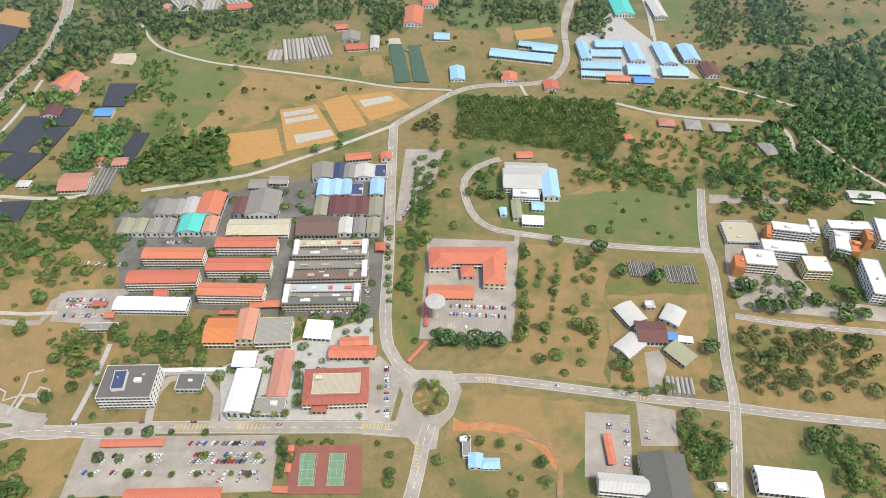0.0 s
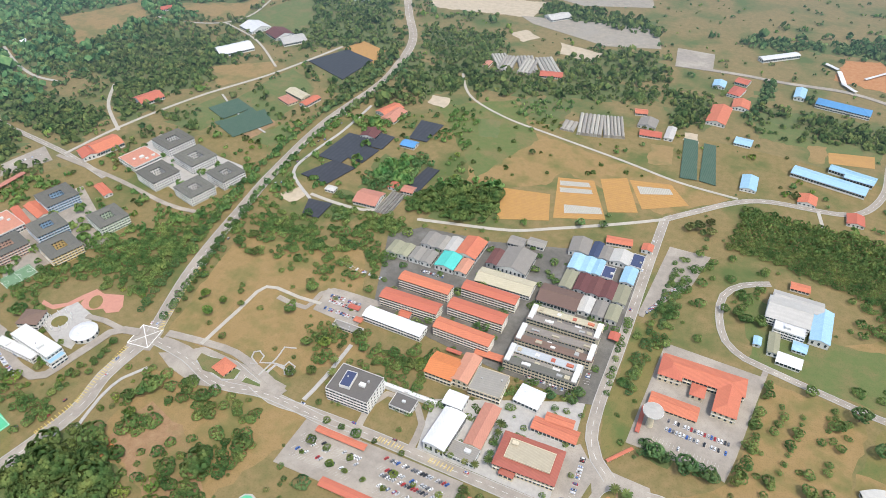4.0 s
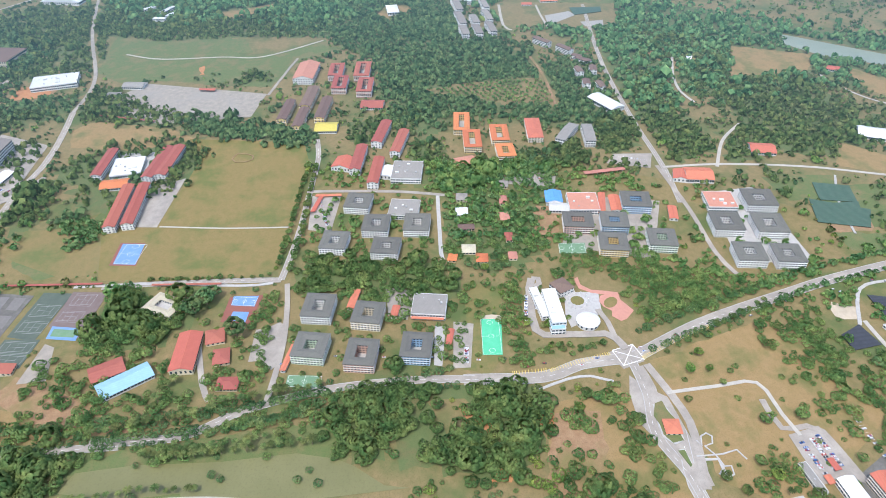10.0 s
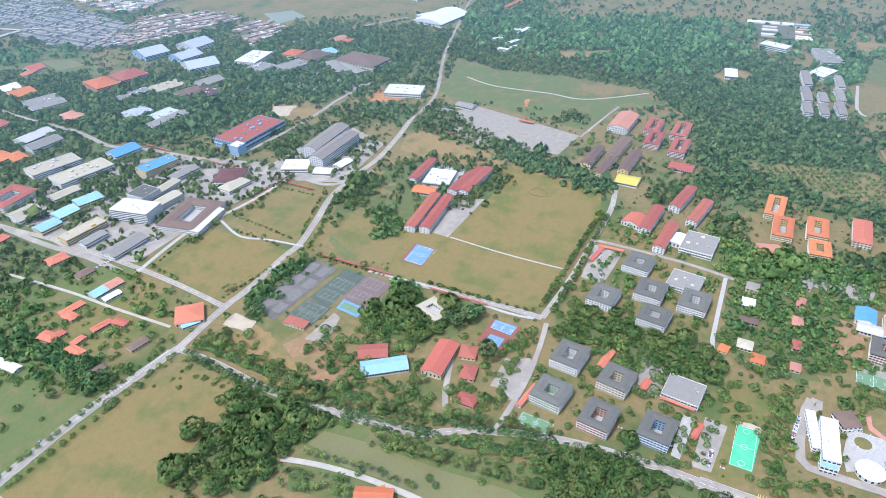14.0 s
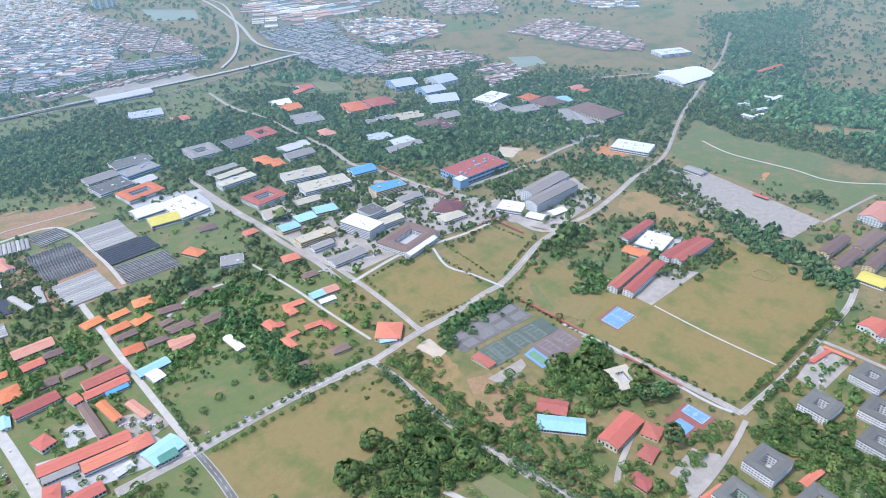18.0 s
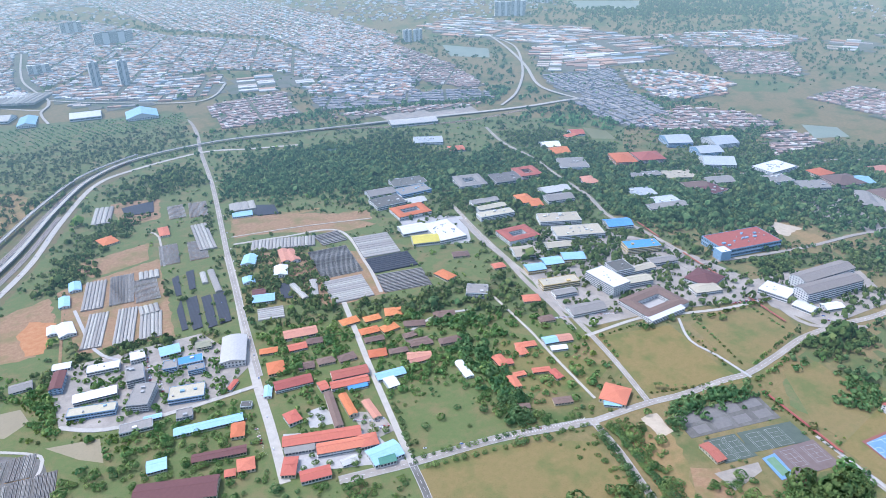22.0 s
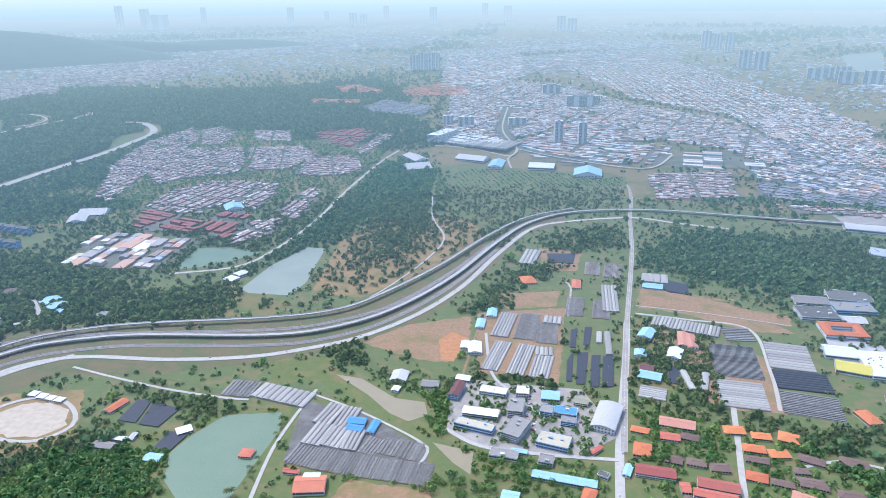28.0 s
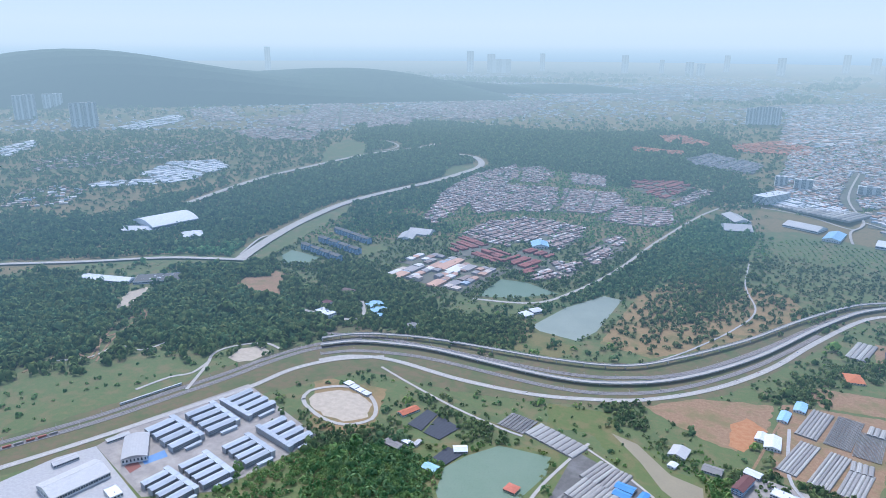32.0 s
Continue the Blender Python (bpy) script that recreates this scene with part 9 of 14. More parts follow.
wood("leaf", 6.9, 7, 0.80, (-274.4, -643.1), (-256.5, -563.4), (-245.3, -562.7), (-264.5, -639))
wood("leaf", 7.7, 9, 0.80, (-545.9, -298.4), (-597.6, -285), (-581.2, -231.8), (-541.6, -223.7), (-478.7, -268.4))
wood("palm", 8, 6, 0.6, (-410.6, -238.4), (-440.6, -167), (-435.7, -131.1), (-429.2, -46.4), (-414.6, -93), (-416.5, -182.8))
wood("leaf", 6.9, 8, 0.90, (-493, -472.9), (-505.8, -452.6), (-482.7, -371), (-450.8, -217.6), (-461.1, -22.8), (-443.8, -21), (-442.6, -132.8), (-443.1, -263.3), (-455.2, -382.7))
wood("palm", 7, 7, 0.7, (-349, -290.7), (-371.9, -267.9), (-374.7, -213.2), (-360.7, -186.4), (-353.4, -152.3), (-331.3, -281.8))
building("gable", "orange_roof", "cream", -351.1, -184.1, 34.6, 14.6, 103.5, 6, 1)
wood("light", 6.0, 6, 0.94, (-385.3, -151.1), (-390, -130.7), (-377.7, -122.3), (-368.5, -141))
car_row(90, 0.7, -215.6, -628.6, -244.6, -610.4)
car_row(90, 0.7, -833.2, -587.5, -883.1, -571)
car_row(90, 0.7, -554.9, -698.3, -659.7, -656.6)
car_row(90, 0.5, -954.4, -578.6, -914, -474.3)
car_row(90, 0.5, -108.7, -675.4, -105.4, -620.7)
tree_row("palm", 10, 5, (-570.9, -494.5), (-624.5, -464.2), (-669.5, -444.6))
tree_row("leaf", 10, 6, (-766.2, -576.6), (-896, -562.6))

# ---- railway, nurseries, lakes and the far town ----
sheet("embankment", "bank", 0.0815, "dry grass and earth embankment", "ground", (830.3, -806.8), (754.5, -862.6), (574.3, -893.9), (421.7, -949.9), (286.7, -1033), (183.5, -1148.7), (94.3, -1379.9), (15.1, -1659.8), (-87.9, -1755.9), (-91.8, -1904.7), (63.3, -1749.5), (182.3, -1476), (280.2, -1294.5), (349.4, -1185.8), (484.9, -1110.3), (725.8, -1064.3), (986.3, -990.5))
sheet("embankment", "bank", 0.0820, "dry grass and earth embankment", "ground", (865, -1007.6), (968.9, -817.9), (997.7, -643.2), (1077.7, -341.4), (977.1, -300.1), (905.6, -449.2), (861.3, -670.8), (743.5, -897.5))
lay("meadow", 0.0725, (421.7, -949.9), (322.9, -981.5), (299.9, -936.7), (136.4, -856.7), (38.2, -790.9), (35.1, -674.7), (100.9, -730.5), (233.9, -829.4), (327.4, -903), (409.2, -870.7))
lay("meadow", 0.0730, (630, -887), (414.6, -931.9), (388.3, -865), (459, -856.2))
sheet("water", "water_brown", 0.1335, "muddy brown pond water", "water", (300.4, -922.2), (256.2, -915.3), (190.2, -865.5), (143.9, -860.3), (134.2, -827.2), (159.9, -808.2), (190.1, -824.5), (235.7, -870.9))
sheet("water", "water_brown", 0.1340, "muddy brown pond water", "water", (117.5, -764), (59.4, -750.2), (59.1, -703.7), (83.4, -723.3))
lay("water", 0.1445, (603, -1235.7), (588.9, -1374.8), (544.2, -1502.2), (498.5, -1499.1), (475.4, -1287.4), (487.7, -1216.8), (576.6, -1218))
sheet("water", "water_green", 0.1450, "smooth green pond water", "water", (799.6, -1322.6), (813.8, -1463.9), (747.3, -1479.5), (644.6, -1450.8), (719.6, -1359.9))
sheet("water", "water_green", 0.1455, "smooth green pond water", "water", (428.4, -790.2), (349.9, -807.4), (336, -764), (341.9, -688), (347, -614.3), (405.1, -606.8), (443.9, -643.4), (465.3, -696.1), (454.6, -738.2))
lay("sand_yard", 0.2260, (771.4, -724.4), (776.9, -744.9), (749.7, -779.1), (709.1, -790.2), (668.6, -773.2), (646.9, -739), (667.8, -707.2), (709.9, -701.3), (752.3, -709.6))
lay("bare_soil", 0.1265, (286.7, -1033), (220.5, -1112.8), (106.9, -1162.8), (98.4, -1081.8), (127.9, -982.1), (176.5, -985.7))
lay("clay_patch", 0.1670, (150.6, -1058.1), (132.8, -1093.3), (97.3, -1071), (117.2, -987.2), (138.9, -992.2))
lay("dry_grass", 0.0675, (446.2, -1230.4), (477, -1543.1), (416.8, -1789.7), (172.4, -1763), (97.4, -1628.4), (201, -1419), (335.9, -1223.2))
lay("meadow", 0.0780, (320.2, -2111.7), (-278.1, -2171.8), (-271.4, -1917.9), (-27.2, -1864.2), (122.1, -1718.5), (225.5, -1810))
lay("meadow", 0.0785, (-279.2, -1811.6), (-519, -1741), (-660.1, -1669.3), (-553.5, -1347.4), (-240.1, -1435))
lay("meadow", 0.0790, (59.3, -1075.6), (66.4, -1334.8), (-83.9, -1605.3), (-244.6, -1782.7), (-156, -932.6), (-53.1, -919.8))
lay("bare_soil", 0.1295, (75.8, -1268), (-66.8, -1305), (-57.6, -1228.6), (35.5, -1201.8))
lay("bare_soil", 0.1300, (-21.8, -1557.3), (-122.5, -1548.8), (-103.9, -1419.3), (-29.2, -1410.8))
lay("bare_soil", 0.1305, (-224.6, -1308.9), (-496, -1234.7), (-480.3, -1185.3), (-216, -1239.5))
lay("lawn", 0.0610, (-205.9, -1200.1), (-328.1, -1122.5), (-290.3, -949.3), (-161.2, -933.3))
lay("car_park", 0.2915, (112.1, -933.1), (-92, -924.7), (-138.7, -810.7), (-76.3, -753.1), (43.7, -762.1), (102, -793.5))
lay("bare_soil", 0.1320, (94.1, -1176.9), (-73.9, -1222.6), (-57.7, -937), (73.3, -955.6))
sheet("car_park", "tarmac", 0.2825, "dark grey tarmac yard", "pavement", (326, -843.8), (222, -816.1), (119.9, -744.9), (110.4, -673.4), (306.7, -697.1))
lay("bare_soil", 0.1330, (208.3, -673.6), (105.6, -665.6), (100.9, -636.3), (234.9, -618.9))
lay("pavement", 0.2735, (954.1, -297.7), (948.5, -386.7), (929.5, -436.1), (751.3, -398.4), (740.8, -391.7), (904.6, -277))
lay("car_park", 0.2940, (940.3, -517.7), (897.2, -700.9), (678.1, -650.9), (672.7, -598), (691.2, -469.7), (762.2, -405.2), (929.5, -436.1))
# The pool beside the hall, laid in the blue court cover.
lay("court_court_blue", 0.4145, (842.4, -455.9), (835.3, -489.4), (816.8, -482.6), (825.5, -450.6))
lay("court", 0.3750, (845.7, -431.3), (845.9, -450), (825.7, -445.4), (823.9, -426.7))
lay("lawn", 0.0655, (649.1, -1267.3), (466.7, -1185.6), (487.7, -1117.5), (651.7, -1097.9))
lay("dry_grass", 0.0760, (820.3, -794.9), (680.9, -828.7), (604.7, -693.3), (650.3, -675), (702.5, -656.1))
lay("shade_net_net_black", 1.6165, (579.6, -756.8), (580.1, -812.1), (556.8, -808.8), (549.3, -753.6))
lay("shade_net_net_black", 1.6170, (543.7, -751.5), (553.4, -809.2), (503.9, -795.5), (511.5, -748.6))
lay("shade_net_net_black", 1.6175, (492.8, -701.2), (489.8, -740.5), (459.9, -740.2), (466.6, -698.4))
lay("shade_net_net_black", 1.6180, (-81.6, -1125.9), (-94.1, -1134.3), (-87.1, -1059.6), (-78.3, -1058.6))
lay("shade_net_net_black", 1.6185, (-107.7, -1140.5), (-121.1, -1142.1), (-111.8, -1070.9), (-101.1, -1069.6))
lay("shade_net_net_black", 1.6190, (-90.2, -1041.8), (-108.3, -1044), (-98, -940.3), (-83.1, -938.5))
lay("shade_net_net_black", 1.6195, (-113.4, -1034.8), (-128.6, -1036.6), (-118.5, -934.5), (-104.5, -932.8))
lay("shade_net_net_black", 1.6000, (-132, -1033.1), (-150.9, -1035.4), (-140.2, -937.2), (-122.8, -935.1))
lay("shade_net_net_black", 1.6005, (-71.2, -1010.3), (-83.7, -1047), (-77.3, -946.2), (-68.4, -945.1))
lay("shade_net_net_black", 1.6010, (-39.4, -1520), (-105.7, -1527.5), (-97.9, -1460.2), (-41.9, -1468.1))
lay("shade_net_net_black", 1.6015, (-282.9, -1360), (-329.3, -1356.3), (-321.4, -1326), (-278.7, -1332.6))
lay("sand_yard", 0.2220, (-699.2, 1233.9), (-454.7, 1307.4), (-444.1, 1215.2), (-637.5, 1177.4))
lay("yard", 0.2925, (-543.3, 1461), (-392.6, 1518.1), (-300.7, 1522.9), (-254.2, 1376.3), (-381.1, 1322.7), (-477.8, 1345.6))
lay("yard", 0.2930, (-470.7, 1214.4), (-222.2, 1275.3), (-192.5, 1181.7), (-282.7, 1148.3), (-436.1, 1187.5))
lay("water", 0.1435, (-964.3, 1194.1), (-849.4, 1309.2), (-769, 1141.2), (-831, 1125.1))
lay("water", 0.1440, (-756.3, 1322.8), (-601.6, 1503.8), (-575.9, 1357.4), (-683.7, 1272.6))
lay("meadow", 0.0745, (-726.6, 626.6), (-710.9, 818.6), (-633.2, 775.2), (-614.3, 613.2))
lay("shade_net_net_black", 1.6050, (-704, 851.5), (-673.7, 922.1), (-609.1, 904.4), (-612.8, 818.6))
lay("crop_plot", 0.2055, (-683.4, 929.7), (-669.3, 968.4), (-612, 950.1), (-618.6, 904.4))
lay("shade_net", 1.5060, (-734.7, 645.8), (-717.4, 691.1), (-677, 676.1), (-691.6, 629.8))
lay("shade_net", 1.5065, (-696.7, 616.9), (-658, 681.7), (-620.5, 655.2), (-643.5, 595.9))
lay("shade_net_net_black", 1.6070, (-502.8, 564.7), (-484.8, 612.2), (-448.4, 609.3), (-459.8, 560.6))
lay("meadow", 0.0775, (-438.2, 812.7), (-341.8, 885.2), (-267.4, 789.8), (-301.5, 665.5))
lay("sand_yard", 0.2280, (-452.8, 1126), (-435.3, 1153.6), (-398.6, 1130.7), (-417, 1096.3))
lay("sand_yard", 0.2285, (-356.8, 1125.3), (-278.7, 1115.1), (-279.4, 1073.1), (-341.6, 1080.8))
lay("sand_yard", 0.2290, (-500.7, 519.8), (-487.2, 542.4), (-469.9, 529), (-479.1, 505.7))
viaduct(6, 10, (901.9, -891), (857, -942.7), (784.4, -979.2), (690.9, -1005.8), (455, -1034.3), (342.9, -1084.1), (254.8, -1173.2), (165, -1342.4), (82.5, -1578.5), (2.5, -1751.1), (-122, -1857.8), (-328.2, -1896.1), (-549.9, -1866.3), (-909.9, -1806.8))
viaduct(8, 7, (920.1, -912.5), (876.5, -968), (805.6, -1010), (713.8, -1044.2), (480.2, -1098.6), (362.2, -1150.2), (291.8, -1236.9), (199, -1405.2), (113.1, -1609.1), (18.4, -1779.6), (-115.1, -1884.6))
railway((945.5, -942.5), (847.4, -989.1), (699.6, -1020.5), (466, -1062.3), (351.7, -1113.9), (260.7, -1201.7), (170, -1381.2), (84.5, -1608), (2.9, -1771.1), (-106.4, -1861.6))
railway((831.3, -967.9), (904.8, -879.3), (934, -786.8), (948.1, -691.5), (969.9, -589.6), (989.3, -498.3), (1013.4, -419.4), (1048, -329.2))
railway((861.5, -967.3), (918.3, -892.9), (949.3, -800.3), (964.6, -704.6), (987.5, -601.6), (1006.4, -508.3), (1030, -427.7), (1066, -336.6))
road("pale_road", 11, True, (861.9, -844), (827.3, -890.6), (747.6, -925.6), (596.6, -934.3), (466.1, -960), (379.1, -998.8), (292.6, -1056.2), (207.6, -1160.9), (136.4, -1308.2), (77.5, -1503), (1.5, -1702.8), (-88.4, -1775.9), (-269.4, -1831.1), (-387.4, -1793.2), (-509.2, -1758.5))
road("pale_road", 11, True, (768.5, -928), (834, -869.5), (875.4, -790), (887.1, -692.5), (914.6, -584.1), (944.3, -471.9), (966.3, -395.6), (994.4, -307.2))
road("pale_road", 34, False, (1501.8, -1177.8), (1596.8, -1376.9), (1684.6, -1613.4), (1753.2, -1904.5), (1752.7, -2195.2), (1732.6, -2464.0), (1749.0, -2737.2), (1767.9, -2897.2), (1837.9, -3036.7), (1966.7, -3171.0), (2113.3, -3205.3))
road("pale_road", 30, False, (2235.1, -1524.1), (2273.9, -1619.5), (2419.0, -2043.3), (2481.5, -2498.0), (2511.4, -2921.5), (2437.6, -3298.9), (2453.1, -3520.0))
road("pale_road", 12, False, (2887.2, -3372.8), (2770.9, -3412.1), (2581.1, -3274.0), (2528.9, -3106.3), (2591.6, -3040.9))
road("pale_road", 18, False, (2024.2, -744.8), (1835.2, -910.9), (1675.8, -1069.9), (1475.9, -1186.4))
road("pale_road", 9, False, (797.6, -1299), (664.2, -1359.1), (618.1, -1485.8), (592.8, -1717.9), (593, -2070), (566.6, -2552.1), (490.7, -2756.9), (274.5, -2729.7), (106.1, -2594.3), (78.1, -2713.6))
road("pale_road", 8, False, (84.7, -2371), (103.1, -2534.6), (78.1, -2713.6), (160.6, -3152.3), (170.4, -3861.3))
road("pale_road", 9, False, (78.1, -2713.6), (-108.7, -2554.3), (-380.7, -2415.6), (-516.6, -2651.2))
road("pale_road", 5, False, (744.5, -891.3), (658.7, -869.1), (547.5, -845.2), (448.3, -833.3), (411.8, -833.1))
road("pale_road", 5, False, (317.9, -873.8), (326.6, -795.8), (329.6, -715.8), (319.7, -617.8))
road("pale_road", 4, False, (312.8, -858.1), (232.1, -822.2), (137.4, -765.3), (120.3, -742.4), (127.1, -715.4))
road("concrete", 4, False, (331.4, -2184.6), (281.2, -1804.1), (220.6, -1614.8), (235.3, -1470), (283.4, -1309.7), (318.7, -1225.3))
road("soil", 4, False, (1209, -592.7), (1282.2, -669.9), (1347, -774.5))
road("pale_road", 6, False, (1031.8, -717.8), (1017.9, -669.8), (1036.3, -634.8), (1043.6, -572.1))
road("concrete", 5, False, (71.1, -1096.2), (50.6, -958.4), (20.7, -910.7))
road("pale_road", 7, False, (102.4, -796.2), (51.5, -763.6), (-32.1, -755.8), (-131.1, -756.5))
road("soil", 4, False, (99, -900.9), (89.3, -1072), (85.4, -1140.9))
road("pale_road", 4, False, (-78.3, -1184.9), (-88.2, -1322.3), (-77.3, -1351.5))
road("pale_road", 12, False, (-1461.4, -1743.8), (-1465.1, -1959.2), (-1632.1, -2289.2), (-1797.5, -2670.3), (-1916.6, -3004.6))
railway((-404.8, -1916.3), (-580.2, -1877.4), (-797.5, -1782.5), (-1023.9, -1719.2), (-1253.8, -1729.7), (-1446.4, -1726.4))
train((993.2, -630.7), (1014.6, -525.1))
wagons((1013, -423.5), (1042.8, -334.7))
building("vault", "steel", "white", -870.6, -1778.8, 140.2, 51.6, 166.6, 9, 1)
tunnel(276.6, -809.2, 28.6, 51.8, 167.5, 4, "film", 4)
tunnel(248.6, -804.7, 26.1, 51.1, 172.1, 4, "film", 4)
tunnel(278.4, -759.6, 29.4, 50.5, 169.9, 4, "film", 4)
tunnel(251.2, -756.1, 29, 46.4, 169.8, 4, "film", 4)
tunnel(226.3, -753.1, 24.8, 46.6, 175.9, 4, "film", 4)
tunnel(286.4, -715.4, 32.9, 45.5, 168.9, 5, "shade", 3.5)
tunnel(253.5, -710.1, 30.9, 48, 170.3, 5, "shade", 3.5)
tunnel(223.2, -704.7, 29.1, 46, 171.9, 5, "shade", 3.5)
tunnel(195.4, -701.4, 25, 44.9, 174.8, 4, "shade", 3.5)
tunnel(168.9, -698.1, 24, 42.5, 174.4, 4, "shade", 3.5)
tunnel(143.3, -696.9, 22.3, 44.4, 173.6, 4, "shade", 3.5)
tunnel(118.9, -695.5, 22.7, 45.9, 174, 4, "shade", 3.5)
tunnel(197.7, -744.5, 25.7, 37.7, 165.3, 4, "shade", 3.5)
tunnel(171, -745.2, 27, 37.4, 169.2, 4, "shade", 3.5)
tunnel(141.7, -741.2, 27.1, 41.1, 169.7, 4, "shade", 3.5)
tunnel(436.1, -862.1, 49.3, 46.9, 176, 6, "shade", 3.5)
tunnel(362.9, -850.9, 94.4, 40.4, 167.1, 9, "film", 3.5)
building("gable", "blue", "white", 231.6, -796, 25.9, 15.1, 178, 4, 1)
building("gable", "blue", "white", 230, -778.9, 23.2, 13.3, 177.3, 4, 1)
building("gable", "blue", "white", 205, -785, 29.2, 10.9, 263.2, 4, 1)
building("gable", "orange_roof", "white", 601.3, -788.9, 34.6, 15.5, -107.1, 4, 1)
building("hip", "white", "white", 748.4, -803.8, 13.7, 12.8, 173.7, 4, 1)
building("hip", "white", "white", 730.9, -799.5, 13.6, 12.7, 173.7, 4, 1)
building("hip", "white", "white", 714.2, -796.1, 12.6, 11.1, 172.8, 4, 1)
building("hip", "white", "white", 697.7, -793.5, 13.4, 11.2, 173.7, 4, 1)
building("gable", "white", "white", 469.5, -744.4, 20.5, 16.3, -141.7, 4, 1)
building("gable", "blue_pale", "white", 479, -680.6, 22, 15.7, 178.1, 4, 1)
building("gable", "white", "white", 547.3, -713.9, 17.2, 8.4, 174.3, 4, 1)
building("gable", "steel", "white", 533, -720.3, 15.7, 7.1, -86.3, 4, 1)
building("gable", "grey", "white", 561.3, -697.2, 30.8, 14.1, 175.6, 4, 1)
building("hip", "red", "cream", 359.4, -705.2, 17.4, 16.5, 179.4, 4, 1)
building("gable", "red", "white", 254.3, -653.6, 38.5, 30.5, -169.6, 6, 1)
building("gable", "white", "white", 256.5, -666.5, 19.9, 15.1, -172.7, 6, 1)
building("gable", "red", "white", 287.1, -677.1, 20.6, 7.7, 178, 4, 1)
building("gable", "blue_pale", "white", -59.4, -704.9, 80.2, 13.8, 171.3, 5, 1)
building("gable", "steel", "white", 195.8, -925.6, 29.4, 25.6, 269.4, 4, 1)
building("gable", "grey", "white", 143.2, -908.1, 26.8, 18.6, -180, 4, 1)
building("gable", "white", "white", 194, -887.2, 12.7, 11.2, 260.4, 4, 1)
building("gable", "maroon", "cream", -6.7, -611.4, 86.4, 30.6, 160.8, 7, 1)
building("hip", "red", "cream", -82, -615, 19.7, 19, 257.8, 5, 1)
building("gable", "blue_pale", "white", 6.2, -663.8, 20.7, 18.9, 172.3, 5, 1)
building("gable", "maroon", "cream", -59.6, -647.1, 59.7, 12.4, 166.9, 5, 1)
building("hip", "orange_roof", "cream", -88, -677.8, 25.5, 15.6, 254.3, 5, 1)
building("hip", "red", "cream", -63.3, -611.6, 11.3, 10.6, 165.9, 4, 1)
tunnel(39.5, -1133.2, 33.1, 99.5, 171.6, 6, "film", 3)
tunnel(-2.4, -1132.6, 38.3, 107.8, 174, 6, "shade", 2.5)
tunnel(-38.8, -1110.2, 38.3, 84.6, 177.5, 6, "shade", 2.5)
tunnel(46.6, -1015, 29.6, 102.5, 169.3, 6, "film", 2.5)
tunnel(4.5, -1005.4, 29.6, 106.2, 169.8, 6, "film", 3)
tunnel(-29.6, -988.3, 32.6, 78.1, 171.7, 6, "film", 2.5)
tunnel(-49.3, -1160.4, 33.3, 30.3, 174.6, 4, "film", 4)
tunnel(-33.7, -1036.1, 30.3, 28.5, 179.6, 4, "film", 4)
tunnel(-130.7, -1100.3, 10.6, 42.4, 175.6, 1, "film", 4)
tunnel(-144.7, -1080.9, 12.1, 85.4, 177.7, 1, "film", 4)
tunnel(-93.3, -1230.6, 34, 89.2, 174.2, 6, "shade", 2.5)
tunnel(-143.3, -1222.7, 33.4, 85.9, 174.2, 5, "shade", 2.5)
tunnel(-164.2, -1276.4, 31.8, 128.2, 177.6, 5, "film", 3.5)
tunnel(-0.5, -1493, 37.9, 94.6, 170.2, 4, "film", 4)
tunnel(-267.3, -1389.7, 54, 44, 170.1, 4, "film", 4)
tunnel(-140, -1437.2, 33.9, 76.9, 175.5, 4, "shade", 2.5)
tunnel(-182.8, -1428.4, 38.1, 86.4, 172.1, 4, "shade", 2.5)
building("gable", "blue_pale", "white", -257.3, -1345.1, 39.4, 25.8, 169.3, 4, 1)
building("hip", "red", "cream", -100.3, -1337.6, 43.7, 18.5, 267.5, 4, 1)
building("hip", "orange_roof", "cream", 1.5, -1348.7, 38.4, 29.9, -71.6, 4, 1)
building("gable", "blue_pale", "white", 65.9, -1177.1, 33.1, 18.3, 269.1, 4, 1)
building("gable", "blue_pale", "white", 83.8, -1128.5, 35.7, 15.7, 268.4, 4, 1)
building("gable", "white", "white", 85, -1032.8, 38.7, 23.1, -83, 5, 1)
building("gable", "white", "white", 103.5, -1042.5, 25.1, 13.8, 268.5, 4, 1)
building("vault", "steel", "white", 867.9, -464.1, 64.6, 34.8, -35.9, 9, 1)
building("gable", "steel", "white", 864.3, -368.9, 78.8, 47.9, -94.4, 9, 1)
building("flat", "white", "white", 798.1, -387.1, 16.9, 25, -100, 5, 1)
building("gable", "steel", "white", 925.8, -388.3, 34, 13.4, -100.6, 5, 1)
building("gable", "steel", "white", 921.5, -466.8, 33.2, 9.4, -103.3, 4, 1)
building("vault", "white", "white", 2046.1, -1308.9, 164.8, 144.7, -96.7, 14, 1)
building("gable", "white", "white", 2026.5, -1198.6, 100, 57.7, -144.3, 8, 1)
building("hip", "white", "white", 1828.9, -1259.1, 68.8, 62.6, -29.3, 8, 1)
building("gable", "white", "white", 1641.9, -867.5, 143, 36.6, -158.8, 6, 1)
building("flat", "slate", "white", 1538.6, -947.1, 115.8, 59.9, -133.7, 6, 1)
building("hip", "white", "white", 641.6, -1278, 26.2, 24.8, -22.1, 6, 1)
building("hip", "white", "white", 632.7, -1310.6, 25.7, 22.8, -121, 6, 1)
building("gable", "steel", "white", 455.7, -2508.7, 120.1, 58.5, -55.3, 7, 1)
building("gable", "steel", "white", 423, -2364, 88.6, 87.1, -157.6, 7, 1)
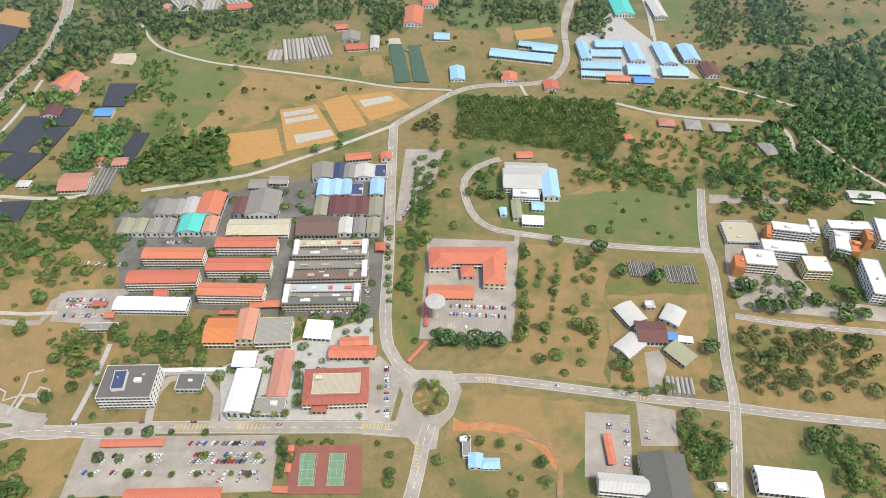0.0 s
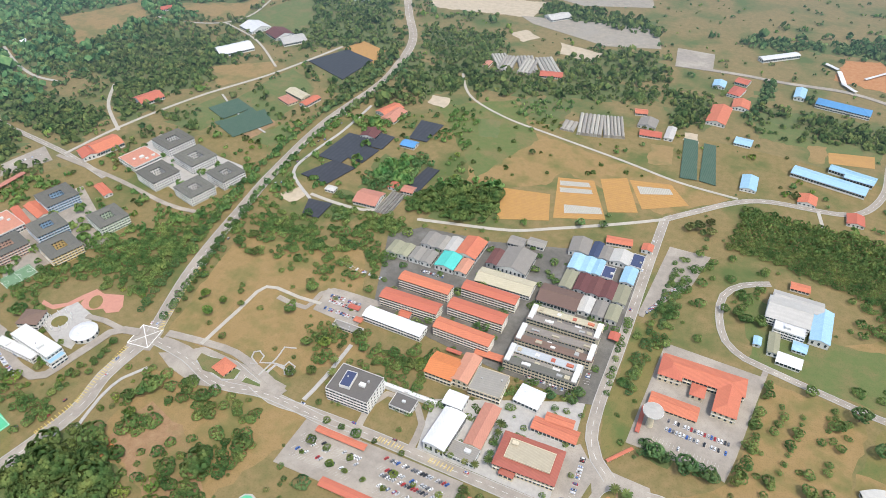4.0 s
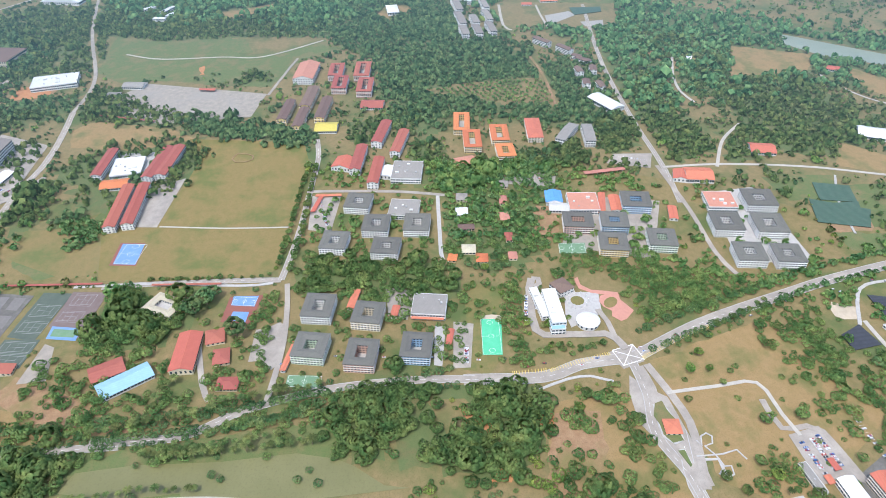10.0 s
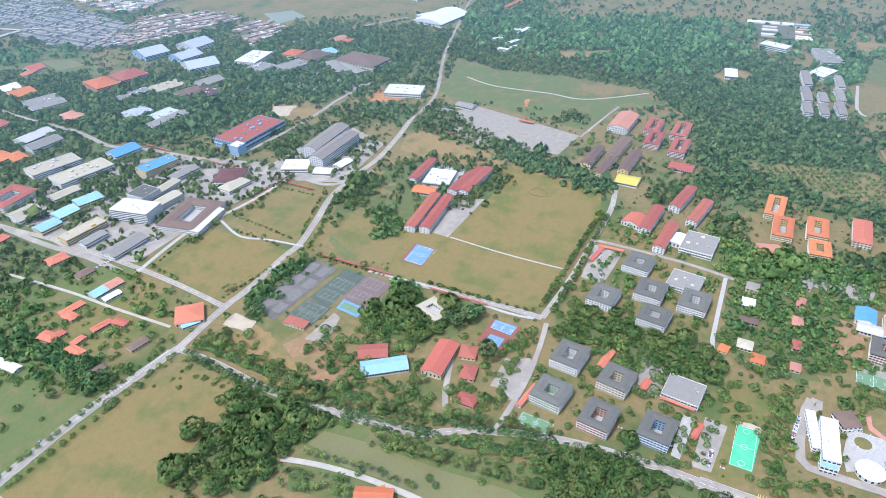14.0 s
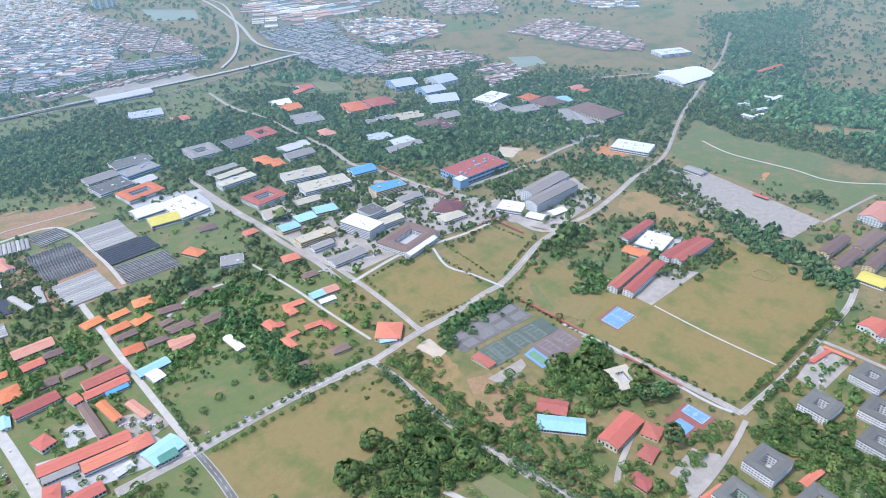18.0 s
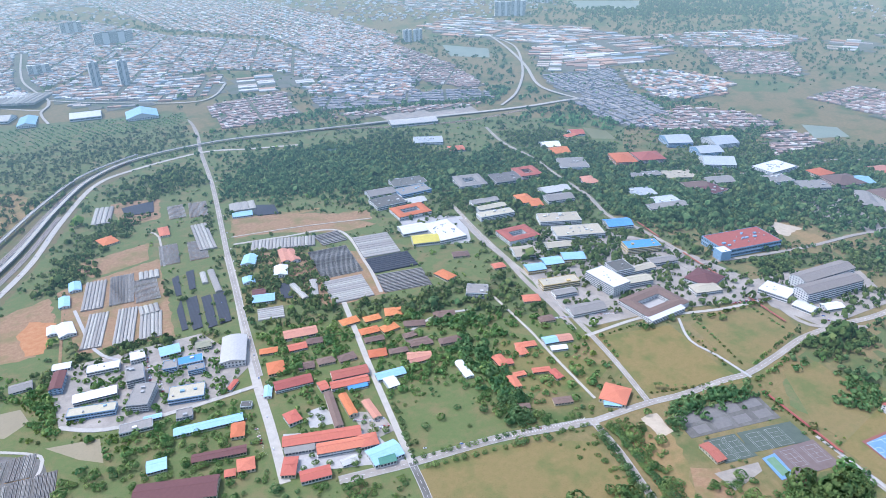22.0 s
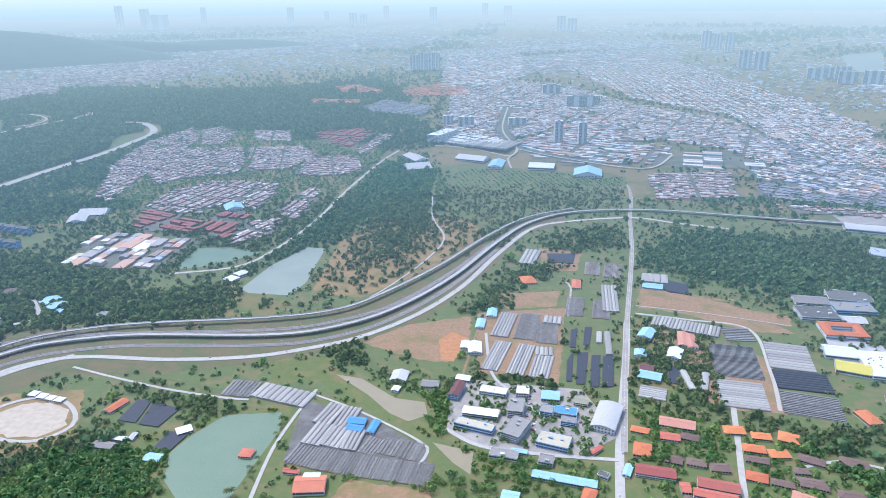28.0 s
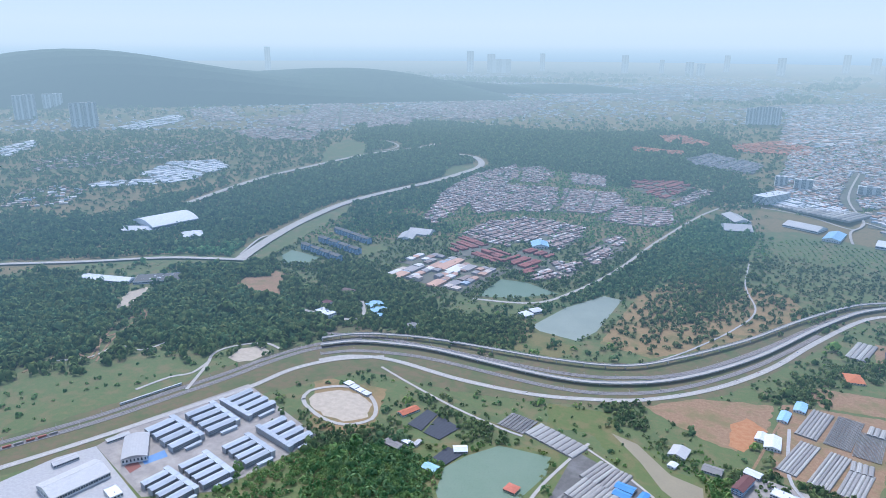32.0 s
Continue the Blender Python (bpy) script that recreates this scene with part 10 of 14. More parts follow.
building("gable", "steel", "white", 237.4, -2519.3, 116.9, 72.4, 161, 7, 1)
building("gable", "blue_pale", "white", 140.3, -2430.3, 111.2, 51, 265.5, 7, 1)
building("gable", "white", "white", -23, -2404.3, 89.6, 71, 174.4, 9, 1)
building("gable", "blue_pale", "white", -179.8, -2326.3, 99.7, 93.6, 265.9, 7, 1)
building("flat", "white", "white", 409.7, -2918.2, 56.5, 166.4, 157.5, 30, 6)
building("gable", "blue_pale", "white", 873.1, -1804, 59, 51.1, -57.6, 6, 1)
building("gable", "steel", "white", 1265.4, -1650.8, 81.4, 48.1, -65.4, 5, 1)
building("gable", "steel", "white", 1256, -1713.6, 77.1, 70.1, -165.9, 5, 1)
building("gable", "beige", "cream", -641.8, 741.9, 39.3, 17.1, -15.9, 5, 1)
building("gable", "red", "white", -611.1, 731.0, 31.7, 13.9, 83.3, 5, 1)
building("gable", "white", "white", -845.8, 829.3, 59.6, 37.6, 59.9, 5, 1)
building("gable", "white", "white", -878.5, 924.7, 43.1, 39.7, 160.7, 5, 1)
building("gable", "steel", "white", -780.8, 908.5, 42, 33.8, 55.7, 5, 1)
building("gable", "maroon", "white", -819.3, 920.7, 38.6, 36.6, 156.7, 5, 1)
building("gable", "red", "white", -834, 625.2, 36.2, 30, 72.5, 5, 1)
building("gable", "steel", "white", -403.7, 1236.8, 44.3, 28.4, 51.5, 4, 1)
tunnel(-415.4, 1001.3, 25.7, 60.1, 36.2, 5, "film", 4)
tunnel(-374.7, 1011.3, 29.9, 60.1, 30.3, 5, "film", 4)
tunnel(-341.5, 1021.3, 30.4, 62, 34.5, 5, "film", 4)
building("gable", "red", "white", -490.6, 764.3, 35.8, 22.7, 73.1, 4, 1)
tower(86, 22, 200, 0.15, (6184.3, -2725.2))
tower(87, 22, 203, 0.15, (6209.2, -2827.9))
tower(91, 22, 142, 0.15, (7167.9, -3435.9))
tower(86, 22, 143, 0.15, (7153.5, -3532.0))
tower(96, 22, 178, 0.15, (5274.0, -2728.5))
tower(96, 22, 183, 0.15, (5190.1, -2788.8))
tower(70, 22, 134, 0.15, (1100.2, -6044.6))
tower(65, 22, 144, 0.15, (1038.2, -6094.0))
tower(65, 22, 144, 0.15, (977.9, -6142.0))
tower(56, 22, 139, 0.15, (921.4, -6187.2))
tower(189, 70, 567, 0.0, (10393.9, -16436.2))
tower(221, 70, 494, 0.0, (9966.7, -16854.6))
tower(648, 70, 357, 0.0, (9545.0, -16565.6))
tower(192, 70, 478, 0.0, (6969.0, -19182.6))
tower(126, 63, 364, 0.0, (6018.6, -19472.2))
tower(201, 70, 332, 0.0, (4893.7, -18124.2))
tower(202, 70, 294, 0.0, (4673.7, -18351.2))
tower(207, 70, 442, 0.0, (3069.7, -20034.8))
tower(169, 70, 665, 0.0, (16098.5, -14206.6))
tower(148, 70, 502, 0.0, (21388.5, -9847.3))
tower(148, 70, 492, 0.0, (20848.1, -10267.5))
tower(153, 70, 507, 0.0, (9428.9, -18950.3))
tower(170, 70, 486, 0.0, (4902.3, -22182.3))
tower(202, 70, 528, 0.0, (1915.9, -23976.1))
tower(258, 70, 439, 0.0, (1136.3, -23415.9))
tower(64, 22, 136, 0.15, (-2838.7, -4345.1))
tower(68, 22, 143, 0.15, (-2912.5, -4324.3))
tower(95, 22, 83, 0.15, (-2398.1, -3623.4))
tower(88, 22, 85, 0.15, (-2481.7, -3578.8))
tower(69, 22, 116, 0.15, (-2943.8, -4123.2))
tower(64, 22, 114, 0.15, (-2981.7, -4052.0))
tower(56, 22, 112, 0.15, (-3013.9, -3984.1))
tower(67, 22, 87, 0.15, (-2727.8, -4586.6))
tower(79, 22, 87, 0.15, (-2815.9, -4561.1))
tower(103, 22, 155, 0.15, (-1738.2, -6310.3))
tower(112, 22, 148, 0.15, (-1843.2, -6214.7))
tower(136, 22, 82, 0.15, (-2026.9, -5464.1))
tower(121, 22, 86, 0.15, (-2120.4, -5163.7))
tower(121, 22, 95, 0.15, (-2264.6, -5119.8))
tower(43, 22, 57, 0.15, (-1506.2, -3115.1))
tower(43, 22, 57, 0.15, (-1557.4, -3103.0))
tower(173, 70, 282, 0.15, (-376.4, -14705.6))
tower(180, 70, 237, 0.15, (-586.0, -14393.8))
tower(110, 55, 207, 0.15, (-1980.7, -8959.3))
tower(94, 22, 175, 0.15, (-2071.6, -8750.0))
tower(103, 22, 180, 0.15, (-2112.3, -8362.5))
tower(110, 22, 85, 0.15, (-2115.0, -5557.7))
tower(100, 22, 92, 0.15, (-2209.3, -5482.9))
tower(109, 22, 58, 0.15, (-74.8, -4500.3))
tower(186, 22, 58, 0.15, (-247.0, -3955.1))
tower(82, 22, 38, 0.15, (98.7, -3289.1))
tower(71, 22, 44, 0.15, (343.5, -3270.0))
tower(50, 22, 44, 0.15, (435.4, -3295.4))
tower(34, 22, 92, 0.22, (-89, -2879.1))
tower(34, 22, 92, 0.22, (-186.2, -2851.4))
terraces("mixed_roofs", 24, 22, 10, 0.9, -0.95, 0.31, (104.8, -2818.6), (-28.4, -3061.6), (-287.7, -3668.7), (-316.3, -2928.6), (-539.3, -2806.1), (-471.4, -2496.2), (-106.7, -2461.4), (52.6, -2643.2))
terraces("white_roofs", 30, 15, 9, 1, -0.83, 0.56, (421.4, -3052.6), (147.0, -2939.6), (115.4, -2793.9), (228.0, -2737.5), (392.2, -2842.5))
terraces("mixed_roofs", 40, 70, 9, 0.95, -0.98, 0.19, (-535.8, -2697.1), (-750.4, -2759.4), (-791.2, -2491.3), (-689.5, -2429.8), (-495.2, -2462.7))
terraces("mixed_roofs", 22, 16, 7, 0.8, -0.69, 0.72, (-752.1, -2452.9), (-983.3, -2527.7), (-1179.8, -2428.8), (-1030.5, -2085.2), (-844.7, -2128.3), (-725.8, -2290.0))
terraces("brick_roofs", 19, 40, 9, 1, -0.95, 0.32, (1109.3, -1673.2), (1102.9, -1750.6), (911.6, -1663.3), (886.1, -1569.0), (1049.6, -1593.8))
terraces("brick_roofs", 19, 40, 9, 1, -0.18, -0.98, (883.9, -1602.2), (894.2, -1767.0), (811.8, -1775.7), (777.7, -1688.0), (774.6, -1531.9))
terraces("town_roofs", 16, 9, 6, 0.97, -0.21, -0.98, (1138.8, -1781.5), (1156.9, -1944.0), (1051.2, -2114.5), (840.8, -2074.7), (811.3, -1958.8), (802.1, -1793.7), (917.9, -1840.2), (942.1, -1734.1), (1037.9, -1735.0))
terraces("town_roofs", 16, 9, 6, 0.97, -0.21, -0.98, (1362.2, -1869.9), (1579.5, -2304.7), (1688.4, -2734.3), (1659.3, -3106.5), (1473.2, -2777.5), (1413.4, -2417.3), (1346.0, -2070.4), (1273.0, -1803.4))
terraces("town_roofs", 16, 9, 6, 0.97, -0.21, -0.98, (1379.9, -2180.2), (1427.2, -2587.6), (1219.1, -2651.5), (1090.1, -2387.4), (1043.9, -2212.1), (1189.9, -2132.6), (1239.5, -2035.3))
terraces("town_roofs", 16, 9, 6, 0.97, -0.95, -0.31, (1185.6, -2654.3), (971.9, -2696.1), (851.8, -2529.1), (882.7, -2296.1), (1013.9, -2240.3))
terraces("town_roofs", 16, 9, 6, 0.97, -0.21, -0.98, (1583.6, -3019.5), (1526.6, -3116.4), (1383.0, -2976.0), (1313.2, -2715.3), (1410.2, -2682.8))
terraces("town_roofs", 16, 9, 6, 0.97, -0.95, -0.31, (1326.6, -3039.2), (1145.2, -3038.4), (1054.0, -2786.6), (1213.2, -2798.8))
terraces("town_roofs", 16, 9, 6, 0.97, -0.95, -0.31, (836.7, -2215.3), (869.9, -2466.2), (700.0, -2542.8), (615.9, -2321.4), (664.6, -2199.4))
terraces("town_roofs", 16, 9, 6, 0.97, -0.06, -1.00, (715.4, -1747.3), (724.7, -2035.9), (673.1, -2034.1), (652.6, -1711.7))
terraces("town_roofs", 16, 9, 6, 0.97, -0.29, -0.96, (748.3, -1487.9), (769.4, -1668.5), (691.0, -1718.0), (678.9, -1564.5))
terraces("brick_roofs", 22, 30, 11, 1, -0.17, -0.98, (1037.2, -3003.1), (826.6, -3123.2), (714.5, -2972.7), (763.3, -2690.7), (854.7, -2753.9))
terraces("town_roofs", 16, 9, 6, 0.95, -0.28, -0.96, (721.1, -2604.7), (704.2, -2973.6), (638.3, -3006.7), (635.5, -2872.5), (683.0, -2565.2))
terraces("orange_roofs", 22, 12, 8, 1, -0.92, 0.40, (1462.4, -4733.8), (1338.2, -4948.3), (1031.2, -4560.9), (1015.4, -4355.0), (1315.3, -4426.1))
terraces("orange_roofs", 22, 12, 8, 1, -0.99, 0.16, (1408.5, -4143.1), (1073.1, -4110.3), (1031.7, -3894.8), (1327.4, -3876.7))
terraces("orange_roofs", 22, 12, 8, 0.95, -0.84, -0.55, (931.0, -4565.8), (700.5, -5011.0), (489.0, -4811.6), (456.6, -4357.7), (848.2, -4280.9))
terraces("grey_roofs", 20, 12, 7, 0.95, -0.98, 0.20, (996.7, -3785.0), (932.9, -4118.4), (597.5, -3854.7), (595.3, -3528.9), (873.7, -3547.4))
terraces("town_roofs", 19, 12, 7, 0.9, -0.25, -0.97, (4100.1, -4775.6), (4440.5, -5888.0), (4208.9, -6411.7), (3581.0, -5273.2), (3409.7, -4422.5), (3321.4, -3835.7))
terraces("town_roofs", 19, 12, 7, 0.9, -0.01, -1.00, (3635.7, -5642.0), (3982.5, -7092.8), (3619.5, -7560.3), (2957.3, -5654.7), (3113.7, -4882.8))
terraces("mixed_roofs", 24, 14, 7, 0.8, -0.50, -0.87, (6042.2, -7119.8), (5711.8, -8156.0), (4766.6, -8967.6), (4125.7, -7741.1), (4791.5, -6539.7), (4886.0, -5724.2))
terraces("mixed_roofs", 30, 20, 8, 0.7, -0.88, 0.48, (9684.9, -12087.1), (10039.5, -15081.2), (5264.8, -11278.6), (5115.4, -9470.1), (6679.7, -9061.3))
terraces("mixed_roofs", 30, 20, 8, 0.7, -0.97, -0.26, (4147.5, -10229.6), (3712.3, -12694.2), (1805.5, -12928.8), (1296.9, -9283.8), (2336.5, -8445.0), (3073.5, -8077.5))
terraces("mixed_roofs", 19, 13, 7, 0.92, -0.95, 0.31, (568.2, -4494.2), (322.1, -5292.6), (-179.6, -5014.7), (-532.4, -4019.2), (-938.9, -3536.6), (-977.5, -2780.4), (-912.6, -2556.8), (-801.4, -2527.9), (-758.5, -2792.7), (-521.4, -2946.5), (-318.8, -2904.1), (-290.3, -3707.7), (-23.3, -3089.1), (166.6, -2861.9), (425.9, -3066.5))
terraces("mixed_roofs", 19, 13, 7, 0.92, -0.06, 1.00, (-218.1, -6343.1), (-1329.4, -7097.2), (-1423.7, -5367.9), (-1526.9, -4088.8), (-1377.5, -2883.1), (-1209.8, -2497.9), (-996.2, -2564.9), (-1014.3, -2849.5), (-965.1, -3644.9), (-561.0, -4260.1))
terraces("mixed_roofs", 24, 16, 7, 0.85, -0.95, 0.31, (951.4, -6808.0), (-266.9, -8018.4), (-1527.4, -8759.2), (-1408.3, -7235.6), (-206.1, -5926.8), (332.5, -5456.0), (657.8, -4705.2))
terraces("mixed_roofs", 24, 16, 7, 0.75, -0.95, 0.31, (1577.6, -7532.7), (1203.8, -8616.3), (-340.3, -10539.6), (-1873.4, -11074.3), (-1599.0, -9187.1), (-277.5, -8384.8), (933.4, -7372.5))
terraces("town_roofs", 17, 11, 6, 0.95, -1.00, 0.09, (-373.9, -2332.9), (-662.0, -2393.7), (-610.7, -2059.8), (-369.5, -2016.4))
terraces("grey_roofs", 17, 10, 6, 0.95, -0.79, 0.61, (-953.6, -2952.7), (-1162.7, -3021.7), (-1158.3, -2456.3), (-1157.0, -2261.2), (-952.5, -2276.7), (-817.3, -2359.9))
terraces("town_roofs", 17, 10, 6, 0.95, -0.79, 0.61, (-1175.2, -3018.8), (-1416.1, -3039.7), (-1405.4, -2511.6), (-1321.1, -2098.0), (-1252.4, -2048.1), (-1162.7, -2251.0), (-1171.2, -2485.4))
terraces("grey_roofs", 17, 10, 6, 0.95, -0.89, 0.46, (-709.3, -2239.9), (-1040.3, -2188.8), (-1272.2, -2013.3), (-1237.5, -1904.6), (-940.8, -2005.9), (-695.4, -2054.9))
terraces("town_roofs", 17, 10, 6, 0.9, -0.98, -0.19, (-695.8, -1998.2), (-906.8, -1970.2), (-1187.8, -1867.2), (-1167.7, -1845.0), (-696.3, -1944.1))
terraces("mixed_roofs", 19, 13, 7, 0.9, -0.84, 0.55, (-1154.0, -3758.2), (-1517.9, -3850.4), (-1530.3, -3264.4), (-1409.8, -3088.8), (-1158.2, -3084.2), (-970.3, -3006.6))
terraces("mixed_roofs", 38, 44, 9, 0.85, -0.53, 0.85, (-1802.9, -3550.5), (-2217.9, -3766.2), (-2304.8, -3263.1), (-2484.3, -2901.7), (-2220.6, -2572.8), (-1946.8, -2727.1), (-1861.7, -2983.0), (-1739.7, -3178.6))
terraces("mixed_roofs", 38, 50, 9, 0.9, -0.78, 0.63, (-1881.3, -2609.9), (-2161.0, -2498.5), (-1813.0, -2064.1), (-1618.0, -2138.8))
terraces("mixed_roofs", 30, 24, 9, 0.8, -0.42, 0.91, (-2146.7, -4988.5), (-2478.5, -5230.7), (-2556.7, -4230.1), (-2319.1, -3946.2), (-2096.5, -4234.5))
terraces("mixed_roofs", 30, 24, 9, 0.7, -0.45, 0.89, (-4578.7, -7052.2), (-5984.6, -7263.2), (-4705.3, -5669.5), (-3928.1, -5691.9))
terraces("mixed_roofs", 44, 60, 10, 0.92, -0.97, 0.25, (-2060.2, -2929.1), (-2472.0, -3079.3), (-2481.4, -2552.7), (-2298.7, -2141.0), (-2025.9, -2073.8), (-1845.0, -2076.7), (-1767.2, -2231.9))
terraces("grey_roofs", 17, 10, 6, 0.96, 0.16, 0.99, (-1580.2, -2105.2), (-1879.1, -2047.9), (-1705.4, -1779.7), (-1616.9, -1539.0), (-1490.8, -1333.9), (-1378.8, -1392.6), (-1371.0, -1558.3), (-1438.4, -1782.0))
terraces("mixed_roofs", 20, 14, 7, 0.9, -0.01, 1.00, (-1889.7, -2010.2), (-2047.8, -1905.5), (-2085.0, -1683.7), (-1909.8, -1522.4), (-1685.3, -1581.0), (-1716.2, -1747.9))
terraces("mixed_roofs", 26, 34, 9, 0.9, -1.00, -0.07, (-1820.4, -1707.9), (-2037.5, -1723.4), (-2048.6, -1613.9), (-1794.7, -1532.4), (-1699.6, -1569.3))
terraces("town_roofs", 18, 12, 7, 0.92, -0.83, 0.55, (-1429.2, -1445.7), (-1679.7, -1488.2), (-1777.4, -1300.7), (-1728.1, -1191.5), (-1533.5, -1254.9), (-1404.6, -1327.7))
terraces("town_roofs", 18, 12, 7, 0.92, -0.91, 0.41, (-1616.4, -1160.1), (-1725.6, -1147.3), (-1683.7, -1010.2), (-1497.3, -1017.8))
terraces("town_roofs", 18, 12, 7, 0.92, -0.15, 0.99, (-2074.8, -1344.8), (-2378.7, -1363.8), (-2248.0, -921.8), (-2098.7, -850.5), (-2039.1, -943.4), (-2057.6, -1109.9))
terraces("town_roofs", 18, 12, 7, 0.85, -0.29, 0.96, (-2470.3, -2140.2), (-2714.9, -1888.7), (-2356.0, -1562.1), (-2180.5, -1765.0))
terraces("mixed_roofs", 30, 60, 8, 0.95, -0.47, 0.88, (-3104.9, -1994.4), (-3253.6, -1816.8), (-3010.2, -1705.5), (-2909.1, -1832.8))
terraces("mixed_roofs", 26, 20, 8, 0.85, -0.84, 0.54, (-2571.9, -2566.3), (-3133.9, -2387.8), (-3090.8, -2052.7), (-2782.5, -1983.6), (-2457.0, -2229.9))
terraces("town_roofs", 22, 14, 8, 0.85, -0.93, 0.37, (-3419.8, -1946.0), (-4016.2, -1765.4), (-3720.6, -1624.4), (-3368.3, -1758.2))
terraces("mixed_roofs", 26, 20, 8, 0.8, -0.59, 0.80, (-2720.9, -1481.4), (-2929.9, -1394.9), (-2927.6, -1246.2), (-2724.2, -1149.1), (-2637.3, -1325.4))
terraces("white_roofs", 26, 24, 7, 0.97, -0.10, -0.99, (2967.4, -1782.9), (3172.1, -2087.8), (3043.5, -2273.6), (2802.5, -2177.7), (2649.7, -1833.4), (2655.2, -1730.6))
terraces("white_roofs", 26, 18, 7, 0.95, -0.67, -0.74, (2946.1, -1539.3), (2821.7, -1761.8), (2672.3, -1686.5), (2847.2, -1484.8))
terraces("white_roofs", 26, 24, 8, 0.9, 0.42, -0.91, (4958.4, -2858.1), (5494.6, -3667.6), (5428.7, -3784.2), (4946.0, -3388.5), (4642.1, -2765.5))
terraces("town_roofs", 20, 14, 7, 0.9, -0.99, -0.13, (5831.1, -4082.3), (5917.4, -4619.0), (4597.5, -3759.5), (4746.0, -3534.9))
terraces("town_roofs", 20, 14, 7, 0.9, -0.96, -0.27, (4023.2, -3171.3), (4045.2, -3572.9), (3352.1, -3412.9), (3211.7, -3103.3), (3618.8, -2985.3))
terraces("town_roofs", 22, 16, 7, 0.45, 0.02, -1.00, (3829.0, -1688.5), (3824.9, -2301.6), (3989.3, -2643.7), (3584.3, -2796.8), (3248.9, -1943.5), (3462.7, -1544.1))
terraces("mixed_roofs", 22, 16, 7, 0.5, -0.48, -0.88, (2950.3, -1172.2), (3002.5, -1420.4), (2788.6, -1452.5), (2607.2, -1264.2), (2715.7, -1071.2))
terraces("town_roofs", 20, 14, 7, 0.9, -0.74, -0.67, (4529.7, -3809.6), (4646.6, -4507.0), (5608.3, -5552.7), (5804.0, -6226.3), (4422.1, -5140.6), (3426.1, -4577.7), (3186.4, -4163.2), (3706.1, -4084.0), (3430.2, -3437.1))
terraces("mixed_roofs", 22, 14, 7, 0.85, -0.94, 0.34, (6597.3, -7058.5), (6413.1, -8497.6), (4997.4, -7267.5), (3697.8, -5380.3), (4460.0, -5635.1))
terraces("town_roofs", 20, 14, 7, 0.9, -0.92, 0.40, (4543.2, -6608.0), (4621.9, -7295.1), (3828.2, -6951.2), (3184.8, -5339.2), (3215.2, -4679.6))
terraces("mixed_roofs", 22, 14, 7, 0.8, -0.98, -0.17, (4575.0, -8879.3), (4312.5, -9859.6), (2997.3, -8636.1), (3342.1, -7345.1))
terraces("white_roofs", 24, 20, 7, 0.9, 0.60, -0.80, (4483.8, -1831.7), (4704.5, -2130.9), (4313.5, -1952.7), (4013.0, -1629.2))
terraces("mixed_roofs", 22, 15, 7, 0.85, -0.51, -0.86, (1087.7, -8169.9), (281.7, -9251.0), (129.9, -5559.3), (338.7, -4718.2), (591.2, -4709.1), (779.4, -5547.1))
terraces("mixed_roofs", 30, 22, 9, 0.9, 0.01, -1.00, (1087, -1325.2), (1121.2, -1515.5), (1000.3, -1551.6), (841, -1502.6), (842.4, -1310.8), (1000.3, -1313.7))
wood("dark", 8.6, 12, 0.97, (1582.8, -1059.5), (1355, -1103.8), (980.5, -955.6), (1010.6, -855), (1104, -745.2), (1176.2, -704.1), (1258.4, -686.7), (1397.6, -823.8))
wood("dark", 8.6, 12, 0.97, (1872.1, -681.3), (1622.7, -869.4), (1418.1, -765.8), (1269.3, -638.3), (1376.8, -474.3))
wood("far", 14, 18, 0.95, (2661.8, -1011.2), (2264.7, -1245.6), (2438.4, -1588.8), (2381.2, -2366.7), (2435, -2764.2), (2215.5, -3318.4), (1705.4, -2861.4), (1703.1, -2465.2), (1729.3, -2171.9), (1708.6, -1807.1), (1660.9, -1534.2), (1505.6, -1211.4), (1850.5, -919.2), (2046.3, -754))
wood("far", 15, 19, 0.95, (2608.5, -4045.9), (1240.3, -5199.3), (815.3, -4442.6), (800.9, -2993.8), (1034, -2793.8), (1373.1, -3064.9), (1680.7, -3045.3), (2019.2, -3379.9))
wood("far", 17, 15, 0.35, (5328.8, -2125.6), (3679.4, -3674.6), (2893, -3635.6), (2500.6, -2487), (2377.2, -1974.5), (2538.4, -1656.8), (2680.3, -1019))
wood("dark", 7.7, 11, 0.94, (625.7, -1302.2), (590.7, -1530.4), (557.7, -1819.2), (538.4, -2327.5), (463.5, -2603.2), (334.9, -2110.3), (382.6, -1782.5), (482.7, -1669.6), (518.2, -1488.8), (586.3, -1368), (642.3, -1252.5))
wood("leaf", 7.7, 11, 0.94, (1122.6, -1151.2), (883.1, -1122.8), (716.9, -1222.4), (621.9, -1264.1), (595.5, -1151.4), (628.7, -1075.9), (838.8, -1075.6), (982.7, -986.3))
wood("leaf", 8.6, 11, 0.87, (1367, -1152.8), (1085.1, -1138.7), (818.3, -1149), (676.5, -1209.3), (688.4, -1089.7), (911, -1023.8), (1168.9, -1031.5))
wood("far", 13, 15, 0.85, (557.5, -2616.1), (1013.7, -3010.6), (1200.1, -3396.2), (809.8, -3818.5), (502.3, -3124.8), (439.9, -2738))
wood("far", 13, 15, 0.8, (1702.3, -1834), (1340.1, -1871.3), (1128.7, -1770.4), (1324.8, -1639.2), (1479.3, -1571.4))
wood("far", 14, 16, 0.85, (2002.1, -2187.2), (1856.9, -2736.6), (1592.5, -2892.3), (1406.4, -2002.7), (1652.6, -1775.5))
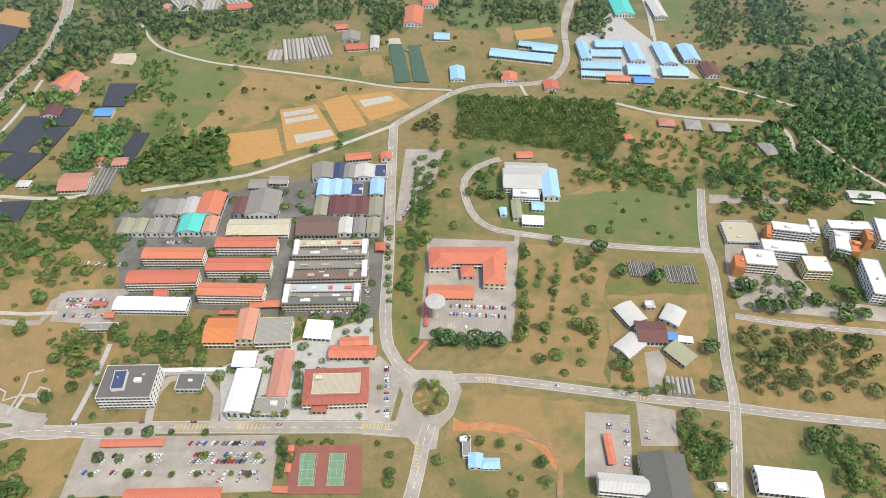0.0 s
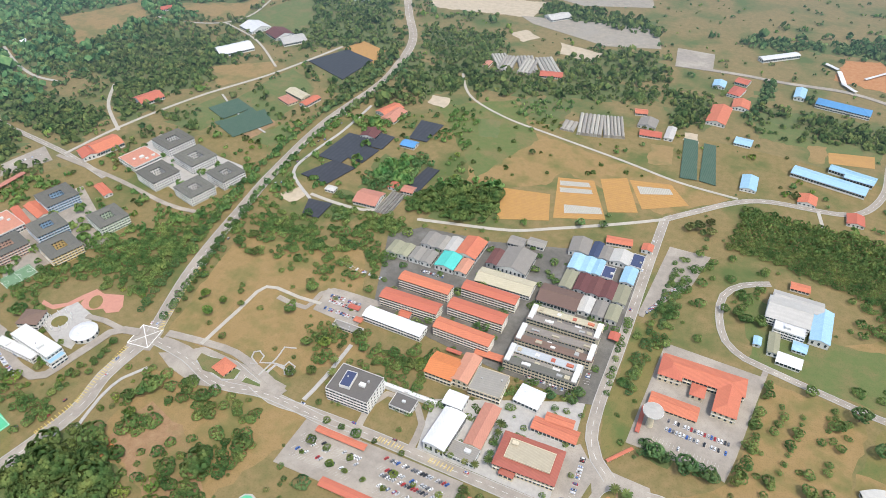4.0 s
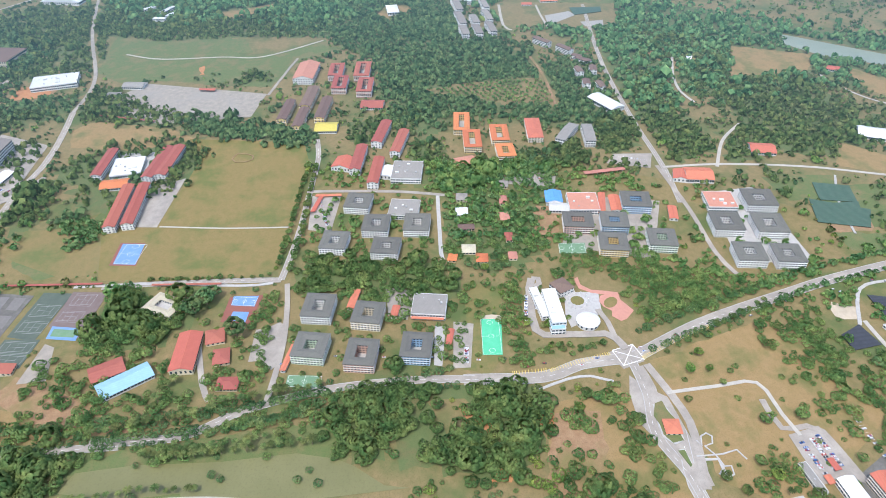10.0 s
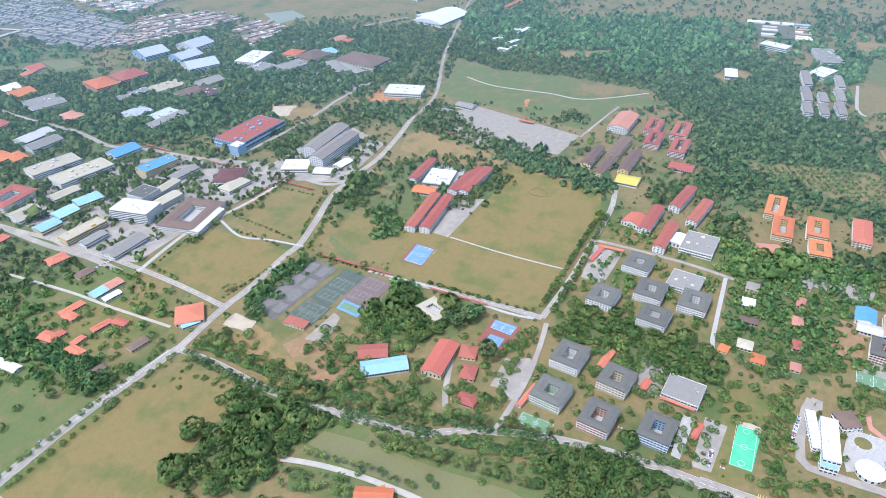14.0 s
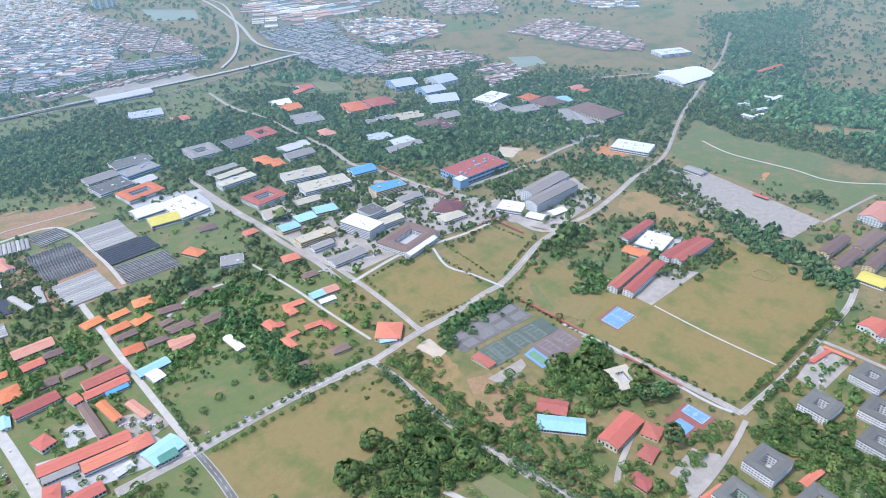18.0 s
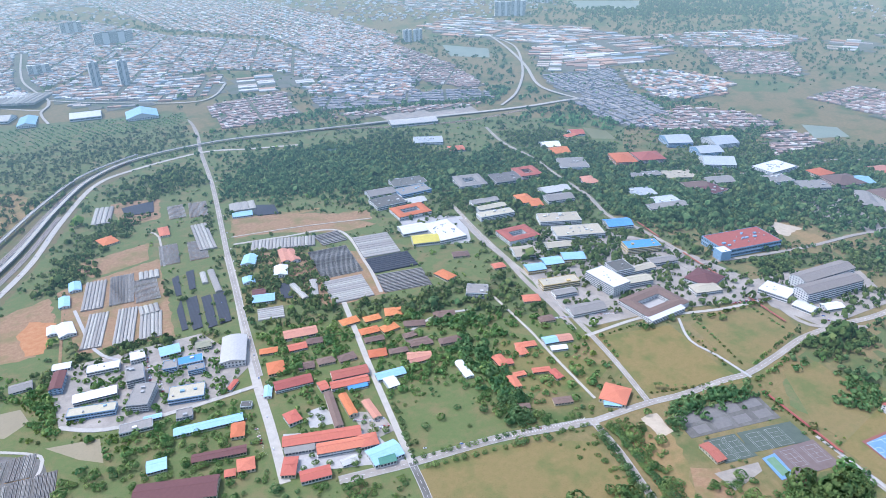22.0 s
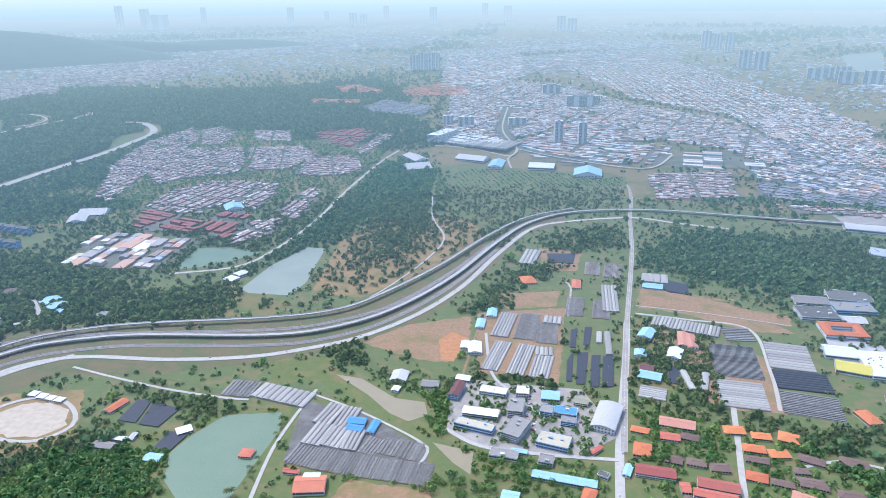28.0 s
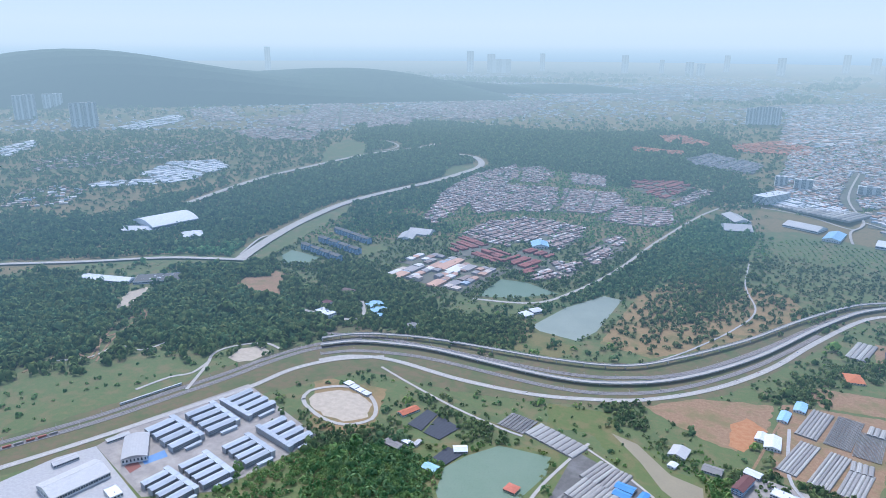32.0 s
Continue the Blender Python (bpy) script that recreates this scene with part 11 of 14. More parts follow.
wood("far", 14, 16, 0.9, (3905.4, -4429.6), (3076.4, -4637.2), (2074, -4525.1), (1266.8, -3787.9), (1170.9, -3310.8), (1475.9, -3468), (1628.1, -2960.2), (1712.7, -2511.8), (2002.1, -2187.2))
wood("olive", 12.9, 10, 0.74, (448.5, -1244.8), (467.5, -1731.3), (434.6, -2030.4), (273.2, -1805), (118.3, -1709.2), (282.1, -1303.6))
wood("olive", 11.2, 8, 0.68, (305.9, -2077.8), (-274.6, -2136.5), (-269.5, -1929.1), (-27.1, -1880.9), (122.1, -1718.5))
wood("leaf", 7.7, 10, 0.90, (141.1, -1601.7), (34.2, -1788.2), (17.3, -1739.6), (80.4, -1545.9))
wood("dark", 7.7, 10, 0.45, (-256.1, -1563.7), (-516.7, -1731.6), (-670.7, -1662.2), (-551.5, -1341.5), (-408, -1383.7), (-256.1, -1464.2))
wood("leaf", 8.6, 10, 0.68, (-28.2, -1642.2), (-236.1, -1757.3), (-218.1, -1579.3), (-55.3, -1521.8))
wood("dark", 9, 11, 0.95, (625.2, -642.5), (581.7, -722.2), (493.3, -695), (435.9, -602.8), (593.9, -582.4))
wood("leaf", 9, 10, 0.95, (572.6, -523.6), (648.4, -615.1), (634.6, -681.5), (547.7, -685.8), (468.7, -656.6), (439.7, -616.7))
wood("leaf", 7.7, 9, 0.87, (693.3, -645.4), (650.3, -675), (573.3, -585), (635.3, -577))
wood("leaf", 7.7, 8, 0.87, (656.6, -865.8), (520.9, -848.5), (424.5, -820.7), (419.1, -770), (461.1, -750.9), (506, -802.8), (582.8, -824.5))
wood("leaf", 7.7, 9, 0.80, (489.5, -695.5), (449.8, -713), (436.8, -644.3), (465.5, -640.6))
wood("palm", 8, 7, 0.7, (351.6, -771.6), (324.2, -789), (323.6, -681.1), (326.5, -616.9), (347, -614.3), (342.9, -690.2))
wood("leaf", 7.7, 9, 0.87, (344.7, -1019.6), (290.4, -1047.6), (260.5, -969.6), (302.5, -945.6))
wood("leaf", 7.7, 9, 0.87, (55.4, -1169), (111.7, -1187.6), (78.4, -1333.4), (-3.6, -1442.4), (-79.9, -1451.1), (39.3, -1278))
wood("leaf", 6.9, 8, 0.87, (77.9, -955), (-57.7, -937), (-57.4, -920.4), (75.8, -934.2))
wood("leaf", 7.7, 9, 0.87, (142.7, -895.5), (114.3, -950.5), (94.5, -797.2), (116.2, -781.1))
wood("leaf", 7.7, 9, 0.80, (160.9, -690.7), (65.9, -686.5), (63, -660.9), (149.3, -670.5))
wood("leaf", 6.9, 7, 0.74, (-184.5, -1428.6), (-203, -1430.7), (-149.2, -915.7), (-140.7, -914.6))
wood("leaf", 7.7, 8, 0.68, (-195.3, -1198.9), (-328.1, -1122.5), (-294, -966.3), (-165.5, -933.8))
wood("leaf", 8.6, 8, 0.68, (27.2, -743.9), (-111.7, -720.7), (-87.4, -580.4), (35.2, -632.5))
wood("leaf", 9.5, 10, 0.80, (-511.6, -1652.6), (-816.7, -1742.5), (-800.1, -1465.2), (-838, -1307.4), (-1032.5, -1356), (-1063.1, -1120.5), (-683.8, -1052.3), (-705.5, -1285.4), (-554.6, -1396.1))
wood("leaf", 9.5, 10, 0.80, (-1006.1, -1146.8), (-1313.4, -1086.7), (-1249.1, -796.8), (-1159, -727.4), (-985.4, -916), (-902, -1015.8))
wood("leaf", 9.5, 9, 0.80, (-845, 563.7), (-910.1, 685.8), (-902, 1101.8), (-730.5, 1179.8), (-595.4, 966.7), (-602.4, 895.4), (-778.7, 925.1), (-880.8, 942.4), (-795.2, 767), (-825.9, 641.3))
wood("leaf", 8.6, 9, 0.80, (-616.9, 1086.9), (-457.4, 1104.6), (-426.1, 953.9), (-522.2, 975.5))
wood("leaf", 7.7, 9, 0.94, (-472.4, 1309.7), (-229.8, 1299.3), (-211.2, 1240.5), (-441.5, 1243.6))
wood("leaf", 8.6, 9, 0.74, (-329.9, 1107.1), (-187.3, 1165.1), (-151.4, 1052), (-345.4, 980.7))
wood("leaf", 7.7, 8, 0.90, (-567, 708.6), (-602.3, 993.5), (-574.7, 987.3), (-545.9, 834.3), (-528.7, 548.6), (-523.1, 461.8), (-506.5, 427.9), (-520.1, 430.8))
wood("leaf", 7.7, 8, 0.90, (-489.7, 412.7), (-519.2, 538.8), (-521.4, 596.1), (-464.9, 555.5), (-458.2, 476), (-413.5, 458.2), (-334.8, 536.6), (-257.8, 643.8), (-246.7, 624.4), (-392.5, 435.7))
wood("leaf", 8.6, 8, 0.80, (-404.2, 467.4), (-363.6, 450.7), (-303.4, 445.2), (-306.3, 430), (-366, 434.6))
wood("far", 13, 13, 0.7, (-1824.7, 387.4), (-1522.4, 809.2), (-1053.4, 1279.5), (-948.4, 1156.3), (-1050.8, 772.2), (-1028.7, 567.2), (-983.4, 483.9), (-1255.3, 526.5), (-1498.8, 410.6))
wood("olive", 10.3, 8, 0.74, (-1287.9, 667.7), (-1118.3, 885.2), (-927.2, 895.9), (-872.4, 758.2), (-971.8, 658.9), (-1117.5, 624.6))
wood("far", 14, 15, 0.8, (-1957.5, -636.9), (-2047, 135.5), (-1741, 193.7), (-1548.3, -5.5), (-1662.2, -429.8))
wood("far", 15, 15, 0.5, (-2047, 135.5), (-2228.5, 626.9), (-1908.1, 781.2), (-1312.8, 591.3), (-1436.5, 453), (-1523, 357.3))
wood("far", 17, 13, 0.12, (859.9, -4321), (277, -4982.4), (-1016.6, -4233.1), (-1789.1, -2881.1), (-1581.2, -2131.3), (-1008.8, -1940.2), (-356.2, -2392.4), (199.4, -2715.9), (627.4, -2929.2))
wood("far", 16, 15, 0.7, (-1376.7, -1842.3), (-1494.3, -1482), (-1308.2, -1385.6), (-1225, -1546.3), (-1192.4, -1697.5))
wood("far", 16, 15, 0.6, (-3499.1, -4155.8), (-4371.6, -3203.1), (-3695.3, -2681.9), (-2744, -3232.7))
wood("leaf", 10.3, 10, 0.80, (457.1, -1908.8), (416.6, -2404.9), (326.8, -2291.9), (245.6, -1810.6), (281.9, -1553.8), (321.1, -1446.3), (379.4, -1443.9))
wood("bush", 24, 6, 0.4, (73.1, 487.9), (156.2, 483.2), (134.7, 323.4), (-10.6, 335), (58.7, 365.9))
wood("bush", 22, 6, 0.45, (-396.4, 375.3), (-209.1, 376), (-195.9, 328.4), (-272.2, 275.6), (-346, 275.6))
wood("bush", 22, 6, 0.5, (-51.2, 507.6), (-17, 509), (-18.9, 364.3), (-39.8, 351.5))
wood("bush", 20, 6, 0.45, (128.6, 589.1), (276.2, 585.9), (253.5, 495.3), (119.3, 502.1))
wood("bush", 22, 6, 0.4, (-378.7, 822.8), (-70.2, 766.8), (-71.8, 695.3), (-214, 688.2), (-305.9, 631.7))
wood("bush", 20, 6, 0.5, (-434.8, 451.2), (-301.8, 441.4), (-291.5, 412.9), (-343, 377.4), (-396.4, 375.3))
wood("leaf", 15.5, 8, 0.61, (-61.1, 643.4), (3.9, 657.7), (56.4, 649), (23, 510.7), (-28.4, 508.5))
wood("bush", 24, 6, 0.4, (-445.9, 277.8), (-490.3, 434.8), (-349, 473.1), (-260.9, 341.8), (-308.7, 288.4))
wood("leaf", 17.2, 9, 0.61, (-410.5, 164.7), (-425.8, 236.7), (-284.6, 268.3), (-297, 138.2))
wood("bush", 20, 7, 0.5, (-527.5, 420.6), (-542.3, 633.4), (-467.4, 709.8), (-319.9, 562.9), (-349, 473.1), (-490.3, 434.8))
wood("leaf", 12.0, 9, 0.68, (-487.6, 508.8), (-460.3, 526.6), (-344.2, 538.2), (-321.3, 558.6), (-319.5, 515.3), (-414.8, 483.8))
wood("bush", 20, 7, 0.35, (1350.7, -463.4), (1134.2, -740.4), (966.5, -706), (1079.1, -349.9))
wood("bush", 18, 8, 0.5, (820.3, -794.9), (698.7, -826.4), (588.9, -682.8), (625.2, -642.5), (693.3, -645.4))
wood("bush", 16, 7, 0.6, (625, -878.6), (414.6, -931.9), (317.9, -873.8), (425.7, -844.1))
wood("leaf", 10.3, 9, 0.74, (832.3, -696.1), (666.7, -639.5), (547.7, -685.8), (615.8, -756.6), (631, -704), (729.4, -676.7))
wood("dark", 12.0, 9, 0.45, (-265.8, -1760.5), (-660.1, -1669.3), (-553.5, -1347.4), (-240.1, -1435))
lay("car_park", 0.2895, (-43.3, 335), (-22.1, 331.8), (8.2, 331.7), (16.6, 313.8), (10, 290.1), (-0.6, 277.4), (-2.7, 260.6), (-15.3, 257.9), (-24.4, 268.9), (-59.6, 270.6), (-60.7, 280.3), (-34.9, 283.6), (-30.3, 306.9), (-37.9, 325.6))
island(15.5, (-8.5, 303.9))
water_tower((-7.6, 390))
rotunda(12, (-513.2, 240))
plaza_ring(14, (-550.6, 240.6))
court_lines(-95.4, 240.8, 11.3, 25.2, 1.8, 0)
court_lines(-74.5, 241.9, 12.1, 25.2, 1.8, 0)
court_lines(-511.9, 132.4, 19.5, 52.8, 81.6, 0, "line", "field")
court_lines(-730.8, -277.9, 26.1, 39.7, 78.4, 0, "line", "field")
court_lines(-614.9, -131.3, 25.9, 13.5, 75.9, 0, "line", "field")
court_lines(-481.4, -64.3, 33.4, 14.1, 78, 0, "line", "field")
court_lines(-646.4, 265.2, 32.3, 19.2, 80.3, 0, "line", "field")
barracks(835, -648.3, 56.9, 85.1, -95.1, 9, -1)
barracks(846, -583.6, 52.9, 87.7, -98.7, 9, 1)
barracks(856.8, -521.1, 51.8, 91.7, -94.6, 9, 1)
barracks(716.8, -621.1, 47.5, 89.3, -96.9, 9, -1)
barracks(725.7, -556.5, 48.5, 72.9, -98, 9, 1)
barracks(736.2, -489.7, 46.9, 77.3, -97.3, 9, 1)
barracks(744.9, -436.5, 44.1, 78.2, -93.6, 9, 1)
# White saw-tooth warehouse roofs, made from greenhouse bays and labelled as such.
tunnel(225.1, -2824.9, 292.1, 159.7, 156.7, 16, "film", 8)
building("flat", "slate", "white", -632.5, -1326.3, 81.1, 49.7, 170.7, 8, 2)
building("flat", "slate", "white", -543, -1242.1, 68, 50.2, -180, 8, 2)
building("hip", "red", "cream", -1179, -1425.2, 43.4, 22.8, -169.7, 5, 1)
hatch(5, 2.6, "yellow_line", (-453.8, 180.5), (-461.2, 217.5), (-466, 248.3))
hatch(5, 2.6, "yellow_line", (-454.4, 278.7), (-469.4, 316.2), (-486.7, 367.2))
hatch(5, 2.6, "yellow_line", (-456.5, 142.2), (-454.7, 177.8))
hatch(4, 3, "line", (-345.1, -513.3), (-403.3, -500.3), (-463.5, -488.9))
hatch(5, 2.2, "yellow_line", (29, 324.6), (45.1, 324.1))
hatch(5, 2.2, "yellow_line", (-60.4, 277.3), (-38.7, 277.1))
hatch(4, 2.4, "yellow_line", (-17.3, 264.8), (-17.1, 244.2))
hatch(5, 2.4, "yellow_line", (-154.8, 273.7), (-133.4, 274.4))
hatch(5, 2.4, "yellow_line", (-201.7, 271.6), (-178.4, 272.9))
hatch(5, 2.4, "yellow_line", (156.8, 311.2), (166.5, 310))
wood("leaf", 11.2, 9, 0.58, (1463.5, -1176), (1051.7, -1319.7), (577.5, -1549.4), (561.6, -2523.8), (1386.8, -3094.5), (1625.4, -2729.2), (1660.5, -2085.5), (1607, -1483.1))
wood("leaf", 9.5, 9, 0.68, (1085.1, -1138.7), (613.5, -1425.7), (546.2, -1624.2), (463.5, -2137.4), (578.5, -2511.7), (594.1, -1590.1), (952.4, -1335.3))
wood("leaf", 12.0, 8, 0.55, (-335.9, 504), (-233.1, 548.8), (-65.1, 610.8), (-56.5, 388.2), (-67.1, 338.8), (-282, 379.7))
wood("leaf", 11.2, 7, 0.64, (-301.5, 360), (-204, 357.5), (-177.5, 329.1), (-169.2, 279.1), (-221.6, 279.8), (-273.2, 278.1))
wood("leaf", 10.3, 6, 0.61, (-161.6, 384.2), (-52.5, 388.3), (-50.1, 283.1), (-113, 281))
wood("leaf", 10.3, 8, 0.61, (-619.6, -85.8), (-586.9, 139.2), (-453.3, 103), (-468.2, -80.4))
wood("leaf", 10.3, 8, 0.64, (-913.9, -44.5), (-867.7, 146.4), (-633.7, 96.2), (-686.2, -64.1))
wood("leaf", 10.3, 8, 0.58, (-828.5, 264.5), (-759.4, 422.1), (-618.4, 401.8), (-599.1, 345), (-631.7, 208.7))
wood("leaf", 12.0, 8, 0.58, (-803.8, 500), (-751.1, 603.7), (-566.8, 558.7), (-565.9, 483.8), (-698.2, 461.5))
wood("leaf", 11.2, 9, 0.61, (-561.5, -181.5), (-561, -76.3), (-454.5, -81), (-461.9, -145.7))
wood("leaf", 11.2, 8, 0.61, (-562, -279.7), (-530.2, -204.9), (-465.1, -155.5), (-454.5, -202.2), (-488, -266.8))
wood("leaf", 11.2, 9, 0.58, (-793, -976.6), (-933.5, -771.8), (-913.7, -574.7), (-746.3, -613.2), (-577.8, -672.5), (-626.1, -904.3))
wood("leaf", 11.2, 9, 0.55, (-924.3, -630.7), (-1094.2, -545.9), (-1048.6, -453.4), (-882.5, -486.9))
wood("leaf", 10.3, 8, 0.61, (-153, -777.7), (-293.3, -703.5), (-246.6, -536), (-126.1, -587))
wood("leaf", 10.3, 9, 0.61, (-978.1, -437.4), (-1073.6, -269.3), (-881.8, -238), (-803.3, -326.3))
wood("leaf", 11.2, 9, 0.61, (-501.1, -313.3), (-563, -162.1), (-481, -130.1), (-458.1, -220.2))
wood("leaf", 10.3, 8, 0.58, (114.3, -950.5), (-143.9, -931.1), (-122.7, -705.5), (44.3, -684))
wood("leaf", 10.3, 9, 0.64, (1417.8, -1177.2), (1142.4, -1200.2), (859.1, -1205.7), (1111.8, -1395.3), (1327.6, -1305.3))
wood("leaf", 10.3, 9, 0.61, (-544.3, -1443.8), (-734.8, -1400), (-958.5, -1251.5), (-922.7, -1006.4), (-669.8, -1029.1), (-501, -1198))

# ---- the white teaching complex and its trees ----
building("flat", "white", "cream", 298.3, 463.3, 28.9, 20.6, -5.1, 13, 4)
building("flat", "orange_roof", "orange", 277.2, 456.8, 9.6, 16.5, -11, 13.5, 0)
building("flat", "white", "white", 326.3, 479.4, 40.8, 14.7, -6.4, 13, 4)
building("flat", "white", "white", 342.8, 507.3, 35.9, 11.8, -8.2, 13, 4)
building("flat", "orange_roof", "orange", 318.5, 500.3, 4.7, 19.7, -17.6, 13.5, 0)
building("flat", "white", "yellow", 349.4, 456.6, 23.4, 19.8, -1.3, 13, 4)
building("flat", "white", "white", 366.5, 510, 8, 20.2, -9.5, 13, 4)
building("flat", "white", "white", 387, 490, 14.1, 27.8, -17, 13, 4)
building("flat", "white", "white", 403.1, 513.3, 41.4, 11.7, -2.2, 13, 4)
building("flat", "orange_roof", "orange", 395.3, 481.5, 7.1, 16.1, -10.2, 13.5, 0)
building("flat", "orange_roof", "orange", 416.7, 498.9, 6.2, 16.2, -12.7, 13.5, 0)
building("flat", "white", "white", 398.7, 441.9, 15.4, 45.4, -8, 13, 4)
building("flat", "white", "white", 437.3, 507.4, 16.4, 33.3, -11.7, 13, 4)
building("canopy", "white", "white", 453.3, 579, 37.4, 5, -3.3, 3, 1)
building("canopy", "white", "white", 442.4, 563.4, 22, 4, -4.7, 3, 1)
tree(275.2, 431.5, 13, "dark")
tree(285.5, 409.1, 13, "dark")
tree(298.5, 406.9, 13, "dark")
tree(314.9, 410.2, 13, "dark")
tree(337.1, 417.9, 13, "dark")
tree(379.7, 476.5, 13, "dark")
tree(327.6, 530.6, 13, "dark")
tree(389.8, 560.3, 13, "dark")
tree(356.1, 398.5, 12, "leaf")
tree(374.7, 403.2, 12, "leaf")
tree(389.9, 469.2, 12, "leaf")
tree(324.9, 429.9, 12, "leaf")
tree(291, 541.4, 12, "leaf")
tree(325.3, 561.2, 12, "leaf")
tree(374.9, 569.1, 12, "leaf")
tree(401.8, 557.2, 12, "leaf")
tree(422.4, 534.6, 12, "leaf")
tree(370.8, 424.7, 12, "leaf")
wood("leaf", 9, 9, 0.6, (286, 576.6), (393.2, 586.2), (433, 578.3), (386.3, 551), (324.4, 542.9), (280.9, 534.8))

# ---- groves by the pond ----
wood("grove", 13, 16, 0.9, (-471.9, -24.7), (-487.9, -3.6), (-477.7, 39.8), (-443.9, 38.9), (-421.4, 21.3), (-371.7, -5.6), (-386.9, -34.2), (-426.9, -37.4))
wood("grove", 13, 17, 0.92, (-450.1, 93.6), (-432.9, 165.8), (-402.6, 166.4), (-349.5, 142.5), (-343.4, 119.3), (-348.3, 67.1), (-383, 68.3), (-412, 93))
wood("grove", 13, 14, 0.6, (-427.1, 25), (-409.2, 69.4), (-366.9, 69.4), (-352, 55.5), (-381, 21.7))
wood("deep", 13, 14, 0.7, (-492.2, 19.6), (-469.4, 107.4), (-432, 98.4), (-449, 34.4))
wood("deep", 13, 13, 0.6, (-326.3, 175.9), (-321.1, 211.3), (-294.6, 201.2), (-292.8, 171.9))
wood("light", 10, 10, 0.7, (-365.6, 132.1), (-350.5, 158.9), (-321.8, 153), (-321.7, 117))
wood("leaf", 9, 9, 0.75, (-461.1, -193.5), (-452.5, -106.2), (-443.2, -46), (-415.1, -51), (-427, -120.9), (-437.6, -191.3))
wood("leaf", 9, 10, 0.7, (-469.6, -268), (-437.6, -191.3), (-410.2, -139.3), (-394.9, -165.6), (-425.3, -260))
tree_row("palm", 8, 7, (-414.8, -206.8), (-406.2, -166.3), (-405.4, -120.8), (-403.7, -44.7))
tree_row("palm", 8, 7, (-462.6, -207.6), (-493.4, -201.3), (-502.8, -187.4))
lay("clay_patch", 0.1700, (-423.5, 83.9), (-409, 113.2), (-381, 100.5), (-393.5, 82.6))
lay("clay_patch", 0.1705, (-404.9, 154.7), (-401, 167), (-389.4, 167.2), (-384.9, 155.4), (-391.8, 151.1))
lay("bare_soil", 0.1310, (-401.3, 170.5), (-395.7, 210.2), (-354.4, 207.5), (-295.9, 165.6), (-297.7, 139.5), (-342.7, 144.2))
lay("clay_patch", 0.1715, (-350.6, 100.8), (-348, 118.2), (-335.2, 111.4), (-336.9, 91.6))
lay("line_marking", 0.4820, (-470.3, 251.5), (-475.1, 276), (-474.1, 276.1), (-469.4, 251.6))
lay("line_marking", 0.4825, (-475.1, 276), (-452.1, 280.2), (-451.9, 279.4), (-474.8, 275.2))
lay("line_marking", 0.4830, (-452.1, 280.2), (-447.2, 255.3), (-448, 255.3), (-453, 280.2))
lay("line_marking", 0.4835, (-447.2, 255.3), (-469.7, 251.1), (-469.9, 251.9), (-447.3, 256))
lay("line_marking", 0.4840, (-470, 251.4), (-452.4, 280.3), (-451.8, 280), (-469.4, 251.1))
lay("line_marking", 0.4845, (-475.2, 275.8), (-474.9, 276.6), (-447, 255.7), (-447.3, 255))
median((-394.9, 263.8), (-394.7, 274.1), (-374, 277.3), (-351.5, 275.8), (-347.8, 265.6), (-357.3, 257.8), (-372.4, 259.6))
lay("car_park", 0.2950, (-434.2, 256.2), (-418.1, 265.4), (-401.5, 282), (-336.8, 282.9), (-303.6, 280.7), (-302.5, 264.9), (-347.5, 253.8), (-377.7, 243.3), (-412.6, 247.9))
median((-342.2, 266.1), (-342.1, 270.7), (-327.1, 271.6), (-325.5, 268.4))
lay("pavement", 0.2755, (-266.1, 181.4), (-260.6, 183.9), (-256.3, 182.5), (-255.1, 177.9), (-257.8, 173.2), (-262.9, 171.6), (-267, 173.2), (-268.1, 177.2))
# A round teal pool, laid in the turf material under a pitch label.
sheet("court", "turf", 0.3760, "bright green artificial turf pitch", "sports court", (-264.9, 180.4), (-260.8, 182.3), (-257.5, 181.2), (-256.5, 178), (-258.6, 174.4), (-262.7, 173.2), (-265.7, 174.5), (-266.4, 177.5))
road("concrete", 1.4, False, (-349.6, 286), (-343.2, 288.3), (-353.2, 292.3), (-355.5, 298.4), (-351.4, 302.1), (-344, 298.9), (-342.4, 290.8), (-331.2, 296), (-319.8, 298), (-313.3, 290), (-308.2, 293.8), (-310.7, 302.2), (-319.2, 304), (-319.8, 298))
road("concrete", 1.4, False, (-333.4, 278.6), (-331.8, 302.3), (-334, 316.8), (-323.2, 320.7))

# ---- flats beyond the wood ----
building("gable", "taupe", "white", -1593.6, 288.6, 15.2, 89.7, 90.0, 13, 4)
building("gable", "taupe", "white", -1492.9, 278.7, 15.6, 80.6, 90.4, 13, 4)
building("gable", "taupe", "white", -1413.5, 272.4, 15.1, 57.1, 90.4, 13, 4)
building("gable", "taupe", "white", -1413.7, 301.2, 15.0, 57.1, 90.4, 13, 4)
building("gable", "taupe", "white", -1479.8, 308.2, 14.4, 54.2, 90.4, 13, 4)
building("gable", "taupe", "white", -1424.2, 332.9, 13.9, 64.4, 90.4, 13, 4)
building("gable", "taupe", "white", -1502.1, 341.2, 13.3, 70.1, 90.4, 13, 4)
building("gable", "taupe", "white", -1585.2, 351.7, 12.6, 72.6, 90.0, 13, 4)
building("flat", "white", "white", -1819.2, 242.3, 65.9, 33.9, 61.2, 12, 3)
building("flat", "white", "white", -1649.1, 326.6, 37.6, 65.3, 58.4, 9, 2)
building("flat", "grey", "white", -1770.1, 351.2, 46.2, 100.4, 97.2, 10, 2)
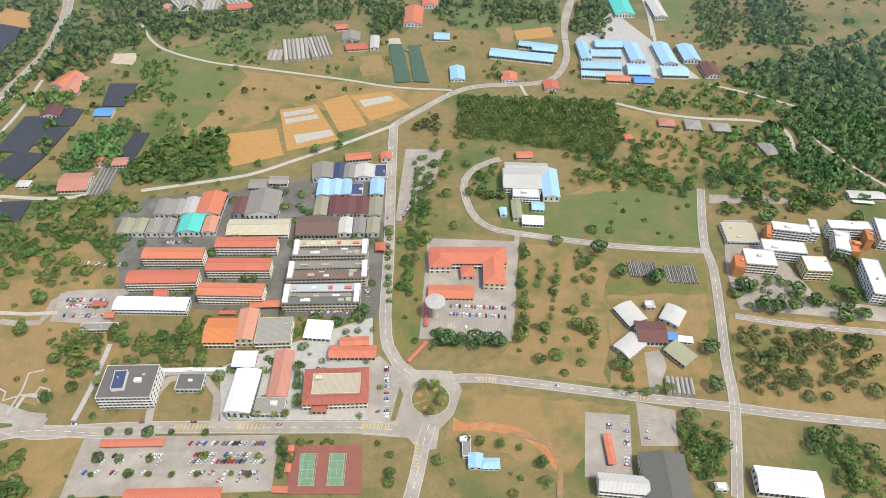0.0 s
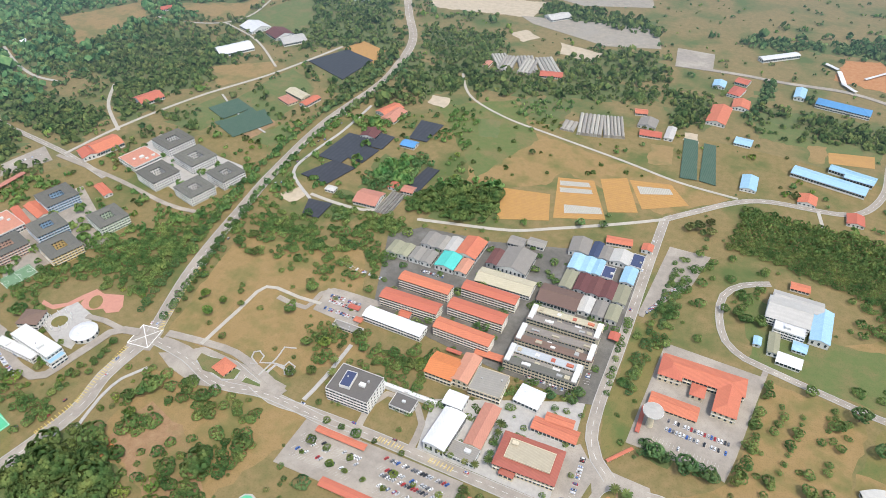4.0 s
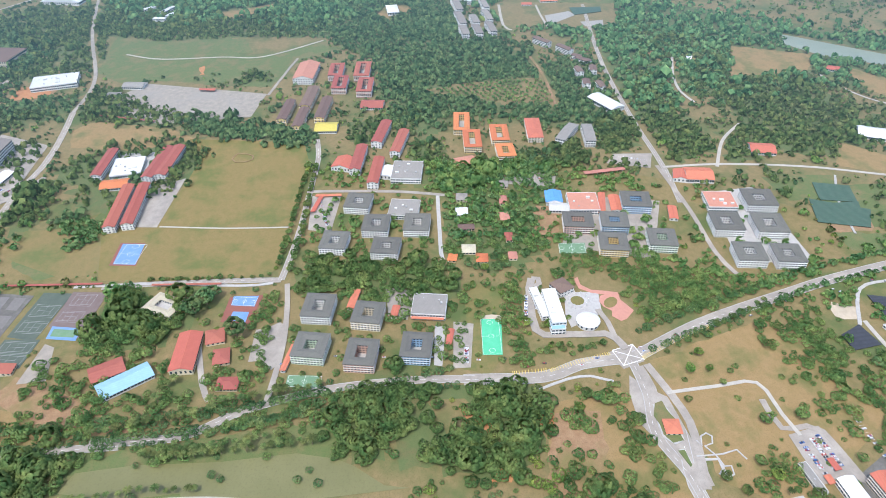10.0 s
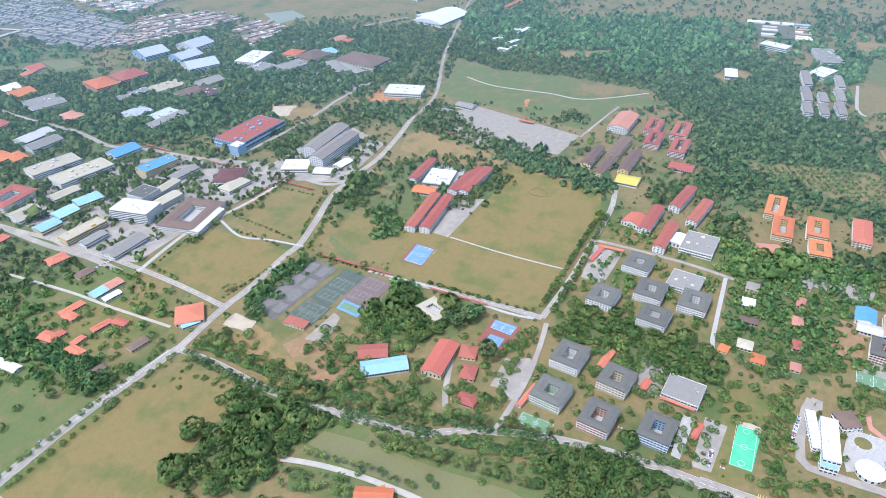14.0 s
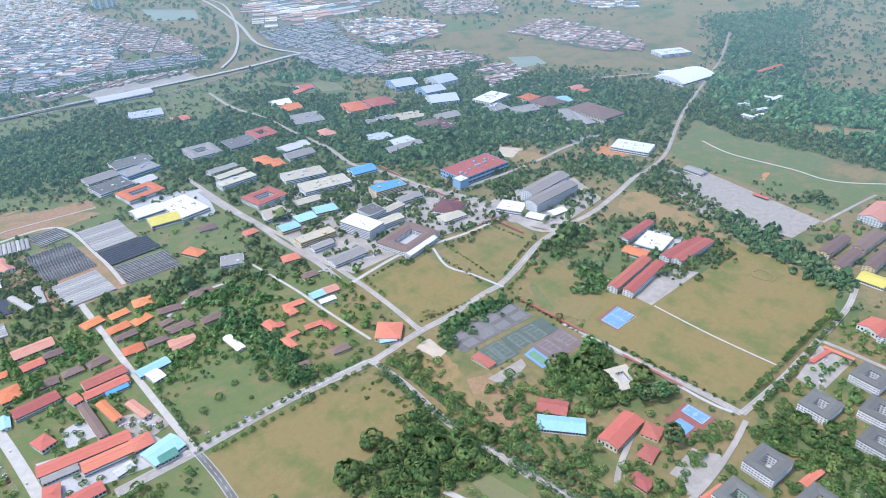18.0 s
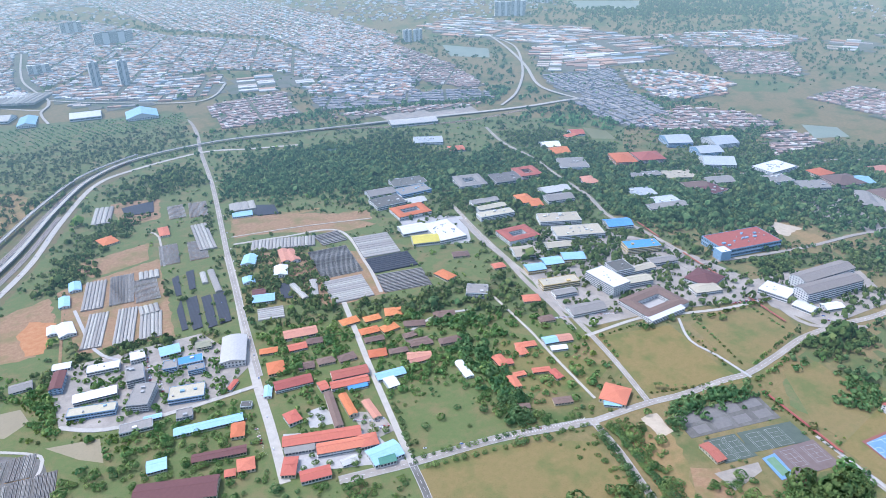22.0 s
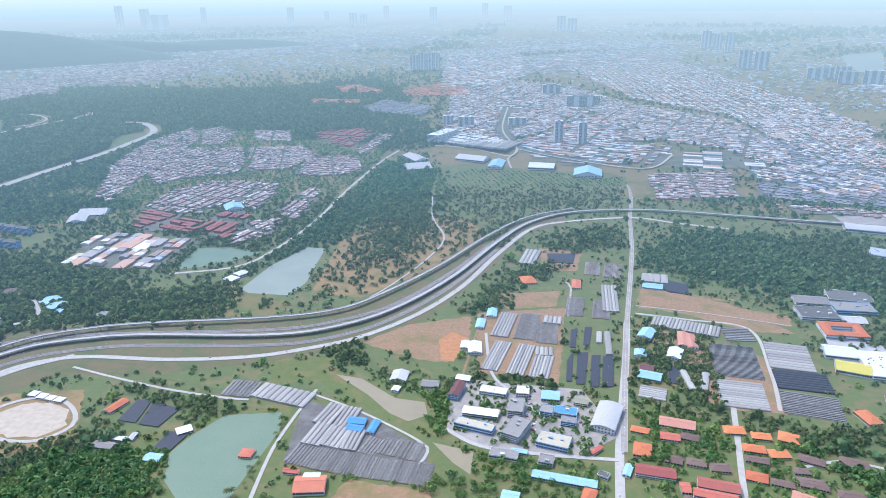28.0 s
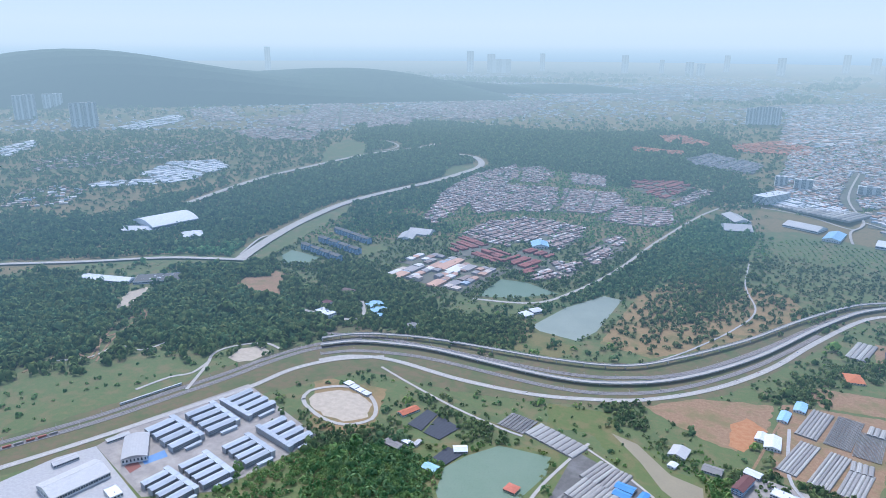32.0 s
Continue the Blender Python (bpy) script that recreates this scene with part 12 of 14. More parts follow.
building("gable", "brown", "white", -1327.2, 419.6, 41.6, 13, 29.6, 12, 4)
building("gable", "brown", "white", -1277.6, 452.1, 38, 13, 26.7, 12, 4)
building("hip", "brown", "white", -1220.8, 472.4, 31.8, 14, 35.1, 8, 3)
building("hip", "brown", "white", -1242.2, 465.5, 18.8, 12, 47.1, 8, 3)
building("gable", "brown", "white", -1163.7, 444, 26, 12.3, 178.2, 12, 4)
building("gable", "brown", "white", -1107, 439.6, 22.8, 12.4, 169.5, 12, 4)
building("gable", "brown", "white", -1165.5, 471.9, 24.8, 11.9, 167, 12, 4)
building("gable", "brown", "white", -1092, 461.1, 27.7, 10.8, 178, 12, 4)
terraces("mixed_roofs", 22, 40, 8, 0.85, 0.07, 1.00, (-2055.2, 205.9), (-2058.8, 339.8), (-1891.5, 320.4), (-1908.6, 204.4))
lay("dry_grass", 0.0765, (-1942.1, 437.9), (-1920.6, 559.3), (-1849.6, 541), (-1864.2, 425.1))
lay("meadow", 0.0870, (-1791.1, 446), (-1761.2, 562.4), (-1669.9, 684.1), (-1558.1, 669.6), (-1595.6, 523.1), (-1675.2, 418.9))
lay("bare_soil", 0.1375, (-1906.8, 610.6), (-1896.7, 688.2), (-1789.3, 645.6), (-1810.4, 600))
lay("plastic_mulch", 0.3680, (-1504.7, 476.9), (-1523.4, 539.5), (-1494, 545.2), (-1438.3, 466.3))
lay("shade_net", 1.5185, (-1545.1, 547.3), (-1537.8, 621.3), (-1503, 610.9), (-1493.7, 542.9))
lay("plastic_mulch", 0.3690, (-1448.7, 541.8), (-1449.9, 595.2), (-1412, 583.9), (-1418.4, 544.2))
building("gable", "red", "white", -1605.7, 513.4, 40.4, 24, 87.1, 4, 1)
building("gable", "red", "white", -1586.4, 455.4, 23, 16, 79, 4, 1)
road("soil", 5, False, (-1269.4, 378.9), (-1207.4, 380), (-1149.6, 377.3), (-1035.3, 362.4))
road("pale_road", 6, False, (-1600.7, 391.3), (-1456.9, 369.2), (-1426.5, 380.4))
road("pale_road", 5, False, (-1582.1, 476.8), (-1503.5, 467.7), (-1431.6, 462.7))
wood("leaf", 9, 9, 0.8, (-1585, 414.9), (-1557.1, 479.5), (-1509.8, 464.6), (-1535, 394.1))
wood("dark", 10, 12, 0.85, (-1789.8, 399.6), (-1772.5, 442.7), (-1690.6, 630.6), (-1601.1, 674.2), (-1560.9, 639.3), (-1666.8, 540), (-1733.9, 416.5))
wood("rows", 11, 7, 1, (-1151.2, 156.1), (-1165.4, 300.7), (-1072.6, 286), (-1104.3, 218.1))
wood("rows", 11, 7, 0.9, (-1160.7, 299.9), (-1155.3, 371.2), (-1044.5, 360.2), (-1072.6, 286))

# ---- the town side ----
building("gable", "grey", "white", -1029.4, -919.6, 82.5, 27.4, 165.6, 8, 2)
building("flat", "maroon", "grey", -1182.3, -938.9, 55.8, 47.5, 91.9, 8, 2)
building("hip", "grey", "brown", -1405.8, -729.8, 86.5, 38.6, 221.8, 9, 3)
building("hip", "grey", "brown", -1403.2, -698.4, 93.6, 27.6, 239.4, 9, 3)
building("gable", "red", "white", -1604.6, -797, 27.7, 27.4, 116.5, 6, 2)
lay("clay_patch", 0.1795, (-1242.5, -589.2), (-1246.3, -517.7), (-1301, -530), (-1299.6, -587.2))
lay("dry_grass", 0.0600, (-1139.7, -777.3), (-1120.5, -642.7), (-1168.6, -653.7), (-1185, -784))
lay("car_park", 0.2805, (-1259.2, -785.9), (-1268.7, -624.9), (-1334.6, -624.2), (-1362.4, -782.7))
wood("dark", 10, 12, 0.85, (-1118.2, -1133), (-1120.1, -955.8), (-1192, -863.4), (-1173.5, -740.8), (-1113.7, -766.2), (-1029.4, -811.8), (-954.3, -841.3), (-953.9, -999.6))
wood("dark", 10, 11, 0.8, (-1435, -804.3), (-1617.3, -711.9), (-1466, -569.8), (-1314.8, -670.3))
wood("leaf", 9, 9, 0.75, (-943.2, -651.1), (-1122.1, -631.9), (-1102.1, -588.3), (-955.8, -624.3))
wood("dark", 10, 11, 0.8, (-1367, -1025.2), (-1412.8, -796.3), (-1363.8, -772.5), (-1265.3, -789.1), (-1243.5, -947.1))
wood("dark", 10, 11, 0.8, (-1229.3, -596.1), (-1243.8, -492.7), (-1168.4, -421.1), (-1149.8, -551.4))

# ---- works yard beside the long road ----
building("flat", "white", "white", 42.9, -896.5, 41.3, 18.1, 171.5, 7, 2)
building("flat", "white", "white", -1.5, -901.6, 19.6, 21.5, 177.9, 7, 2)
building("gable", "maroon", "blue", 98.8, -891, 41.3, 15.3, 259.2, 9, 3)
building("gable", "white", "white", 93.2, -930.8, 22.5, 14.9, 169.4, 5, 1)
building("vault", "white", "grey", 57.4, -836.6, 51.4, 17.9, 174.4, 7, 2)
building("flat", "beige", "blue", 63.1, -803, 56.6, 16.9, 165, 8, 2)
building("flat", "grey", "grey", 6.5, -852.6, 22, 36.6, 175.9, 12, 4)
building("flat", "grey", "grey", 4.5, -798.5, 26.2, 45.9, 158, 12, 4)
building("mono", "blue_pale", "white", -43.5, -893, 26.8, 20.4, 177.2, 6, 1, rise=2.0)
building("flat", "grey", "blue", -38.2, -853.6, 18.1, 20.1, 168.7, 8, 3)
building("flat", "blue", "white", -64.8, -852, 32.3, 18.3, 171.9, 8, 2)
building("gable", "olive", "cream", -88.7, -885, 20.7, 16.6, 170.3, 6, 2)
building("flat", "grey", "blue", -68.3, -829.4, 21.3, 14.2, 172.3, 8, 3)
building("vault", "steel", "white", -123.2, -846.1, 65.5, 33.6, 254, 9, 2)
building("flat", "beige", "blue", -47.4, -780.4, 43.8, 28.3, 165.9, 8, 2)
building("gable", "red", "white", -103, -770.4, 21.6, 6.4, 229.3, 4, 1)
building("flat", "grey", "white", 18.5, -746.1, 37.6, 16.7, 172.8, 5, 1)
building("gable", "blue_pale", "white", -1.5, -755.2, 20.4, 7.7, 173.6, 4, 1)
building("flat", "grey", "grey", -37, -739.6, 19.1, 17.1, 169.9, 6, 2)
wood("leaf", 8, 8, 0.8, (32.4, -960.6), (-31.2, -964.9), (-31.3, -942.2), (21.9, -934))
tree(28.3, -862.6, 9, "dark")
tree(25.4, -840.8, 9, "dark")
tree(42.3, -824.5, 9, "dark")
tree(110.9, -960, 9, "dark")
tree(133.9, -896.6, 9, "dark")
tree(118.5, -851.3, 9, "dark")
tree(117.3, -815, 9, "dark")
car_row(90, 0.5, -9.2, -830.9, -12.6, -898.7)
car_row(90, 0.5, -20.1, -804.9, -23.2, -876.6)

# ---- by the railway and its far side ----
road("pale_road", 7, False, (775.7, -716.6), (789.3, -746.2), (758.3, -788.3), (712.6, -800.2), (663.9, -776.5), (637.8, -736.8), (660.7, -699.6), (706.7, -692.7), (761.4, -707.9), (778.6, -719.4))
lay("car_park", 0.2810, (-818.2, -1952.4), (-887.9, -1959.7), (-1122.2, -1871.5), (-1107.4, -1787.3), (-974.3, -1788.9), (-820.7, -1827.9))
wood("dark", 12, 13, 0.85, (-459.7, -2104), (-673.6, -2040.4), (-918.6, -2019.9), (-1137.9, -1960.9), (-1437.2, -2036.3), (-1466, -1944.4), (-1254.8, -1849.3), (-882, -1948.1), (-642.5, -1961.9), (-443.5, -2048.6))
wood("dark", 12, 13, 0.7, (-1536.5, -1674), (-1741.1, -1608.8), (-1710.6, -1122.8), (-1467.5, -1142.6), (-1389, -1327))
railway((880, -865.3), (835.5, -914.9), (764.2, -949.9), (672.9, -975.6), (443.6, -1005.5), (334, -1053.4), (248, -1141), (160.2, -1305.4), (79.8, -1537.9))
road("pale_road", 5, False, (1279.8, -542.8), (1237.2, -597.1), (1241.4, -658), (1184.6, -672), (1177, -730.5))
road("soil", 4, False, (1237.2, -597.1), (1338, -702.6), (1357.3, -767.2), (1359.2, -799.1))
lay("clay_patch", 0.1615, (1344.2, -1004.5), (1359.9, -1089.1), (1284.5, -1099.1), (1228.1, -1013.1), (1257.2, -968.8))
traffic(60, 3, (-503.1, -121.2), (-506.6, -12.4), (-486.6, 100.1), (-459.7, 182.7), (-462.8, 266.4), (-486.7, 367.2), (-514.9, 528.9), (-545.9, 788))
traffic(70, -3, (-503.1, -121.2), (-506.6, -12.4), (-486.6, 100.1), (-459.7, 182.7), (-462.8, 266.4), (-486.7, 367.2), (-514.9, 528.9), (-545.9, 788))
traffic(60, 2, (-47.5, 388.5), (-55, 482.5), (-64.3, 600.5), (-64.5, 689.6))
traffic(70, 2, (-320, 266.7), (-206.9, 274.4), (-77.9, 278.7), (-9.8, 312.9))
traffic(90, 2, (8.3, 323.4), (99.5, 316.7), (210, 303.6))
traffic(45, 4, (1484.3, -1193.5), (1660.9, -1534.2), (1740.7, -1841.6), (1762.9, -2176.1), (1723.6, -2450.2))
traffic(45, -4, (1484.3, -1193.5), (1660.9, -1534.2), (1740.7, -1841.6), (1762.9, -2176.1), (1723.6, -2450.2))
traffic(80, 3, (596.6, -934.3), (466.1, -960), (379.1, -998.8), (292.6, -1056.2), (207.6, -1160.9), (136.4, -1308.2), (77.5, -1503))
traffic(50, 2, (-92.1, -600.9), (-113.7, -776.3), (-143.8, -1023.8))
traffic(50, -2, (-109.1, -590), (-161.2, -948), (-268.7, -1714.8))
traffic(60, 2, (-119.2, -571.1), (-234, -549.8), (-345.1, -513.3), (-463.5, -488.9))

# ---- belts of trees beyond the workshops ----
wood("dark", 9, 11, 0.85, (363.6, 669.3), (449.2, 740.2), (593.8, 845.6), (482, 595.1), (435, 583.2), (386.9, 621.3))
wood("leaf", 8, 9, 0.75, (164.7, 626.8), (213.5, 613.3), (277.4, 590.8), (263.3, 570.8), (201.6, 582.5), (128.6, 589.1))
wood("grove", 11, 13, 0.9, (-368, 615.7), (-324.9, 651), (-261.2, 659.8), (-239.2, 602.7), (-278, 559.1), (-340.7, 565.9))
wood("grove", 11, 12, 0.85, (-430.1, 634.6), (-400.3, 676.6), (-370.7, 617.7), (-401.2, 595.2))
wood("dark", 9, 11, 0.85, (-439.5, 555.7), (-405.9, 550.5), (-389.2, 508.6), (-418.1, 509.1))
wood("leaf", 9, 10, 0.8, (-528.6, 799.5), (-522.6, 896), (-478.5, 864.8), (-460.2, 706.9), (-454.9, 603.1), (-478.3, 612.7))
wood("leaf", 9, 10, 0.8, (-509.7, 969.5), (-398.4, 938.8), (-398.5, 886.1), (-478.5, 864.8))
wood("leaf", 8, 9, 0.7, (187.3, 627.8), (223.6, 668.3), (241.4, 657.8), (215.9, 593), (184.7, 591.6))
lay("clay_patch", 0.1620, (8.8, 282.6), (43.8, 286.3), (67.2, 277.2), (85.2, 261.2), (85.9, 247.5), (81.8, 247.4), (78.8, 260.9), (60.5, 273.6), (8.9, 275.3))
tree_row("leaf", 9, 8, (-48.6, 401.7), (-55.2, 451.3), (-56.9, 507.3))
tree_row("leaf", 10, 8, (-245.5, 323.8), (-176.4, 324.6), (-121.4, 327.1))
lay("water", 0.1425, (-3073.8, -7792.9), (-3706.3, -8276.9), (-2683.8, -5911.2), (-2540.7, -5997.4), (-2760.2, -6839.3))
lay("water", 0.1430, (-3190.7, -4012.9), (-3583.3, -3691.1), (-3225.5, -3355.6), (-2981.7, -3630.5))

# ---- gardens and halls beyond the greenhouses ----
# A pink paved plaza, laid in the bare clay cover.
lay("clay_patch", 0.1635, (80, 1188), (93.7, 1278.3), (148.8, 1299.2), (186.2, 1217.3), (224.9, 1261.1), (267.9, 1265.3), (318.9, 1180), (242.9, 1145.6), (191.2, 1172.7), (127, 1178.8))
lay("meadow", 0.0740, (211.8, 1237), (233.4, 1248), (236.8, 1199.5), (218.9, 1180.3))
lay("pavement", 0.2645, (164.8, 1199), (196.4, 1183.6), (183.6, 1165.9))
lay("pavement", 0.2650, (248, 1202.6), (272, 1258.7), (274.7, 1249.3), (254.6, 1194.8))
building("vault", "white", "white", -6.8, 1231.5, 72.1, 14, 43.4, 6, 1)
building("canopy", "white", "white", 75.8, 1232.6, 25.2, 7, -38.3, 4, 1)
building("canopy", "white", "white", 91.9, 1193.9, 48.4, 7, -78.2, 4, 1)
building("canopy", "white", "white", 104.9, 1159.7, 30.7, 6, -48.6, 4, 1)
building("canopy", "white", "white", 156.4, 1249.8, 106, 4, 53.8, 3, 1)
building("hip", "blue", "white", 100.3, 1078.7, 73.4, 22.3, -6, 7, 2)
building("gable", "blue_pale", "white", 39.2, 1100, 34.9, 15.2, 89.1, 6, 1)
building("hip", "red", "white", -48.3, 1062.3, 31.5, 18.7, 78.8, 6, 2)
building("gable", "red", "white", -45.1, 1104.6, 19.4, 19.2, -12, 5, 1)
building("gable", "blue_pale", "white", -76.7, 1080.5, 23.1, 18.4, 91.7, 4, 1)
building("gable", "blue_pale", "white", 329.6, 1305.1, 53.2, 35.8, 37.8, 9, 2)
building("gable", "white", "white", 274, 1113.8, 27.2, 9, 2.3, 4, 1)
road("asphalt", 9, False, (-155.6, 1125.4), (-60.2, 1136.9), (15.6, 1138.5), (108.2, 1147.5), (179.5, 1121.6), (203.9, 1091.6), (254.2, 1084.6), (310.9, 1073.9), (430.3, 1077.3))
road("asphalt", 8, False, (203.9, 1091.6), (179, 1028.3), (167.1, 969.2), (163.1, 916.5))
road("pale_road", 5, False, (302.4, 1071.6), (301.2, 1005.4), (292.7, 934.9))
lay("car_park", 0.2855, (-168.3, 1199.9), (-105.2, 1201.2), (-96.8, 1136.7), (-156.4, 1130.1))
lay("car_park", 0.2860, (424, 1334.8), (508.3, 1428), (488.6, 1339.4), (425, 1290.8))
lay("meadow", 0.0765, (-1.8, 994.8), (156.5, 984.4), (154.7, 937.8), (2.5, 939.1))
lay("meadow", 0.0770, (334.2, 1066.5), (383.3, 1072.2), (356.7, 952.1), (315.3, 947.5))
wood("leaf", 8, 8, 0.75, (60.4, 1044.2), (157.9, 1018.7), (156.1, 973.4), (66.6, 974.9))
wood("dark", 8, 9, 0.85, (-10.8, 1138.5), (3, 1130.3), (-10.9, 980.6), (-28.3, 983.7))
wood("leaf", 8, 9, 0.8, (-115.7, 1025.6), (-91.7, 990.4), (-97.4, 912.1), (-114.8, 911))
wood("leaf", 8, 9, 0.8, (184.3, 1049.4), (242, 1045.4), (231.3, 934.8), (176, 928.2))
wood("leaf", 8, 9, 0.8, (217.9, 1166), (341.2, 1165.9), (324, 1107.8), (221.7, 1100.7))
wood("rows", 9, 8, 0.85, (382.6, 1060.6), (433.9, 1093.6), (390.8, 899.4), (353.7, 895.5))
wood("dark", 9, 11, 0.85, (-73.9, 1265.4), (-56.4, 1299.5), (235.9, 1411.8), (262.2, 1359.3), (187.6, 1282.6), (128.9, 1307.8))

# ---- white houses on the wooded slope ----
building("flat", "white", "white", -1714.9, -425.9, 29.8, 12, 126.2, 8, 3)
building("flat", "white", "white", -1633.4, -389.2, 28.7, 12, 79.2, 8, 3)
building("flat", "white", "white", -1693.8, -380, 45.5, 12, 153.3, 9, 3)
building("flat", "white", "white", -1798, -375.5, 65.4, 12, 169.8, 9, 3)
building("flat", "white", "white", -1799.8, -400.3, 36.1, 14, 96.9, 9, 3)
building("flat", "white", "white", -1668.5, -362.1, 51.4, 10, 150.7, 8, 3)
lay("meadow", 0.0775, (-1313.1, -442.2), (-1494.1, -415.7), (-1400.6, -290.6), (-1377.3, -164.4), (-1416.5, -48.4), (-1447.7, -20.1), (-1371.8, -16.7), (-1312.3, -110), (-1308.3, -248.5), (-1304.2, -390.8))
lay("meadow", 0.0780, (-1551.4, -472.2), (-1493.4, -362.1), (-1485.8, -191.3), (-1400.3, -167.4), (-1414.2, -293.3), (-1466.1, -395.2))
lay("clay_patch", 0.1685, (-1337.2, -267.1), (-1348, -259.5), (-1298.4, -253.7), (-1297.4, -260.5))
lay("dry_grass", 0.0690, (-1664.3, -269.3), (-1713.1, -136.9), (-1677.2, -132.1), (-1619.9, -237.1))
building("gable", "grey", "white", -1263.2, -373.5, 39, 22.8, 75.7, 5, 1)
building("gable", "grey", "white", -1229.7, -403.2, 21.9, 14, 82.8, 4, 1)
building("canopy", "red", "white", -1218.8, -238.5, 29.9, 8, 76.5, 4, 1)
wood("leaf", 10, 10, 0.35, (-1478.9, -385.1), (-1485.8, -191.3), (-1502.4, -66.3), (-1416.8, -120.7), (-1410.7, -267.6))
wood("leaf", 9, 10, 0.6, (-1279.2, -197.1), (-1294.4, -130.8), (-1253.2, -115), (-1235, -184.6))
road("pale_road", 16, False, (-741.1, -1845.8), (-940.5, -1805.4), (-1117.7, -1770.3), (-1268.7, -1749.4), (-1469.8, -1729.7), (-1496.4, -1578.6))
road("pale_road", 9, False, (-1201.2, -1805.7), (-1355, -1941.6), (-1587.5, -2244.2), (-1844.1, -2676.6), (-1906.8, -2968.8))

# ---- lawns and water beyond the road ----
lay("dry_grass", 0.0695, (-1247.9, 794.9), (-1171.2, 936.3), (-1100.3, 870.8), (-1092.6, 713))
lay("water", 0.1500, (-1291.8, 932.2), (-1200.4, 1019.5), (-1094.8, 1119.7), (-955.8, 1196.5), (-909.9, 1150.8), (-1032.3, 1080.2), (-1108.3, 1020), (-1169.3, 941.8), (-1239.3, 905.8))
lay("dry_grass", 0.0705, (-1119.6, 947.4), (-981.6, 1023.7), (-997.9, 1117.3), (-939.4, 965.3), (-1003.1, 926))
lay("meadow", 0.0810, (-935.2, 961.8), (-904.2, 1134.6), (-799.9, 1007.7), (-795.1, 887.8))
lay("dry_grass", 0.0715, (-832.5, 762.8), (-752.1, 828.8), (-727.1, 786.8), (-772.5, 708.3))
lay("meadow", 0.0820, (-763.1, 611.4), (-747.9, 690.4), (-685, 646.5), (-700.1, 591.1))
lay("shade_net", 1.5125, (-683.7, 610.8), (-678, 677.7), (-650.1, 663.8), (-660.3, 604.5))
lay("bare_soil", 0.1330, (-651.3, 612.8), (-644.6, 670.8), (-613, 655.2), (-622.1, 600.7))
lay("meadow", 0.0835, (-620.2, 606.5), (-607.1, 668.7), (-570.9, 648.3), (-579.2, 602.2))
road("pale_road", 4, False, (-1083.7, 882.6), (-1006.3, 890.8), (-948.9, 921.2), (-931.4, 981), (-967.9, 1116.5), (-963.2, 1165.7))
road("pale_road", 4, False, (-948.9, 921.2), (-842, 882.1), (-738.9, 809.2))
road("concrete", 3, False, (-747.9, 690.4), (-683, 652.7), (-613.1, 628.1))
building("hip", "pink", "cream", -643.5, 719.6, 28.6, 16.9, -19.8, 4, 1)
building("gable", "red", "white", -1097.9, 921.6, 24.5, 19.7, 56.9, 4, 1)
wood("leaf", 8, 8, 0.7, (-788.3, 602.9), (-760.4, 619.5), (-695.3, 590.7), (-708.4, 576))
wood("leaf", 8, 8, 0.7, (-723, 732.1), (-719.8, 741.8), (-614.1, 669.9), (-624.2, 662.2))
lay("meadow", 0.0840, (-232.2, -1281.7), (-482.4, -1223.3), (-476.2, -1203.4), (-229.3, -1259.6))
lay("meadow", 0.0845, (-221.1, -1237.5), (-387.2, -1207.1), (-384.1, -1194.7), (-219.4, -1224.4))
road("pale_road", 3, False, (-211.5, -1246.8), (-340.3, -1226.1), (-481.9, -1190.1))
lay("dry_grass", 0.0750, (-227.5, -1332.6), (-410.8, -1302.7), (-407.3, -1288.6), (-225.3, -1314.8))
wood("leaf", 7, 6, 0.5, (-226.1, -1368.8), (-508.5, -1274.1), (-504.3, -1260.7), (-223.9, -1350.1))
road("soil", 1.6, False, (-954.6, -173.5), (-968.5, -166.6), (-965.7, -152.3), (-957.8, -141.9), (-946.3, -142.2), (-941.1, -152.2), (-942.6, -167.5), (-954.6, -173.5))
tree(-784.9, -443.4, 12, "dark")
tree(-784.3, -427.3, 12, "dark")
tree(-766.5, -423.7, 12, "dark")
wood("leaf", 8, 8, 0.7, (-911.8, -283.3), (-1030.2, -236.5), (-1024.1, -217.7), (-910.8, -249.6))
wood("dark", 8, 9, 0.85, (-523.4, -422.4), (-621.4, -409.5), (-667.8, -405.6), (-684.1, -407.5), (-676.8, -425.9), (-642.3, -434.2), (-553.3, -440.1))
wood("dark", 8, 10, 0.85, (-936.3, -343), (-959.4, -303.8), (-924.9, -280.4), (-882.5, -304.6))
wood("leaf", 8, 9, 0.6, (-383.5, -754.9), (-420.5, -633.9), (-394.2, -510.4), (-369.4, -522.7), (-375.5, -647.2))
wood("dark", 9, 11, 0.85, (-405, -730.8), (-436, -706.6), (-410.2, -573.3), (-394.2, -510.4), (-378.5, -512.7), (-390.8, -594.9))
wood("dark", 9, 11, 0.8, (-351.4, -823.1), (-457, -809), (-489.3, -724.4), (-422.7, -743))
wood("light", 5, 4, 0.8, (147, -878.8), (114.3, -882.9), (98, -824.5), (43.9, -764.5), (34.2, -718.1), (44.6, -703.4), (59.4, -750.2), (99.7, -776.6), (126.2, -793.2))
wood("light", 5, 4, 0.8, (201.3, -918.6), (148.6, -932.1), (116.5, -898.8), (148.1, -885.1), (195.1, -889))
wood("leaf", 7, 7, 0.7, (269.9, -968.5), (142.7, -895.5), (122.9, -881.8), (195.1, -889))
lay("dry_grass", 0.0755, (-513.6, -1565.8), (-597, -1552.9), (-585.2, -1515.7), (-503.4, -1527.7))
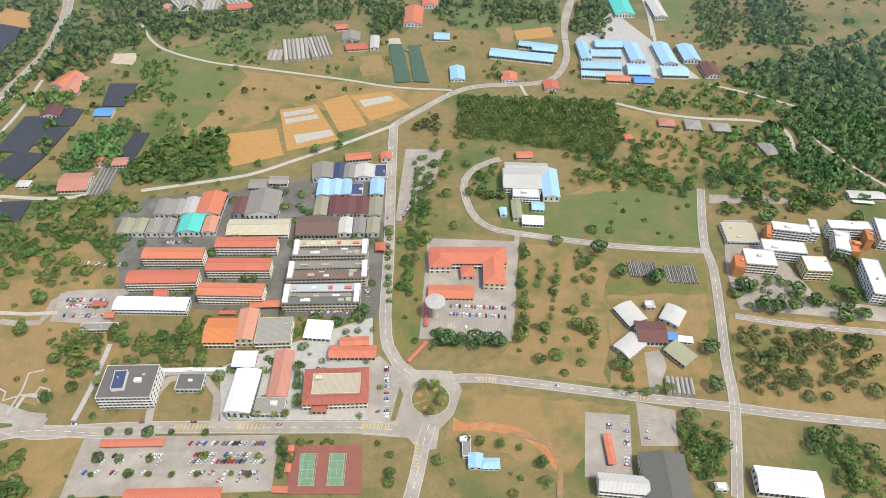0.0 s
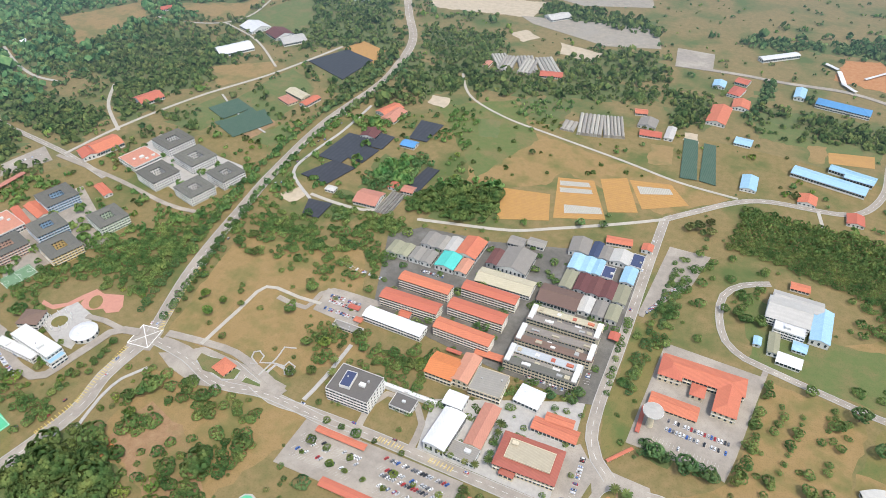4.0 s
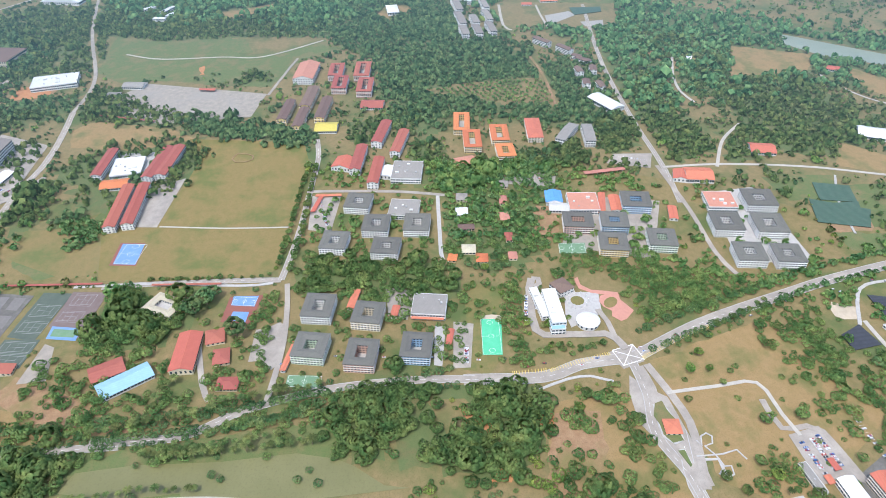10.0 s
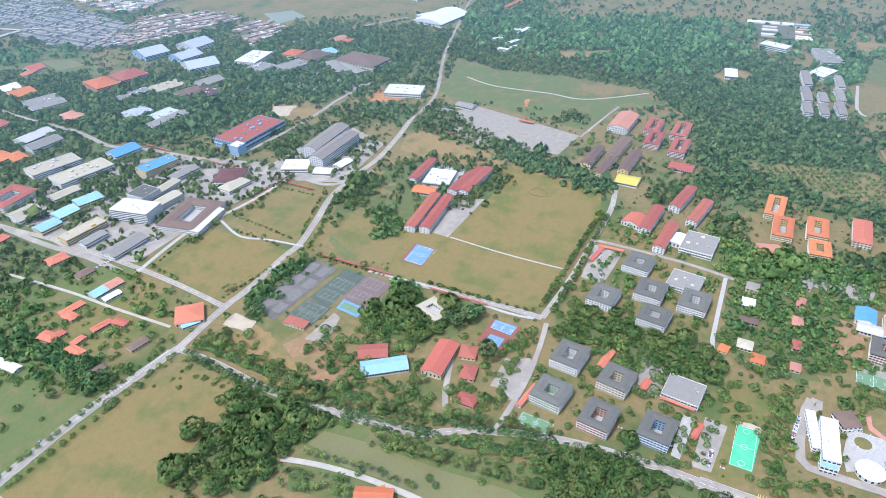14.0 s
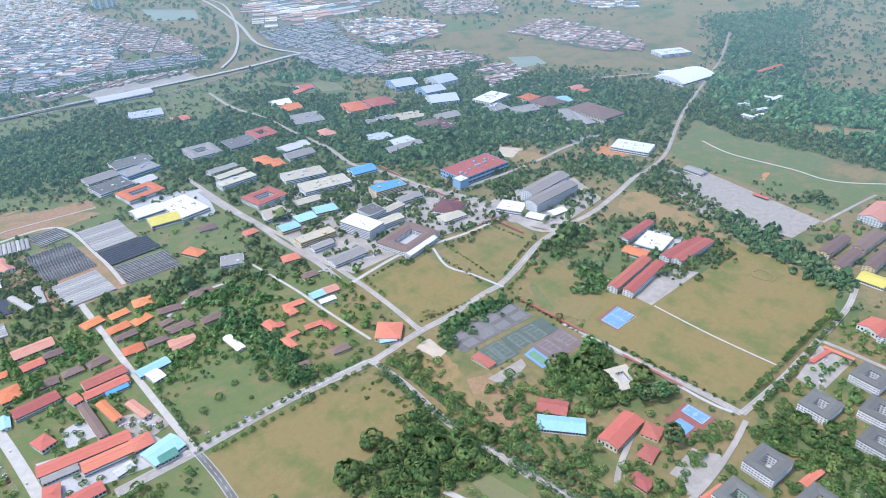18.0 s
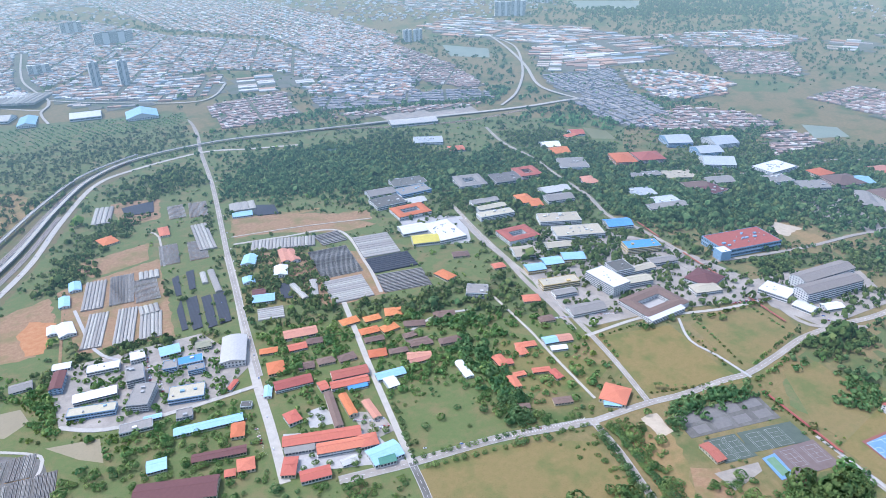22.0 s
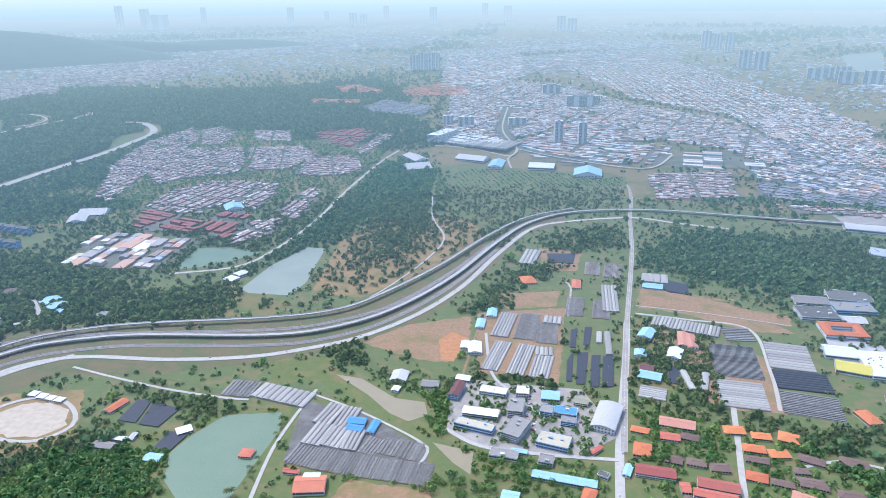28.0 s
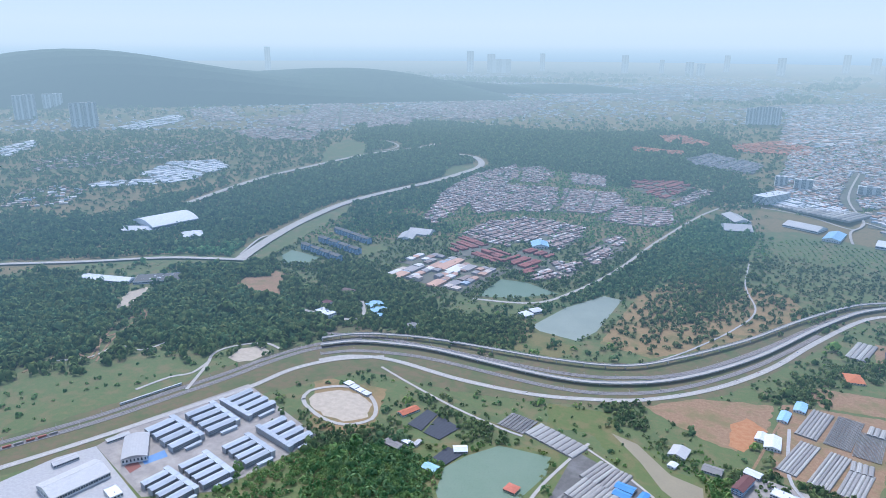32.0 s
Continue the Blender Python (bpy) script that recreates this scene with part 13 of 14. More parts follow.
lay("shade_net", 1.5160, (-564.2, -1679.7), (-594.7, -1670.4), (-581.9, -1636), (-553.2, -1645))
tree_row("dark", 12, 9, (-280.2, -1648.3), (-526.5, -1613.8))


# ---- faculty buildings among the trees ----
building("court", "grey", "white", -753.8, -1255.1, 70.7, 77.2, 167.1, 10, 3)
building("gable", "grey", "white", -719.7, -1135.3, 59.0, 23.1, 173.0, 9, 3)
building("gable", "beige", "white", -714.4, -1100.2, 62.4, 21.1, 175.3, 9, 3)
building("flat", "beige", "white", -702.6, -1064.5, 74.4, 25.8, 172.3, 10, 3)
building("gable", "steel", "white", -887.6, -1114.1, 64.7, 36.5, 172.2, 8, 2)
building("gable", "grey", "white", -867.5, -1071.9, 59.5, 35.3, 165.7, 8, 2)
building("court", "brick_red", "pink", -901.1, -1237.3, 58.9, 66.4, 169.9, 10, 3)
building("flat", "dark", "grey", -836.4, -1230.0, 67.4, 58.4, 168.2, 9, 2)
building("hip", "orange_roof", "cream", -801.6, -1104.3, 31.3, 49.2, 169.3, 7, 2)
building("hip", "orange_roof", "cream", -809.9, -1076.7, 26.9, 41.3, 160.2, 6, 2)
building("flat", "steel_blue", "white", -1035.8, -1001.3, 55.5, 43.7, 160.8, 9, 2)
building("flat", "steel_blue", "white", -1045.4, -941.4, 57.5, 40.4, 166.7, 8, 2)
building("flat", "grey", "white", -1029.5, -1229.4, 69.1, 72.2, 154.1, 9, 3)
building("gable", "white", "white", -1077.2, -1383.6, 46.5, 47.0, 162.3, 7, 2)
building("gable", "orange_roof", "cream", -1064.7, -1331.3, 47.4, 50.9, 166.8, 7, 2)
building("hip", "orange_roof", "orange", -1153.5, -1189.5, 51.9, 73.1, 156.6, 12, 4)
building("hip", "brick_red", "pink", -1214.8, -1166.5, 65.8, 63.8, 159.6, 12, 4)
building("flat", "beige", "cream", -1191.3, -1044.2, 67.6, 48.8, 154.8, 6, 1)
building("gable", "steel_blue", "blue", -1372.8, -1229.4, 64.8, 73.4, 155.1, 13, 4)
building("gable", "steel_blue", "white", -1460.2, -1160.7, 67.6, 69.3, 166.4, 13, 4)
building("gable", "steel_blue", "blue", -1371.8, -1125.2, 61.8, 57.4, 160.4, 13, 4)
building("gable", "steel_blue", "white", -1326.4, -1051.4, 72.6, 67.0, 143.9, 13, 4)
building("flat", "steel_blue", "white", -822.2, -1589.4, 79.0, 56.1, 154.9, 8, 2)
building("hip", "red", "white", -855.8, -1492.6, 41.1, 38.3, 162.9, 5, 1)
building("gable", "grey", "white", -552.3, -1302.7, 61.2, 37.6, 176.5, 7, 2)
building("flat", "grey", "blue", -619.7, -1274.9, 72.8, 42.1, 179.3, 8, 2)
building("gable", "steel", "white", -599.9, -1222.3, 40.2, 31.2, -179.4, 5, 1)
building("gable", "white", "white", -622.7, -1357.0, 13.9, 25.3, 168.0, 4, 1)
building("gable", "white", "white", -658.0, -1348.0, 13.3, 22.1, 170.9, 4, 1)
building("flat", "white", "white", -1405.2, -953.9, 86.6, 56.6, -179.1, 12, 4)
building("flat", "grey", "white", -1350.3, -903.3, 53.7, 47.2, 166.1, 9, 3)
building("hip", "orange_roof", "cream", -1468.4, -881.0, 45.1, 41.4, 172.7, 9, 2)
building("hip", "brown", "pink", -1465.0, -823.1, 70.4, 64.1, 161.3, 9, 3)
building("gable", "blue_pale", "white", -1496.4, -805.3, 42.7, 49.2, 165.9, 7, 1)
building("flat", "grey", "grey", -1385.1, -840.2, 64.3, 48.2, 153.3, 8, 2)
building("hip", "brown", "cream", -1453.3, -686.9, 72.4, 113.1, 166.3, 14, 2)
building("gable", "pink", "cream", -1612.9, -830.4, 49.7, 35.2, 163.2, 5, 1)
building("flat", "grey", "white", -1121.5, -1079.7, 77.7, 28.1, 163.6, 8, 2)
building("gable", "red", "white", -1209.6, -1439.2, 36.6, 45.6, 160.5, 6, 1)
building("hip", "pink", "white", -993.0, -1124.8, 35.0, 46.8, 165.2, 6, 2)
building("gable", "grey", "cream", -1236.9, -970.6, 64.5, 40.0, 160.6, 7, 2)
building("gable", "brown", "cream", -1167.3, -974.6, 53.0, 39.7, 161.5, 7, 2)
wood("dark", 10, 11, 0.7, (-859.3, -1473.6), (-1034.9, -1369.9), (-1209.2, -1306.0), (-1214.0, -1110.4), (-1545.3, -994.0), (-1727.9, -922.8), (-1677.6, -725.4), (-1309.9, -600.5), (-1195.4, -648.9), (-1196.0, -762.6), (-1010.1, -804.5), (-926.8, -947.7), (-909.0, -1065.5), (-767.1, -1095.6), (-737.7, -1187.9), (-685.4, -1210.3), (-771.1, -1430.1))
wood("dark", 10, 12, 0.85, (-664.9, -1239.2), (-744.9, -1258.4), (-801.7, -1386.4), (-693.3, -1417.4), (-612.3, -1562.4), (-512.4, -1505.1), (-514.7, -1361.7), (-603.8, -1350.5))
wood("dark", 9, 11, 0.85, (-980.2, -1069.7), (-1075.8, -1093.0), (-1151.0, -1054.0), (-1231.5, -973.6), (-1061.1, -839.0), (-967.7, -890.1), (-937.9, -958.6))
road("asphalt", 9, False, (-1031.8, -1628.1), (-991.2, -1473.0), (-984.5, -1329.5), (-958.1, -1195.4), (-936.9, -1060.1), (-902.3, -956.2), (-908.0, -897.8), (-905.8, -805.6), (-896.7, -709.0))
road("asphalt", 7, False, (-1104.5, -1120.9), (-1230.1, -1087.1), (-1294.0, -994.5), (-1468.9, -943.4), (-1605.8, -923.6), (-1870.7, -731.1))
road("asphalt", 8, False, (-896.7, -709.0), (-994.8, -681.2), (-1116.2, -655.1), (-1231.5, -642.4), (-1339.8, -618.4))
road("asphalt", 9, False, (-637.3, -1091.0), (-621.4, -990.0), (-616.6, -903.4), (-599.5, -808.6), (-589.4, -716.3), (-575.8, -652.3))
lay("car_park", 0.2835, (-1307.6, -828.6), (-1401.8, -800.7), (-1320.0, -678.0), (-1256.0, -677.2))
car_row(90, 0.8, -1302.0, -809.1, -1374.2, -796.6, False)
car_row(90, 0.8, -1292.4, -769.2, -1357.8, -763.4, False)
car_row(90, 0.8, -1283.2, -730.7, -1341.9, -731.4, False)
car_row(90, 0.8, -1274.3, -693.5, -1326.7, -700.5, False)
tree_row("dark", 8, 10, (-457.6, -459.4), (-439.7, -362.0), (-440.2, -285.4), (-438.3, -217.6), (-435.1, -133.7), (-438.5, -48.9), (-441.8, 33.5), (-451.0, 87.7))
tree_row("dark", 8, 10, (-479.2, -455.4), (-461.5, -359.8), (-462.2, -285.2), (-460.3, -216.8), (-457.1, -133.7), (-460.5, -49.7), (-463.8, 31.5), (-472.6, 84.1))
tree_row("dark", 9, 9, (-466.4, -469.1), (-448.6, -396.6), (-444.0, -334.5), (-425.3, -261.8))
tree_row("dark", 9, 9, (-485.8, -464.3), (-468.4, -393.4), (-463.8, -331.1), (-444.7, -256.8))
tree_row("dark", 9, 9, (-431.9, -259.8), (-426.3, -186.5), (-435.1, -104.4), (-453.0, -31.0))
tree_row("dark", 9, 9, (-453.9, -258.0), (-448.3, -186.9), (-456.7, -108.2), (-474.4, -36.2))
tree_row("leaf", 11, 8, (-250.9, -514.4), (-352.4, -494.7), (-464.5, -477.3))
tree_row("leaf", 11, 8, (-254.3, -532.0), (-355.4, -512.5), (-467.3, -495.1))
tree_row("dark", 9, 10, (-462.0, 290.5), (-487.9, 374.5), (-506.0, 443.2), (-526.4, 520.6), (-538.7, 608.7), (-547.3, 702.3), (-544.1, 836.8), (-561.3, 956.2))
tree_row("dark", 9, 10, (-488.8, 282.3), (-514.9, 366.7), (-533.0, 436.0), (-553.8, 515.2), (-566.5, 605.5), (-575.3, 701.7), (-572.1, 835.2), (-589.1, 952.2))

# ---- school and houses by the crossroads ----
building("gable", "red", "white", -171.4, -613.9, 90.6, 17.0, 163.2, 7, 2)
building("gable", "red", "white", -188.2, -587.6, 60.5, 17.2, 164.9, 7, 2)
building("hip", "red", "white", -216.5, -580.6, 20.6, 20.3, 168.3, 7, 1)
building("hip", "red", "cream", -123.8, -586.6, 15.7, 28.0, 155.1, 6, 1)
building("gable", "red", "white", -145.2, -561.4, 32.9, 15.9, 169.7, 6, 1)
building("gable", "grey", "white", -143.0, -609.8, 33.7, 11.9, 163.6, 5, 1)
building("gable", "brown", "cream", -200.6, -654.5, 69.2, 9.9, 81.4, 7, 2)
building("gable", "orange_roof", "cream", -219.9, -654.8, 43.1, 10.2, 87.7, 6, 1)
building("gable", "brick_red", "white", -173.9, -733.0, 48.5, 19.2, 172.9, 6, 2)
building("gable", "brick_red", "white", -246.7, -715.6, 48.9, 18.8, 170.0, 6, 2)
building("gable", "red", "white", -238.8, -696.0, 50.0, 14.3, 170.2, 6, 2)
building("gable", "blue", "white", -245.7, -686.1, 25.5, 10.5, 170.3, 4, 1)
building("hip", "red", "white", -151.8, -666.0, 16.6, 21.4, -174.1, 6, 1)
building("hip", "orange_roof", "cream", -163.8, -778.0, 22.7, 27.4, 170.4, 5, 1)
building("gable", "blue_pale", "white", -224.5, -553.1, 36.3, 27.0, -177.6, 6, 1)
building("gable", "green_roof", "white", -223.2, -543.8, 18.8, 15.5, 170.2, 6, 1)
building("gable", "steel", "white", -185.8, -563.4, 18.5, 10.4, 179.1, 4, 1)
building("gable", "blue_pale", "white", -293.3, -686.5, 39.2, 15.6, 174.0, 5, 1)
building("gable", "white", "white", -286.4, -671.0, 14.9, 24.4, 180.0, 5, 1)
building("gable", "pink", "white", -220.2, -845.4, 48.0, 21.7, 169.7, 5, 1)
building("gable", "red", "white", -205.2, -813.2, 25.3, 15.9, 173.2, 4, 1)
building("hip", "orange_roof", "cream", -166.4, -823.9, 24.3, 13.1, 166.2, 4, 1)
building("hip", "brown", "cream", -229.3, -760.1, 23.7, 13.9, 170.8, 4, 1)
building("hip", "brown", "cream", -257.1, -753.5, 24.4, 16.0, 178.8, 4, 1)
building("hip", "brown", "cream", -201.6, -762.5, 21.2, 15.2, 166.9, 4, 1)
building("hip", "brown", "cream", -231.5, -815.2, 22.5, 13.8, 165.3, 4, 1)
building("hip", "brown", "cream", -308.4, -775.6, 28.4, 12.1, 168.8, 4, 1)
building("hip", "brown", "cream", -326.3, -731.5, 26.6, 11.6, 166.7, 4, 1)
building("hip", "brown", "cream", -357.7, -759.1, 19.0, 11.1, 177.9, 4, 1)
building("hip", "brown", "cream", -363.2, -731.7, 31.9, 11.0, 167.7, 4, 1)
building("hip", "orange_roof", "cream", -295.4, -839.6, 27.7, 17.8, -179.2, 4, 1)
building("hip", "orange_roof", "cream", -311.0, -799.8, 28.1, 16.7, 174.3, 4, 1)
building("hip", "orange_roof", "cream", -340.2, -792.5, 25.9, 17.2, -174.2, 4, 1)
building("hip", "orange_roof", "cream", -298.4, -740.4, 25.1, 18.2, 165.0, 4, 1)
building("hip", "orange_roof", "cream", -328.5, -829.7, 25.1, 15.0, 175.4, 4, 1)
building("gable", "red", "white", -206.0, -707.2, 11.2, 18.3, 180.0, 5, 1)
building("gable", "pink", "cream", -242.4, -632.6, 36.9, 10.0, 90.9, 5, 1)
building("gable", "pink", "white", -343.7, -697.7, 30.4, 11.4, 172.6, 4, 1)
lay("pavement", 0.2755, (-172.1, -672.5), (-193.0, -673.0), (-200.2, -644.2), (-170.5, -637.3))
lay("car_park", 0.2765, (-228.8, -614.0), (-252.1, -614.7), (-253.3, -587.0), (-227.8, -584.5))
car_row(90, 0.8, -236.5, -615.2, -251.1, -613.0)
car_row(90, 0.8, -237.9, -599.9, -251.5, -598.6)
wood("dark", 7, 7, 0.75, (-230.2, -836.9), (-267.4, -824.1), (-261.8, -792.3), (-225.9, -792.4), (-217.0, -814.8))
wood("leaf", 7, 7, 0.6, (-325.5, -702.9), (-375.2, -713.3), (-377.1, -682.2), (-297.5, -617.5), (-303.2, -658.9))
tree_row("dark", 9, 8, (-275.2, -657.8), (-267.7, -606.1), (-255.9, -551.0), (-248.2, -521.9))
# ---- the tennis and ball courts ----
sheet("court", "tarmac", 0.3605, "dark grey tarmac ball court with pale worn patches", "sports court", (-557.5, -440.7), (-679.7, -418.5), (-667.5, -372.9), (-547.5, -400.5))
lay("court_court_grey", 0.4105, (-565.7, -433.3), (-584.8, -429.9), (-582.2, -416.7), (-563.2, -420.2))
lay("court_court_grey", 0.411, (-562.5, -414.1), (-581.3, -410.6), (-578.7, -397.8), (-560.1, -401.4))
lay("court_court_grey", 0.4115, (-593.4, -428.2), (-613.2, -424.7), (-610.2, -411.3), (-590.6, -415.0))
lay("court_court_grey", 0.412, (-589.7, -408.8), (-609.2, -405.1), (-606.3, -392.2), (-587.1, -395.9))
lay("court_court_grey", 0.4125, (-622.1, -423.0), (-642.5, -419.3), (-639.1, -405.8), (-618.9, -409.5))
lay("court_court_grey", 0.413, (-617.9, -403.3), (-638.0, -399.5), (-634.7, -386.4), (-614.8, -390.3))
lay("court_court_grey", 0.4135, (-651.7, -417.5), (-672.9, -413.8), (-669.1, -400.0), (-648.2, -403.9))
lay("court_court_grey", 0.414, (-647.0, -397.6), (-667.7, -393.7), (-664.0, -380.4), (-643.5, -384.5))
sheet("court", "court_teal", 0.361, "faded blue-green tennis court", "sports court", (-556.0, -391.1), (-596.4, -381.5), (-589.8, -343.6), (-549.0, -352.5))
sheet("court", "court_teal", 0.3615, "faded dark green tennis courts", "sports court", (-600.2, -380.7), (-671.2, -363.1), (-663.6, -329.4), (-588.8, -349.6))
sheet("court", "court_brown", 0.362, "faded red-brown ball court", "sports court", (-610.2, -340.6), (-666.7, -329.6), (-658.1, -289.1), (-584.1, -302.9))
sheet("court", "court_blue", 0.413, "blue painted court border", "sports court", (-590.3, -338.2), (-609.3, -336.7), (-600.2, -303.5), (-581.4, -305.9))
sheet("court", "court_green", 0.464, "bright green court inside a blue border", "sports court", (-593.1, -335.1), (-604.6, -333.7), (-597.9, -307.6), (-586.7, -309.2))
court_lines(-563.6, -368.8, 16.1, 32.9, 165.3, 0)
court_lines(-581.6, -365.1, 16.5, 33.0, 165.6, 0)
court_lines(-611.2, -358.2, 18.9, 28.3, 165.6, 0)
court_lines(-637.3, -352.6, 19.5, 28.1, 165.7, 0)
court_lines(-622.1, -320.9, 17.6, 25.3, 167.2, 0)
court_lines(-649.4, -314.0, 20.2, 24.7, 167.1, 0)
building("gable", "brick_red", "cream", -547.6, -370.2, 13.0, 29.1, 173.8, 4, 1)
building("hip", "brick_red", "cream", -598.3, -293.3, 11.9, 7.5, 169.4, 4, 1)
sheet("court", "sand", 0.2265, "pale sandy court", "sports court", (-522.7, -456.7), (-545.3, -454.3), (-537.8, -417.9), (-516.6, -418.5))
wood("dark", 7, 9, 0.95, (-552.1, -446.7), (-577.5, -458.4), (-668.3, -443.8), (-669.4, -430.1), (-564.5, -439.9))
lay("yard", 0.2945, (-526.7, -348.5), (-581.7, -336.5), (-574.8, -325.4), (-526.3, -320.0))

tree_row("dark", 7, 7, (-34.2, 601.8), (-36.0, 543.5), (-36.7, 475.2), (-36.2, 415.8))
tree_row("dark", 7, 7, (-24.2, 572.3), (-27.3, 508.5), (-31.4, 459.8), (-32.9, 412.5))
wood("dark", 7, 8, 0.95, (-12.9, 371.9), (51.4, 365.6), (55.8, 356.1), (-10.5, 358.4))
wood("leaf", 8, 7, 0.8, (69.1, 495.8), (80.2, 492.1), (67.8, 355.3), (53.4, 354.8))
tree_row("leaf", 9, 6, (107.1, 463.9), (104.3, 435.5), (95.3, 393.8), (86.1, 362.0))
wood("leaf", 12, 7, 0.55, (80.5, 472.1), (149.5, 474.9), (131.1, 345.8), (71.8, 343.7))
wood("olive", 10, 8, 0.75, (254.6, 390.1), (335.6, 386.7), (366.4, 366.1), (330.3, 324.7), (243.5, 311.0))
wood("leaf", 8, 8, 0.8, (182.6, 290.9), (222.6, 284.8), (214.2, 247.1), (179.8, 241.6))
wood("leaf", 8, 8, 0.75, (71.2, 272.4), (88.0, 268.2), (84.3, 230.0), (70.1, 229.5))
wood("leaf", 8, 9, 0.8, (287.9, 284.5), (316.7, 280.6), (310.6, 245.8), (283.9, 240.6))

# ---- round the pond ----
road("pale_road", 6, False, (-364.5, -286.8), (-368.9, -250.0), (-368.6, -201.7), (-362.3, -147.3), (-350.9, -97.7))
building("hip", "orange_roof", "cream", -355.6, -179.8, 10.2, 12.3, 126.2, 5, 1)
wood("deep", 9, 14, 0.95, (-421.2, -382.8), (-418.8, -351.5), (-442.9, -329.9), (-437.9, -282.1), (-412.8, -272.2), (-383.3, -276.3), (-364.0, -279.4), (-370.0, -360.0))
wood("grove", 11.5, 14, 0.97, (-392.0, -39.6), (-445.1, -24.0), (-465.2, 14.3), (-461.8, 58.0), (-422.8, 60.5), (-415.4, 27.7), (-391.3, 10.6), (-373.1, -2.8), (-375.1, -29.3))
wood("grove", 11.5, 14, 0.97, (-366.9, 48.3), (-404.7, 64.9), (-391.9, 83.1), (-422.4, 109.1), (-454.3, 154.2), (-340.5, 129.3), (-338.9, 77.9))
tree_row("palm", 9, 6, (-414.5, -212.5), (-412.1, -139.9), (-418.2, -93.7), (-406.1, -61.7))
tree_row("palm", 9, 6, (-375.4, -261.6), (-377.8, -203.9), (-370.3, -148.6))
tree(-384.9, -143.5, 9, "dark")
tree(-379.6, -135.3, 8, "dark")
tree(-367.7, -69.8, 9, "dark")
tree(-375.6, -59.3, 8, "dark")
tree(-360.8, -52.3, 9, "dark")
tree(-372.5, -208.5, 11, "dark")
tree(-407.9, -85.1, 12, "dark")
tree(-448.3, -64.6, 9, "dark")
# ---- woods beyond the railway ----
wood("leaf", 11, 15, 0.93, (1826.4, -688.2), (1790.3, -840.3), (1388.6, -745.5), (1271.0, -808.6), (1169.1, -676.9), (1242.2, -534.6), (1304.0, -462.9))
wood("leaf", 11, 15, 0.93, (1495.8, -923.1), (1555.5, -1049.1), (1445.6, -1221.8), (1079.6, -1027.8), (924.2, -966.1), (969.2, -818.1), (1134.3, -701.5), (1261.4, -720.4))
wood("leaf", 11, 14, 0.93, (1255.6, -1232.7), (1188.8, -1341.0), (822.9, -1209.7), (739.7, -1089.3), (943.4, -1060.8))
wood("leaf", 9, 9, 0.75, (680.7, -448.0), (704.7, -499.2), (678.5, -559.0), (655.8, -628.4), (613.8, -639.6), (526.4, -556.1))
wood("leaf", 9, 9, 0.75, (536.3, -563.6), (617.3, -637.1), (605.7, -701.9), (506.0, -715.2), (478.5, -649.8), (492.2, -591.6))
road("pale_road", 6, False, (970.5, -623.9), (1020.2, -702.6), (1054.5, -748.3), (1045.7, -796.6), (1007.4, -837.1), (963.4, -835.1))
sheet("sand_yard", "sand", 0.2295, "pale sandy yard", "ground", (1017.1, -752.8), (1028.1, -789.3), (1006.4, -824.4), (971.0, -816.8), (964.2, -777.9), (983.7, -746.1))
sheet("sand_yard", "sand", 0.2300, "pale sandy yard", "ground", (1442.4, -770.6), (1515.8, -843.2), (1511.1, -896.7), (1471.3, -865.0), (1424.3, -783.4))
road("soil", 5, False, (1274.8, -489.1), (1291.2, -581.2), (1225.7, -596.4), (1301.6, -656.6), (1300.2, -693.0), (1312.5, -759.5), (1373.2, -798.1), (1415.8, -789.4))

wood("dark", 8, 8, 0.6, (-867.2, 150.0), (-862.4, 223.4), (-811.4, 281.9), (-718.4, 268.1), (-626.2, 206.2), (-612.2, 165.1), (-661.0, 98.9), (-759.9, 112.6))
wood("leaf", 8, 8, 0.6, (-707.8, -69.4), (-684.9, 13.1), (-626.9, 76.2), (-571.6, 98.2), (-572.3, -9.0), (-635.8, -72.0))
wood("bush", 4, 4, 0.95, (-119.4, 264.7), (-59.2, 266.7), (-58.8, 263.4), (-118.8, 261.4))
wood("leaf", 7, 7, 0.6, (-253.6, 361.7), (-206.5, 366.6), (-197.4, 334.0), (-248.3, 332.2))
wood("leaf", 7, 7, 0.5, (-334.8, 358.7), (-273.9, 364.1), (-262.4, 326.0), (-281.3, 298.1), (-314.9, 324.1))

building("hip", "white", "white", -1598.0, 137.9, 25.8, 53.2, 90.2, 8, 1)
building("gable", "steel", "white", -1737.4, 924.9, 57.3, 38.4, 17.1, 6, 1)
building("gable", "blue_pale", "white", -1790.9, 985.8, 42.0, 62.9, 24.5, 6, 1)
building("gable", "white", "white", -1613.6, 790.5, 20.5, 24.5, 38.3, 5, 1)
building("gable", "white", "white", -1194.7, 678.2, 9.3, 22.1, 58.2, 5, 1)
building("gable", "grey", "white", -927.1, 346.5, 15.9, 59.8, 51.9, 12, 3)
building("gable", "grey", "white", -918.7, 378.5, 15.7, 55.9, 79.0, 12, 3)
clear((-1579.7, 99.9), (-1544.6, 127.9), (-1587.9, 182.7), (-1637.2, 183.0), (-1649.9, 127.4))
lay("dry_grass", 0.29, (-1579.7, 99.9), (-1544.6, 127.9), (-1587.9, 182.7), (-1637.2, 183.0), (-1649.9, 127.4))
road("pale_road", 9, False, (-1900.4, 820.2), (-1798.9, 847.0), (-1654.6, 869.4), (-1529.0, 898.7))
road("asphalt", 9, False, (-1858.3, 891.3), (-1742.2, 906.5), (-1597.7, 930.8))
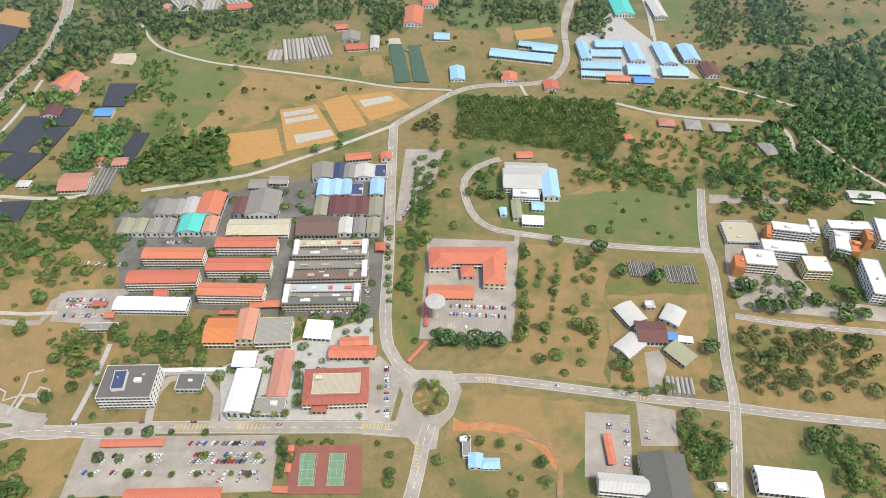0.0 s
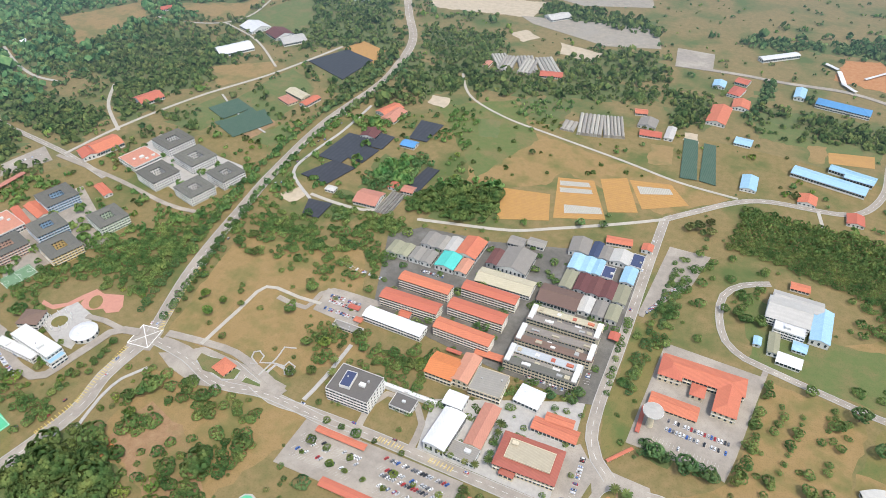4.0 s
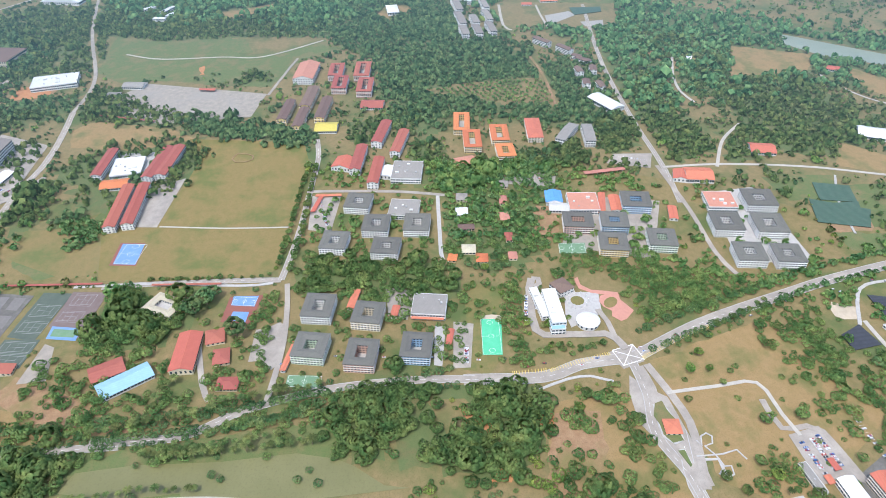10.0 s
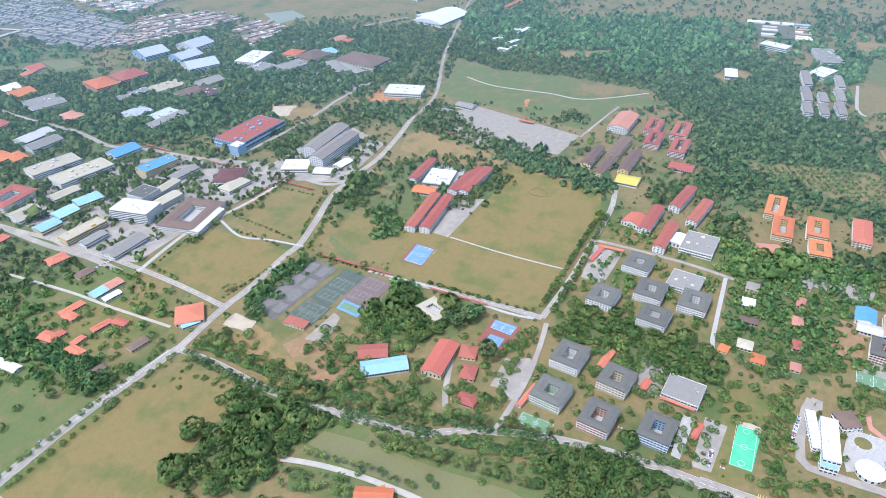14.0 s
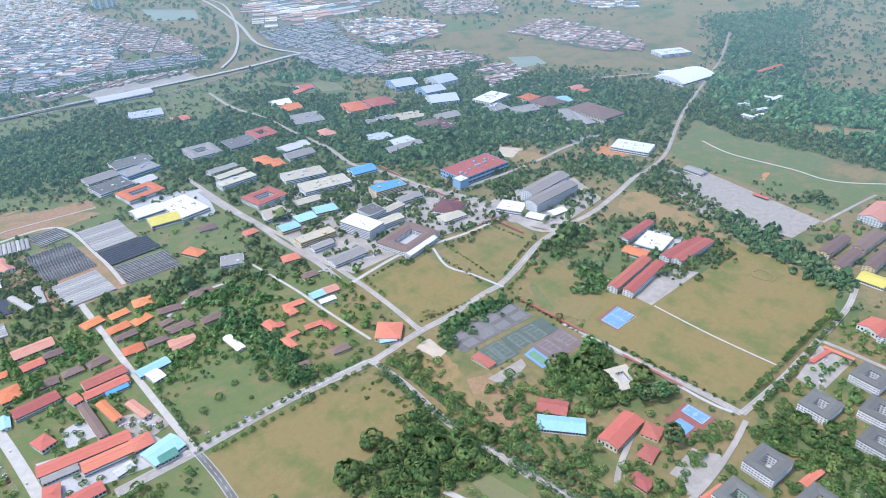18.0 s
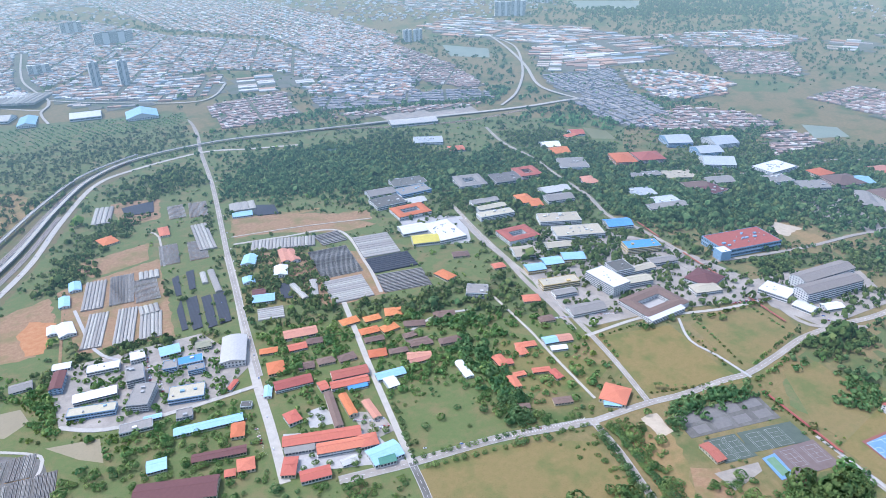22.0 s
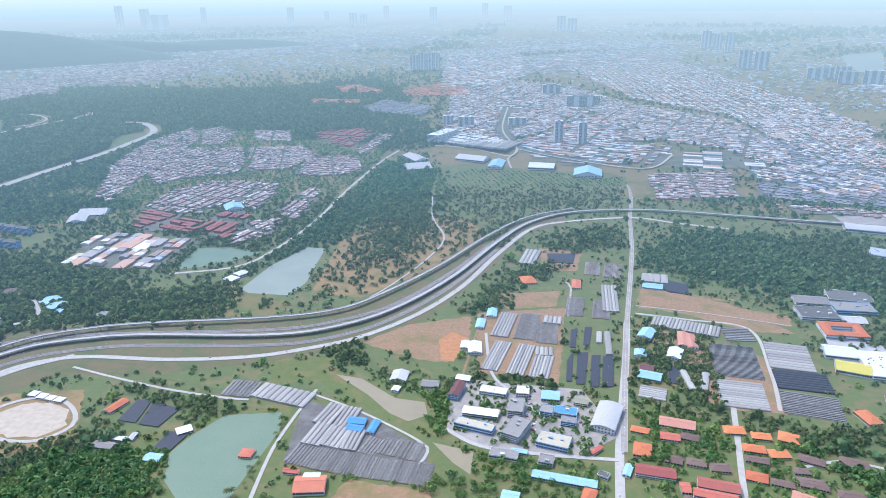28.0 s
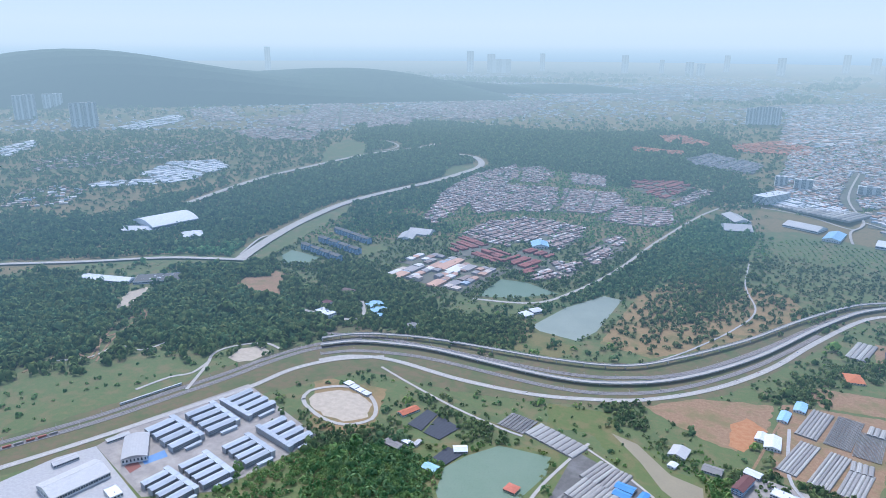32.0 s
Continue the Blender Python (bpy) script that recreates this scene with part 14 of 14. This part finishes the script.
road("pale_road", 5, False, (-1214.0, 652.7), (-1128.8, 616.4), (-1062.9, 599.1), (-1012.7, 602.5))
lay("dry_grass", 0.291, (-1308.6, 609.9), (-1253.5, 668.7), (-1153.7, 723.8), (-1107.7, 702.3), (-1152.4, 637.6), (-1266.3, 600.2))
lay("meadow", 0.292, (-1658.6, 410.5), (-1588.8, 512.4), (-1589.1, 652.6), (-1724.3, 764.4), (-1819.0, 699.2), (-1810.2, 454.5))
wood("deep", 8, 13, 1, (-971.2, 420.6), (-986.7, 451.7), (-968.6, 474.5), (-932.9, 468.0), (-901.8, 440.8), (-884.7, 402.5), (-909.2, 397.7))
wood("deep", 8, 13, 1, (-907.4, 320.6), (-913.2, 353.0), (-875.5, 355.2), (-839.5, 333.5), (-843.4, 308.3))
wood("deep", 8, 13, 1, (-859.1, 132.2), (-879.1, 167.3), (-883.6, 217.6), (-882.2, 299.8), (-847.6, 295.8), (-831.2, 240.8), (-810.0, 158.8), (-819.6, 132.4))
sheet("pond", "water_green", 0.42, "still green pond below the flats", "pond", (1439.1, -1277.8), (1456.3, -1333.5), (1336.5, -1325.4), (1326.1, -1260.8), (1381.3, -1231.2))
building("gable", "blue_pale", "white", 957.8, -1125.7, 27.5, 38.7, 154.6, 6, 1)
building("gable", "blue_pale", "white", 927.4, -1104.6, 24.9, 37.3, 150.7, 6, 1)
building("gable", "blue_pale", "grey", 903.8, -1080.2, 16.5, 17.4, 153.0, 6, 1)
building("flat", "white", "white", 1015.1, -1019.7, 46.8, 24.6, 173.9, 9, 2)
building("gable", "maroon", "white", 1059.3, -1074.4, 22.3, 20.9, 174.3, 5, 1)
building("gable", "brown", "white", 1070.7, -1158.6, 32.3, 28.1, 174.0, 5, 1)
building("gable", "grey", "white", 815.3, -1078.9, 23.4, 27.7, -173.9, 5, 1)
lay("bare_soil", 0.43, (1353.9, -1039.5), (1369.7, -1084.1), (1328.0, -1127.8), (1347.2, -1171.5), (1307.9, -1168.7), (1202.9, -1058.0), (1261.3, -1018.7))
clear((1338.6, -1026.4), (1369.7, -1084.1), (1328.0, -1127.8), (1347.2, -1171.5), (1307.9, -1168.7), (1182.4, -1030.2), (1261.3, -1018.7))
clear((1506.6, -1204.2), (1659.6, -1523.6), (1722.4, -1869.3), (1666.4, -1862.4), (1562.5, -1538.6), (1436.3, -1211.0))
lay("meadow", 0.294, (1506.6, -1204.2), (1659.6, -1523.6), (1722.4, -1869.3), (1666.4, -1862.4), (1562.5, -1538.6), (1436.3, -1211.0))
clear((1316.2, -1428.1), (1283.3, -1532.5), (1223.8, -1507.0), (1238.2, -1381.7))
lay("meadow", 0.294, (1316.2, -1428.1), (1283.3, -1532.5), (1223.8, -1507.0), (1238.2, -1381.7))
clear((1730.7, -2478.3), (1914.2, -2846.1), (1857.9, -2992.1), (1755.5, -2850.0), (1710.5, -2627.7))
lay("meadow", 0.294, (1730.7, -2478.3), (1914.2, -2846.1), (1857.9, -2992.1), (1755.5, -2850.0), (1710.5, -2627.7))
clear((2418.3, -2456.5), (2590.0, -2611.9), (2936.2, -3035.4), (3074.0, -3363.6), (2803.4, -3247.4), (2527.2, -2895.9))
lay("meadow", 0.294, (2418.3, -2456.5), (2590.0, -2611.9), (2936.2, -3035.4), (3074.0, -3363.6), (2803.4, -3247.4), (2527.2, -2895.9))
road("pale_road", 7, False, (1536.5, -1207.8), (1614.2, -1336.2), (1629.0, -1388.8), (1611.6, -1413.1))
road("pale_road", 9, False, (1133.8, -1014.1), (1063.3, -1013.9), (955.8, -1028.0), (944.3, -1067.4), (1004.1, -1131.1))
for x, y, a in ((1466, -1553, 167.3), (1421, -1543, 167.3), (1375, -1532.4, 167.3), (1329.9, -1521.9, 167.3), (1432, -1446, 170), (1382.1, -1436.7, 170), (1332, -1427.7, 170), (1283.2, -1418.9, 170), (1422.5, -1362.5, 169.4), (1373.7, -1353.1, 169.4), (1326.2, -1344, 169.4), (1280, -1335.1, 169.4)):
    building("gable", "slate", "blue", x, y, 41, 18, a, 17, 5, group="flats in rows")


covered_walk((-925.7, -893.2), (-911.5, -821.3))
covered_walk((-900.0, -750.7), (-886.4, -656.6))
covered_walk((-869.1, -584.5), (-856.4, -509.0))
covered_walk((-690.4, -417.7), (-682.1, -355.0), (-673.6, -297.9))
covered_walk((-1155.9, -432.1), (-1130.4, -367.7), (-1104.6, -311.4))
covered_walk((-661.1, -240.1), (-649.1, -159.7))
tree_row("leaf", 9, 8, (-703.0, -436.6), (-763.3, -444.2), (-853.4, -465.4))
tree_row("leaf", 10, 7, (-725.7, -460.9), (-790.6, -474.5), (-842.0, -485.7))
tree_row("bush", 7, 5, (-562.6, -487.3), (-632.4, -464.4))
tree_row("bush", 8, 5, (-749.7, -589.6), (-735.5, -530.7), (-716.0, -467.0))
tree_row("bush", 8, 5, (-713.3, -570.1), (-704.4, -516.2), (-695.3, -475.2))
tree_row("bush", 9, 5, (-852.3, -599.7), (-842.4, -498.4))
tree_row("dark", 12, 8, (-895.9, -472.2), (-928.9, -441.8), (-1024.4, -440.0))
tree_row("bush", 7, 5, (-717.9, -615.6), (-611.5, -618.2))
tree_row("bush", 8, 5, (-686.8, -404.1), (-671.4, -305.4))
tree_row("dark", 11, 9, (-974.8, -705.9), (-1127.0, -648.4))
tree_row("dark", 11, 9, (-949.3, -679.1), (-1080.3, -630.0))
tree_row("leaf", 11, 8, (-577.1, -678.5), (-556.5, -583.5))
tree_row("leaf", 11, 8, (-597.8, -621.0), (-582.4, -567.1))
tree_row("dark", 11, 9, (-672.1, -266.6), (-621.1, -274.7), (-576.7, -263.0))
tree_row("bush", 8, 6, (-674.5, -245.9), (-662.8, -157.8))
wood("rows", 17, 8, 0.85, (310.0, -2233.5), (216.0, -2350.6), (-60.0, -2320.7), (-292.7, -2287.7), (-297.7, -2169.7), (-141.1, -2138.1), (185.4, -2085.8), (283.2, -2023.2))
lay("meadow", 0.296, (401.5, -2344.8), (246.9, -2446.6), (-59.8, -2351.9), (-302.4, -2305.4), (-301.8, -2133.9), (-140.0, -2099.6), (179.4, -2034.5), (319.7, -1957.6))


building("flat", "white", "white", -535.2, 207.5, 15.5, 55.4, 85.9, 12, 3)
building("flat", "blue_pale", "white", -508.7, 204.2, 15.2, 14.1, 84.7, 8, 2)
building("flat", "white", "white", -550.2, 195.9, 9.0, 49.8, 91.9, 6, 2)
building("hip", "brown", "white", -571.4, 228.1, 20.5, 19.1, 22.7, 8, 2)
tree_row("bush", 7, 5, (-477.5, 185.7), (-480.9, 205.9), (-482.1, 226.6), (-482.7, 250.3))
road("asphalt", 9, False, (-597.7, 199.9), (-581.8, 193.1), (-561.1, 188.3), (-533.3, 183.1), (-512.7, 182.1), (-503.9, 188.8), (-500.3, 212.8), (-497.0, 233.0), (-494.6, 252.9), (-485.8, 261.8), (-469.0, 266.8))
road("asphalt", 7, False, (-597.7, 199.9), (-596.0, 207.5), (-586.9, 206.1), (-582.9, 199.7))
road("asphalt", 6, False, (-488.0, 261.5), (-511.4, 262.0), (-532.9, 258.1))
sheet("plaza", "paving_pink", 0.3, "salmon pink paved plaza with curved edges", "pavement", (-554.0, 268.3), (-557.0, 278.1), (-556.4, 290.6), (-544.5, 289.0), (-538.5, 291.3), (-524.6, 297.2), (-512.8, 284.7), (-510.4, 277.2), (-520.0, 270.1), (-527.9, 273.2), (-536.8, 266.1), (-545.5, 264.6))
sheet("plaza", "paving_pink", 0.301, "salmon pink footpath", "pavement", (-588.1, 248.6), (-591.3, 254.1), (-577.4, 253.1), (-566.4, 261.9), (-561.2, 279.1), (-556.4, 290.6), (-555.3, 275.9), (-560.8, 260.7), (-571.2, 249.0))
sheet("lawn", "pitch", 0.31, "oval lawn within pink paving", "field", (-543.0, 285.1), (-538.6, 282.9), (-535.0, 279.0), (-533.1, 274.5), (-533.6, 270.5), (-536.1, 268.1), (-540.2, 268.0), (-544.7, 270.1), (-548.4, 274.0), (-550.2, 278.6), (-549.8, 282.6), (-547.1, 285.0))
lay("dry_grass", 0.0991, (-1096.8, -442.7), (-1126.7, -413.6), (-1081.8, -291.8), (-1032.6, -234.0), (-1008.3, -324.3), (-1038.2, -427.7))
lay("meadow", 0.0992, (-777.4, -432.9), (-781.6, -355.0), (-744.5, -303.5), (-709.3, -304.0), (-697.1, -381.2), (-727.0, -415.1))
lay("dry_grass", 0.0993, (-1022.7, -226.9), (-1022.9, -152.6), (-973.2, -74.7), (-890.6, -75.0), (-895.8, -155.2), (-869.4, -212.7))


road("asphalt", 6, False, (-637.6, -84.0), (-595.3, -83.1), (-538.1, -86.0), (-490.4, -93.9), (-457.4, -101.2))
lay("car_park", 0.2999, (-543.9, -117.5), (-564.1, -106.9), (-573.4, -90.7), (-564.9, -82.9), (-515.7, -87.1), (-502.9, -97.2), (-519.8, -114.6))


# ---- the gathered plants and far houses ----
scrub()
far_land()
far_hill(8600, -5600, 4700, 2600, 640, 48)
far_hill(5600, -9000, 2600, 1200, 170, 35)
settle()
further_cars()
undergrowth()
grow_all()
